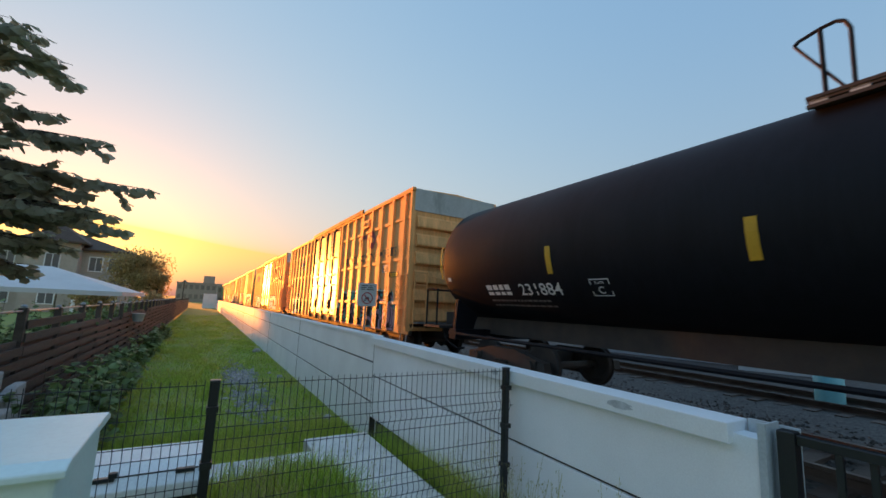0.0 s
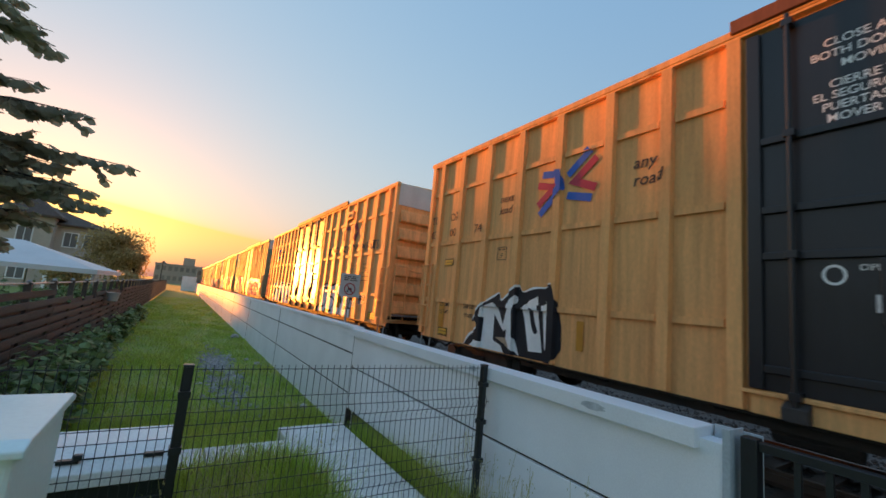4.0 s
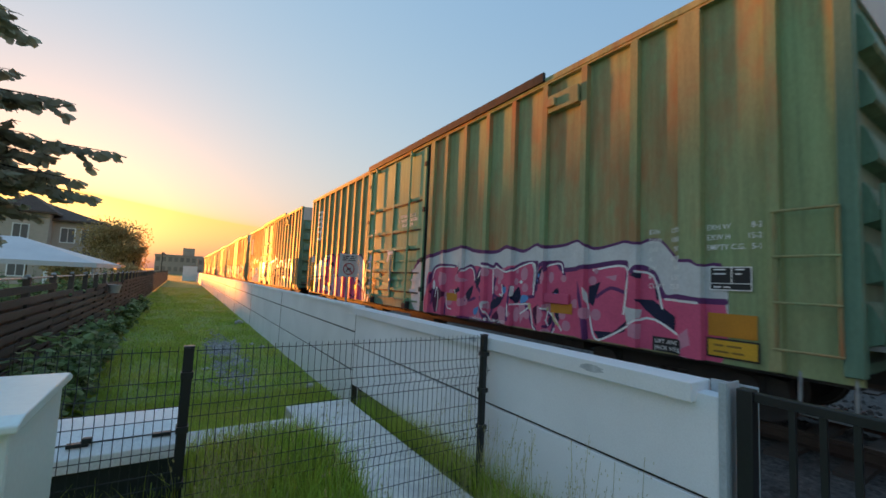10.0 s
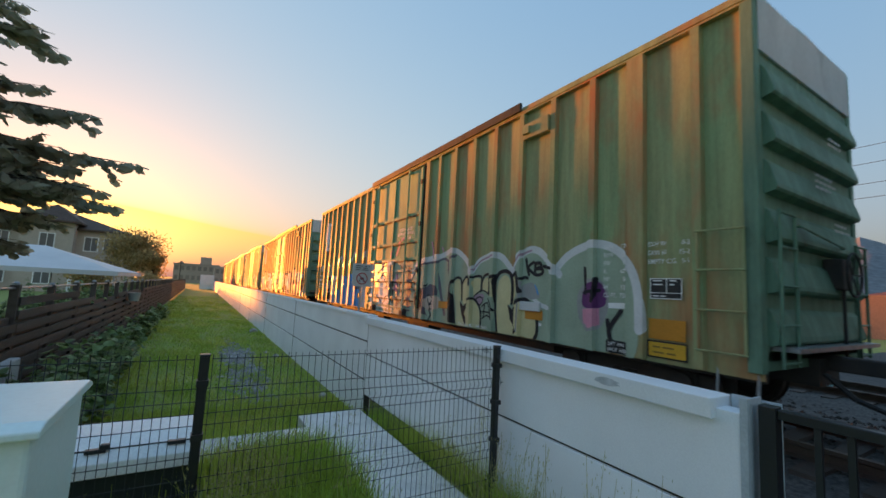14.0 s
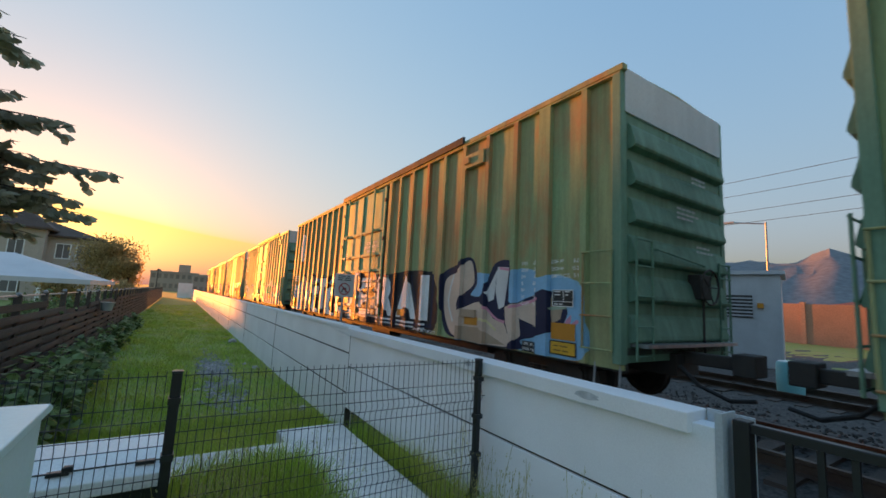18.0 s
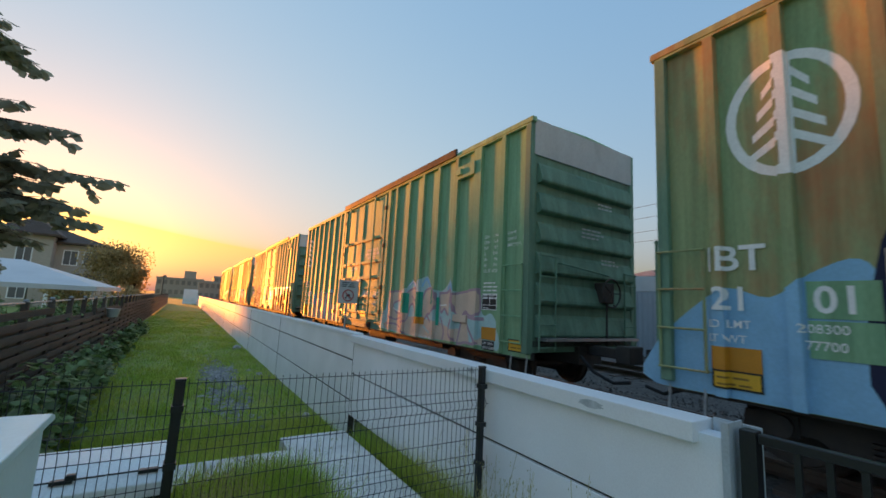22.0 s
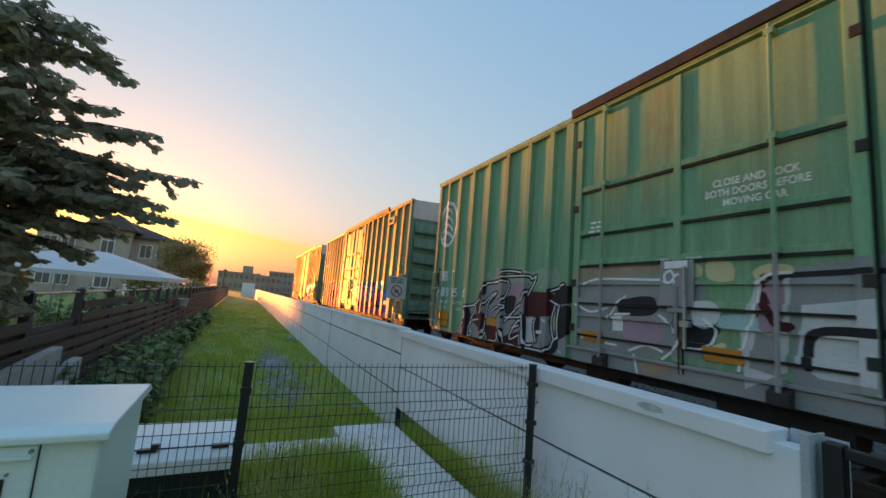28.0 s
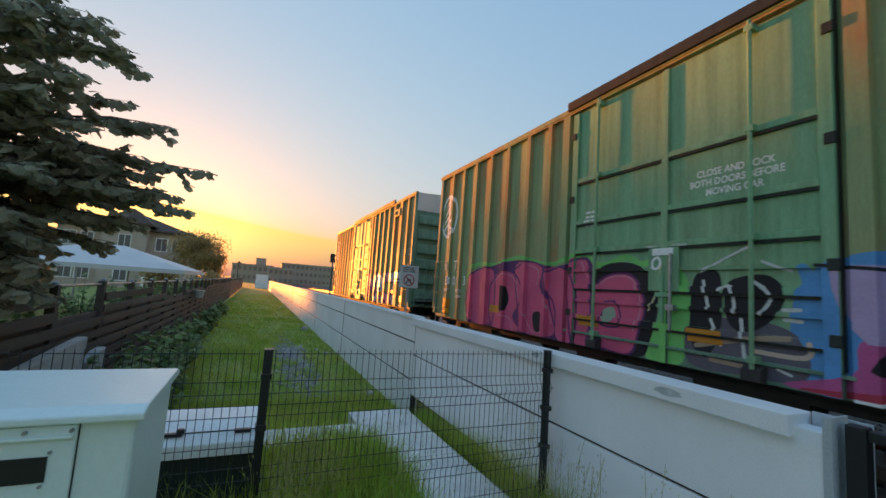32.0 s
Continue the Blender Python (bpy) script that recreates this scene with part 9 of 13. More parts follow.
flat(E_SIDE, [(-8.62, 2.26), (-8.39, 2.2), (-8.27, 1.91), (-8.26, 1.46), (-8.34, 1.11), (-8.63, 1.11), (-8.63, 1.44), (-8.88, 1.48), (-8.46, 1.52), (-8.42, 1.91), (-8.6, 2.05)], "mint", 2.6)
flat(E_SIDE, [(-8.74, 1.43), (-8.43, 1.43), (-8.3, 1.32), (-8.34, 1.11), (-8.63, 1.11)], "beige", 3.0)
sweep(E_SIDE, [(-8.54, 2.24), (-8.37, 2.02), (-8.3, 1.61)], 0.06, "red", 3.4)
sweep(E_SIDE, [(-8.48, 1.2), (-8.35, 1.45)], 0.05, "tan", 3.6)
flat(E_SIDE, [(-8.23, 2.04), (-8.13, 2.07), (-8.19, 1.56), (-8.18, 1.1), (-8.26, 0.89), (-8.26, 1.46)], "mint", 2.6)
flat(E_SIDE, [(-7.85, 2.05), (-7.73, 2.21), (-7.62, 2.17), (-7.58, 2.06), (-7.73, 2.06)], "mint", 2.6)
sweep(E_SIDE, [(-7.73, 2.14), (-7.64, 2.14)], 0.05, "red", 3.2)
flat(E_SIDE, [(-10.01, 0.78), (-9.66, 0.78), (-9.66, 0.72), (-10.01, 0.72)], "sky", 3.0)
E_SIDE.mark("orange_strip", rect(-10.07, -9.57, 0.72, 0.84), CAR_ORANGE, 7)
E_SIDE.mark("warning_sticker", rect(-10.71, -10.14, 1.67, 1.8), CAR_BLACK, 6)
E_SIDE.mark("sticker_lettering", bars(-10.71+0.03, 1.8-0.04, 0.51, 2, 0.06, 0.022, 21), CAR_WHITE, 7)
E_SIDE.mark("paint_patch", rect(-8.62, -8.12, 2.39, 2.81), TEAL_PATCH, 1, "fresh teal touch-up on the door")

F = add_car(green_boxcar(117.77, 16.05, GREEN, ("18", "70", "7"), SHORT.format("beige and aqua graffiti"), False, "214500", "beige", low=""), 117.77)
blob(F, [(-6.21, 1.03), (-5.99, 1.58), (-5.75, 1.86), (-5.06, 1.87), (-4.6, 2.1), (-4.47, 2.2), (-4.34, 2.0), (-4.06, 2.18), (-3.69, 2.25), (-3.49, 1.99), (-3.09, 1.88), (-2.84, 1.96), (-2.58, 2.17), (-2.47, 1.95), (-2.34, 1.85), (-1.59, 1.91), (-1.51, 1.81), (-1.5, 1.52), (-1.37, 1.38), (-1.15, 1.43), (-0.97, 1.24), (-0.83, 1.02), (-0.85, 0.75), (-1.4, 0.78), (-2.49, 0.76), (-4.25, 0.72), (-6.19, 0.79)], "aqua", 0.6, "pale aqua sprayed splash")
flat(F, [(-6.11, 0.93), (-5.62, 1.19), (-4.26, 1.21), (-3.09, 1.16), (-2.56, 1.02), (-2.29, 1.06), (-2.11, 0.96), (-1.39, 0.92), (-1.4, 0.79), (-2.49, 0.76), (-4.25, 0.72), (-6.1, 0.8)], "beige", 1.2)
blob(F, [(-5.9, 1.63), (-5.67, 1.86), (-5.06, 1.86), (-4.91, 1.72), (-5.26, 1.61), (-5.56, 1.51), (-5.4, 1.31), (-5.03, 1.22), (-5.38, 1.08), (-5.79, 1.22)], "beige", 2.0)
sweep(F, [(-5.9, 1.63), (-5.67, 1.86), (-5.06, 1.86), (-4.91, 1.72), (-5.26, 1.61), (-5.56, 1.51), (-5.4, 1.31), (-5.03, 1.22), (-5.38, 1.08), (-5.79, 1.22), (-5.9, 1.63)], 0.055, "mauve", 2.5)
blob(F, [(-4.96, 1.32), (-4.78, 1.81), (-4.28, 1.96), (-4.11, 1.82), (-4.04, 1.49), (-4.21, 1.29), (-4.39, 1.54), (-4.57, 1.45), (-4.69, 1.16), (-4.95, 1.04)], "beige", 2.0)
sweep(F, [(-4.96, 1.32), (-4.78, 1.81), (-4.28, 1.96), (-4.11, 1.82), (-4.04, 1.49), (-4.21, 1.29), (-4.39, 1.54), (-4.57, 1.45), (-4.69, 1.16), (-4.95, 1.04), (-4.96, 1.32)], 0.055, "mauve", 2.5)
blob(F, [(-3.93, 1.48), (-3.78, 1.87), (-3.44, 1.95), (-3.26, 1.83), (-3.21, 1.53), (-3.39, 1.36), (-3.63, 1.3), (-3.82, 1.15)], "beige", 2.0)
sweep(F, [(-3.93, 1.48), (-3.78, 1.87), (-3.44, 1.95), (-3.26, 1.83), (-3.21, 1.53), (-3.39, 1.36), (-3.63, 1.3), (-3.82, 1.15), (-3.93, 1.48)], 0.055, "mauve", 2.5)
blob(F, [(-3.09, 1.83), (-2.77, 1.84), (-2.58, 1.95), (-2.51, 1.81), (-2.55, 1.57), (-2.69, 1.34), (-2.84, 1.47), (-3.0, 1.39)], "beige", 2.0)
sweep(F, [(-3.09, 1.83), (-2.77, 1.84), (-2.58, 1.95), (-2.51, 1.81), (-2.55, 1.57), (-2.69, 1.34), (-2.84, 1.47), (-3.0, 1.39), (-3.09, 1.83)], 0.055, "mauve", 2.5)
blob(F, [(-2.48, 1.81), (-1.64, 1.9), (-1.54, 1.85), (-1.51, 1.46), (-1.71, 1.35), (-1.92, 1.41), (-2.28, 1.31), (-2.45, 1.5)], "beige", 2.0)
sweep(F, [(-2.48, 1.81), (-1.64, 1.9), (-1.54, 1.85), (-1.51, 1.46), (-1.71, 1.35), (-1.92, 1.41), (-2.28, 1.31), (-2.45, 1.5), (-2.48, 1.81)], 0.055, "mauve", 2.5)
blob(F, [(-2.3, 0.73), (-2.1, 1.37), (-1.92, 1.39), (-1.82, 1.13), (-1.58, 0.81), (-1.89, 0.8)], "beige", 2.0)
sweep(F, [(-2.3, 0.73), (-2.1, 1.37), (-1.92, 1.39), (-1.82, 1.13), (-1.58, 0.81), (-1.89, 0.8), (-2.3, 0.73)], 0.055, "mauve", 2.5)
flat(F, [(-1.87, 1.29), (-1.51, 1.27), (-1.46, 0.95), (-1.73, 0.78)], "aqua", 2.6)
sweep(F, [(-5.94, 0.94), (-5.3, 0.95), (-4.73, 0.72)], 0.05, "mauve", 3)
sweep(F, [(-4.38, 1.18), (-4.2, 0.99), (-4.25, 0.77)], 0.05, "mauve", 3)
sweep(F, [(-3.62, 1.26), (-3.43, 1.04), (-3.48, 0.76)], 0.05, "mauve", 3)
sweep(F, [(-3.0, 1.25), (-2.85, 0.97), (-2.89, 0.77)], 0.05, "mauve", 3)
sweep(F, [(-2.48, 1.23), (-2.56, 0.95), (-2.39, 0.78)], 0.05, "mauve", 3)
sweep(F, [(-1.92, 1.36), (-1.66, 1.31), (-1.4, 1.31)], 0.07, "mauve", 3)
sweep(F, [(-5.56, 1.4), (-5.03, 1.28)], 0.03, "white", 3.2)
sweep(F, [(-3.04, 1.54), (-2.77, 1.56)], 0.03, "white", 3.2)
sweep(F, [(-3.77, 1.0), (-3.52, 0.87)], 0.05, "aqua", 3.2)
sweep(F, [(-4.46, 1.74), (-4.27, 1.61)], 0.05, "mauve", 3)
sweep(F, [(-4.66, 2.03), (-4.41, 2.14), (-4.28, 1.98)], 0.03, "white", 1.6)
sweep(F, [(-4.66, 2.03), (-4.47, 2.12), (-4.31, 1.98)], 0.08, "sky", 1.4)
sweep(F, [(-3.95, 2.02), (-3.74, 2.19), (-3.56, 2.01)], 0.08, "sky", 1.4)
sweep(F, [(-2.73, 1.93), (-2.58, 2.11), (-2.5, 1.93)], 0.08, "sky", 1.4)
F.mark("graffiti_patch", rect(-4.96, -4.62, 1.29, 1.83), SPRAY["jade"], 5.6)
F.mark("graffiti_patch", rect(-4.12, -3.87, 1.22, 1.86), SPRAY["jade"], 5.6)
F.mark("graffiti_patch", rect(-3.49, -3.31, 1.56, 1.91), SPRAY["jade"], 5.6)
F.mark("graffiti_patch", rect(-3.22, -3.07, 1.07, 1.73), SPRAY["jade"], 5.6)
blob(F, [(-12.77, 1.7), (-12.65, 1.83), (-12.53, 1.91), (-12.44, 1.95), (-12.37, 1.86), (-12.2, 1.85), (-12.06, 1.83), (-11.92, 1.93), (-11.83, 1.99), (-11.72, 1.93), (-11.6, 2.0), (-11.49, 1.93), (-11.29, 1.95), (-11.31, 1.67), (-12.75, 1.64)], "aqua", 0.6, "pale aqua and beige sprayed piece")
sweep(F, [(-12.59, 1.81), (-12.5, 1.91), (-12.41, 1.84)], 0.07, "sky", 1)
sweep(F, [(-11.97, 1.88), (-11.84, 1.95), (-11.72, 1.89), (-11.56, 1.95), (-11.43, 1.89)], 0.08, "sky", 1)
flat(F, [(-14.04, 0.73), (-13.93, 1.14), (-13.86, 1.76), (-13.77, 1.76), (-13.75, 1.38), (-13.61, 1.48), (-13.53, 1.57), (-13.1, 1.56), (-13.04, 1.91), (-12.86, 1.85), (-12.68, 1.75), (-12.54, 1.79), (-12.06, 1.79), (-12.02, 1.82), (-11.3, 1.81), (-11.4, 0.72), (-11.88, 0.72), (-12.36, 0.72), (-13.17, 0.72)], "beige", 1.2)
flat(F, [(-13.92, 1.37), (-13.87, 1.76), (-13.77, 1.76), (-13.77, 1.23), (-13.91, 1.26)], "sky", 1.4)
blob(F, [(-14.83, 1.05), (-14.66, 1.22), (-14.56, 1.16), (-14.59, 0.88), (-14.77, 0.83)], "aqua", 1.2)
flat(F, [(-14.59, 0.9), (-14.4, 0.99), (-14.05, 1.01), (-14.02, 0.72), (-14.57, 0.72)], "tan", 1.2)
flat(F, [(-12.65, 1.74), (-12.45, 1.77), (-12.46, 1.2), (-12.53, 1.27), (-12.66, 1.45)], "rose", 1.8)
blob(F, [(-13.75, 1.42), (-13.66, 1.46), (-13.51, 1.25), (-13.29, 1.16), (-13.35, 1.09), (-13.59, 1.17)], "mauve", 1.8)
sweep(F, [(-13.6, 1.54), (-13.51, 1.35), (-13.22, 1.13), (-13.02, 1.03)], 0.03, "white", 2.4)
sweep(F, [(-13.13, 1.56), (-12.82, 1.44), (-12.59, 1.29), (-12.43, 1.07), (-12.35, 0.82), (-12.31, 0.72)], 0.035, "white", 2.4)
sweep(F, [(-13.04, 1.91), (-12.73, 1.78), (-12.87, 1.57)], 0.02, "white", 2.4)
flat(F, [(-13.05, 1.56), (-12.81, 1.6), (-12.84, 1.52), (-13.04, 1.51)], "rose", 1.8)
sweep(F, [(-12.81, 1.54), (-12.75, 1.67), (-12.65, 1.75)], 0.04, "mauve", 2.2)
flat(F, [(-12.81, 1.57), (-12.65, 1.73), (-12.67, 1.37), (-12.77, 1.47)], "sky", 1.6)
blob(F, [(-12.25, 1.75), (-12.16, 1.79), (-12.08, 1.75), (-12.09, 1.25), (-12.1, 0.88), (-12.21, 0.8), (-12.29, 0.82)], "silver", 2.2)
sweep(F, [(-12.1, 1.75), (-12.1, 1.03)], 0.03, "white", 2.6)
sweep(F, [(-12.05, 1.77), (-12.04, 1.48), (-12.03, 1.15), (-12.07, 0.88)], 0.1, "mauve", 2.4)
sweep(F, [(-12.41, 1.75), (-12.02, 1.81), (-11.54, 1.8), (-11.3, 1.82)], 0.03, "maroon", 1.8)
flat(F, [(-12.44, 1.75), (-12.25, 1.77), (-12.28, 1.03), (-12.46, 1.14)], "cream", 1.6)
sweep(F, [(-12.83, 1.03), (-12.24, 1.03)], 0.03, "tan", 2)
sweep(F, [(-12.24, 1.01), (-12.11, 0.99), (-11.62, 1.06)], 0.03, "tan", 2)
flat(F, [(-12.01, 0.72), (-11.85, 0.72), (-11.91, 0.72), (-12.0, 0.72)], "rose", 1.8)
sweep(F, [(-11.86, 1.5), (-11.65, 1.53), (-11.67, 1.41), (-11.85, 1.41), (-11.87, 1.49)], 0.02, "silver", 2.4)
sweep(F, [(-11.56, 1.74), (-11.57, 1.31), (-11.61, 1.06)], 0.04, "mauve", 2.4)
sweep(F, [(-14.03, 1.05), (-13.97, 0.72)], 0.03, "rose", 1.8)
flat(F, [(-13.36, 0.84), (-13.15, 0.84), (-13.18, 0.72), (-13.35, 0.72)], "silver", 1.6)
F.mark("plate_ring", ring(-12.54, 2.02, 0.20, 0.20, 0.014) + bars(-12.65, 2.06, 0.22, 2, 0.06, 0.022, 41), CAR_WHITE, 7, "white stencilled ring")
flat(F, [(-11.4, 0.72), (-11.4, 1.72), (-11.05, 1.66), (-10.9, 1.5), (-10.24, 1.45), (-10.24, 0.72)], "beige", 1.2)
sweep(F, [(-11.0, 0.95), (-10.7, 1.15), (-10.35, 1.1)], 0.05, "mauve", 2)
F.mark("graffiti_patch", rect(-11.41, -10.66, 1.36, 1.78), GREEN, 5.6, "green touched-up patch")
F.mark("orange_strip", rect(-11.3, -10.77, 1.04, 1.16), CAR_ORANGE, 7)
F.mark("patch_lettering", words("60K", -10.6, 0.98, 0.08), CAR_WHITE, 7)
F.mark("graffiti_patch", rect(-8.9, -8.6, 1.22, 1.5), SPRAY["jade"], 1)
for pts in ([(-9.33, 2.62), (-9.22, 2.72), (-9.32, 2.80), (-9.16, 2.82)], [(-9.14, 2.78), (-9.10, 2.64), (-9.0, 2.66), (-8.98, 2.80)], [(-8.86, 2.82), (-8.94, 2.74), (-8.84, 2.70), (-8.92, 2.62)], [(-8.80, 2.64), (-8.74, 2.80), (-8.68, 2.74), (-8.78, 2.70), (-8.66, 2.66)], [(-8.64, 2.80), (-8.54, 2.84), (-8.58, 2.66)],
            [(-7.95, 1.72), (-7.92, 1.92), (-7.80, 1.88), (-7.90, 1.80)], [(-7.80, 1.74), (-7.72, 1.90), (-7.66, 1.80), (-7.74, 1.78), (-7.60, 1.72)], [(-7.58, 1.90), (-7.56, 1.74), (-7.46, 1.90), (-7.42, 1.74)], [(-7.40, 1.74), (-7.34, 1.90), (-7.28, 1.76), (-7.18, 1.92)],
            [(-6.98, 1.88), (-6.88, 1.70), (-6.84, 1.86), (-6.72, 1.66)], [(-6.96, 1.66), (-6.70, 1.84), (-6.54, 1.78), (-6.62, 1.62)], [(-9.46, 1.50), (-9.44, 1.78), (-9.32, 1.80), (-9.28, 1.56)], [(-8.90, 1.58), (-8.78, 1.74), (-8.72, 1.56)]):
    sweep(F, pts, 0.032, "white", 2)
F.mark("warning_sticker", rect(-9.26, -8.74, 1.64, 1.76), CAR_BLACK, 6)
F.mark("sticker_lettering", bars(-9.23, 1.72, 0.46, 2, 0.05, 0.02, 22), CAR_WHITE, 7)
F.mark("door_label", rect(-8.52, -8.38, 1.66, 1.86), CAR_WHITE, 30, "white paper label")
F.mark("small_lettering", bars(-6.93, 1.53, 0.25, 3, 0.06, 0.025, 23), CAR_WHITE, 2)

G = add_car(green_boxcar(135.85, 16.00, GREEN, ("18", "76", "6"), SHORT.format("white, black and maroon graffiti"), False, "214500", "beige", low="grey"), 135.85)
blob(G, [(-6.15, 0.74), (-3.0, 0.74), (-0.4, 0.74), (-0.4, 2.0), (-2.0, 2.15), (-4.2, 2.12), (-6.1, 2.0)], "silver", 0.6, "white sprayed ground")
for k, (ch, a, c) in enumerate((("N", -5.9, -4.0), ("A", -3.8, -2.0), ("R", -1.9, -0.6))):
    letter(G, ch, a, c, 0.78, 2.0, "maroon", "black", 0.03, 0.05, 0.1, 2.4, "grey", label="maroon sprayed letter with black outline")
blob(G, [(-5.3, 0.76), (-4.8, 0.76), (-4.7, 1.3), (-5.2, 1.35)], "grey", 4)
blob(G, [(-13.12, 2.03), (-13.03, 2.25), (-12.74, 2.16), (-12.61, 2.4), (-12.44, 2.27), (-12.24, 2.32), (-11.61, 2.36), (-11.57, 2.23), (-11.04, 2.3), (-10.97, 2.24), (-11.07, 2.09), (-11.37, 1.84), (-11.48, 2.03), (-12.92, 1.95)], "mint", 1)
blob(G, [(-12.16, 2.26), (-11.87, 2.3), (-11.51, 2.26), (-11.51, 2.2), (-12.14, 2.2)], "cream", 1.2)
blob(G, [(-11.15, 1.91), (-10.95, 2.15), (-10.67, 2.31), (-10.59, 2.19), (-10.51, 2.08), (-10.77, 1.91)], "mint", 1)
blob(G, [(-13.4, 2.19), (-13.42, 2.13), (-13.47, 2.11), (-13.53, 2.13), (-13.56, 2.19), (-13.53, 2.25), (-13.48, 2.27), (-13.42, 2.25)], "mint", 1)
blob(G, [(-12.88, 2.22), (-12.9, 2.16), (-12.95, 2.14), (-13.0, 2.16), (-13.02, 2.22), (-13.0, 2.28), (-12.95, 2.31), (-12.9, 2.28)], "mint", 1)
blob(G, [(-12.0, 2.32), (-12.01, 2.29), (-12.04, 2.28), (-12.07, 2.3), (-12.08, 2.33), (-12.07, 2.36), (-12.04, 2.37), (-12.01, 2.36)], "mint", 1)
flat(G, [(-14.21, 0.72), (-14.13, 1.06), (-13.89, 1.41), (-13.42, 1.5), (-13.1, 1.9), (-12.89, 2.03), (-12.31, 2.06), (-11.5, 2.15), (-11.43, 1.77), (-11.44, 0.72), (-12.29, 0.72)], "grey", 1.2)
flat(G, [(-11.5, 1.38), (-10.74, 1.36), (-10.69, 1.53), (-10.6, 1.86), (-10.22, 1.98), (-10.28, 0.72), (-10.94, 0.72), (-11.51, 0.72)], "grey", 1.2)
blob(G, [(-12.19, 1.96), (-11.94, 2.0), (-11.55, 1.96), (-11.58, 1.76), (-11.8, 1.62), (-12.15, 1.7)], "mauve", 1.6)
flat(G, [(-13.59, 1.22), (-13.08, 1.36), (-12.98, 1.18), (-12.44, 1.27), (-12.35, 0.72), (-12.86, 0.72), (-13.06, 0.84), (-13.51, 1.05)], "maroon", 2)
flat(G, [(-12.29, 0.85), (-11.66, 1.03), (-11.66, 0.72), (-12.29, 0.72)], "maroon", 2)
flat(G, [(-12.99, 1.7), (-12.9, 1.7), (-12.86, 1.13), (-12.95, 1.12)], "blue", 2.4)
blob(G, [(-14.01, 1.34), (-13.76, 1.38), (-13.68, 1.12), (-13.83, 0.73), (-13.97, 0.72)], "black", 2.2)
blob(G, [(-12.21, 1.7), (-11.85, 1.72), (-11.98, 1.38), (-12.21, 1.37)], "black", 2.2)
blob(G, [(-12.73, 1.75), (-12.54, 1.8), (-12.73, 1.58), (-12.96, 1.48)], "black", 2.2)
blob(G, [(-13.33, 1.81), (-13.02, 1.93), (-13.16, 1.52), (-13.41, 1.28)], "black", 2.2)
flat(G, [(-11.49, 1.85), (-10.79, 1.83), (-10.64, 1.78), (-10.65, 1.7), (-10.78, 1.38), (-11.49, 1.34)], "maroon", 3.6)
blob(G, [(-10.61, 1.49), (-10.45, 1.56), (-10.24, 1.58), (-10.26, 1.1), (-10.55, 1.0), (-10.6, 1.17)], "black", 2.2)
blob(G, [(-10.79, 0.8), (-10.63, 0.97), (-10.46, 0.99), (-10.64, 0.72), (-10.86, 0.72)], "black", 2.2)
blob(G, [(-11.2, 1.34), (-11.06, 1.36), (-11.09, 0.96), (-11.17, 1.06)], "black", 2.2)
blob(G, [(-10.64, 1.86), (-10.22, 1.95), (-10.24, 1.65), (-10.61, 1.65)], "black", 2.2)
sweep(G, [(-14.3, 0.72), (-14.18, 0.94), (-13.88, 1.18), (-13.95, 1.4), (-13.58, 1.47), (-13.46, 1.39), (-13.68, 1.12)], 0.10, "black", 3.0)
sweep(G, [(-14.3, 0.72), (-14.18, 0.94), (-13.88, 1.18), (-13.95, 1.4), (-13.58, 1.47), (-13.46, 1.39), (-13.68, 1.12)], 0.028, "white", 4)
sweep(G, [(-13.94, 1.42), (-13.42, 1.54), (-13.08, 1.95), (-12.83, 2.03), (-12.31, 2.07), (-12.11, 2.0), (-12.18, 1.81), (-12.38, 1.57)], 0.10, "black", 3.0)
sweep(G, [(-13.94, 1.42), (-13.42, 1.54), (-13.08, 1.95), (-12.83, 2.03), (-12.31, 2.07), (-12.11, 2.0), (-12.18, 1.81), (-12.38, 1.57)], 0.028, "white", 4)
sweep(G, [(-13.15, 1.31), (-13.09, 1.52), (-12.77, 1.74), (-12.59, 1.79), (-12.89, 1.57), (-12.98, 1.2)], 0.10, "black", 3.0)
sweep(G, [(-13.15, 1.31), (-13.09, 1.52), (-12.77, 1.74), (-12.59, 1.79), (-12.89, 1.57), (-12.98, 1.2)], 0.028, "white", 4)
sweep(G, [(-13.02, 2.03), (-12.47, 2.05), (-12.35, 2.16), (-11.48, 2.16), (-11.36, 2.09), (-11.22, 2.15), (-11.28, 2.0), (-11.45, 1.77)], 0.10, "black", 3.0)
sweep(G, [(-13.02, 2.03), (-12.47, 2.05), (-12.35, 2.16), (-11.48, 2.16), (-11.36, 2.09), (-11.22, 2.15), (-11.28, 2.0), (-11.45, 1.77)], 0.028, "white", 4)
sweep(G, [(-12.48, 2.17), (-12.24, 2.29), (-11.61, 2.23)], 0.10, "black", 3.0)
sweep(G, [(-12.48, 2.17), (-12.24, 2.29), (-11.61, 2.23)], 0.028, "white", 4)
sweep(G, [(-12.81, 1.22), (-12.72, 1.39), (-12.45, 1.52), (-12.26, 1.51), (-12.44, 1.31), (-12.5, 1.17)], 0.10, "black", 3.0)
sweep(G, [(-12.81, 1.22), (-12.72, 1.39), (-12.45, 1.52), (-12.26, 1.51), (-12.44, 1.31), (-12.5, 1.17)], 0.028, "white", 4)
sweep(G, [(-12.22, 1.18), (-11.93, 1.4), (-11.79, 1.51), (-11.61, 1.63), (-11.53, 1.77), (-11.47, 1.85)], 0.10, "black", 3.0)
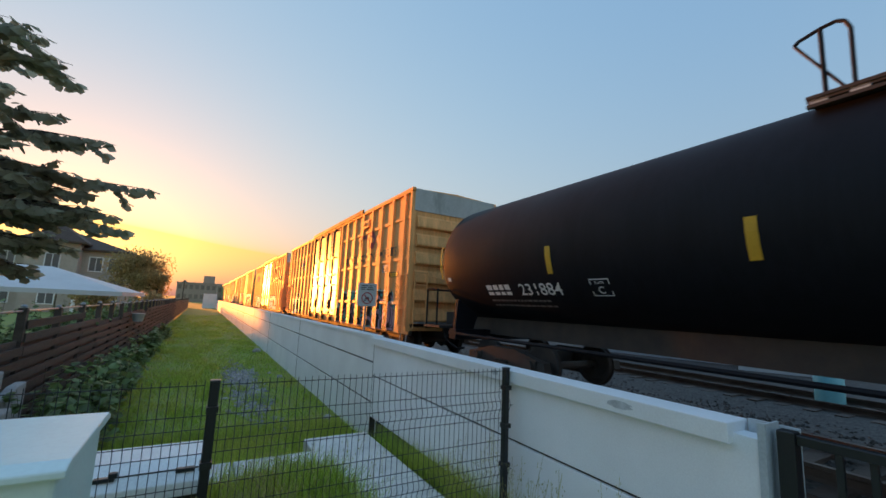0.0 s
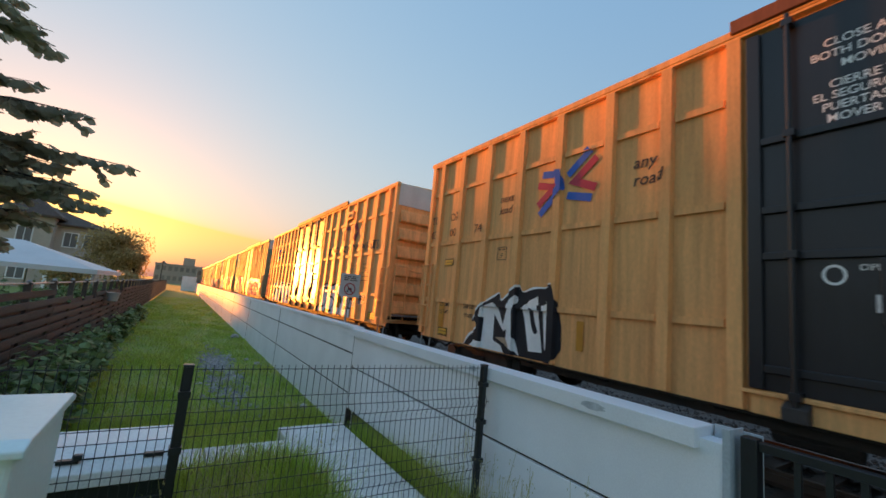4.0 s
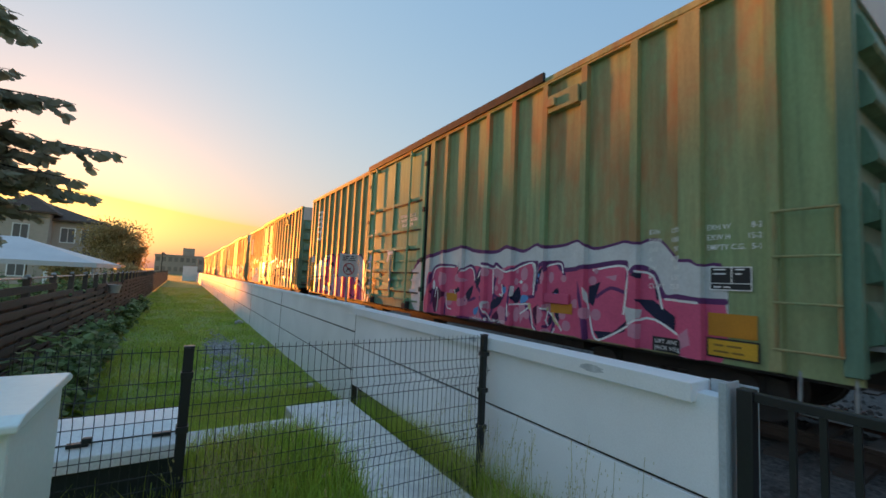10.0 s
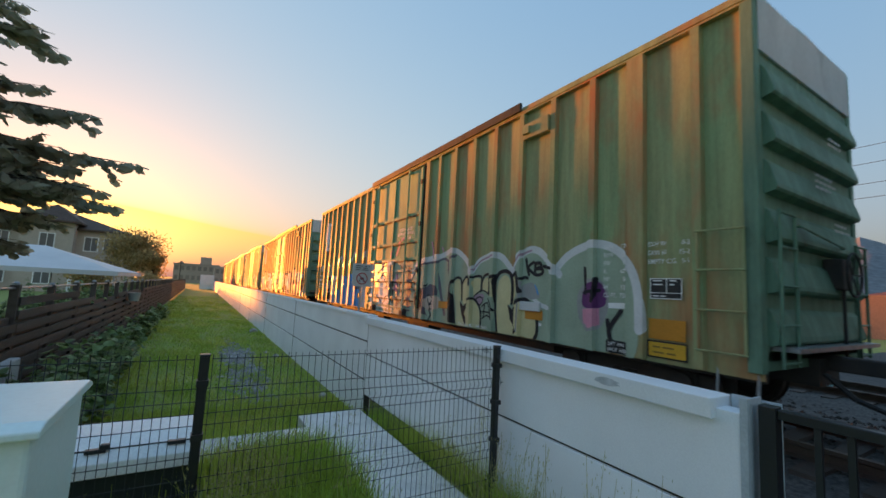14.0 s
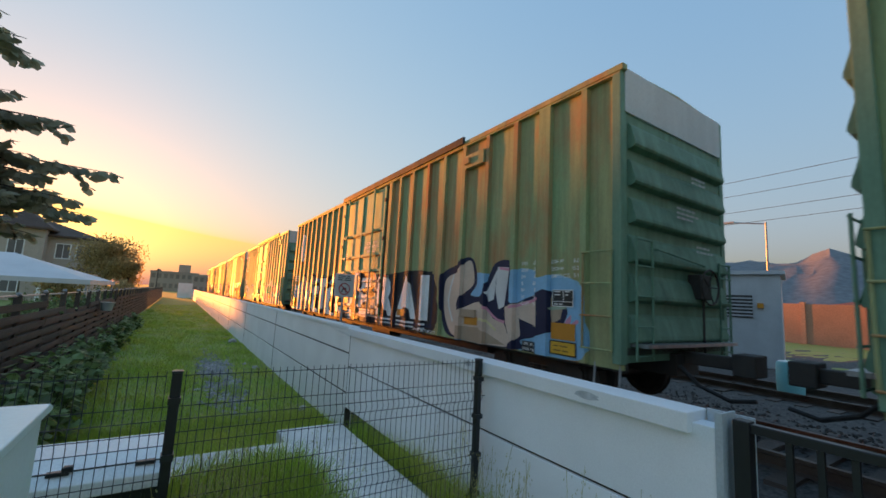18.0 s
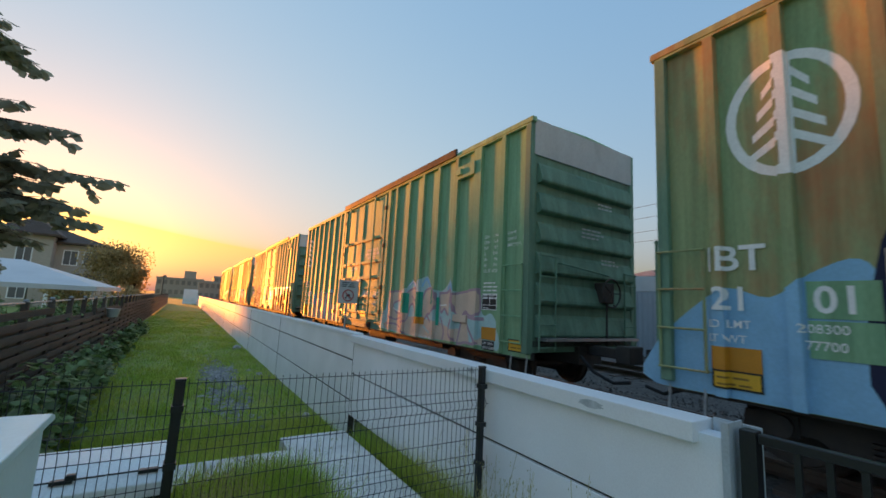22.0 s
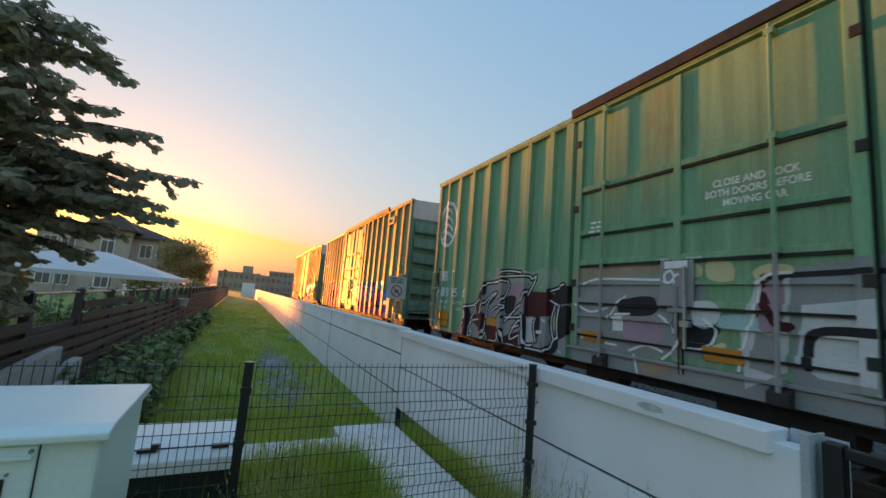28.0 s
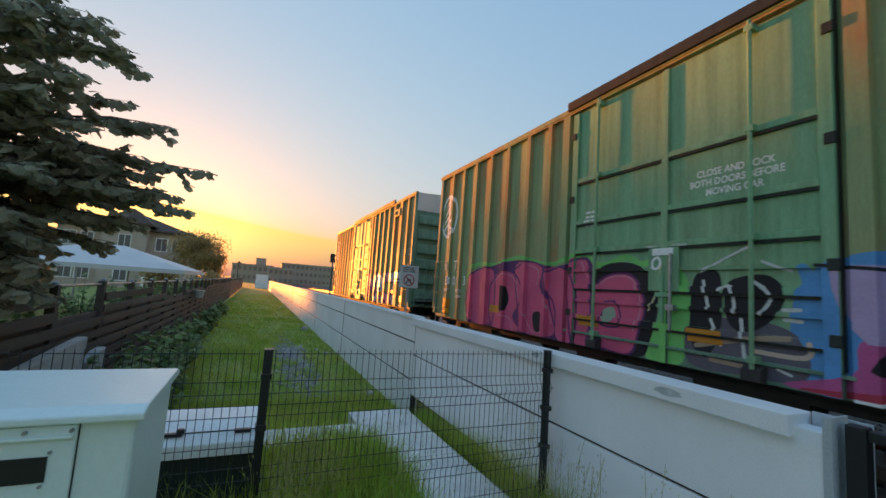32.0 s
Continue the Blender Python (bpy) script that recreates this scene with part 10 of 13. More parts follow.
sweep(G, [(-12.22, 1.18), (-11.93, 1.4), (-11.79, 1.51), (-11.61, 1.63), (-11.53, 1.77), (-11.47, 1.85)], 0.028, "white", 4)
sweep(G, [(-12.25, 1.27), (-11.93, 1.29), (-11.55, 1.32)], 0.10, "black", 3.0)
sweep(G, [(-12.25, 1.27), (-11.93, 1.29), (-11.55, 1.32)], 0.028, "white", 4)
sweep(G, [(-12.46, 1.04), (-12.36, 0.83), (-12.43, 0.72)], 0.10, "black", 3.0)
sweep(G, [(-12.46, 1.04), (-12.36, 0.83), (-12.43, 0.72)], 0.028, "white", 4)
sweep(G, [(-12.31, 0.99), (-12.24, 0.72)], 0.10, "black", 3.0)
sweep(G, [(-12.31, 0.99), (-12.24, 0.72)], 0.028, "white", 4)
sweep(G, [(-11.58, 1.24), (-11.67, 1.27), (-11.85, 1.13), (-12.01, 0.89), (-11.96, 0.83), (-11.72, 0.94), (-11.61, 1.0)], 0.10, "black", 3.0)
sweep(G, [(-11.58, 1.24), (-11.67, 1.27), (-11.85, 1.13), (-12.01, 0.89), (-11.96, 0.83), (-11.72, 0.94), (-11.61, 1.0)], 0.028, "white", 4)
sweep(G, [(-13.78, 0.72), (-13.67, 1.06), (-13.19, 1.17)], 0.10, "black", 3.0)
sweep(G, [(-13.78, 0.72), (-13.67, 1.06), (-13.19, 1.17)], 0.028, "white", 4)
sweep(G, [(-13.65, 1.03), (-13.59, 0.77), (-13.78, 0.72)], 0.10, "black", 3.0)
sweep(G, [(-13.65, 1.03), (-13.59, 0.77), (-13.78, 0.72)], 0.028, "white", 4)
sweep(G, [(-13.07, 0.72), (-12.98, 0.87), (-12.92, 0.72)], 0.10, "black", 3.0)
sweep(G, [(-13.07, 0.72), (-12.98, 0.87), (-12.92, 0.72)], 0.028, "white", 4)
sweep(G, [(-11.54, 1.37), (-11.51, 1.12), (-11.48, 0.8), (-11.26, 0.8)], 0.10, "black", 3.0)
sweep(G, [(-11.54, 1.37), (-11.51, 1.12), (-11.48, 0.8), (-11.26, 0.8)], 0.028, "white", 4)
sweep(G, [(-11.7, 0.72), (-11.33, 0.72), (-10.93, 0.72)], 0.10, "black", 3.0)
sweep(G, [(-11.7, 0.72), (-11.33, 0.72), (-10.93, 0.72)], 0.028, "white", 4)
sweep(G, [(-11.7, 0.72), (-11.33, 0.72), (-10.94, 0.72)], 0.10, "black", 3.0)
sweep(G, [(-11.7, 0.72), (-11.33, 0.72), (-10.94, 0.72)], 0.028, "white", 4)
sweep(G, [(-10.89, 0.72), (-10.75, 0.81), (-10.64, 0.98), (-10.46, 1.02)], 0.10, "black", 3.0)
sweep(G, [(-10.89, 0.72), (-10.75, 0.81), (-10.64, 0.98), (-10.46, 1.02)], 0.028, "white", 4)
sweep(G, [(-11.2, 1.32), (-11.24, 1.17), (-11.16, 0.88)], 0.10, "black", 3.0)
sweep(G, [(-11.2, 1.32), (-11.24, 1.17), (-11.16, 0.88)], 0.028, "white", 4)
sweep(G, [(-10.77, 1.68), (-10.61, 1.62), (-10.44, 1.58)], 0.10, "black", 3.0)
sweep(G, [(-10.77, 1.68), (-10.61, 1.62), (-10.44, 1.58)], 0.028, "white", 4)
sweep(G, [(-10.64, 1.59), (-10.73, 1.35), (-10.72, 1.15), (-10.66, 0.99)], 0.10, "black", 3.0)
sweep(G, [(-10.64, 1.59), (-10.73, 1.35), (-10.72, 1.15), (-10.66, 0.99)], 0.028, "white", 4)
sweep(G, [(-10.77, 1.86), (-10.6, 1.9), (-10.36, 1.98)], 0.10, "black", 3.0)
sweep(G, [(-10.77, 1.86), (-10.6, 1.9), (-10.36, 1.98)], 0.028, "white", 4)
sweep(G, [(-10.55, 1.55), (-10.59, 1.28), (-10.56, 1.03)], 0.10, "black", 3.0)
sweep(G, [(-10.55, 1.55), (-10.59, 1.28), (-10.56, 1.03)], 0.028, "white", 4)
sweep(G, [(-12.99, 1.15), (-13.06, 0.86)], 0.10, "black", 3.0)
sweep(G, [(-12.99, 1.15), (-13.06, 0.86)], 0.028, "white", 4)
sweep(G, [(-11.93, 1.08), (-11.61, 1.16)], 0.10, "black", 3.0)
sweep(G, [(-11.93, 1.08), (-11.61, 1.16)], 0.028, "white", 4)
flat(G, [(-11.51, 1.3), (-11.23, 1.34), (-11.21, 0.87), (-11.47, 0.81)], "silver", 2.6)
flat(G, [(-11.61, 1.25), (-11.39, 1.28), (-11.39, 1.21), (-11.6, 1.17)], "silver", 2.8)
flat(G, [(-10.74, 1.35), (-10.65, 1.54), (-10.63, 1.27), (-10.67, 0.99), (-10.73, 1.1)], "cream", 2.6)
flat(G, [(-11.16, 1.09), (-10.92, 1.11), (-10.93, 1.05), (-11.16, 1.03)], "white", 3)
flat(G, [(-13.65, 0.98), (-13.56, 1.02), (-13.57, 0.78), (-13.75, 0.73)], "silver", 2.6)
sweep(G, [(-12.79, 0.72), (-12.73, 0.72), (-12.68, 0.72), (-12.61, 0.72), (-12.51, 0.72)], 0.02, "white", 3.4)
sweep(G, [(-12.1, 0.72), (-12.03, 0.72), (-11.96, 0.72), (-11.85, 0.72)], 0.02, "white", 3.4)
sweep(G, [(-10.52, 0.76), (-10.46, 0.73), (-10.44, 0.8), (-10.37, 0.77)], 0.02, "white", 3.4)
sweep(G, [(-11.01, 1.32), (-10.83, 1.29)], 0.04, "silver", 2.6)
sweep(G, [(-10.93, 1.0), (-10.89, 0.74)], 0.03, "maroon", 2.6)
flat(G, [(-10.06, 2.02), (-9.58, 2.18), (-8.47, 2.08), (-7.92, 2.01), (-7.97, 1.65), (-7.94, 1.07), (-8.79, 0.98), (-10.03, 0.92)], "grey", 1.2)
blob(G, [(-10.11, 2.2), (-9.58, 2.27), (-8.59, 2.25), (-8.53, 2.15), (-8.86, 2.12), (-10.06, 2.02)], "tan", 1.0)
blob(G, [(-9.16, 1.72), (-8.72, 1.81), (-8.53, 1.71), (-8.66, 1.54), (-9.16, 1.53)], "black", 2.2)
blob(G, [(-9.09, 1.39), (-8.79, 1.49), (-8.53, 1.45), (-8.47, 1.23), (-8.79, 1.08), (-9.08, 1.21)], "mauve", 2.6)
blob(G, [(-8.3, 1.5), (-7.83, 1.49), (-7.74, 1.41), (-7.94, 1.19), (-8.24, 1.2)], "black", 2.2)
flat(G, [(-9.31, 1.48), (-9.11, 1.51), (-9.12, 1.28), (-9.3, 1.27)], "white", 2.4)
flat(G, [(-8.29, 1.63), (-8.15, 1.65), (-8.15, 1.45), (-8.3, 1.48)], "maroon", 3)
sweep(G, [(-8.21, 2.14), (-8.19, 1.76), (-8.21, 1.26), (-8.2, 0.84)], 0.05, "maroon", 3)
blob(G, [(-8.46, 2.25), (-8.17, 2.27), (-7.96, 2.21), (-7.97, 2.07), (-8.23, 2.1), (-8.45, 2.15)], "cream", 2.4)
blob(G, [(-7.89, 2.25), (-7.72, 2.27), (-7.58, 2.2), (-7.59, 2.01), (-7.77, 2.01), (-7.89, 2.07)], "cream", 2.2)
blob(G, [(-8.07, 1.73), (-7.87, 1.77), (-7.73, 1.69), (-7.79, 1.49), (-7.95, 1.42), (-8.07, 1.52)], "silver", 2)
blob(G, [(-8.47, 1.95), (-8.29, 1.98), (-8.29, 1.69), (-8.45, 1.68)], "silver", 2.2)
sweep(G, [(-9.88, 1.98), (-9.67, 2.06), (-9.16, 2.06), (-8.47, 2.04), (-8.23, 2.1)], 0.035, "white", 4)
sweep(G, [(-9.4, 1.44), (-9.24, 1.65), (-9.08, 1.8)], 0.035, "white", 4)
sweep(G, [(-8.53, 1.55), (-8.35, 1.43), (-8.24, 1.2), (-8.48, 0.97)], 0.035, "white", 4)
sweep(G, [(-8.09, 1.16), (-7.89, 1.19), (-7.78, 1.41), (-7.93, 1.54)], 0.035, "white", 4)
sweep(G, [(-9.0, 1.01), (-8.73, 1.12), (-8.48, 1.07)], 0.035, "white", 4)
sweep(G, [(-10.05, 1.64), (-9.75, 1.53), (-9.4, 1.61)], 0.035, "white", 4)
sweep(G, [(-9.93, 1.1), (-9.56, 1.07), (-9.23, 1.06)], 0.035, "white", 4)
sweep(G, [(-8.92, 0.96), (-8.86, 0.72)], 0.035, "white", 4)
sweep(G, [(-8.41, 1.75), (-8.23, 1.82)], 0.05, "silver", 3)
sweep(G, [(-9.27, 1.52), (-9.01, 1.54)], 0.035, "white", 4)
sweep(G, [(-8.47, 2.01), (-8.29, 2.01), (-8.29, 1.98)], 0.035, "white", 4)
blob(G, [(-8.79, 0.91), (-8.48, 0.94), (-8.36, 0.81), (-8.73, 0.72)], "tan", 1.6)
blob(G, [(-7.82, 1.21), (-7.7, 1.28), (-7.66, 1.18), (-7.75, 1.08)], "cream", 1.6)
blob(G, [(-7.74, 1.58), (-7.48, 1.63), (-7.26, 1.55), (-7.33, 1.44), (-7.7, 1.45)], "aqua", 1.4)
sweep(G, [(-7.31, 1.96), (-7.36, 1.69), (-7.49, 1.26), (-7.54, 0.99)], 0.035, "white", 4)
blob(G, [(-7.3, 1.9), (-7.1, 2.01), (-7.12, 1.51), (-7.33, 1.49)], "mauve", 2)
blob(G, [(-7.38, 2.12), (-7.23, 2.2), (-7.02, 2.17), (-7.03, 2.06), (-7.31, 2.01)], "cream", 1.6)
sweep(G, [(-7.32, 1.98), (-7.23, 2.08), (-7.02, 2.1)], 0.035, "white", 4)
sweep(G, [(-7.3, 1.85), (-7.18, 1.56), (-7.05, 1.52)], 0.1, "maroon", 2.4)
flat(G, [(-7.52, 1.4), (-7.32, 2.12), (-7.02, 2.14), (-7.08, 1.06), (-7.48, 0.8)], "silver", 1.2)
flat(G, [(-7.4, 1.6), (-7.28, 2.04), (-7.08, 2.04), (-7.12, 1.64)], "maroon", 2)
flat(G, [(-7.44, 1.04), (-7.36, 1.44), (-7.14, 1.4), (-7.2, 1)], "grey", 2)
flat(G, [(-7.02, 2.14), (-6.2, 2.28), (-6.24, 1.02), (-7.04, 0.88)], "grey", 1.2)
flat(G, [(-7, 1.18), (-6.92, 1.76), (-6.36, 1.84), (-6.4, 1.04), (-6.82, 1.04)], "silver", 2.2)
sweep(G, [(-6.9, 1.14), (-6.84, 1.48), (-6.36, 1.52)], 0.09, "black", 3)
sweep(G, [(-7.28, 2.06), (-6.34, 2.1)], 0.06, "black", 3)

flat(G, [(-15.55, 2.45), (-15.34, 2.46), (-15.36, 1.88), (-15.52, 1.9), (-15.58, 2.11)], "mauve", 2)
sweep(G, [(-15.65, 2.44), (-15.71, 2.23), (-15.65, 1.99), (-15.53, 1.88)], 0.12, "black", 2.6)
flat(G, [(-15.82, 1.53), (-15.71, 1.74), (-15.52, 1.86), (-15.36, 1.81), (-15.4, 0.77), (-15.55, 0.73), (-15.73, 0.86), (-15.84, 1.14)], "grey", 2)
sweep(G, [(-15.86, 1.25), (-15.83, 1.52), (-15.71, 1.76), (-15.52, 1.88)], 0.07, "black", 3)
sweep(G, [(-15.81, 1.58), (-15.71, 1.76), (-15.59, 1.83)], 0.05, "white", 3.6)
sweep(G, [(-15.79, 0.94), (-15.68, 0.78), (-15.52, 0.74)], 0.09, "silver", 3.6)
flat(G, [(-15.99, 0.9), (-15.87, 0.96), (-15.74, 0.75), (-15.63, 0.72), (-15.95, 0.72)], "black", 2.4)
flat(G, [(-16.07, 1.96), (-15.88, 1.97), (-15.85, 1.45), (-15.9, 1.32), (-16.08, 1.3)], "grey", 1.2)
sweep(G, [(-16.01, 2.81), (-15.96, 2.97), (-15.9, 2.7), (-15.79, 3.1)], 0.025, "mint", 1.4)
sweep(G, [(-15.86, 2.99), (-15.67, 2.98), (-15.73, 2.83), (-15.6, 3.05)], 0.025, "mint", 1.4)
sweep(G, [(-15.93, 2.62), (-15.83, 2.77), (-15.68, 2.58), (-15.55, 2.8)], 0.025, "mint", 1.4)
sweep(G, [(-15.58, 3.0), (-15.43, 3.0), (-15.5, 2.79), (-15.36, 2.87)], 0.025, "mint", 1.4)
sweep(G, [(-15.56, 2.56), (-15.44, 2.74), (-15.37, 2.54)], 0.025, "mint", 1.4)
sweep(G, [(-15.77, 2.72), (-15.67, 2.78), (-15.62, 2.53)], 0.025, "mint", 1.4)
sweep(G, [(-15.87, 1.84), (-15.84, 1.94), (-15.79, 1.8), (-15.74, 1.94)], 0.02, "mint", 2)
sweep(G, [(-15.73, 1.86), (-15.68, 1.96), (-15.66, 1.82)], 0.02, "mint", 2)
G.mark("orange_strip", rect(-16.01, -15.58, 1.09, 1.27), CAR_ORANGE, 7)

H = add_car(green_boxcar(154.05, 16.25, GREEN_OLD, ("18", "01", "3"), SHORT.format("pink and blue graffiti"), False, "214500"), 154.05)
flat(H, [(-2.94, 1.17), (-2.41, 1.32), (-2.05, 1.11), (-1.7, 0.81), (-1.5, 0.72), (-1.51, 0.72), (-2.95, 0.72)], "magenta", 1.5)
blob(H, [(-2.46, 1.85), (-2.16, 1.73), (-1.9, 1.52), (-1.73, 1.32), (-1.66, 1.08), (-1.59, 0.75), (-1.7, 0.79), (-2.05, 1.08), (-2.41, 1.3)], "blue", 0.9)
sweep(H, [(-2.41, 1.32), (-2.05, 1.11), (-1.7, 0.81), (-1.5, 0.72)], 0.045, "black", 2.6)
sweep(H, [(-2.16, 1.72), (-1.9, 1.51), (-1.73, 1.3)], 0.05, "sky", 1.2)
flat(H, [(-1.93, 2.06), (-1.78, 1.95), (-1.72, 1.74), (-1.76, 1.53), (-1.88, 1.39), (-2.04, 1.41), (-1.9, 1.48), (-1.82, 1.62), (-1.8, 1.79), (-1.85, 1.93)], "silver", 3)
blob(H, [(-6.77, 1.62), (-6.49, 2.02), (-5.95, 2.14), (-5.48, 2.15), (-4.97, 2.09), (-4.53, 2.2), (-4.28, 2.12), (-4.06, 2.14), (-3.8, 2.1), (-3.56, 2.11), (-3.34, 2.05), (-3.13, 2.05), (-2.95, 1.99), (-2.77, 1.89), (-2.65, 1.77), (-2.58, 1.53), (-2.42, 1.39), (-2.3, 1.07), (-2.32, 0.72), (-3.83, 0.72), (-6.04, 0.72), (-6.73, 0.8)], "blue", 0.8, "blue sprayed halo")
blob(H, [(-6.25, 1.25), (-5.94, 1.46), (-5.47, 1.44), (-4.97, 1.26), (-4.22, 1.26), (-3.75, 1.37), (-3.55, 1.21), (-3.16, 1.26), (-2.68, 1.23), (-2.43, 1.03), (-2.26, 0.72), (-3.27, 0.72), (-4.53, 0.72), (-6.04, 0.72), (-6.88, 0.74), (-6.31, 0.95)], "magenta", 1.4, "magenta and lilac sprayed letters")
flat(H, [(-6.73, 0.74), (-5.92, 0.84), (-4.96, 0.72), (-3.83, 0.8), (-3.16, 0.96), (-2.58, 0.87), (-2.31, 0.74), (-2.32, 0.72), (-3.83, 0.72), (-5.46, 0.72), (-6.73, 0.72)], "red", 1.8)
blob(H, [(-6.45, 1.92), (-6.08, 1.99), (-5.71, 2.02), (-5.17, 1.92), (-4.97, 1.99), (-4.53, 1.85), (-4.18, 1.74), (-4.1, 2.0), (-3.87, 1.84), (-3.78, 1.57), (-3.68, 1.27), (-4.23, 1.23), (-4.7, 1.25), (-5.16, 1.4), (-5.58, 1.46), (-6.19, 1.25)], "lilac", 2)
blob(H, [(-4.06, 2.07), (-3.81, 2.02), (-3.45, 1.88), (-3.09, 1.71), (-2.94, 1.8), (-2.78, 1.72), (-2.66, 1.51), (-2.65, 1.29), (-2.8, 1.25), (-3.11, 1.3), (-3.31, 1.22), (-3.52, 1.2), (-3.74, 1.54), (-3.89, 1.88)], "magenta", 2.4)
blob(H, [(-3.34, 1.93), (-3.26, 1.97), (-3.09, 1.9), (-3.14, 1.78), (-3.29, 1.84)], "rose", 2.6)
sweep(H, [(-6.56, 2.0), (-5.95, 1.93), (-5.71, 1.87), (-5.48, 1.7), (-5.26, 1.53), (-5.35, 1.82), (-5.16, 1.67), (-5.02, 1.42)], 0.035, "black", 3.4)
sweep(H, [(-5.95, 2.05), (-5.37, 2.01), (-4.97, 1.9), (-4.68, 1.74), (-4.49, 1.7), (-4.55, 1.74)], 0.035, "black", 3.4)
sweep(H, [(-4.97, 2.0), (-4.53, 1.88), (-4.22, 1.78)], 0.035, "black", 3.4)
sweep(H, [(-4.49, 1.68), (-4.39, 1.75), (-4.25, 1.34), (-4.7, 1.43), (-4.99, 1.59)], 0.035, "black", 3.4)
sweep(H, [(-4.25, 1.34), (-4.23, 0.97), (-4.79, 0.95), (-4.97, 1.02), (-4.88, 1.21), (-4.73, 1.11), (-4.24, 1.08)], 0.035, "black", 3.4)
sweep(H, [(-4.99, 1.26), (-4.8, 1.12)], 0.035, "black", 3.4)
sweep(H, [(-5.56, 1.48), (-5.36, 1.31), (-5.16, 1.12), (-5.38, 1.04), (-5.49, 1.04)], 0.055, "black", 3.4)
flat(H, [(-5.4, 1.15), (-5.22, 1.19), (-5.24, 1.09), (-5.38, 1.09)], "sky", 3.2)
flat(H, [(-4.18, 2.02), (-4.1, 1.98), (-4.15, 1.76), (-4.02, 1.71), (-4.18, 1.75)], "black", 3.4)
flat(H, [(-4.06, 2.11), (-3.99, 2.11), (-3.99, 1.94), (-3.87, 1.89), (-3.81, 1.63), (-3.87, 1.8), (-4.06, 1.94)], "black", 3.4)
sweep(H, [(-3.87, 1.87), (-3.78, 1.63), (-3.71, 1.34), (-3.58, 1.16), (-3.47, 0.96)], 0.055, "black", 3.4)
sweep(H, [(-4.15, 1.44), (-3.87, 1.37), (-3.91, 1.56), (-4.08, 1.69)], 0.035, "black", 3.4)
flat(H, [(-4.14, 1.44), (-3.97, 1.41), (-4.03, 1.31), (-3.92, 1.05), (-4.05, 1.24)], "black", 3.4)
sweep(H, [(-4.0, 2.08), (-3.68, 1.97), (-3.4, 1.84), (-3.09, 1.72)], 0.055, "black", 3.4)
flat(H, [(-3.0, 1.83), (-2.94, 1.83), (-2.82, 1.74), (-2.87, 1.73), (-2.91, 1.58), (-2.98, 1.7)], "black", 3.4)
sweep(H, [(-2.87, 1.74), (-2.74, 1.66), (-2.66, 1.44), (-2.64, 1.23)], 0.055, "black", 3.4)
sweep(H, [(-3.59, 1.69), (-3.4, 1.59), (-3.25, 1.47), (-3.1, 1.37), (-2.88, 1.29), (-2.66, 1.22)], 0.055, "black", 3.4)
sweep(H, [(-3.58, 1.26), (-3.25, 1.24), (-3.06, 1.19)], 0.055, "black", 3.4)
flat(H, [(-3.37, 1.2), (-3.16, 1.17), (-2.93, 1.12), (-2.73, 0.99), (-2.6, 0.87), (-2.81, 0.93), (-3.02, 1.04), (-3.31, 1.04)], "black", 3.4)
flat(H, [(-6.18, 1.01), (-5.96, 1.46), (-5.86, 1.39), (-6.02, 0.92)], "black", 3.4)
sweep(H, [(-5.86, 1.41), (-5.79, 1.28), (-5.9, 1.04)], 0.035, "black", 3.4)
flat(H, [(-5.68, 0.75), (-5.46, 0.85), (-5.25, 0.72), (-5.62, 0.72)], "blue", 2.8)
sweep(H, [(-4.57, 0.88), (-4.3, 0.78)], 0.035, "black", 3.4)
sweep(H, [(-4.16, 0.98), (-3.95, 0.73), (-3.89, 0.72)], 0.035, "black", 3.4)
sweep(H, [(-3.47, 0.84), (-3.27, 0.81), (-3.37, 0.72)], 0.035, "black", 3.4)
sweep(H, [(-6.3, 0.72), (-6.14, 0.72), (-6.04, 0.72), (-5.92, 0.72)], 0.03, "white", 3.4)
sweep(H, [(-5.46, 0.72), (-4.53, 0.72), (-3.71, 0.72)], 0.05, "plum", 2.6)
flat(H, [(-2.96, 2.19), (-2.88, 2.12), (-2.83, 2.19), (-2.78, 2.12), (-2.7, 2.16), (-2.71, 1.89), (-2.76, 1.96), (-2.81, 2.02), (-2.91, 1.96), (-2.89, 2.05)], "silver", 3)
sweep(H, [(-3.69, 2.07), (-3.53, 2.14)], 0.025, "silver", 3)
sweep(H, [(-3.37, 1.96), (-3.31, 2.09)], 0.05, "rose", 1.0)
sweep(H, [(-2.27, 1.26), (-1.92, 1.02), (-1.69, 0.81)], 0.05, "black", 3.0)
H.mark("graffiti_tag", words("-WTR-", -2.44, 0.74, 0.14, shear=0.1, wide=1.0, swell=0.02), SPRAY["white"], 5)
sweep(H, [(-14.2, 1.91), (-13.7, 2.22), (-12.74, 2.19), (-11.8, 2.32), (-10.8, 2.13), (-9.88, 2.28), (-9.43, 2.07), (-8.93, 2.19), (-8.62, 2.07), (-8.29, 2.22)], 0.09, "lime", 0.9)
blob(H, [(-8.35, 2.13), (-8.07, 2.02), (-7.92, 1.81), (-7.88, 1.49), (-7.96, 1.01), (-8.03, 0.72), (-8.54, 0.72), (-8.43, 1.12), (-8.22, 1.55), (-8.38, 1.8)], "lime", 0.9, "green sprayed ground behind pink letters")
flat(H, [(-10.06, 1.36), (-9.77, 1.43), (-9.76, 1.17), (-10.0, 1.1)], "lime", 0.8)
blob(H, [(-9.49, 2.0), (-8.92, 2.11), (-8.47, 1.91), (-8.36, 1.46), (-8.49, 0.94), (-8.62, 0.72), (-9.11, 0.72), (-9.64, 0.72), (-9.65, 1.38)], "black", 1.6)
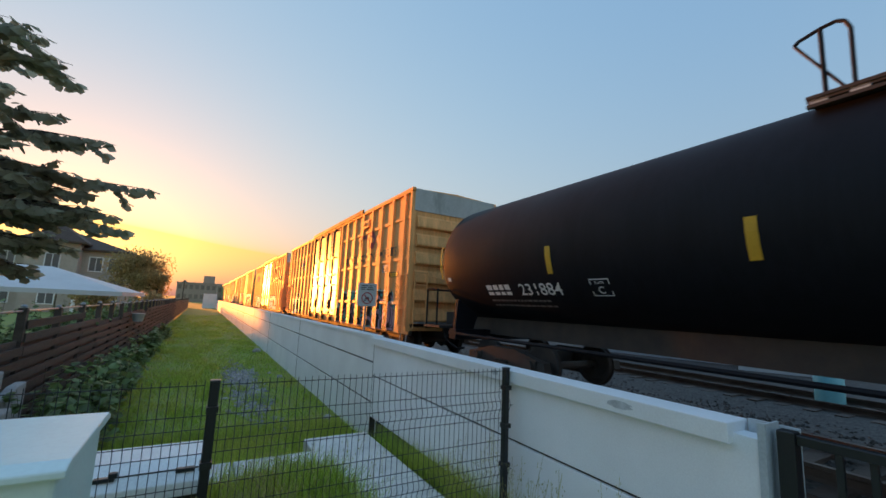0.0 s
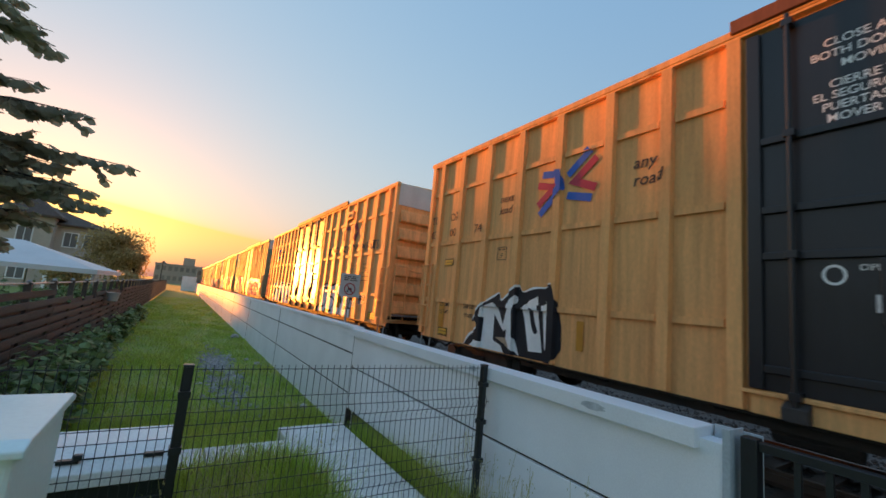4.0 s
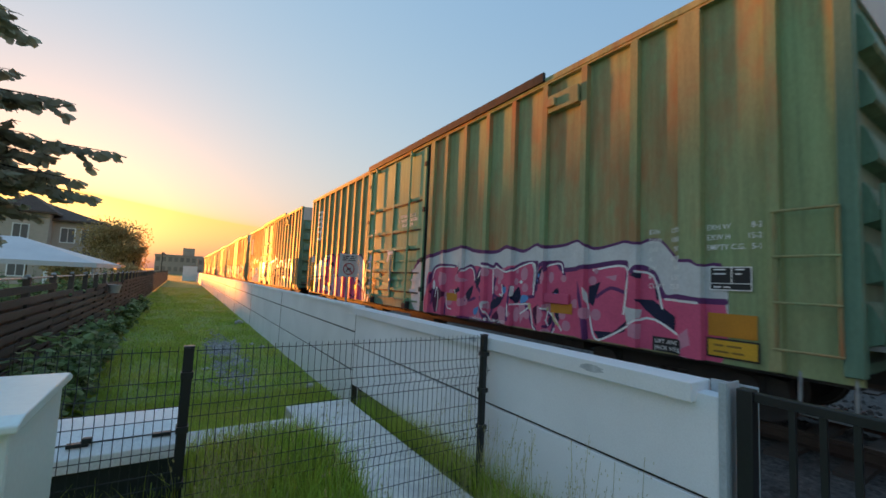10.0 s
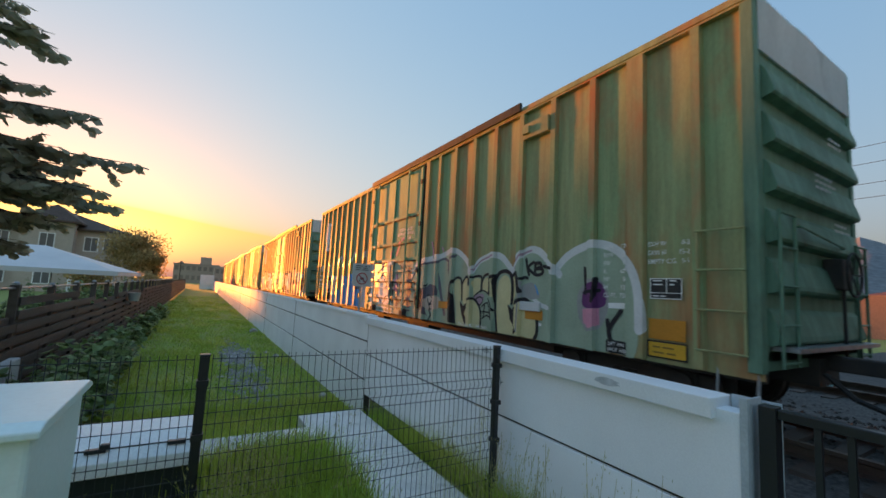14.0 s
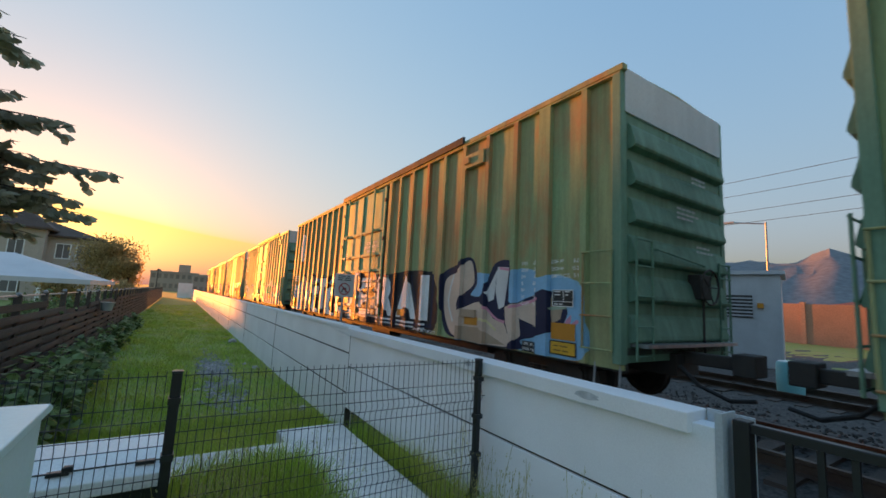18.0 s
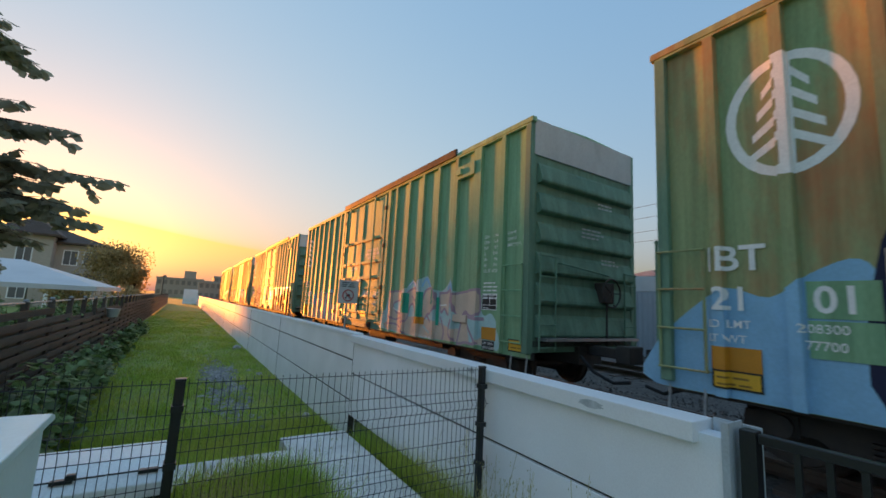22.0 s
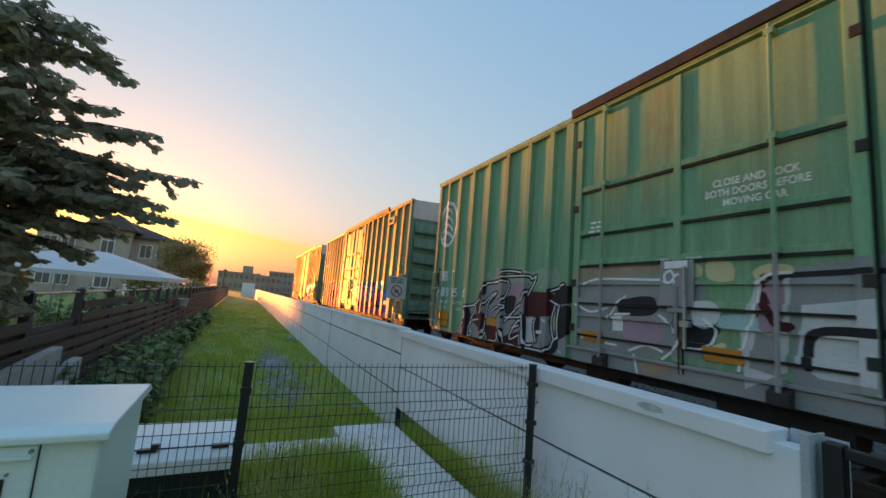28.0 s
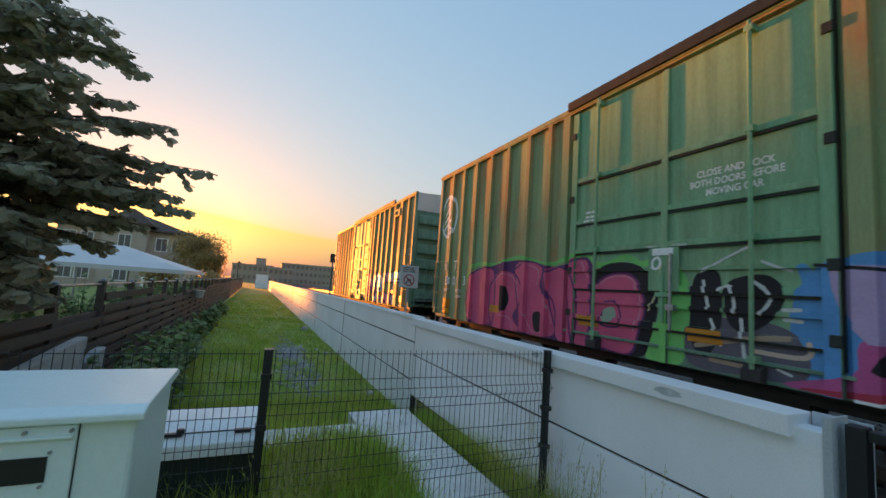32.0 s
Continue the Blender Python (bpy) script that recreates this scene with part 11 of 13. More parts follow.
blob(H, [(-14.1, 1.75), (-13.02, 2.14), (-11.75, 2.26), (-10.52, 2.08), (-9.73, 2.23), (-9.52, 1.59), (-9.64, 0.72), (-11.59, 0.72), (-13.9, 0.72)], "plum", 1.4)
blob(H, [(-14.06, 1.67), (-13.77, 2.03), (-13.01, 2.12), (-12.76, 1.87), (-12.74, 0.95), (-12.95, 0.72), (-13.74, 0.72), (-14.11, 1.08)], "pink", 3)
sweep(H, [(-14.06, 1.67), (-13.77, 2.03), (-13.01, 2.12), (-12.76, 1.87), (-12.74, 0.95), (-12.95, 0.72), (-13.74, 0.72), (-14.11, 1.08), (-14.06, 1.67)], 0.04, "plum", 3.4)
blob(H, [(-12.96, 1.69), (-12.45, 2.03), (-11.85, 1.9), (-11.67, 1.41), (-11.95, 1.01), (-11.69, 0.72), (-12.83, 0.72)], "pink", 3)
sweep(H, [(-12.96, 1.69), (-12.45, 2.03), (-11.85, 1.9), (-11.67, 1.41), (-11.95, 1.01), (-11.69, 0.72), (-12.83, 0.72), (-12.96, 1.69)], 0.04, "plum", 3.4)
blob(H, [(-11.96, 2.06), (-11.52, 2.22), (-10.99, 2.08), (-11.04, 1.68), (-10.66, 1.44), (-10.54, 0.99), (-10.69, 0.72), (-11.55, 0.72), (-11.76, 1.13)], "pink", 3)
sweep(H, [(-11.96, 2.06), (-11.52, 2.22), (-10.99, 2.08), (-11.04, 1.68), (-10.66, 1.44), (-10.54, 0.99), (-10.69, 0.72), (-11.55, 0.72), (-11.76, 1.13), (-11.96, 2.06)], 0.04, "plum", 3.4)
blob(H, [(-10.89, 1.97), (-10.38, 2.07), (-10.0, 1.73), (-10.01, 0.73), (-10.4, 0.72), (-10.72, 1.32)], "pink", 3)
sweep(H, [(-10.89, 1.97), (-10.38, 2.07), (-10.0, 1.73), (-10.01, 0.73), (-10.4, 0.72), (-10.72, 1.32), (-10.89, 1.97)], 0.04, "plum", 3.4)
blob(H, [(-10.25, 2.1), (-9.88, 2.21), (-9.66, 2.0), (-9.65, 0.76), (-10.0, 0.72), (-10.12, 1.36)], "pink", 3)
sweep(H, [(-10.25, 2.1), (-9.88, 2.21), (-9.66, 2.0), (-9.65, 0.76), (-10.0, 0.72), (-10.12, 1.36), (-10.25, 2.1)], 0.04, "plum", 3.4)
blob(H, [(-9.61, 1.12), (-9.55, 1.67), (-9.29, 1.9), (-8.92, 1.94), (-8.69, 1.8), (-8.57, 1.45), (-8.67, 1.07), (-8.83, 0.72), (-9.34, 0.72), (-9.7, 0.72)], "pink", 3)
sweep(H, [(-9.61, 1.12), (-9.55, 1.67), (-9.29, 1.9), (-8.92, 1.94), (-8.69, 1.8), (-8.57, 1.45), (-8.67, 1.07), (-8.83, 0.72), (-9.34, 0.72), (-9.7, 0.72), (-9.61, 1.12)], 0.04, "plum", 3.4)
blob(H, [(-9.35, 1.34), (-9.14, 1.4), (-9.1, 1.23), (-9.3, 1.13)], "mint", 3.8)
sweep(H, [(-9.35, 1.32), (-9.39, 1.11), (-9.01, 1.13), (-9.07, 1.47), (-9.28, 1.48)], 0.035, "plum", 3.4)
sweep(H, [(-9.53, 1.64), (-9.29, 1.85), (-8.92, 1.89), (-8.73, 1.76), (-8.64, 1.4), (-8.77, 1.08)], 0.018, "rose", 3.8)
sweep(H, [(-12.83, 1.76), (-12.45, 1.96), (-11.94, 1.84), (-11.8, 1.41)], 0.018, "rose", 3.8)
sweep(H, [(-11.47, 2.15), (-11.12, 2.02), (-11.16, 1.72)], 0.018, "rose", 3.8)
sweep(H, [(-9.87, 2.15), (-9.71, 1.89)], 0.018, "rose", 3.8)
sweep(H, [(-12.56, 1.0), (-12.09, 0.97), (-11.94, 0.72)], 0.018, "rose", 3.8)
sweep(H, [(-10.84, 1.43), (-10.66, 0.98)], 0.018, "rose", 3.8)
sweep(H, [(-11.53, 1.15), (-11.29, 0.8), (-10.89, 0.79)], 0.018, "rose", 3.8)
blob(H, [(-11.25, 1.11), (-11.02, 1.18), (-10.92, 0.9), (-11.14, 0.76)], "black", 3.6)
blob(H, [(-12.53, 1.49), (-12.32, 1.7), (-12.13, 1.37), (-12.36, 1.09)], "black", 3.6)
sweep(H, [(-8.29, 2.06), (-8.36, 1.72), (-8.51, 1.4)], 0.03, "cream", 4.4)
blob(H, [(-7.86, 1.81), (-7.72, 1.95), (-7.52, 1.91), (-7.5, 1.36), (-7.58, 1.04), (-7.71, 0.88), (-7.89, 1.1)], "black", 1.2)
blob(H, [(-7.45, 1.77), (-7.25, 1.89), (-6.98, 1.89), (-6.84, 1.69), (-6.97, 1.4), (-7.25, 1.23), (-7.44, 1.37)], "black", 1.2)
blob(H, [(-7.88, 1.33), (-7.33, 1.38), (-6.92, 1.35), (-6.68, 1.18), (-6.69, 0.8), (-7.32, 0.74), (-7.92, 0.78)], "slate", 1)
sweep(H, [(-7.72, 1.83), (-7.66, 1.49)], 0.04, "silver", 3)
sweep(H, [(-7.52, 1.72), (-7.39, 1.76), (-7.35, 1.46)], 0.04, "silver", 3)
sweep(H, [(-7.17, 1.84), (-6.97, 1.68), (-7.08, 1.46)], 0.04, "silver", 3)
sweep(H, [(-7.63, 1.35), (-7.51, 1.05)], 0.04, "silver", 3)
sweep(H, [(-7.28, 1.38), (-7.25, 0.95)], 0.04, "silver", 3)
sweep(H, [(-6.86, 1.52), (-6.71, 1.53)], 0.04, "silver", 3)
sweep(H, [(-6.85, 1.42), (-6.7, 1.41)], 0.04, "silver", 3)
sweep(H, [(-7.81, 1.01), (-7.18, 1.17), (-6.8, 1.22)], 0.06, "tan", 2.4)
sweep(H, [(-7.13, 1.04), (-6.68, 1.04), (-6.62, 1.19)], 0.05, "beige", 2.4)
sweep(H, [(-7.75, 1.95), (-7.4, 2.14), (-7.17, 2.25)], 0.03, "silver", 2)
sweep(H, [(-7.06, 2.06), (-6.78, 1.94)], 0.03, "silver", 2)
sweep(H, [(-7.63, 0.86), (-7.18, 0.84)], 0.05, "tan", 2.4)
sweep(H, [(-6.92, 0.88), (-6.8, 0.84)], 0.03, "silver", 2.6)
sweep(H, [(-6.67, 1.96), (-6.62, 1.76), (-6.65, 1.56)], 0.12, "blue", 1.4)

I = add_car(green_boxcar(172.45, 16.10, GREEN_OLD, ("18", "72", "4"), SHORT.format("faded pink graffiti"), False, "214500"), 172.45)
wildstyle(I, -6.0, -1.4, 0.76, 1.9, 4, 111, ("rose", "silver"), "plum", "", weight=0.34)


# ---- tank car ----
def tank_car():
    """Long black tank car; its rear end couples to the first yellow boxcar."""
    length, radius, zc = 18.4, 1.49, 2.75
    car = thing("tank_car", "long black tank car with dome platform, on rails", "tank car", "", (TRACK_X, -8.84, RAIL_Z))
    rings = [(0.0, 0.15), (0.03, 0.55), (0.12, 0.95), (0.28, 1.25), (0.45, 1.42), (0.62, radius), (1.2, radius)]
    rings += [(1.2 + (length - 2.4) * k / 10, radius) for k in range(1, 11)]
    rings += [(length - 0.62, radius), (length - 0.47, 1.42), (length - 0.33, 1.25), (length - 0.20, 0.95), (length - 0.13, 0.55), (length - 0.10, 0.15)]
    tank = part("tank", Shape().lathe(rings, 64, "y"), BLACK, car, "satin black tank shell", smooth=True)
    tank.location = (0, 0, zc)

    def skin(name, pieces, mat, lift, label=""):
        """Marks laid on the round shell: (u, height along the girth)."""
        s = Shape()
        for p in pieces:
            n = len(s.v)
            for u, g in p:
                a = g / radius
                s.v.append((-(radius + lift) * math.cos(a), -u, zc + (radius + lift) * math.sin(a)))
            s.f.append(tuple(range(n, n + len(p))))
        return part(name, s, mat, car, label)

    e = length
    skin("number_lettering", words("231884", -e + 3.28, -0.97, 0.25, wide=1.05), CAR_WHITE, 0.004, "white stencilled number")
    skin("owner_bars", rect(-e + 2.22, -e + 2.40, -0.97, -0.72) + rect(-e + 2.45, -e + 2.61, -0.97, -0.72) + rect(-e + 2.66, -e + 2.79, -0.97, -0.72) + rect(-e + 2.84, -e + 3.0, -0.97, -0.72), CAR_WHITE, 0.004)
    skin("small_lettering", bars(-e + 2.2, -1.14, 2.2, 2, 0.14, 0.05, 21), material("grey stencil", (0.2, 0.2, 0.2), 0.7, bump=0), 0.004)
    skin("plate_lettering", frame_of(-e + 5.05, -e + 5.43, -1.0, -0.68, 0.018) + words("PLATE", -e + 5.24, -0.77, 0.045, "CENTER") + words("C", -e + 5.24, -0.95, 0.13, "CENTER"), CAR_WHITE, 0.004)
    for u in (-e + 4.20, -e + 7.38, -e + 10.8):
        skin("yellow_strip", [[(u, g), (u + 0.13, g), (u + 0.13, g + 0.17), (u, g + 0.17)] for g in (-0.55, -0.38, -0.21)], CAR_YELLOW, 0.005, "yellow reflective strip")
    skin("yellow_strip", [[(-e + 0.45, -0.5 + 0.12 * k), (-e + 0.52, -0.5 + 0.12 * k), (-e + 0.52, -0.38 + 0.12 * k), (-e + 0.45, -0.38 + 0.12 * k)] for k in range(7)], CAR_YELLOW, 0.01)
    skin("white_label", rect(-e + 0.72, -e + 0.86, -0.58, -0.48), CAR_WHITE, 0.006)
    # underframe, bolsters, side pipe
    part("centre_sill", Shape().box(-0.42, 0.42, -0.9, length + 0.9, 0.92, 1.40), DARK, car)
    for y in (1.1, length - 1.1):
        s = Shape().box(-1.45, 1.45, y - 0.15, y + 0.15, 0.78, 1.02)
        s.prism([(-1.42, 0.95), (-0.9, 0.95), (-0.75, 1.35), (-1.35, 1.75)], "y", y - 0.06, y + 0.06)
        part("bolster", s, BLACK, car, bevel=0.01)
    part("side_pipe", Shape().tube((-1.42, 0.9, 0.92), (-1.42, length - 0.9, 0.92), 0.035, seg=8), BLACK, car)
    for y in (0.35, length - 0.35):
        way = 1 if y > 5 else -1
        part("end_platform", Shape().box(-1.45, 1.45, y - 0.1, y + way * 0.75 if way > 0 else y + 0.1, 1.0, 1.06) if way > 0 else Shape().box(-1.45, 1.45, y - 0.75, y + 0.1, 1.0, 1.06), DARK, car)
        s = Shape()
        for x in (-1.42, 1.42):
            s.bar([(x, y + way * 0.1, 1.0), (x, y + way * 0.1, 2.0), (x, y + way * 0.65, 2.0), (x, y + way * 0.65, 1.0)], 0.025)
        s.bar([(-1.42, y + way * 0.65, 2.0), (1.42, y + way * 0.65, 2.0)], 0.025)
        part("end_railing", s, BLACK, car)
    for y in (2.6, length - 2.6):
        truck(car, y)
    coupler(car, -0.85, -1)
    coupler(car, length + 0.75, 1)
    # dome platform in the middle, with its hand rails and ladder
    m = length / 2
    zt = zc + radius
    part("dome", Shape().lathe([(0, 0.50), (0.42, 0.50), (0.50, 0.42)], 24, "z").shift(0, m, zt - 0.06), BLACK, car, smooth=True)
    d = 4.02
    plat = part("platform", Shape().box(-1.05, -0.72, m - 1.3, m + 1.3, d, d + 0.04).box(-1.05, 1.05, m - 1.3, m - 0.75, zt, zt + 0.03), DARK, car, "dark grating platform")
    for z0, z1 in ((d + 0.03, d + 0.07), (d - 0.07, d - 0.03)):
        part("platform_edge", Shape().box(-1.07, -1.0, m - 1.3, m + 1.3, z0, z1), DARK, plat)
    for i in range(8):
        part("platform_web", Shape().box(-1.05, -1.02, m - 1.26 + 0.34 * i, m - 1.1 + 0.34 * i, d - 0.04, d + 0.04), POST_BLUE, plat)
    for way in (1, -1):
        def at(y, z):
            return (-1.0, m + way * (y - 0.40), z)
        s = Shape().bar([at(1.78, 4.80), at(1.74, 4.84), at(1.54, 4.89), at(1.40, 4.90), at(1.33, 4.86), at(1.29, 4.75), at(1.30, 4.05)], 0.022)
        s.bar([at(1.54, 3.95), at(1.54, 4.89)], 0.024)
        s.bar([at(1.78, 4.80), at(1.38, 4.10)], 0.018)
        part("hand_rail", s, BLACK, car)
    lad = part("ladder", Shape().bar([(-1.1, m - 0.25, zt + 0.9), (-1.56, m - 0.25, zc), (-1.5, m - 0.25, 0.9)], 0.025).bar([(-1.1, m + 0.25, zt + 0.9), (-1.56, m + 0.25, zc), (-1.5, m + 0.25, 0.9)], 0.025), BLACK, car)
    for i in range(10):
        part("rung", Shape().tube((-1.53, m - 0.25, 1.0 + 0.3 * i if i < 6 else 1.0 + 0.3 * i), (-1.53, m + 0.25, 1.0 + 0.3 * i), 0.014, seg=6), BLACK, lad)
    return car


CARS.append((tank_car(), -8.84))


# ---- track ----
def build_track():
    bed = Shape()
    out = [(3.0, -0.42), (3.6, -0.30), (4.7, -0.10), (8.8, -0.10), (10.2, -0.30), (43.0, -0.38), (43.0, -0.6), (3.0, -0.6)]
    ys = [-60, -30, -15] + [-10 + 0.5 * i for i in range(81)] + [40, 60, 100, 160, 260, 420]
    n = len(out)
    rnd = random.Random(4)
    for y in ys:
        bed.v += [(x + rnd.uniform(-0.05, 0.05), y, z + rnd.uniform(-0.02, 0.02)) for x, z in out]
    for j in range(len(ys) - 1):
        for i in range(n):
            a, b = j * n + i, j * n + (i + 1) % n
            bed.f.append((a, b, b + n, a + n))
    tagged(part("ballast_bed", bed, GRAVEL), "dark grey crushed stone bed under the rails", "ballast", kind="structure")
    track = thing("railway_track", "worn steel rails on dark wooden ties in ballast", "railway track", kind="structure")
    for x in (TRACK_X - 0.75, TRACK_X + 0.75, 12.6, 14.1):
        z = RAIL_Z if x < 10 else -0.12
        s = Shape().prism([(x - 0.037, z), (x + 0.037, z), (x + 0.037, z - 0.04), (x + 0.01, z - 0.05), (x + 0.01, z - 0.14), (x + 0.07, z - 0.165), (x - 0.07, z - 0.165), (x - 0.01, z - 0.14), (x - 0.01, z - 0.05), (x - 0.037, z - 0.04)], "y", -60, 420)
        part("rail", s, RAIL_STEEL, track)
    tie = Shape().box(-1.3, 1.3, -0.11, 0.11, -0.12, 0.0).mesh("tie", BOARD)
    for i in range(90):
        part("tie", tie, None, track).location = (TRACK_X, -12 + 0.55 * i, RAIL_Z - 0.165)
    for i in range(50):
        part("tie", tie, None, track).location = (13.35, -12 + 0.55 * i, -0.285)
    # loose stones on the near shoulder
    r = random.Random(8)
    s = Shape()
    for _ in range(5200):
        x, y = r.uniform(3.1, 12.0), r.uniform(-6, 16)
        z = np.interp(x, [3.0, 3.6, 4.7, 8.8, 10.2, 16], [-0.42, -0.30, -0.10, -0.10, -0.30, -0.38])
        k = r.uniform(0.02, 0.05)
        p = [Vector((r.uniform(0.6, 1.2) * a, r.uniform(0.6, 1.2) * b, r.uniform(0.5, 1.0) * c)) * k + Vector((x, y, z)) for a, b, c in ((1, 0, 0), (-1, 0, 0), (0, 1, 0), (0, -1, 0), (0, 0, 1), (0, 0, -1))]
        s.add(p, [(0, 2, 4), (2, 1, 4), (1, 3, 4), (3, 0, 4), (2, 0, 5), (1, 2, 5), (3, 1, 5), (0, 3, 5)])
    tagged(part("ballast_stones", s, GRAVEL), "loose grey crushed stones of the ballast", "stones", kind="stuff")


build_track()

# ---- concrete path and strip behind the fence ----
path = thing("path", "weathered concrete path slabs along the wall", "path", kind="structure")
for y0, y1 in ((-1.5, 0.6), (0.62, 2.75), (2.77, 4.60), (4.62, 6.46)):
    part("slab", Shape().box(1.50, 2.46, y0, y1, -0.80, -0.38), SLAB, path, bevel=0.012)
for x0, x1 in ((-1.3, -0.42), (-0.40, 0.48), (0.50, 1.48)):
    part("slab", Shape().box(x0, x1, 5.02, 5.60, -0.75, -0.27), SLAB, path, bevel=0.012)

# ---- wall end post and black railing ----
post = thing("steel_post", "grey galvanised channel post at the wall's end", "post", at=(WALL_X, 1.04, -0.3))
part("flange", Shape().box(-0.012, 0.0, 0.045, 0.085, 0, 1.39), POST_BLUE, post, bevel=0.003)
part("web", Shape().box(0.0, 0.16, 0.045, 0.057, 0, 1.39), POST_BLUE, post, bevel=0.003)
part("flange", Shape().box(0.16, 0.172, -0.05, 0.20, 0, 1.37), POST_BLUE, post, bevel=0.003)

STAIN = material("grey smudge on concrete", (0.56, 0.59, 0.61), 0.8, vary=0.3, scale=12, bump=0.1)
for y, z, a in ((1.95, 1.005, 0.10), (3.4, 1.01, 0.06)):
    smudge = part("cap_stain", Shape().add([(WALL_X - 0.063, y + a * math.cos(k * math.pi / 8) * (1 + 0.2 * math.sin(3 * k)), z + 0.028 * math.sin(k * math.pi / 8)) for k in range(16)], [tuple(range(16))]), STAIN, WALL)
    smudge["label"] = "dark smudge on the cap"

rail = thing("railing", "black steel railing with upright bars beside the wall", "railing", at=(WALL_X + 0.06, 0.9, -0.3))
for y in (0.11, -1.7, -3.4):
    part("post", Shape().box(-0.04, 0.04, y - 0.04, y + 0.04, 0, 1.37), BLACK_WIRE, rail, bevel=0.006)
for z in (1.335, 0.25):
    part("rail", Shape().box(-0.025, 0.025, -3.4, 0.07, z - 0.025, z + 0.025), BLACK_WIRE, rail, bevel=0.005)
bar = Shape().box(-0.014, 0.014, -0.014, 0.014, 0.25, 1.335).mesh("bar", BLACK_WIRE)
for i in range(0, 28):
    y = 0.03 - 0.122 * i
    if i and abs(y + 1.7) > 0.06:
        part("bar", bar, None, rail).location = (0, y, 0)


# ---- black welded mesh fence ----
def mesh_fence():
    fence = thing("mesh_fence", "black welded wire mesh fence with folded panels and posts", "fence", at=(0, 3.22, 0))
    top = 1.055
    ang = math.atan2(-0.034, 2.52)

    def at(u):
        return (0.11 + u * math.cos(ang), u * math.sin(ang))
    for u in (-2.53, 0.0, 2.50):
        x, y = at(u)
        p = part("post", Shape().prism([(x - 0.03, y - 0.02), (x - 0.02, y - 0.03), (x + 0.02, y - 0.03), (x + 0.03, y - 0.02), (x + 0.03, y + 0.02), (x + 0.02, y + 0.03), (x - 0.02, y + 0.03), (x - 0.03, y + 0.02)], "z", -0.55, top + 0.02), BLACK_WIRE, fence)
        part("cap", Shape().prism([(x - 0.033, y - 0.033), (x + 0.033, y - 0.033), (x + 0.033, y + 0.033), (x - 0.033, y + 0.033)], "z", top + 0.02, top + 0.035), BLACK_WIRE, p, bevel=0.008)
        for z in (0.9, 0.55, 0.2, -0.15):
            part("clamp", Shape().box(x - 0.036, x + 0.036, y - 0.045, y + 0.036, z - 0.02, z + 0.02), BLACK_WIRE, p)
    # profile of one upright wire: flat with folds towards the viewer
    prof = [(0, top + 0.03), (0, 0.82), (-0.035, 0.74), (0, 0.66), (0, 0.24), (-0.035, 0.16), (0, 0.08), (0, -0.36), (-0.035, -0.44), (0, -0.50)]
    levels = [top, 0.86, 0.78, 0.70, 0.62, 0.42, 0.28, 0.20, 0.12, 0.04, -0.16, -0.34, -0.42]
    for u0 in (-2.53, 0.0):
        panel = part("panel", Shape().bar([(*at(u0 + 0.04), top), (*at(u0 + 2.47), top)], 0.003, 5), BLACK_WIRE, fence)
        for z in levels[1:]:
            d = np.interp(-z, [-p[1] for p in prof], [p[0] for p in prof])
            a, b = at(u0 + 0.03), at(u0 + 2.51)
            part("wire", Shape().tube((a[0], a[1] + d, z), (b[0], b[1] + d, z), 0.003, seg=5), BLACK_WIRE, panel)
        wire = Shape().bar([(0, d, z) for d, z in prof], 0.0026, 5).mesh("wire", BLACK_WIRE)
        for i in range(50):
            x, y = at(u0 + 0.05 + 0.0494 * i)
            part("wire", wire, None, panel).location = (x, y, 0)
    # the spare ends that stick out past the last post
    x, y = at(2.555)
    part("panel", Shape().bar([(x - 0.02, y + d, z) for d, z in prof], 0.0026, 5), BLACK_WIRE, fence)
    for i in range(3):
        x, y = at(2.5)
        part("wire", Shape().tube((x, y - 0.03, 0.74 - 0.58 * i), (x + 0.06, y - 0.035, 0.74 - 0.58 * i), 0.003, seg=5), BLACK_WIRE, fence)


mesh_fence()


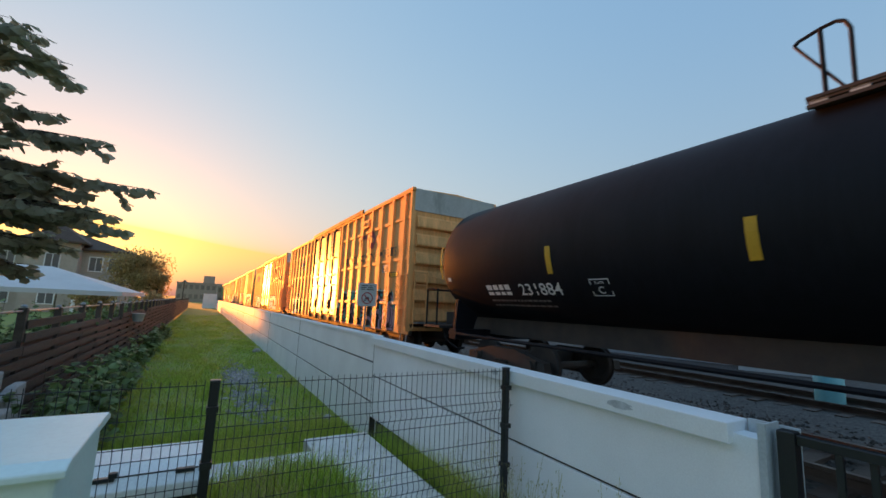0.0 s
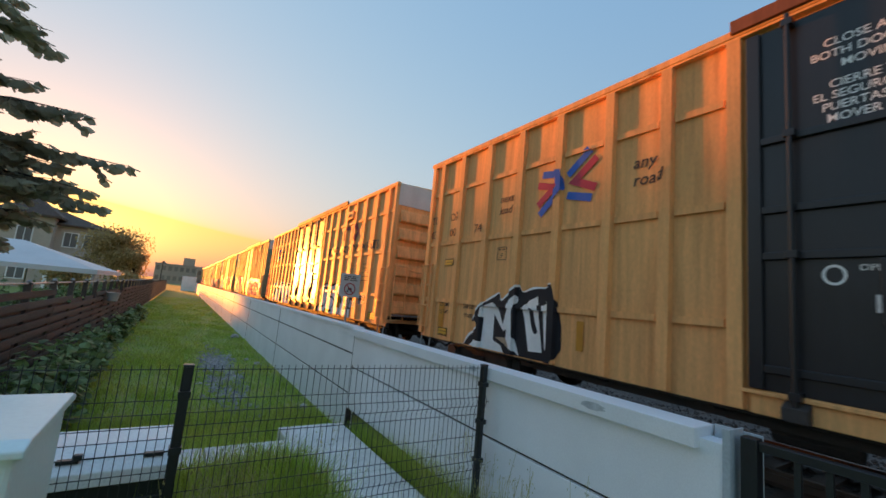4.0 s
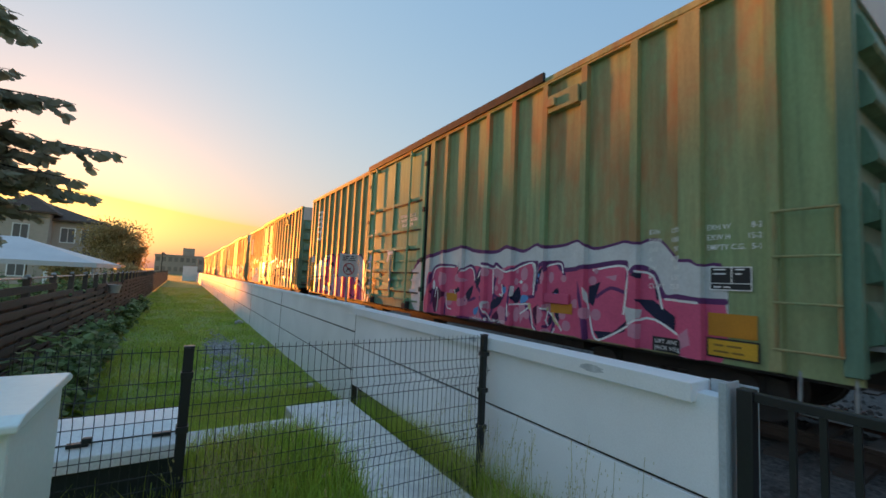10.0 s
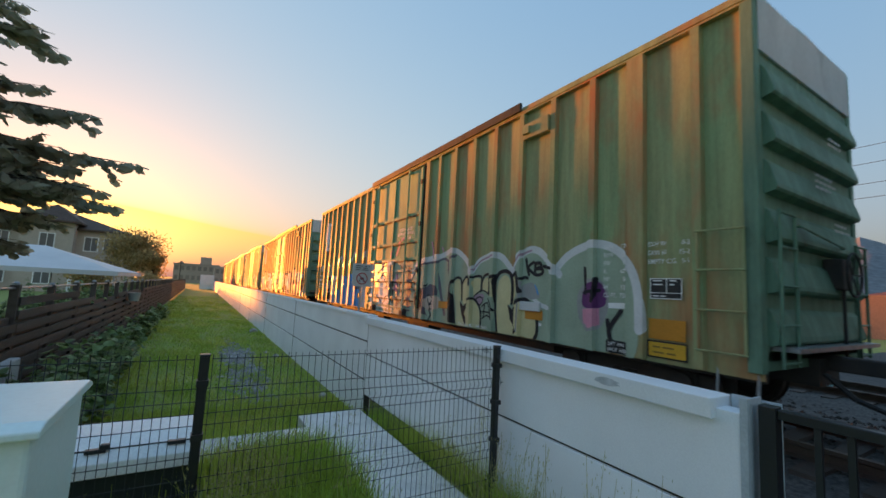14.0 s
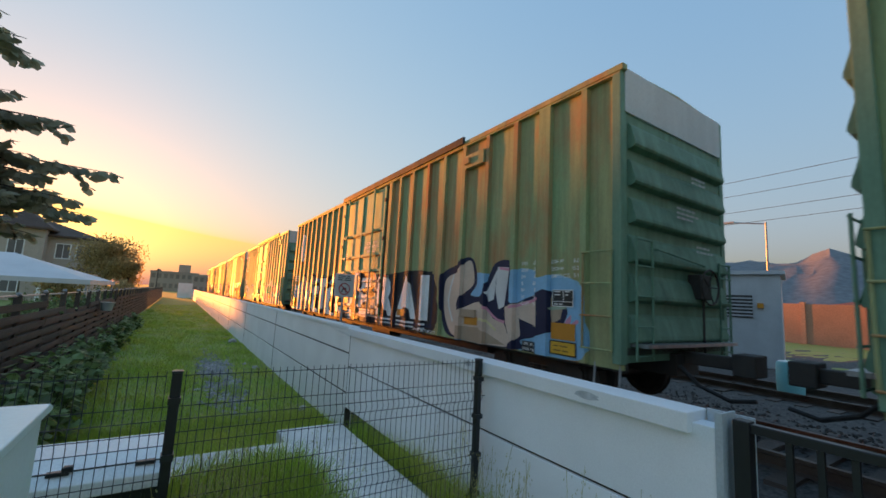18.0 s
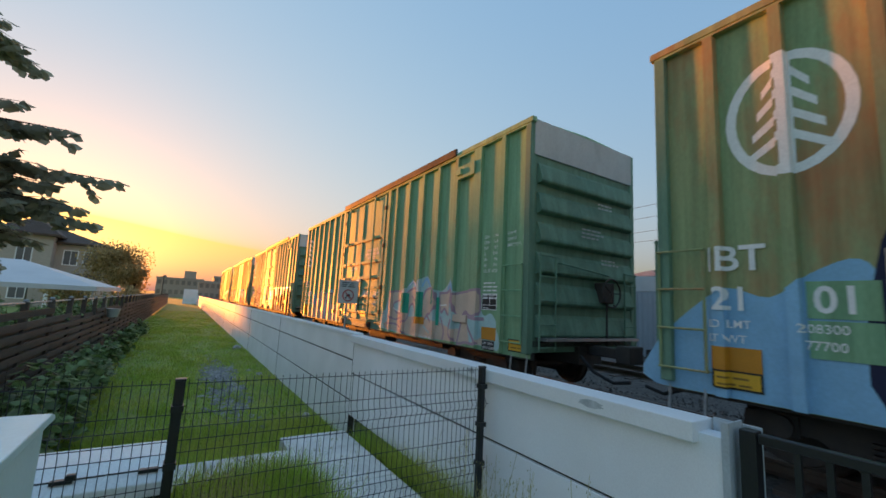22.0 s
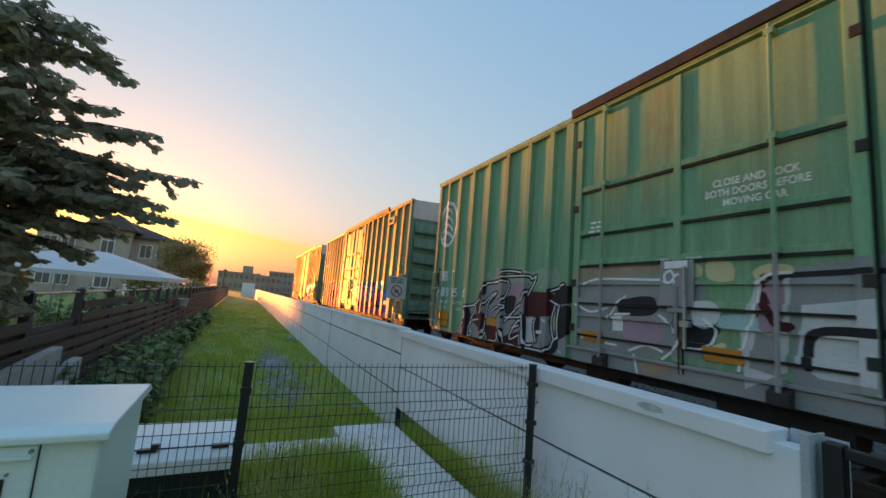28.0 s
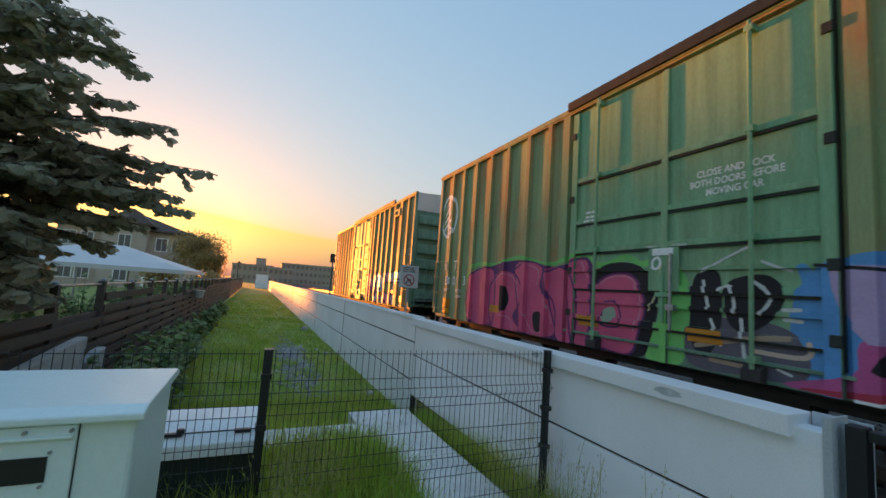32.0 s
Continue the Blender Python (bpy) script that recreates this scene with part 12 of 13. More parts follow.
# ---- utility cabinet and low vault ----
def utility_cabinet():
    cab = thing("utility_cabinet", "pale sage metal utility cabinet with hinged door", "cabinet", at=(0, 0, -0.12))
    x0, x1, y0, y1 = -1.45, -0.285, 1.37, 1.89
    part("body", Shape().box(x0, x1, y0, y1, 0.06, 1.325), CABINET, cab, bevel=0.012)
    lid = Shape().prism([(y0 - 0.03, 1.318), (y0 - 0.03, 1.338), (y0 + 0.02, 1.35), (y1 - 0.03, 1.35), (y1 + 0.015, 1.335), (y1 + 0.015, 1.318)], "x", x0 - 0.02, x1 + 0.02)
    part("lid", lid, CABINET, cab, bevel=0.005)
    part("plinth", Shape().box(x0 - 0.05, x1 + 0.05, y0 - 0.05, y1 + 0.05, -0.1, 0.06), SLAB, cab, bevel=0.01)
    door = part("door", Shape().box(x0 + 0.05, -0.405, y0 - 0.012, y0, 0.16, 1.312), CABINET, cab, bevel=0.004)
    part("door_seam", Shape().box(-0.405, -0.4025, y0 - 0.003, y0, 0.16, 1.312), BLACK_WIRE, cab, "dark gap beside the door")
    part("hinge_strip", Shape().box(x0 + 0.05, -0.41, y0 - 0.024, y0 - 0.010, 1.282, 1.290), CABINET, door, bevel=0.002)
    for x in (-0.415, -0.505, -0.60, -0.70):
        part("bolt", Shape().tube((x, y0 - 0.020, 1.300), (x, y0 - 0.008, 1.300), 0.005, seg=8), GALV, door)
    part("window", Shape().box(-0.90, -0.455, y0 - 0.016, y0 - 0.0125, 1.18, 1.24), BLACK_WIRE, door, "dark viewing slot")
    for x, z in ((-0.452, 1.250), (-0.462, 1.170)):
        part("rivet", Shape().tube((x, y0 - 0.018, z), (x, y0 - 0.010, z), 0.004, seg=8), GALV, door)


utility_cabinet()

VAULT_DARK = material("dark green plastic", (0.02, 0.028, 0.026), 0.5, scale=4, bump=0.1)
vault = thing("utility_vault", "low utility vault with white hinged lid and dark base", "vault", at=(0, 0, -0.35))
part("base", Shape().box(-1.62, 0.10, 3.42, 3.95, -0.2, 0.68), VAULT_DARK, vault, bevel=0.01)
part("lid", Shape().prism([(3.38, 0.66), (3.38, 0.75), (3.47, 0.81), (3.64, 0.84), (3.97, 0.84), (3.97, 0.66)], "x", -1.66, 0.15), WHITE, vault, bevel=0.008)
part("lid_seam", Shape().box(-1.66, 0.153, 3.460, 3.468, 0.80, 0.812), VAULT_DARK, vault)
for x in (-0.44, 0.0, -0.95, -1.4):
    latch = part("latch", Shape().box(x - 0.055, x + 0.055, 3.43, 3.47, 0.795, 0.82), BLACK_WIRE, vault, bevel=0.004)
    if x == -0.44:
        part("padlock", Shape().box(x + 0.02, x + 0.07, 3.42, 3.46, 0.815, 0.85), BLACK_WIRE, latch, bevel=0.008)


# ---- warning sign on the wall ----
SIGN_FACE = material("faded white sign sheet", (0.62, 0.62, 0.60), 0.45, vary=0.08, bump=0, spread=0)
SIGN_RED = material("sign red", (0.5, 0.04, 0.05), 0.5, bump=0)
sign = thing("warning_sign", "white warning sign with red prohibition ring on a post", "sign", at=(2.95, 8.2, 0))
part("post", Shape().tube((0, 0.02, -0.4), (0, 0.02, 2.0), 0.022), GALV, sign)
plate = part("plate", Shape().box(-0.20, 0.22, -0.012, 0.0, 1.60, 2.08), SIGN_FACE, sign, bevel=0.003)


def face_mark(name, pieces, mat, parent, y):
    s = Shape()
    for p in pieces:
        n = len(s.v)
        s.v += [(u, y, z) for u, z in p]
        s.f.append(tuple(range(n, n + len(p))))
    return part(name, s, mat, parent)


face_mark("ring", ring(0.01, 1.765, 0.125, 0.125, 0.022) + stroke([(-0.07, 1.845), (0.09, 1.685)], 0.022, False), SIGN_RED, plate, -0.015)
face_mark("symbol_bars", rect(-0.03, 0.05, 1.74, 1.79) + rect(-0.055, -0.02, 1.70, 1.73) + rect(0.03, 0.07, 1.70, 1.73), CAR_BLACK, plate, -0.0145)
face_mark("writing_bars", bars(-0.14, 2.02, 0.30, 3, 0.04, 0.018, 2), CAR_BLACK, plate, -0.015)

# ---- board fence along the gardens ----
FENCE_X = -2.30


def board_fence():
    fence = thing("board_fence", "dark brown horizontal board fence with posts", "fence", at=(FENCE_X, 0, -0.72))
    bays = [3.2 + 1.75 * i for i in range(27)]
    post_me = Shape().box(-0.05, 0.05, -0.05, 0.05, 0, 2.06).mesh("post", BOARD)
    cap_me = Shape().lathe([(2.06, 0.045), (2.09, 0.045), (2.11, 0.02)], 10, "z").mesh("post_cap", GALV)
    slat_me = Shape().box(0.052, 0.075, 0.0, 1.75, 0, 0.125).mesh("slat", BOARD)
    rail_me = Shape().tube((0.0, 0, 2.03), (0.0, 1.75, 2.03), 0.018, seg=6).mesh("top_rail", GALV)
    r = random.Random(5)
    for i, y in enumerate(bays):
        p = part("post", post_me, None, fence)
        p.location = (0, y, r.uniform(-0.02, 0.02))
        part("post_cap", cap_me, None, p)
        if i == len(bays) - 1:
            break
        part("top_rail", rail_me, None, fence).location = (0, y, 0)
        for k in range(10):
            if (i in (2, 6, 7, 11) and k > 7) or (i > 4 and k == 9):
                continue
            b = part("slat", slat_me, None, fence)
            b.location, b.rotation_euler = (r.uniform(-0.004, 0.004), y, 0.04 + 0.192 * k + r.uniform(-0.008, 0.008)), (r.uniform(-0.006, 0.006), 0, 0)
    part("backing", Shape().box(-0.02, 0.0, 3.2, bays[-1], 0.0, 1.6), BOARD, fence, "dark boards behind the slats")
    far = Shape()
    for k in range(9):
        far.box(0.03, 0.06, bays[-1], 97.0, 0.04 + 0.2 * k, 0.20 + 0.2 * k)
    for k in range(20):
        far.box(-0.05, 0.03, bays[-1] + 2.4 * k, bays[-1] + 2.4 * k + 0.1, 0, 1.95)
    tagged(part("far_board", far, BOARD, fence), kind="stuff")


board_fence()

# pale slabs stacked against the foot of the fence
for y0, y1, z1, x in ((5.15, 6.95, 0.66, -2.02), (7.0, 7.65, 0.42, -1.98), (5.6, 6.6, 0.30, -1.80)):
    blk = part("concrete_slab", Shape().prism([(y0, 0), (y1, 0), (y1, z1 + 0.72), (y1 - 0.3, z1 + 0.71), (y0, z1 + 0.60)], "x", -0.06, 0.06), BLOCK_GREY, bevel=0.02)
    blk.location = (x, 0, -0.72)
    tagged(blk, "pale weathered concrete slab stood against the board fence", "concrete slab", "slabs at the fence")

# hanging tub on the fence
TUB = material("pale plastic tub", (0.42, 0.44, 0.44), 0.4, bump=0.02)
tub = thing("hanging_tub", "pale plastic tub hung on the board fence", "tub", at=(FENCE_X + 0.30, 19.0, 0.62))
part("tub_body", Shape().lathe([(0, 0.15), (0.28, 0.21), (0.30, 0.225)], 18, "z"), TUB, tub, smooth=True)
part("hook", Shape().bar([(-0.2, 0, 0.28), (-0.3, 0, 0.55), (-0.32, 0, 0.72)], 0.012), GALV, tub)

# ---- stones on the lawn ----
PALE_STONE = material("pale stone", (0.44, 0.42, 0.40), 0.9, vary=0.3, scale=8, grain=0.2, bump=0.5, island=0.35)


def stones():
    r = random.Random(21)
    s = Shape()
    for _ in range(900):
        x, y = r.gauss(1.25, 0.20), r.gauss(12.6, 2.0)
        k = r.uniform(0.03, 0.10)
        z = ground_height(x, y)
        p = [Vector((r.uniform(0.6, 1.3) * a, r.uniform(0.6, 1.3) * b, r.uniform(0.3, 0.6) * c)) * k + Vector((x, y, z + 0.01)) for a, b, c in ((1, 0, 0), (-1, 0, 0), (0, 1, 0), (0, -1, 0), (0, 0, 1), (0, 0, -1))]
        s.add(p, [(0, 2, 4), (2, 1, 4), (1, 3, 4), (3, 0, 4), (2, 0, 5), (1, 2, 5), (3, 1, 5), (0, 3, 5)])
    tagged(part("rubble", s, PALE_STONE), "grey rubble scattered on the lawn strip", "rubble", kind="stuff")
    for x, y, k in ((2.35, 20.2, 0.17), (2.3, 13.6, 0.09), (2.45, 8.6, 0.08), (2.1, 14.4, 0.07)):
        bm = bmesh.new()
        bmesh.ops.create_icosphere(bm, subdivisions=2, radius=k)
        for v in bm.verts:
            v.co *= 1 + 0.35 * noise.noise(v.co / k * 1.3 + Vector((x, y, 0)))
            v.co.z *= 0.75
        me = bpy.data.meshes.new("stone")
        bm.to_mesh(me)
        bm.free()
        me.materials.append(PALE_STONE)
        ob = new("stone", me)
        ob.location = (x, y, ground_height(x, y) + k * 0.4)
        tagged(ob, "pale rounded stone lying on the lawn", "stone", "stones by the wall")


stones()


# ---- grass ----
def grass_mesh(name, count, place, height, width, lean, seed, mat, label, category):
    """Blades of two faces each; place(r) gives x, y or None."""
    r = np.random.RandomState(seed)
    v, f = [], []
    rr = random.Random(seed)
    for _ in range(count):
        p = place(rr)
        if p is None:
            continue
        x, y = p
        z = ground_height(x, y) - 0.01
        a = rr.uniform(0, 2 * math.pi)
        h = height * rr.uniform(0.5, 1.25)
        w = width * rr.uniform(0.7, 1.3)
        dx, dy = math.cos(a) * w, math.sin(a) * w
        b = rr.uniform(0, 2 * math.pi)
        lx, ly = math.cos(b) * lean * h * rr.random(), math.sin(b) * lean * h * rr.random()
        n = len(v)
        v += [(x - dx, y - dy, z), (x + dx, y + dy, z), (x - dx * 0.7 + lx * 0.4, y - dy * 0.7 + ly * 0.4, z + h * 0.6), (x + dx * 0.7 + lx * 0.4, y + dy * 0.7 + ly * 0.4, z + h * 0.6), (x + lx, y + ly, z + h * 0.95)]
        f += [(n, n + 1, n + 3, n + 2), (n + 2, n + 3, n + 4)]
    me = bpy.data.meshes.new(name)
    me.from_pydata(v, [], f)
    me.materials.append(mat)
    tagged(new(name, me), label, category, kind="stuff")


def on_slab(x, y):
    return (1.46 < x < 2.50 and y < 6.5) or (-1.3 < x < 1.5 and 4.98 < y < 5.64) or (-1.7 < x < 0.2 and 3.36 < y < 4.0)


def lawn(r):
    y = 5.6 + 55 * r.random() ** 2.2
    x = r.uniform(-2.1, 2.66)
    if on_slab(x, y) or (abs(x - 1.25) < 0.4 and abs(y - 12.6) < 2.6 and r.random() < 0.75):
        return None
    return x, y


def near_lawn(r):
    x, y = r.uniform(-2.1, 2.66), r.uniform(2.2, 8.5)
    return None if on_slab(x, y) or (x < -0.2 and y < 2.6) else (x, y)


def tufts(r):
    if r.random() < 0.42:
        x, y = r.gauss(0.95, 0.28), r.gauss(3.7, 0.55)
    elif r.random() < 0.6:
        x, y = r.uniform(2.45, 2.68), r.uniform(1.4, 6.3)
    else:
        x, y = r.gauss(0.3, 0.5), r.uniform(2.6, 4.6)
    return None if on_slab(x, y) or x > 2.68 or y < 1.6 else (x, y)


grass_mesh("lawn", 60000, lawn, 0.075, 0.007, 0.7, 1, BLADE, "short green mown grass of the strip", "grass")
CLUMPS = [(random.Random(900 + i).uniform(-2.1, 2.6), 5.6 + 40 * random.Random(1900 + i).random() ** 1.7, random.Random(2900 + i).uniform(0.10, 0.32)) for i in range(260)]


def lawn_clumps(r):
    x, y, k = r.choice(CLUMPS)
    x, y = r.gauss(x, k), r.gauss(y, k * 1.6)
    return None if on_slab(x, y) or not -2.1 < x < 2.64 or y < 5.4 else (x, y)


grass_mesh("lawn_clumps", 30000, lawn_clumps, 0.16, 0.006, 0.9, 4, BLADE, "longer green clumps of grass on the strip", "grass")
grass_mesh("near_grass", 42000, near_lawn, 0.15, 0.0035, 0.9, 2, BLADE, "green grass beside the fence and path", "grass")
grass_mesh("grass_tufts", 10000, tufts, 0.36, 0.0035, 0.8, 3, BLADE, "long green grass tufts at the fence", "grass")
STRAW = material("straw", (0.50, 0.47, 0.20), 0.7, vary=0.3, scale=3, bump=0, island=0.35, spread=0, transmission=0.3)


def weeds():
    """Tall seeding stalks with drooping spikelets."""
    r = random.Random(33)
    s = Shape()
    for _ in range(210):
        k = r.random()
        x, y = (r.uniform(1.9, 2.66), r.uniform(1.5, 3.4)) if k < 0.5 else (r.gauss(0.9, 0.4), r.gauss(3.4, 0.5)) if k < 0.8 else (r.uniform(0.2, 0.6), r.uniform(2.6, 3.3))
        if y < 1.4 or x > 2.67:
            continue
        z = ground_height(x, y)
        h = r.uniform(0.45, 0.95) * (1.0 if x > 1.8 else 0.75)
        a, b = r.uniform(-0.14, 0.14), r.uniform(-0.12, 0.06)
        pts = [Vector((x + a * t * t * h, y + b * t * t * h, z + h * t)) for t in (0, 0.35, 0.7, 1)]
        for p, q in zip(pts, pts[1:]):
            s.tube(p, q, 0.0016, 0.0012, 4, False)
        for i in range(r.randint(5, 10)):
            t = r.uniform(0.68, 1)
            c = pts[2].lerp(pts[3], (t - 0.68) / 0.32)
            d = Vector((r.uniform(-0.05, 0.05), r.uniform(-0.05, 0.05), r.uniform(-0.05, 0.01)))
            e = c + d
            s.add([e + Vector((0, 0, 0.011)), e + Vector((0.004, 0, 0)), e - Vector((0, 0, 0.011)), e - Vector((0.004, 0, 0))], [(0, 1, 2, 3)])
            s.add([c, e, c + Vector((0.001, 0.001, 0))], [(0, 1, 2)])
    tagged(part("seed_grass", s, STRAW), "tall dry seeding grass stalks by the wall", "grass", kind="stuff")


weeds()


# ---- leaves, shrubs and trees ----
def leaf(s, at, size, way, droop, r):
    """A folded leaf of four faces, hanging from at."""
    d = Vector((math.cos(way), math.sin(way), -droop)).normalized() * size
    side = Vector((-math.sin(way), math.cos(way), r.uniform(-0.5, 0.5))).normalized() * size * 0.52
    fold = Vector((0, 0, -size * 0.10))
    a = Vector(at)
    s.add([a, a + d * 0.28 + side * 0.85 + fold, a + d * 0.62 + side + fold, a + d, a + d * 0.62 - side + fold, a + d * 0.28 - side * 0.85 + fold, a + d * 0.5], [(0, 1, 6), (1, 2, 6), (2, 3, 6), (3, 4, 6), (4, 5, 6), (5, 0, 6)])


def polar(az, el, far):
    a, e = radians(az), radians(el)
    return Vector((far * math.sin(a) * math.cos(e), far * math.cos(a) * math.cos(e), 1.62 + far * math.sin(e)))


def near_tree():
    """A young broad-leaved tree with level tiers of branches behind the board fence."""
    r = random.Random(77)
    tree = thing("tree", "young broadleaf tree with tiered drooping branches behind the fence", "tree", at=(0, 0, 0))
    foot = Vector((-3.55, 6.6, -0.72))
    top = Vector((-3.3, 6.3, 7.2))
    trunk = Shape()
    n = 9
    spine = [foot.lerp(top, k / n) + Vector((0.06 * math.sin(k), 0.05 * math.cos(1.7 * k), 0)) for k in range(n + 1)]
    for k in range(n):
        trunk.tube(spine[k], spine[k + 1], 0.13 * (1 - 0.85 * k / n), 0.13 * (1 - 0.85 * (k + 1) / n), 9)
    part("trunk", trunk, BARK, tree, smooth=True)
    limbs, leaves = Shape(), Shape()
    tips = [polar(-18.8, 25.0, 5.5), polar(-16.1, 22.9, 5.6), polar(-20.4, 18.9, 5.4), polar(-16.0, 17.6, 5.4), polar(-11.5, 16.3, 5.3), polar(-13.7, 12.3, 5.6), polar(-7.0, 12.1, 5.2),
            polar(-9.9, 8.6, 5.6), polar(-23.9, 23.8, 5.3), polar(-22.4, 25.4, 5.6), polar(-8.6, 7.2, 6.0), polar(-12.2, 10.6, 5.4), polar(-12.5, 4.6, 6.0), polar(-14.5, 8.5, 5.2), polar(-17, 5.0, 5.6),
            polar(-17.5, 11.5, 5.3), polar(-19.0, 14.6, 5.2), polar(-22.0, 9.0, 5.0), polar(-20, 1.8, 5.8), polar(-15.5, 2.2, 6.2), polar(-23, 4.5, 5.0), polar(-15, 9.8, 6.4), polar(-22.5, 17.0, 5.2)]
    for i in range(34):
        a, z = r.uniform(0, 2 * math.pi), r.uniform(1.2, 6.4)
        k = r.uniform(1.0, 2.3) * (1.15 - 0.12 * z)
        if (math.sin(a) > -0.5 and math.cos(a) > 0.55) or (z > 2.8 and math.cos(a) > 0.1):
            continue
        tips.append(Vector((foot.x + k * math.cos(a), foot.y + k * math.sin(a), z)))

    low = random.Random(78)
    for i in range(80):
        tips.append(polar(low.uniform(-34, -19.3), low.uniform(-5.0, 10.0), low.uniform(4.9, 6.2)))

    def twig(p, q, size, gap):
        """Leaves hang in two rows along a twig."""
        far = (q - p).length
        way = math.atan2(q.y - p.y, q.x - p.x)
        m = max(2, int(far / gap))
        for k in range(m + 1):
            c = p.lerp(q, k / m)
            for sgn in (-1, 1):
                leaf(leaves, c + Vector((r.uniform(-0.02, 0.02), r.uniform(-0.02, 0.02), r.uniform(-0.02, 0.01))), size * r.uniform(0.65, 1.15), way + sgn * r.uniform(0.3, 1.3), r.uniform(0.6, 2.4), r)
        leaf(leaves, q, size, way, 0.3, r)

    for tip in tips:
        zb = min(max(tip.z + 0.15 - 0.10 * (tip - foot).xy.length, 0.6), 6.9)
        base = foot.lerp(top, (zb - foot.z) / (top.z - foot.z))
        mid = base.lerp(tip, 0.5) + Vector((0, 0, 0.16))
        pts = [base, base.lerp(mid, 0.5) + Vector((0, 0, 0.06)), mid, mid.lerp(tip, 0.5) + Vector((0, 0, 0.05)), tip]
        far = (tip - base).length
        for k in range(4):
            limbs.tube(pts[k], pts[k + 1], 0.028 - 0.006 * k, 0.022 - 0.006 * k if k < 3 else 0.003, 5, False)
        twig(pts[1].lerp(pts[2], 0.2), pts[3], 0.125, 0.05)
        twig(pts[3], tip, 0.115, 0.045)
        for _ in range(int(4 + far * 6)):
            t = r.uniform(0.22, 0.9)
            k = min(int(t * 4), 3)
            c = pts[k].lerp(pts[k + 1], t * 4 - k)
            w = math.atan2(tip.y - base.y, tip.x - base.x) + r.choice((-1, 1)) * r.uniform(0.4, 1.2)
            ln = r.uniform(0.25, 0.75) * (1.1 - t * 0.75)
            e = c + Vector((math.cos(w) * ln, math.sin(w) * ln, r.uniform(-0.16, 0.05)))
            limbs.tube(c, e, 0.007, 0.002, 4, False)
            twig(c, e, 0.105, 0.05)
    part("branchwork", limbs, BARK, tree)
    part("crown", leaves, LEAF, tree, "dark backlit leaves in drooping rows")


near_tree()


def shrub(x, y, z, spread, height, stems, seed, size=0.06, label="leafy green shrub growing against the board fence"):
    r = random.Random(seed)
    ob = thing("shrub", label, "shrub", "shrubs at the board fence", (x, y, z))
    st, lv = Shape(), Shape()
    for _ in range(stems):
        a, k = r.uniform(0, 2 * math.pi), spread * r.random() ** 0.6
        tip = Vector((k * math.cos(a), k * math.sin(a) * 1.5, height * r.uniform(0.45, 1.0) * (1 - 0.35 * k / spread)))
        p = Vector((tip.x * 0.25, tip.y * 0.25, 0))
        st.tube(p, tip, 0.006, 0.002, 4, False)
        for i in range(r.randint(9, 16)):
            c = p.lerp(tip, r.uniform(0.3, 1.0))
            leaf(lv, c, size * r.uniform(0.6, 1.4), r.uniform(0, 2 * math.pi), r.uniform(-0.2, 1.0), r)
    part("stem", st, BARK, ob)
    part("foliage", lv, SHRUB, ob)


for i, (x, y, sp, h) in enumerate(((-1.75, 6.9, 0.30, 1.25), (-1.65, 7.9, 0.32, 1.1), (-1.6, 8.9, 0.36, 1.25), (-1.75, 10.1, 0.25, 0.8), (-1.7, 11.3, 0.35, 1.2), (-1.8, 12.8, 0.22, 0.8), (-1.75, 14.2, 0.30, 1.05), (-1.85, 16.4, 0.22, 0.7), (-1.8, 18.6, 0.28, 1.0), (-1.85, 22.0, 0.25, 0.8), (-1.85, 26.0, 0.3, 0.9))):
    shrub(x + 0.22, y, ground_height(x, y), sp * 1.75, h * 1.22, 46, 200 + i, 0.125)
for i, (y, h) in enumerate(((6.6, 0.5), (9.2, 0.45), (11.4, 0.5), (13.0, 0.4), (15.6, 0.45), (18.2, 0.35), (22.0, 0.5), (26.5, 0.5))):
    shrub(FENCE_X - 0.45, y, 0.55, 0.55, h + 0.6, 30, 300 + i, 0.08, "climbing green foliage behind the board fence")


# low sun through the far crowns is put into this warm colour
FAR_LEAF = material("leaf with backlight tint", (0.42, 0.33, 0.16), 0.6, second=(0.52, 0.38, 0.16), scale=1, bump=0, island=0.35, spread=0, transmission=0.7)


def far_tree(x, y, z, height, spread, seed, label, trunk=0.14, clump=0.26, count=2600):
    r = random.Random(seed)
    ob = thing("tree", label, "tree", "distant garden trees", (x, y, z))
    t = Shape().tube((0, 0, 0), (0.1, 0, height * 0.55), trunk, trunk * 0.5, 8)
    lobes = []
    for _ in range(9):
        a, k = r.uniform(0, 2 * math.pi), r.uniform(0.2, 0.75) * spread
        c = Vector((k * math.cos(a), k * math.sin(a), height * r.uniform(0.40, 0.82)))
        t.tube((0.05, 0, height * 0.3), c, trunk * 0.4, 0.02, 5)
        lobes.append((c, spread * r.uniform(0.32, 0.52)))
    part("trunk", t, BARK, ob)
    s = Shape()
    for _ in range(count):
        c, k = r.choice(lobes)
        d = Vector((r.gauss(0, 1), r.gauss(0, 1), r.gauss(0, 0.8))).normalized() * k * r.uniform(0.35, 1.3)
        p = c + d
        if p.z < 0.4:
            continue
        a, b = Vector((r.uniform(-1, 1), r.uniform(-1, 1), r.uniform(-1, 1))).normalized(), Vector((r.uniform(-1, 1), r.uniform(-1, 1), r.uniform(-1, 1))).normalized()
        q = clump * r.uniform(0.5, 1.2)
        s.add([p - a * q * 0.5, p + b * q * 0.35, p + a * q * 0.5, p - b * q * 0.35], [(0, 1, 2, 3)])
    part("crown", s, FAR_LEAF, ob)


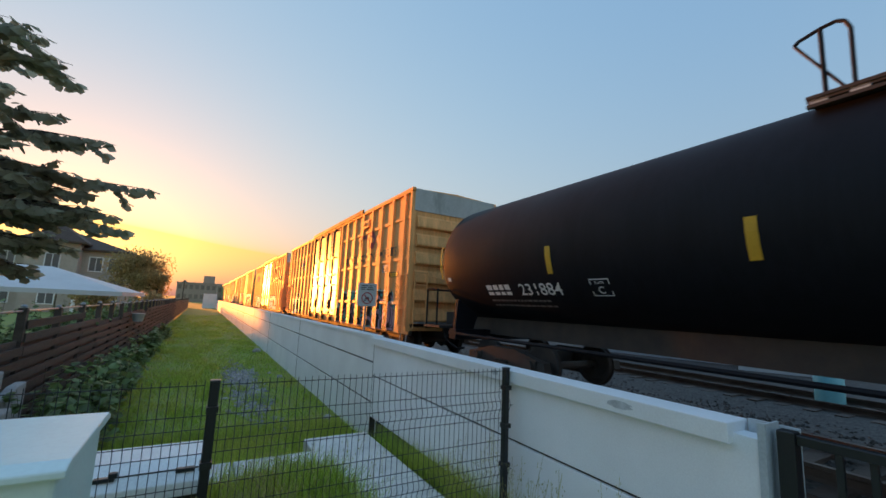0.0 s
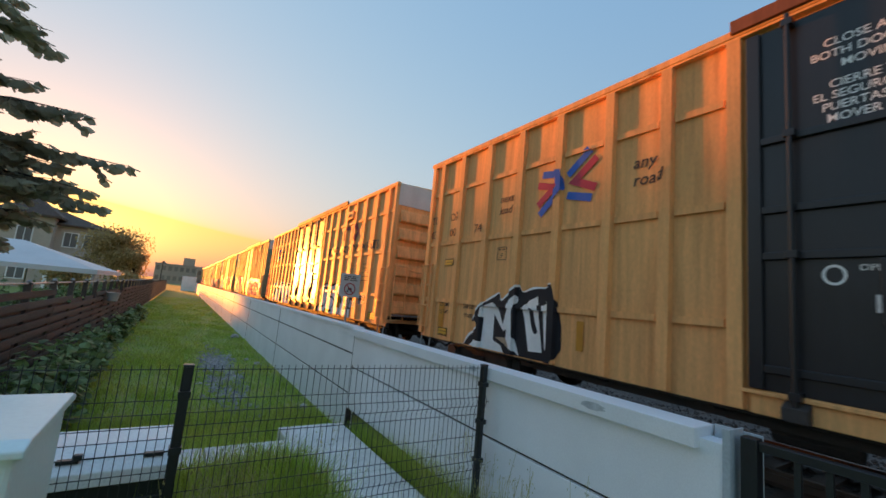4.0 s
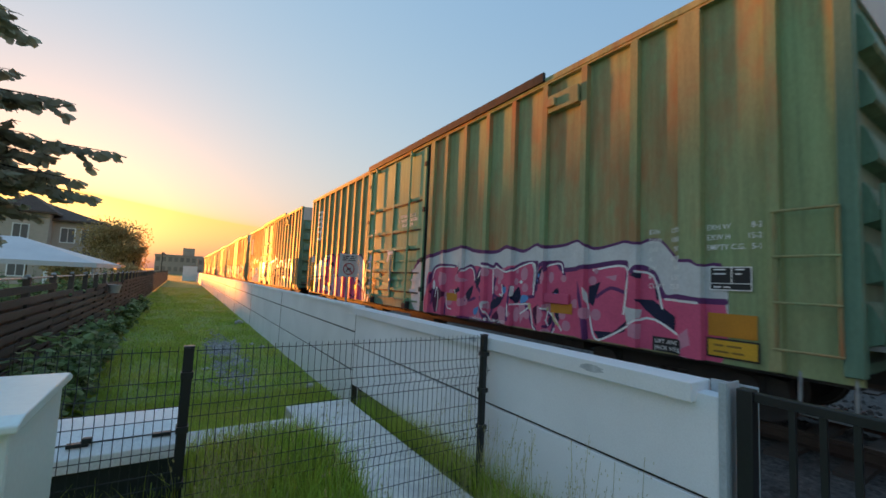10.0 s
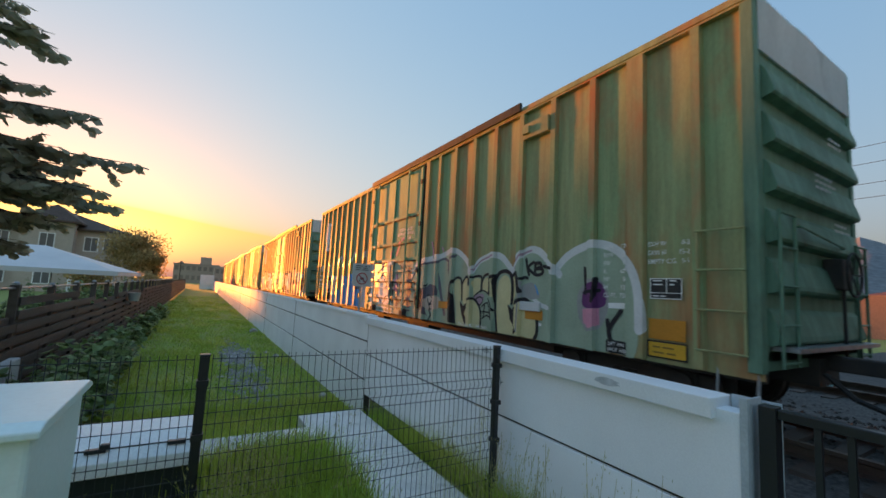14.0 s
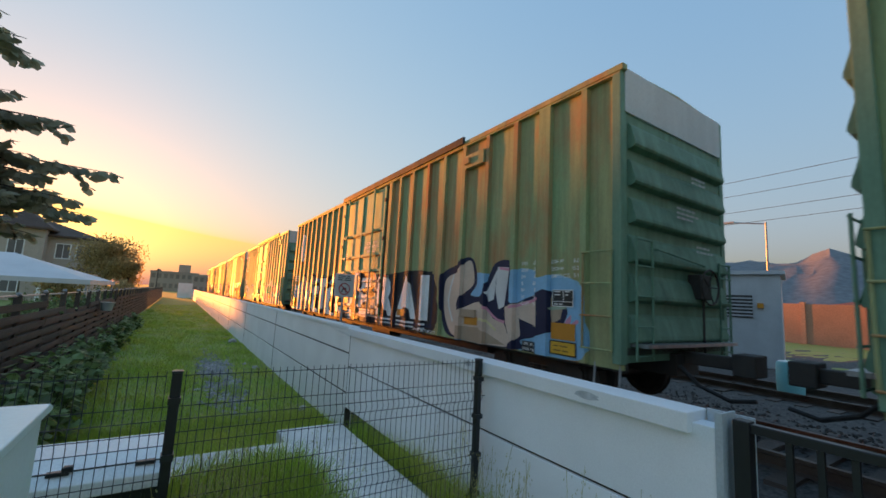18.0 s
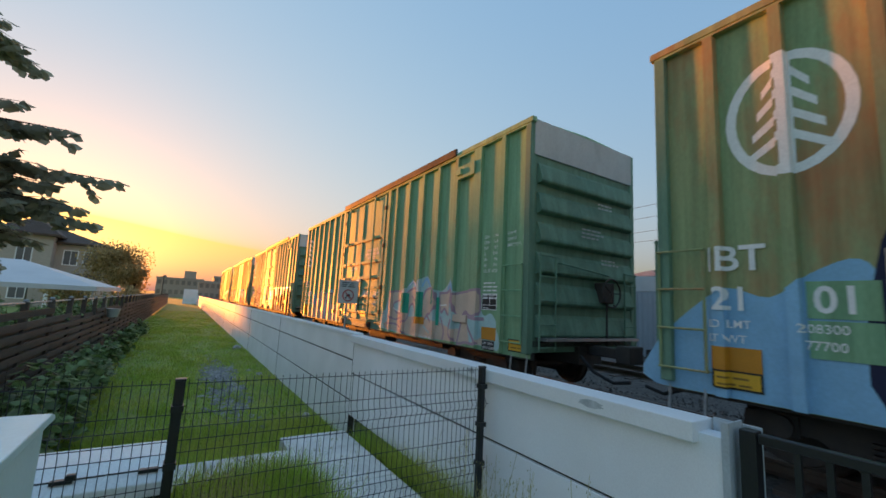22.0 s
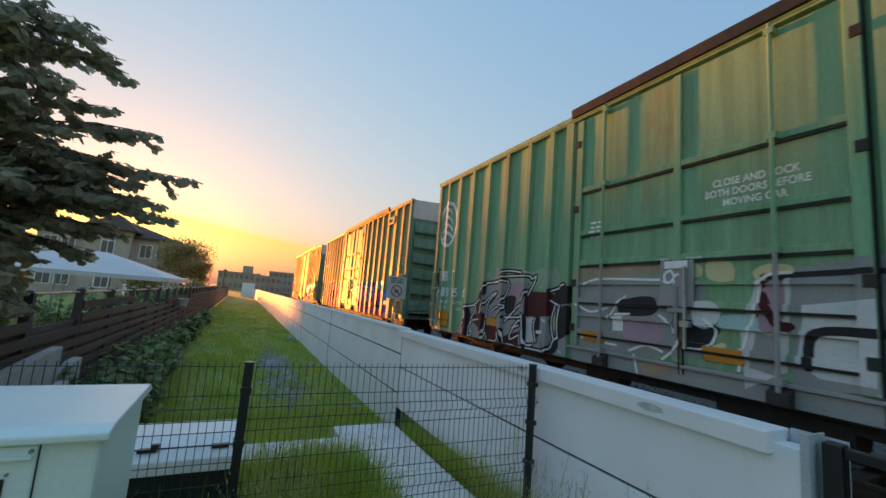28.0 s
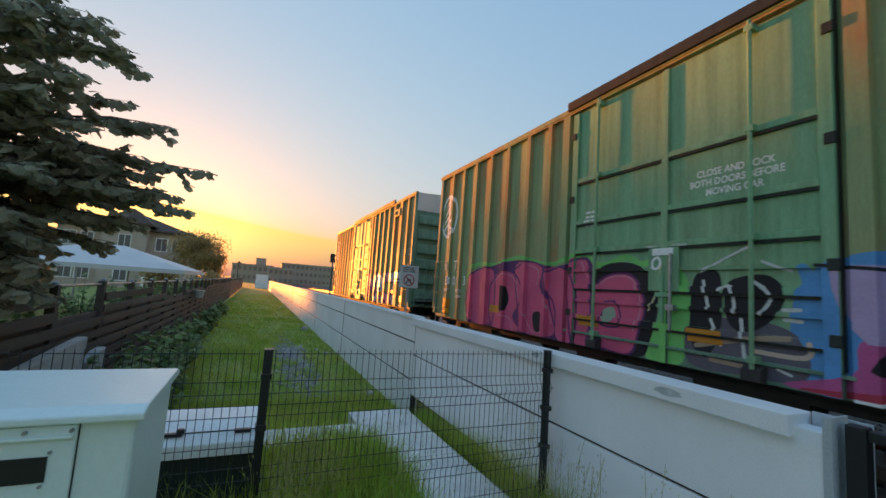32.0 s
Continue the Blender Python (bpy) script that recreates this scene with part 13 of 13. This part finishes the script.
far_tree(-5.9, 52, -0.7, 7.3, 3.1, 401, "dark rounded garden tree beside the house", clump=0.26, count=6500)
far_tree(-4.2, 50, -0.7, 5.4, 1.9, 402, "low dark garden tree behind the fence", clump=0.26, count=3600)
far_tree(-4.2, 44, -0.7, 2.9, 1.5, 404, "low dark garden tree behind the fence", count=1600)
far_tree(-6.6, 36, -0.7, 3.2, 1.6, 403, "small dark garden tree before the house", count=1800)


# ---- white canopy and the house ----
CANOPY = material("white canopy sheet", (0.62, 0.63, 0.64), 0.55, vary=0.1, scale=0.8, bump=0.1)
canopy = thing("canopy", "white hipped canopy roof over a garden", "canopy", at=(-6.9, 26, -0.7))
v = [(-4.2, -4, 2.38), (3.9, -4, 2.38), (3.9, 4, 2.38), (-4.2, 4, 2.38), (-0.6, 0, 3.45), (0.6, 0, 3.45)]
part("roof", Shape().add(v, [(0, 1, 5, 4), (1, 2, 5), (2, 3, 4, 5), (3, 0, 4)]), CANOPY, canopy)
part("valance", Shape().box(-4.2, 3.9, -4.02, -3.98, 2.20, 2.39).box(3.88, 3.92, -4, 4, 2.20, 2.39), CANOPY, canopy)
for x in (-4.1, 0, 3.8):
    for y in (-3.9, 3.9):
        part("pole", Shape().tube((x, y, 0), (x, y, 2.3), 0.04), GALV, canopy)

STUCCO = material("tan stucco", (0.56, 0.48, 0.40), 0.9, vary=0.1, scale=1.5, grain=0.1, bump=0.3)
ROOF = material("brown roof tiles", (0.11, 0.07, 0.05), 0.8, scale=2, grain=0.2, grain_scale=8, bump=0.5)
PANE = material("window glass", (0.16, 0.16, 0.16), 0.12, bump=0, vary=0.1)


def hip_roof(x0, x1, y0, y1, z, rise, over=0.6):
    x0, x1, y0, y1 = x0 - over, x1 + over, y0 - over, y1 + over
    k = min(x1 - x0, y1 - y0) / 2
    if x1 - x0 > y1 - y0:
        a, b = (x0 + k, (y0 + y1) / 2, z + rise), (x1 - k, (y0 + y1) / 2, z + rise)
    else:
        a, b = ((x0 + x1) / 2, y0 + k, z + rise), ((x0 + x1) / 2, y1 - k, z + rise)
    v = [(x0, y0, z), (x1, y0, z), (x1, y1, z), (x0, y1, z), (x0, y0, z - 0.2), (x1, y0, z - 0.2), (x1, y1, z - 0.2), (x0, y1, z - 0.2), a, b]
    s = Shape()
    faces = [(4, 5, 1, 0), (5, 6, 2, 1), (6, 7, 3, 2), (7, 4, 0, 3), (7, 6, 5, 4)]
    faces += [(0, 1, 9, 8), (1, 2, 9), (2, 3, 8, 9), (3, 0, 8)] if x1 - x0 > y1 - y0 else [(0, 1, 8), (1, 2, 9, 8), (2, 3, 9), (3, 0, 8, 9)]
    return s.add(v, faces)


def window(parent, x, y, z, w, h):
    win = part("window", Shape().add([], []).box(x - w / 2, x + w / 2, y - 0.05, y - 0.02, z, z + h), PANE, parent, "dark reflecting window")
    part("frame", Shape().box(x - w / 2 - 0.1, x - w / 2, y - 0.09, y, z - 0.1, z + h + 0.1).box(x + w / 2, x + w / 2 + 0.1, y - 0.09, y, z - 0.1, z + h + 0.1).box(x - w / 2, x + w / 2, y - 0.09, y, z + h, z + h + 0.1).box(x - w / 2, x + w / 2, y - 0.09, y, z - 0.1, z), WHITE, win)
    part("mullion", Shape().box(x - 0.03, x + 0.03, y - 0.08, y - 0.05, z, z + h), WHITE, win)


def house():
    h = thing("house", "two-storey tan stucco house with brown hipped roofs", "house", at=(0, 0, -0.7))
    part("wall", Shape().box(-21.0, -8.2, 60, 72, 0, 7.0), STUCCO, h)
    part("wall", Shape().box(-16.5, -12.2, 58.6, 60, 0, 7.6), STUCCO, h)
    part("roof", hip_roof(-21, -8.2, 60, 72, 7.1, 2.4), ROOF, h)
    part("roof", hip_roof(-16.5, -12.2, 58.6, 66, 7.7, 2.0), ROOF, h)
    part("porch_roof", Shape().prism([(57.6, 3.1), (60, 3.75), (60, 3.1)], "x", -12.1, -8.0), ROOF, h)
    part("band", Shape().box(-21.05, -8.15, 59.9, 60, 3.0, 3.2), WHITE, h)
    for x in (-11.9, -10.6, -9.3, -8.2):
        part("column", Shape().box(x - 0.15, x + 0.15, 57.75, 58.05, 0, 3.1), WHITE, h)
    for x in (-10.9, -9.2, -14.3, -18.2, -19.8):
        y = 58.6 if -16.5 < x < -12.2 else 60
        window(h, x, y, 4.7, 1.1, 1.5)
        window(h, x, y, 0.9, 1.2, 1.7)
    part("vent_pipe", Shape().tube((-13.4, 64, 8.2), (-13.4, 64, 9.2), 0.12), GALV, h)
    k = thing("house", "pale two-storey house with low hipped roof, farther off", "house", "", (0, 0, -0.7))
    part("wall", Shape().box(-40, -24, 66, 80, 0, 5.6), STUCCO, k)
    part("roof", hip_roof(-40, -24, 66, 80, 5.6, 2.2), ROOF, k)
    for x in (-37, -33, -29, -26):
        window(k, x, 66, 3.5, 1.2, 1.4)


house()

# ---- far end of the strip and the skyline ----
endwall = part("end_wall", Shape().box(0.2, 2.7, 98.0, 98.3, -0.9, 2.3), CONCRETE)
tagged(endwall, "taller pale concrete wall across the far end", "wall", kind="structure")
# wall and pane colours warmed and drawn together to imitate distant haze
HAZE_PANE = material("far window glass with haze tint", (0.26, 0.21, 0.17), 0.3, bump=0, vary=0.1)
HAZE_WALL = material("pale plaster with haze tint", (0.46, 0.37, 0.29), 0.9, vary=0.12, scale=0.2, bump=0.1)


def block(name, label, x0, x1, y0, y1, z1, floors, bays_, roofline=()):
    b = thing(name, label, "building", "distant buildings", (0, 0, -0.7))
    part("wall", Shape().box(x0, x1, y0, y1, 0, z1), HAZE_WALL, b)
    part("parapet", Shape().box(x0 - 0.2, x1 + 0.2, y0 - 0.2, y0, z1 - 0.4, z1 + 0.3), HAZE_WALL, b)
    for f in range(floors):
        for k in range(bays_):
            w = (x1 - x0) / bays_
            x = x0 + w * (k + 0.5)
            z = (z1 / floors) * (f + 0.35)
            part("window", Shape().box(x - w * 0.3, x + w * 0.3, y0 - 0.1, y0 - 0.02, z, z + z1 / floors * 0.45), HAZE_PANE, b)
    for rx0, rx1, rz in roofline:
        part("roof_block", Shape().box(rx0, rx1, y0 + 1, y1 - 1, z1, rz), HAZE_WALL, b)
    return b


block("building", "low pale flat-roofed building on the skyline", -9.5, 7.0, 200, 215, 7.8, 2, 8, ((-0.2, 4.0, 11.2), (-7.5, -6.6, 8.9)))
block("building", "long pale office block with window bands", 11.0, 36.0, 205, 220, 9.8, 3, 12)
block("building", "low pale hall beside the railway", 4.0, 12.0, 150, 160, 6.0, 2, 5)
tower = thing("signal_mast", "dark signal mast with round head beside the railway", "signal mast", at=(11.0, 66, -0.4))
part("mast", Shape().tube((0, 0, 0), (0, 0, 5.6), 0.09), DARK, tower)
part("signal_head", Shape().box(-0.45, 0.45, -0.12, 0.12, 5.2, 6.6), DARK, tower, bevel=0.05)
pole = thing("utility_pole", "thin dark wooden utility pole on the skyline", "pole", at=(-4.6, 130, -0.7))
part("shaft", Shape().tube((0, 0, 0), (0, 0, 6.6), 0.12, 0.09), BARK, pole)
part("crossarm", Shape().box(-0.8, 0.8, -0.06, 0.06, 6.0, 6.15), BARK, pole)

# ---- beyond the railway ----
SALMON = material("salmon block wall", (0.55, 0.30, 0.20), 0.9, vary=0.15, scale=0.6, grain=0.1, grain_scale=12, bump=0.4)
wall_far = thing("wall_far", "salmon block wall beyond the railway", "wall", kind="structure", at=(44, 0, -0.4))
for i in range(14):
    part("wall_panel", Shape().box(0, 0.2, -40 + 4.0 * i, -36.04 + 4.0 * i, 0, 3.35), SALMON, wall_far)
    part("pilaster", Shape().box(-0.1, 0.3, -40.2 + 4.0 * i, -39.85 + 4.0 * i, 0, 3.5), SALMON, wall_far)
TERRACOTTA = material("terracotta roof tiles", (0.30, 0.10, 0.06), 0.8, scale=2, grain=0.2, bump=0.4)
for y0, y1 in ((-14, -2), (2, 13)):
    hs = thing("house", "low salmon house with terracotta hipped roof", "house", "houses beyond the railway", (0, 0, -0.4))
    part("wall", Shape().box(52, 62, y0, y1, 0, 3.2), SALMON, hs)
    part("roof", hip_roof(52, 62, y0, y1, 3.2, 1.6), TERRACOTTA, hs)
SHED = material("pale corrugated steel", (0.50, 0.53, 0.56), 0.5, 0.2, vary=0.12, scale=1.5, bump=0.1)
shed = thing("shed", "white steel equipment shed with louvred vent", "shed", at=(19.8, 6.0, -0.4))
shed.rotation_euler = (0, 0, radians(16))
part("wall", Shape().box(0, 3.0, 0, 2.5, 0, 3.75), SHED, shed)
part("roof", Shape().box(-0.15, 3.15, -0.15, 2.65, 3.75, 3.9), SHED, shed)
vent = part("vent", Shape().box(-0.05, 0, 0.9, 1.8, 2.0, 2.9), DARK, shed)
for i in range(6):
    part("louvre", Shape().box(-0.09, -0.05, 0.9, 1.8, 2.05 + 0.14 * i, 2.11 + 0.14 * i), SHED, vent)
part("door", Shape().box(-0.04, 0, 0.15, 0.75, 0.1, 2.1), SHED, shed)
part("lamp_box", Shape().box(-0.12, 0, 0.55, 0.75, 2.4, 2.6), CAR_ORANGE, shed)
CONTAINER = material("blue-grey corrugated steel", (0.34, 0.39, 0.45), 0.5, 0.1, vary=0.12, scale=1.5, bump=0.1)
cont = thing("container", "blue-grey corrugated steel container beside the railway", "container", at=(20.6, 9.2, -0.4))
cont.rotation_euler = (0, 0, radians(16))
part("body", Shape().box(0, 2.4, 0, 6.0, 0, 4.1), CONTAINER, cont)
rib = Shape().box(-0.012, 0, 0, 0.12, 0.15, 3.28).mesh("corrugation", CONTAINER)
for i in range(24):
    part("corrugation", rib, None, cont).location = (0, 0.1 + 0.245 * i, 0)
part("upper_panel", Shape().box(-0.02, 0.0, 0.0, 6.0, 3.32, 4.08), SHED, cont, "pale upper panel")
drum = thing("drum", "pale cyan plastic drum standing beyond the tracks", "drum", at=(13.9, 4.1, -0.38))
part("drum_body", Shape().lathe([(0, 0.27), (0.05, 0.29), (0.42, 0.30), (0.46, 0.30), (0.82, 0.29), (0.88, 0.26)], 20, "z"), material("cyan plastic", (0.25, 0.62, 0.68), 0.4, bump=0.02), drum, smooth=True)
part("drum_lid", Shape().lathe([(0.88, 0.24), (0.90, 0.24), (0.91, 0.05)], 20, "z"), WHITE, drum, smooth=True)
lamp = thing("street_lamp", "tall grey street lamp beyond the railway", "street lamp", at=(28.5, 9.2, -0.4))
part("pole", Shape().tube((0, 0, 0), (0, 0, 7.6), 0.09, 0.05), GALV, lamp)
part("arm", Shape().tube((0, 0, 7.5), (-0.2, 1.6, 7.75), 0.04), GALV, lamp)
part("lamp_head", Shape().box(-0.3, -0.1, 1.5, 2.1, 7.7, 7.82), GALV, lamp, bevel=0.02)
lines = thing("power_line", "four dark overhead wires on wooden poles beyond the railway", "power line", at=(30, 0, 0))
for z, dx in ((10.4, -0.8), (9.9, 0.8), (8.45, -0.6), (7.95, 0.6)):
    pts = [(dx, -70 + 10 * k, z - 0.9 * (1 - ((k % 7) / 3.5 - 1) ** 2) * 0.5) for k in range(22)]
    part("wire", Shape().bar(pts, 0.016, 4), DARK, lines)
for y in (-70, 0, 70, 140):
    if y:
        part("pole", Shape().tube((0, y, -0.4), (0, y, 11), 0.16, 0.11), BARK, lines)
        part("crossarm", Shape().box(-1, 1, y - 0.06, y + 0.06, 10.2, 10.35), BARK, lines)


# scrub colour shifted to blue-grey to carry the haze of distance
HILL = material("scrub hill with haze tint", (0.17, 0.19, 0.21), 0.95, second=(0.21, 0.22, 0.23), scale=0.01, grain=0.15, grain_scale=0.08, bump=0)


def hills():
    s = Shape()
    cols, rows_ = 90, 10
    for i in range(cols):
        a = radians(36 + 118 * i / (cols - 1))
        base = 0.78 + 0.10 * math.sin(i * 0.13 - 2.4) + 0.10 * noise.noise((i * 0.21, 0, 5))
        edge = min(1, i / 16) * min(1, (cols - 1 - i) / 10)
        for j in range(rows_):
            d = 900 + 110 * j
            h = 235 * max(base, 0.1) * edge * math.sin(math.pi * j / (rows_ - 1) * 0.5) ** 1.2 * (1 + 0.18 * noise.noise((i * 0.4, j * 0.6, 2)))
            s.v.append((d * math.sin(a), d * math.cos(a), h - 3))
    for i in range(cols - 1):
        for j in range(rows_ - 1):
            a = i * rows_ + j
            s.f.append((a, a + 1, a + rows_ + 1, a + rows_))
    tagged(part("hills", s, HILL, smooth=True), "scrub-covered hills beyond the railway, haze put into their colour", "hills", kind="structure")


hills()


def motions():
    for car, y0 in CARS:
        walk(car, [(t, pose(TRACK_X, y0 + s, RAIL_Z)) for t, s in TRAVEL])
    # the wheelsets roll on the rails, less than a quarter turn from row to row
    times = [0.11 * k for k in range(291)] + [32.0]
    run = np.interp(times, [t for t, s in TRAVEL], [s for t, s in TRAVEL])
    for axle, y in AXLES:
        walk(axle, [(t, pose(0, y, 0.455, math.degrees(-s / 0.455) % 360)) for t, s in zip(times, run)])


motions()
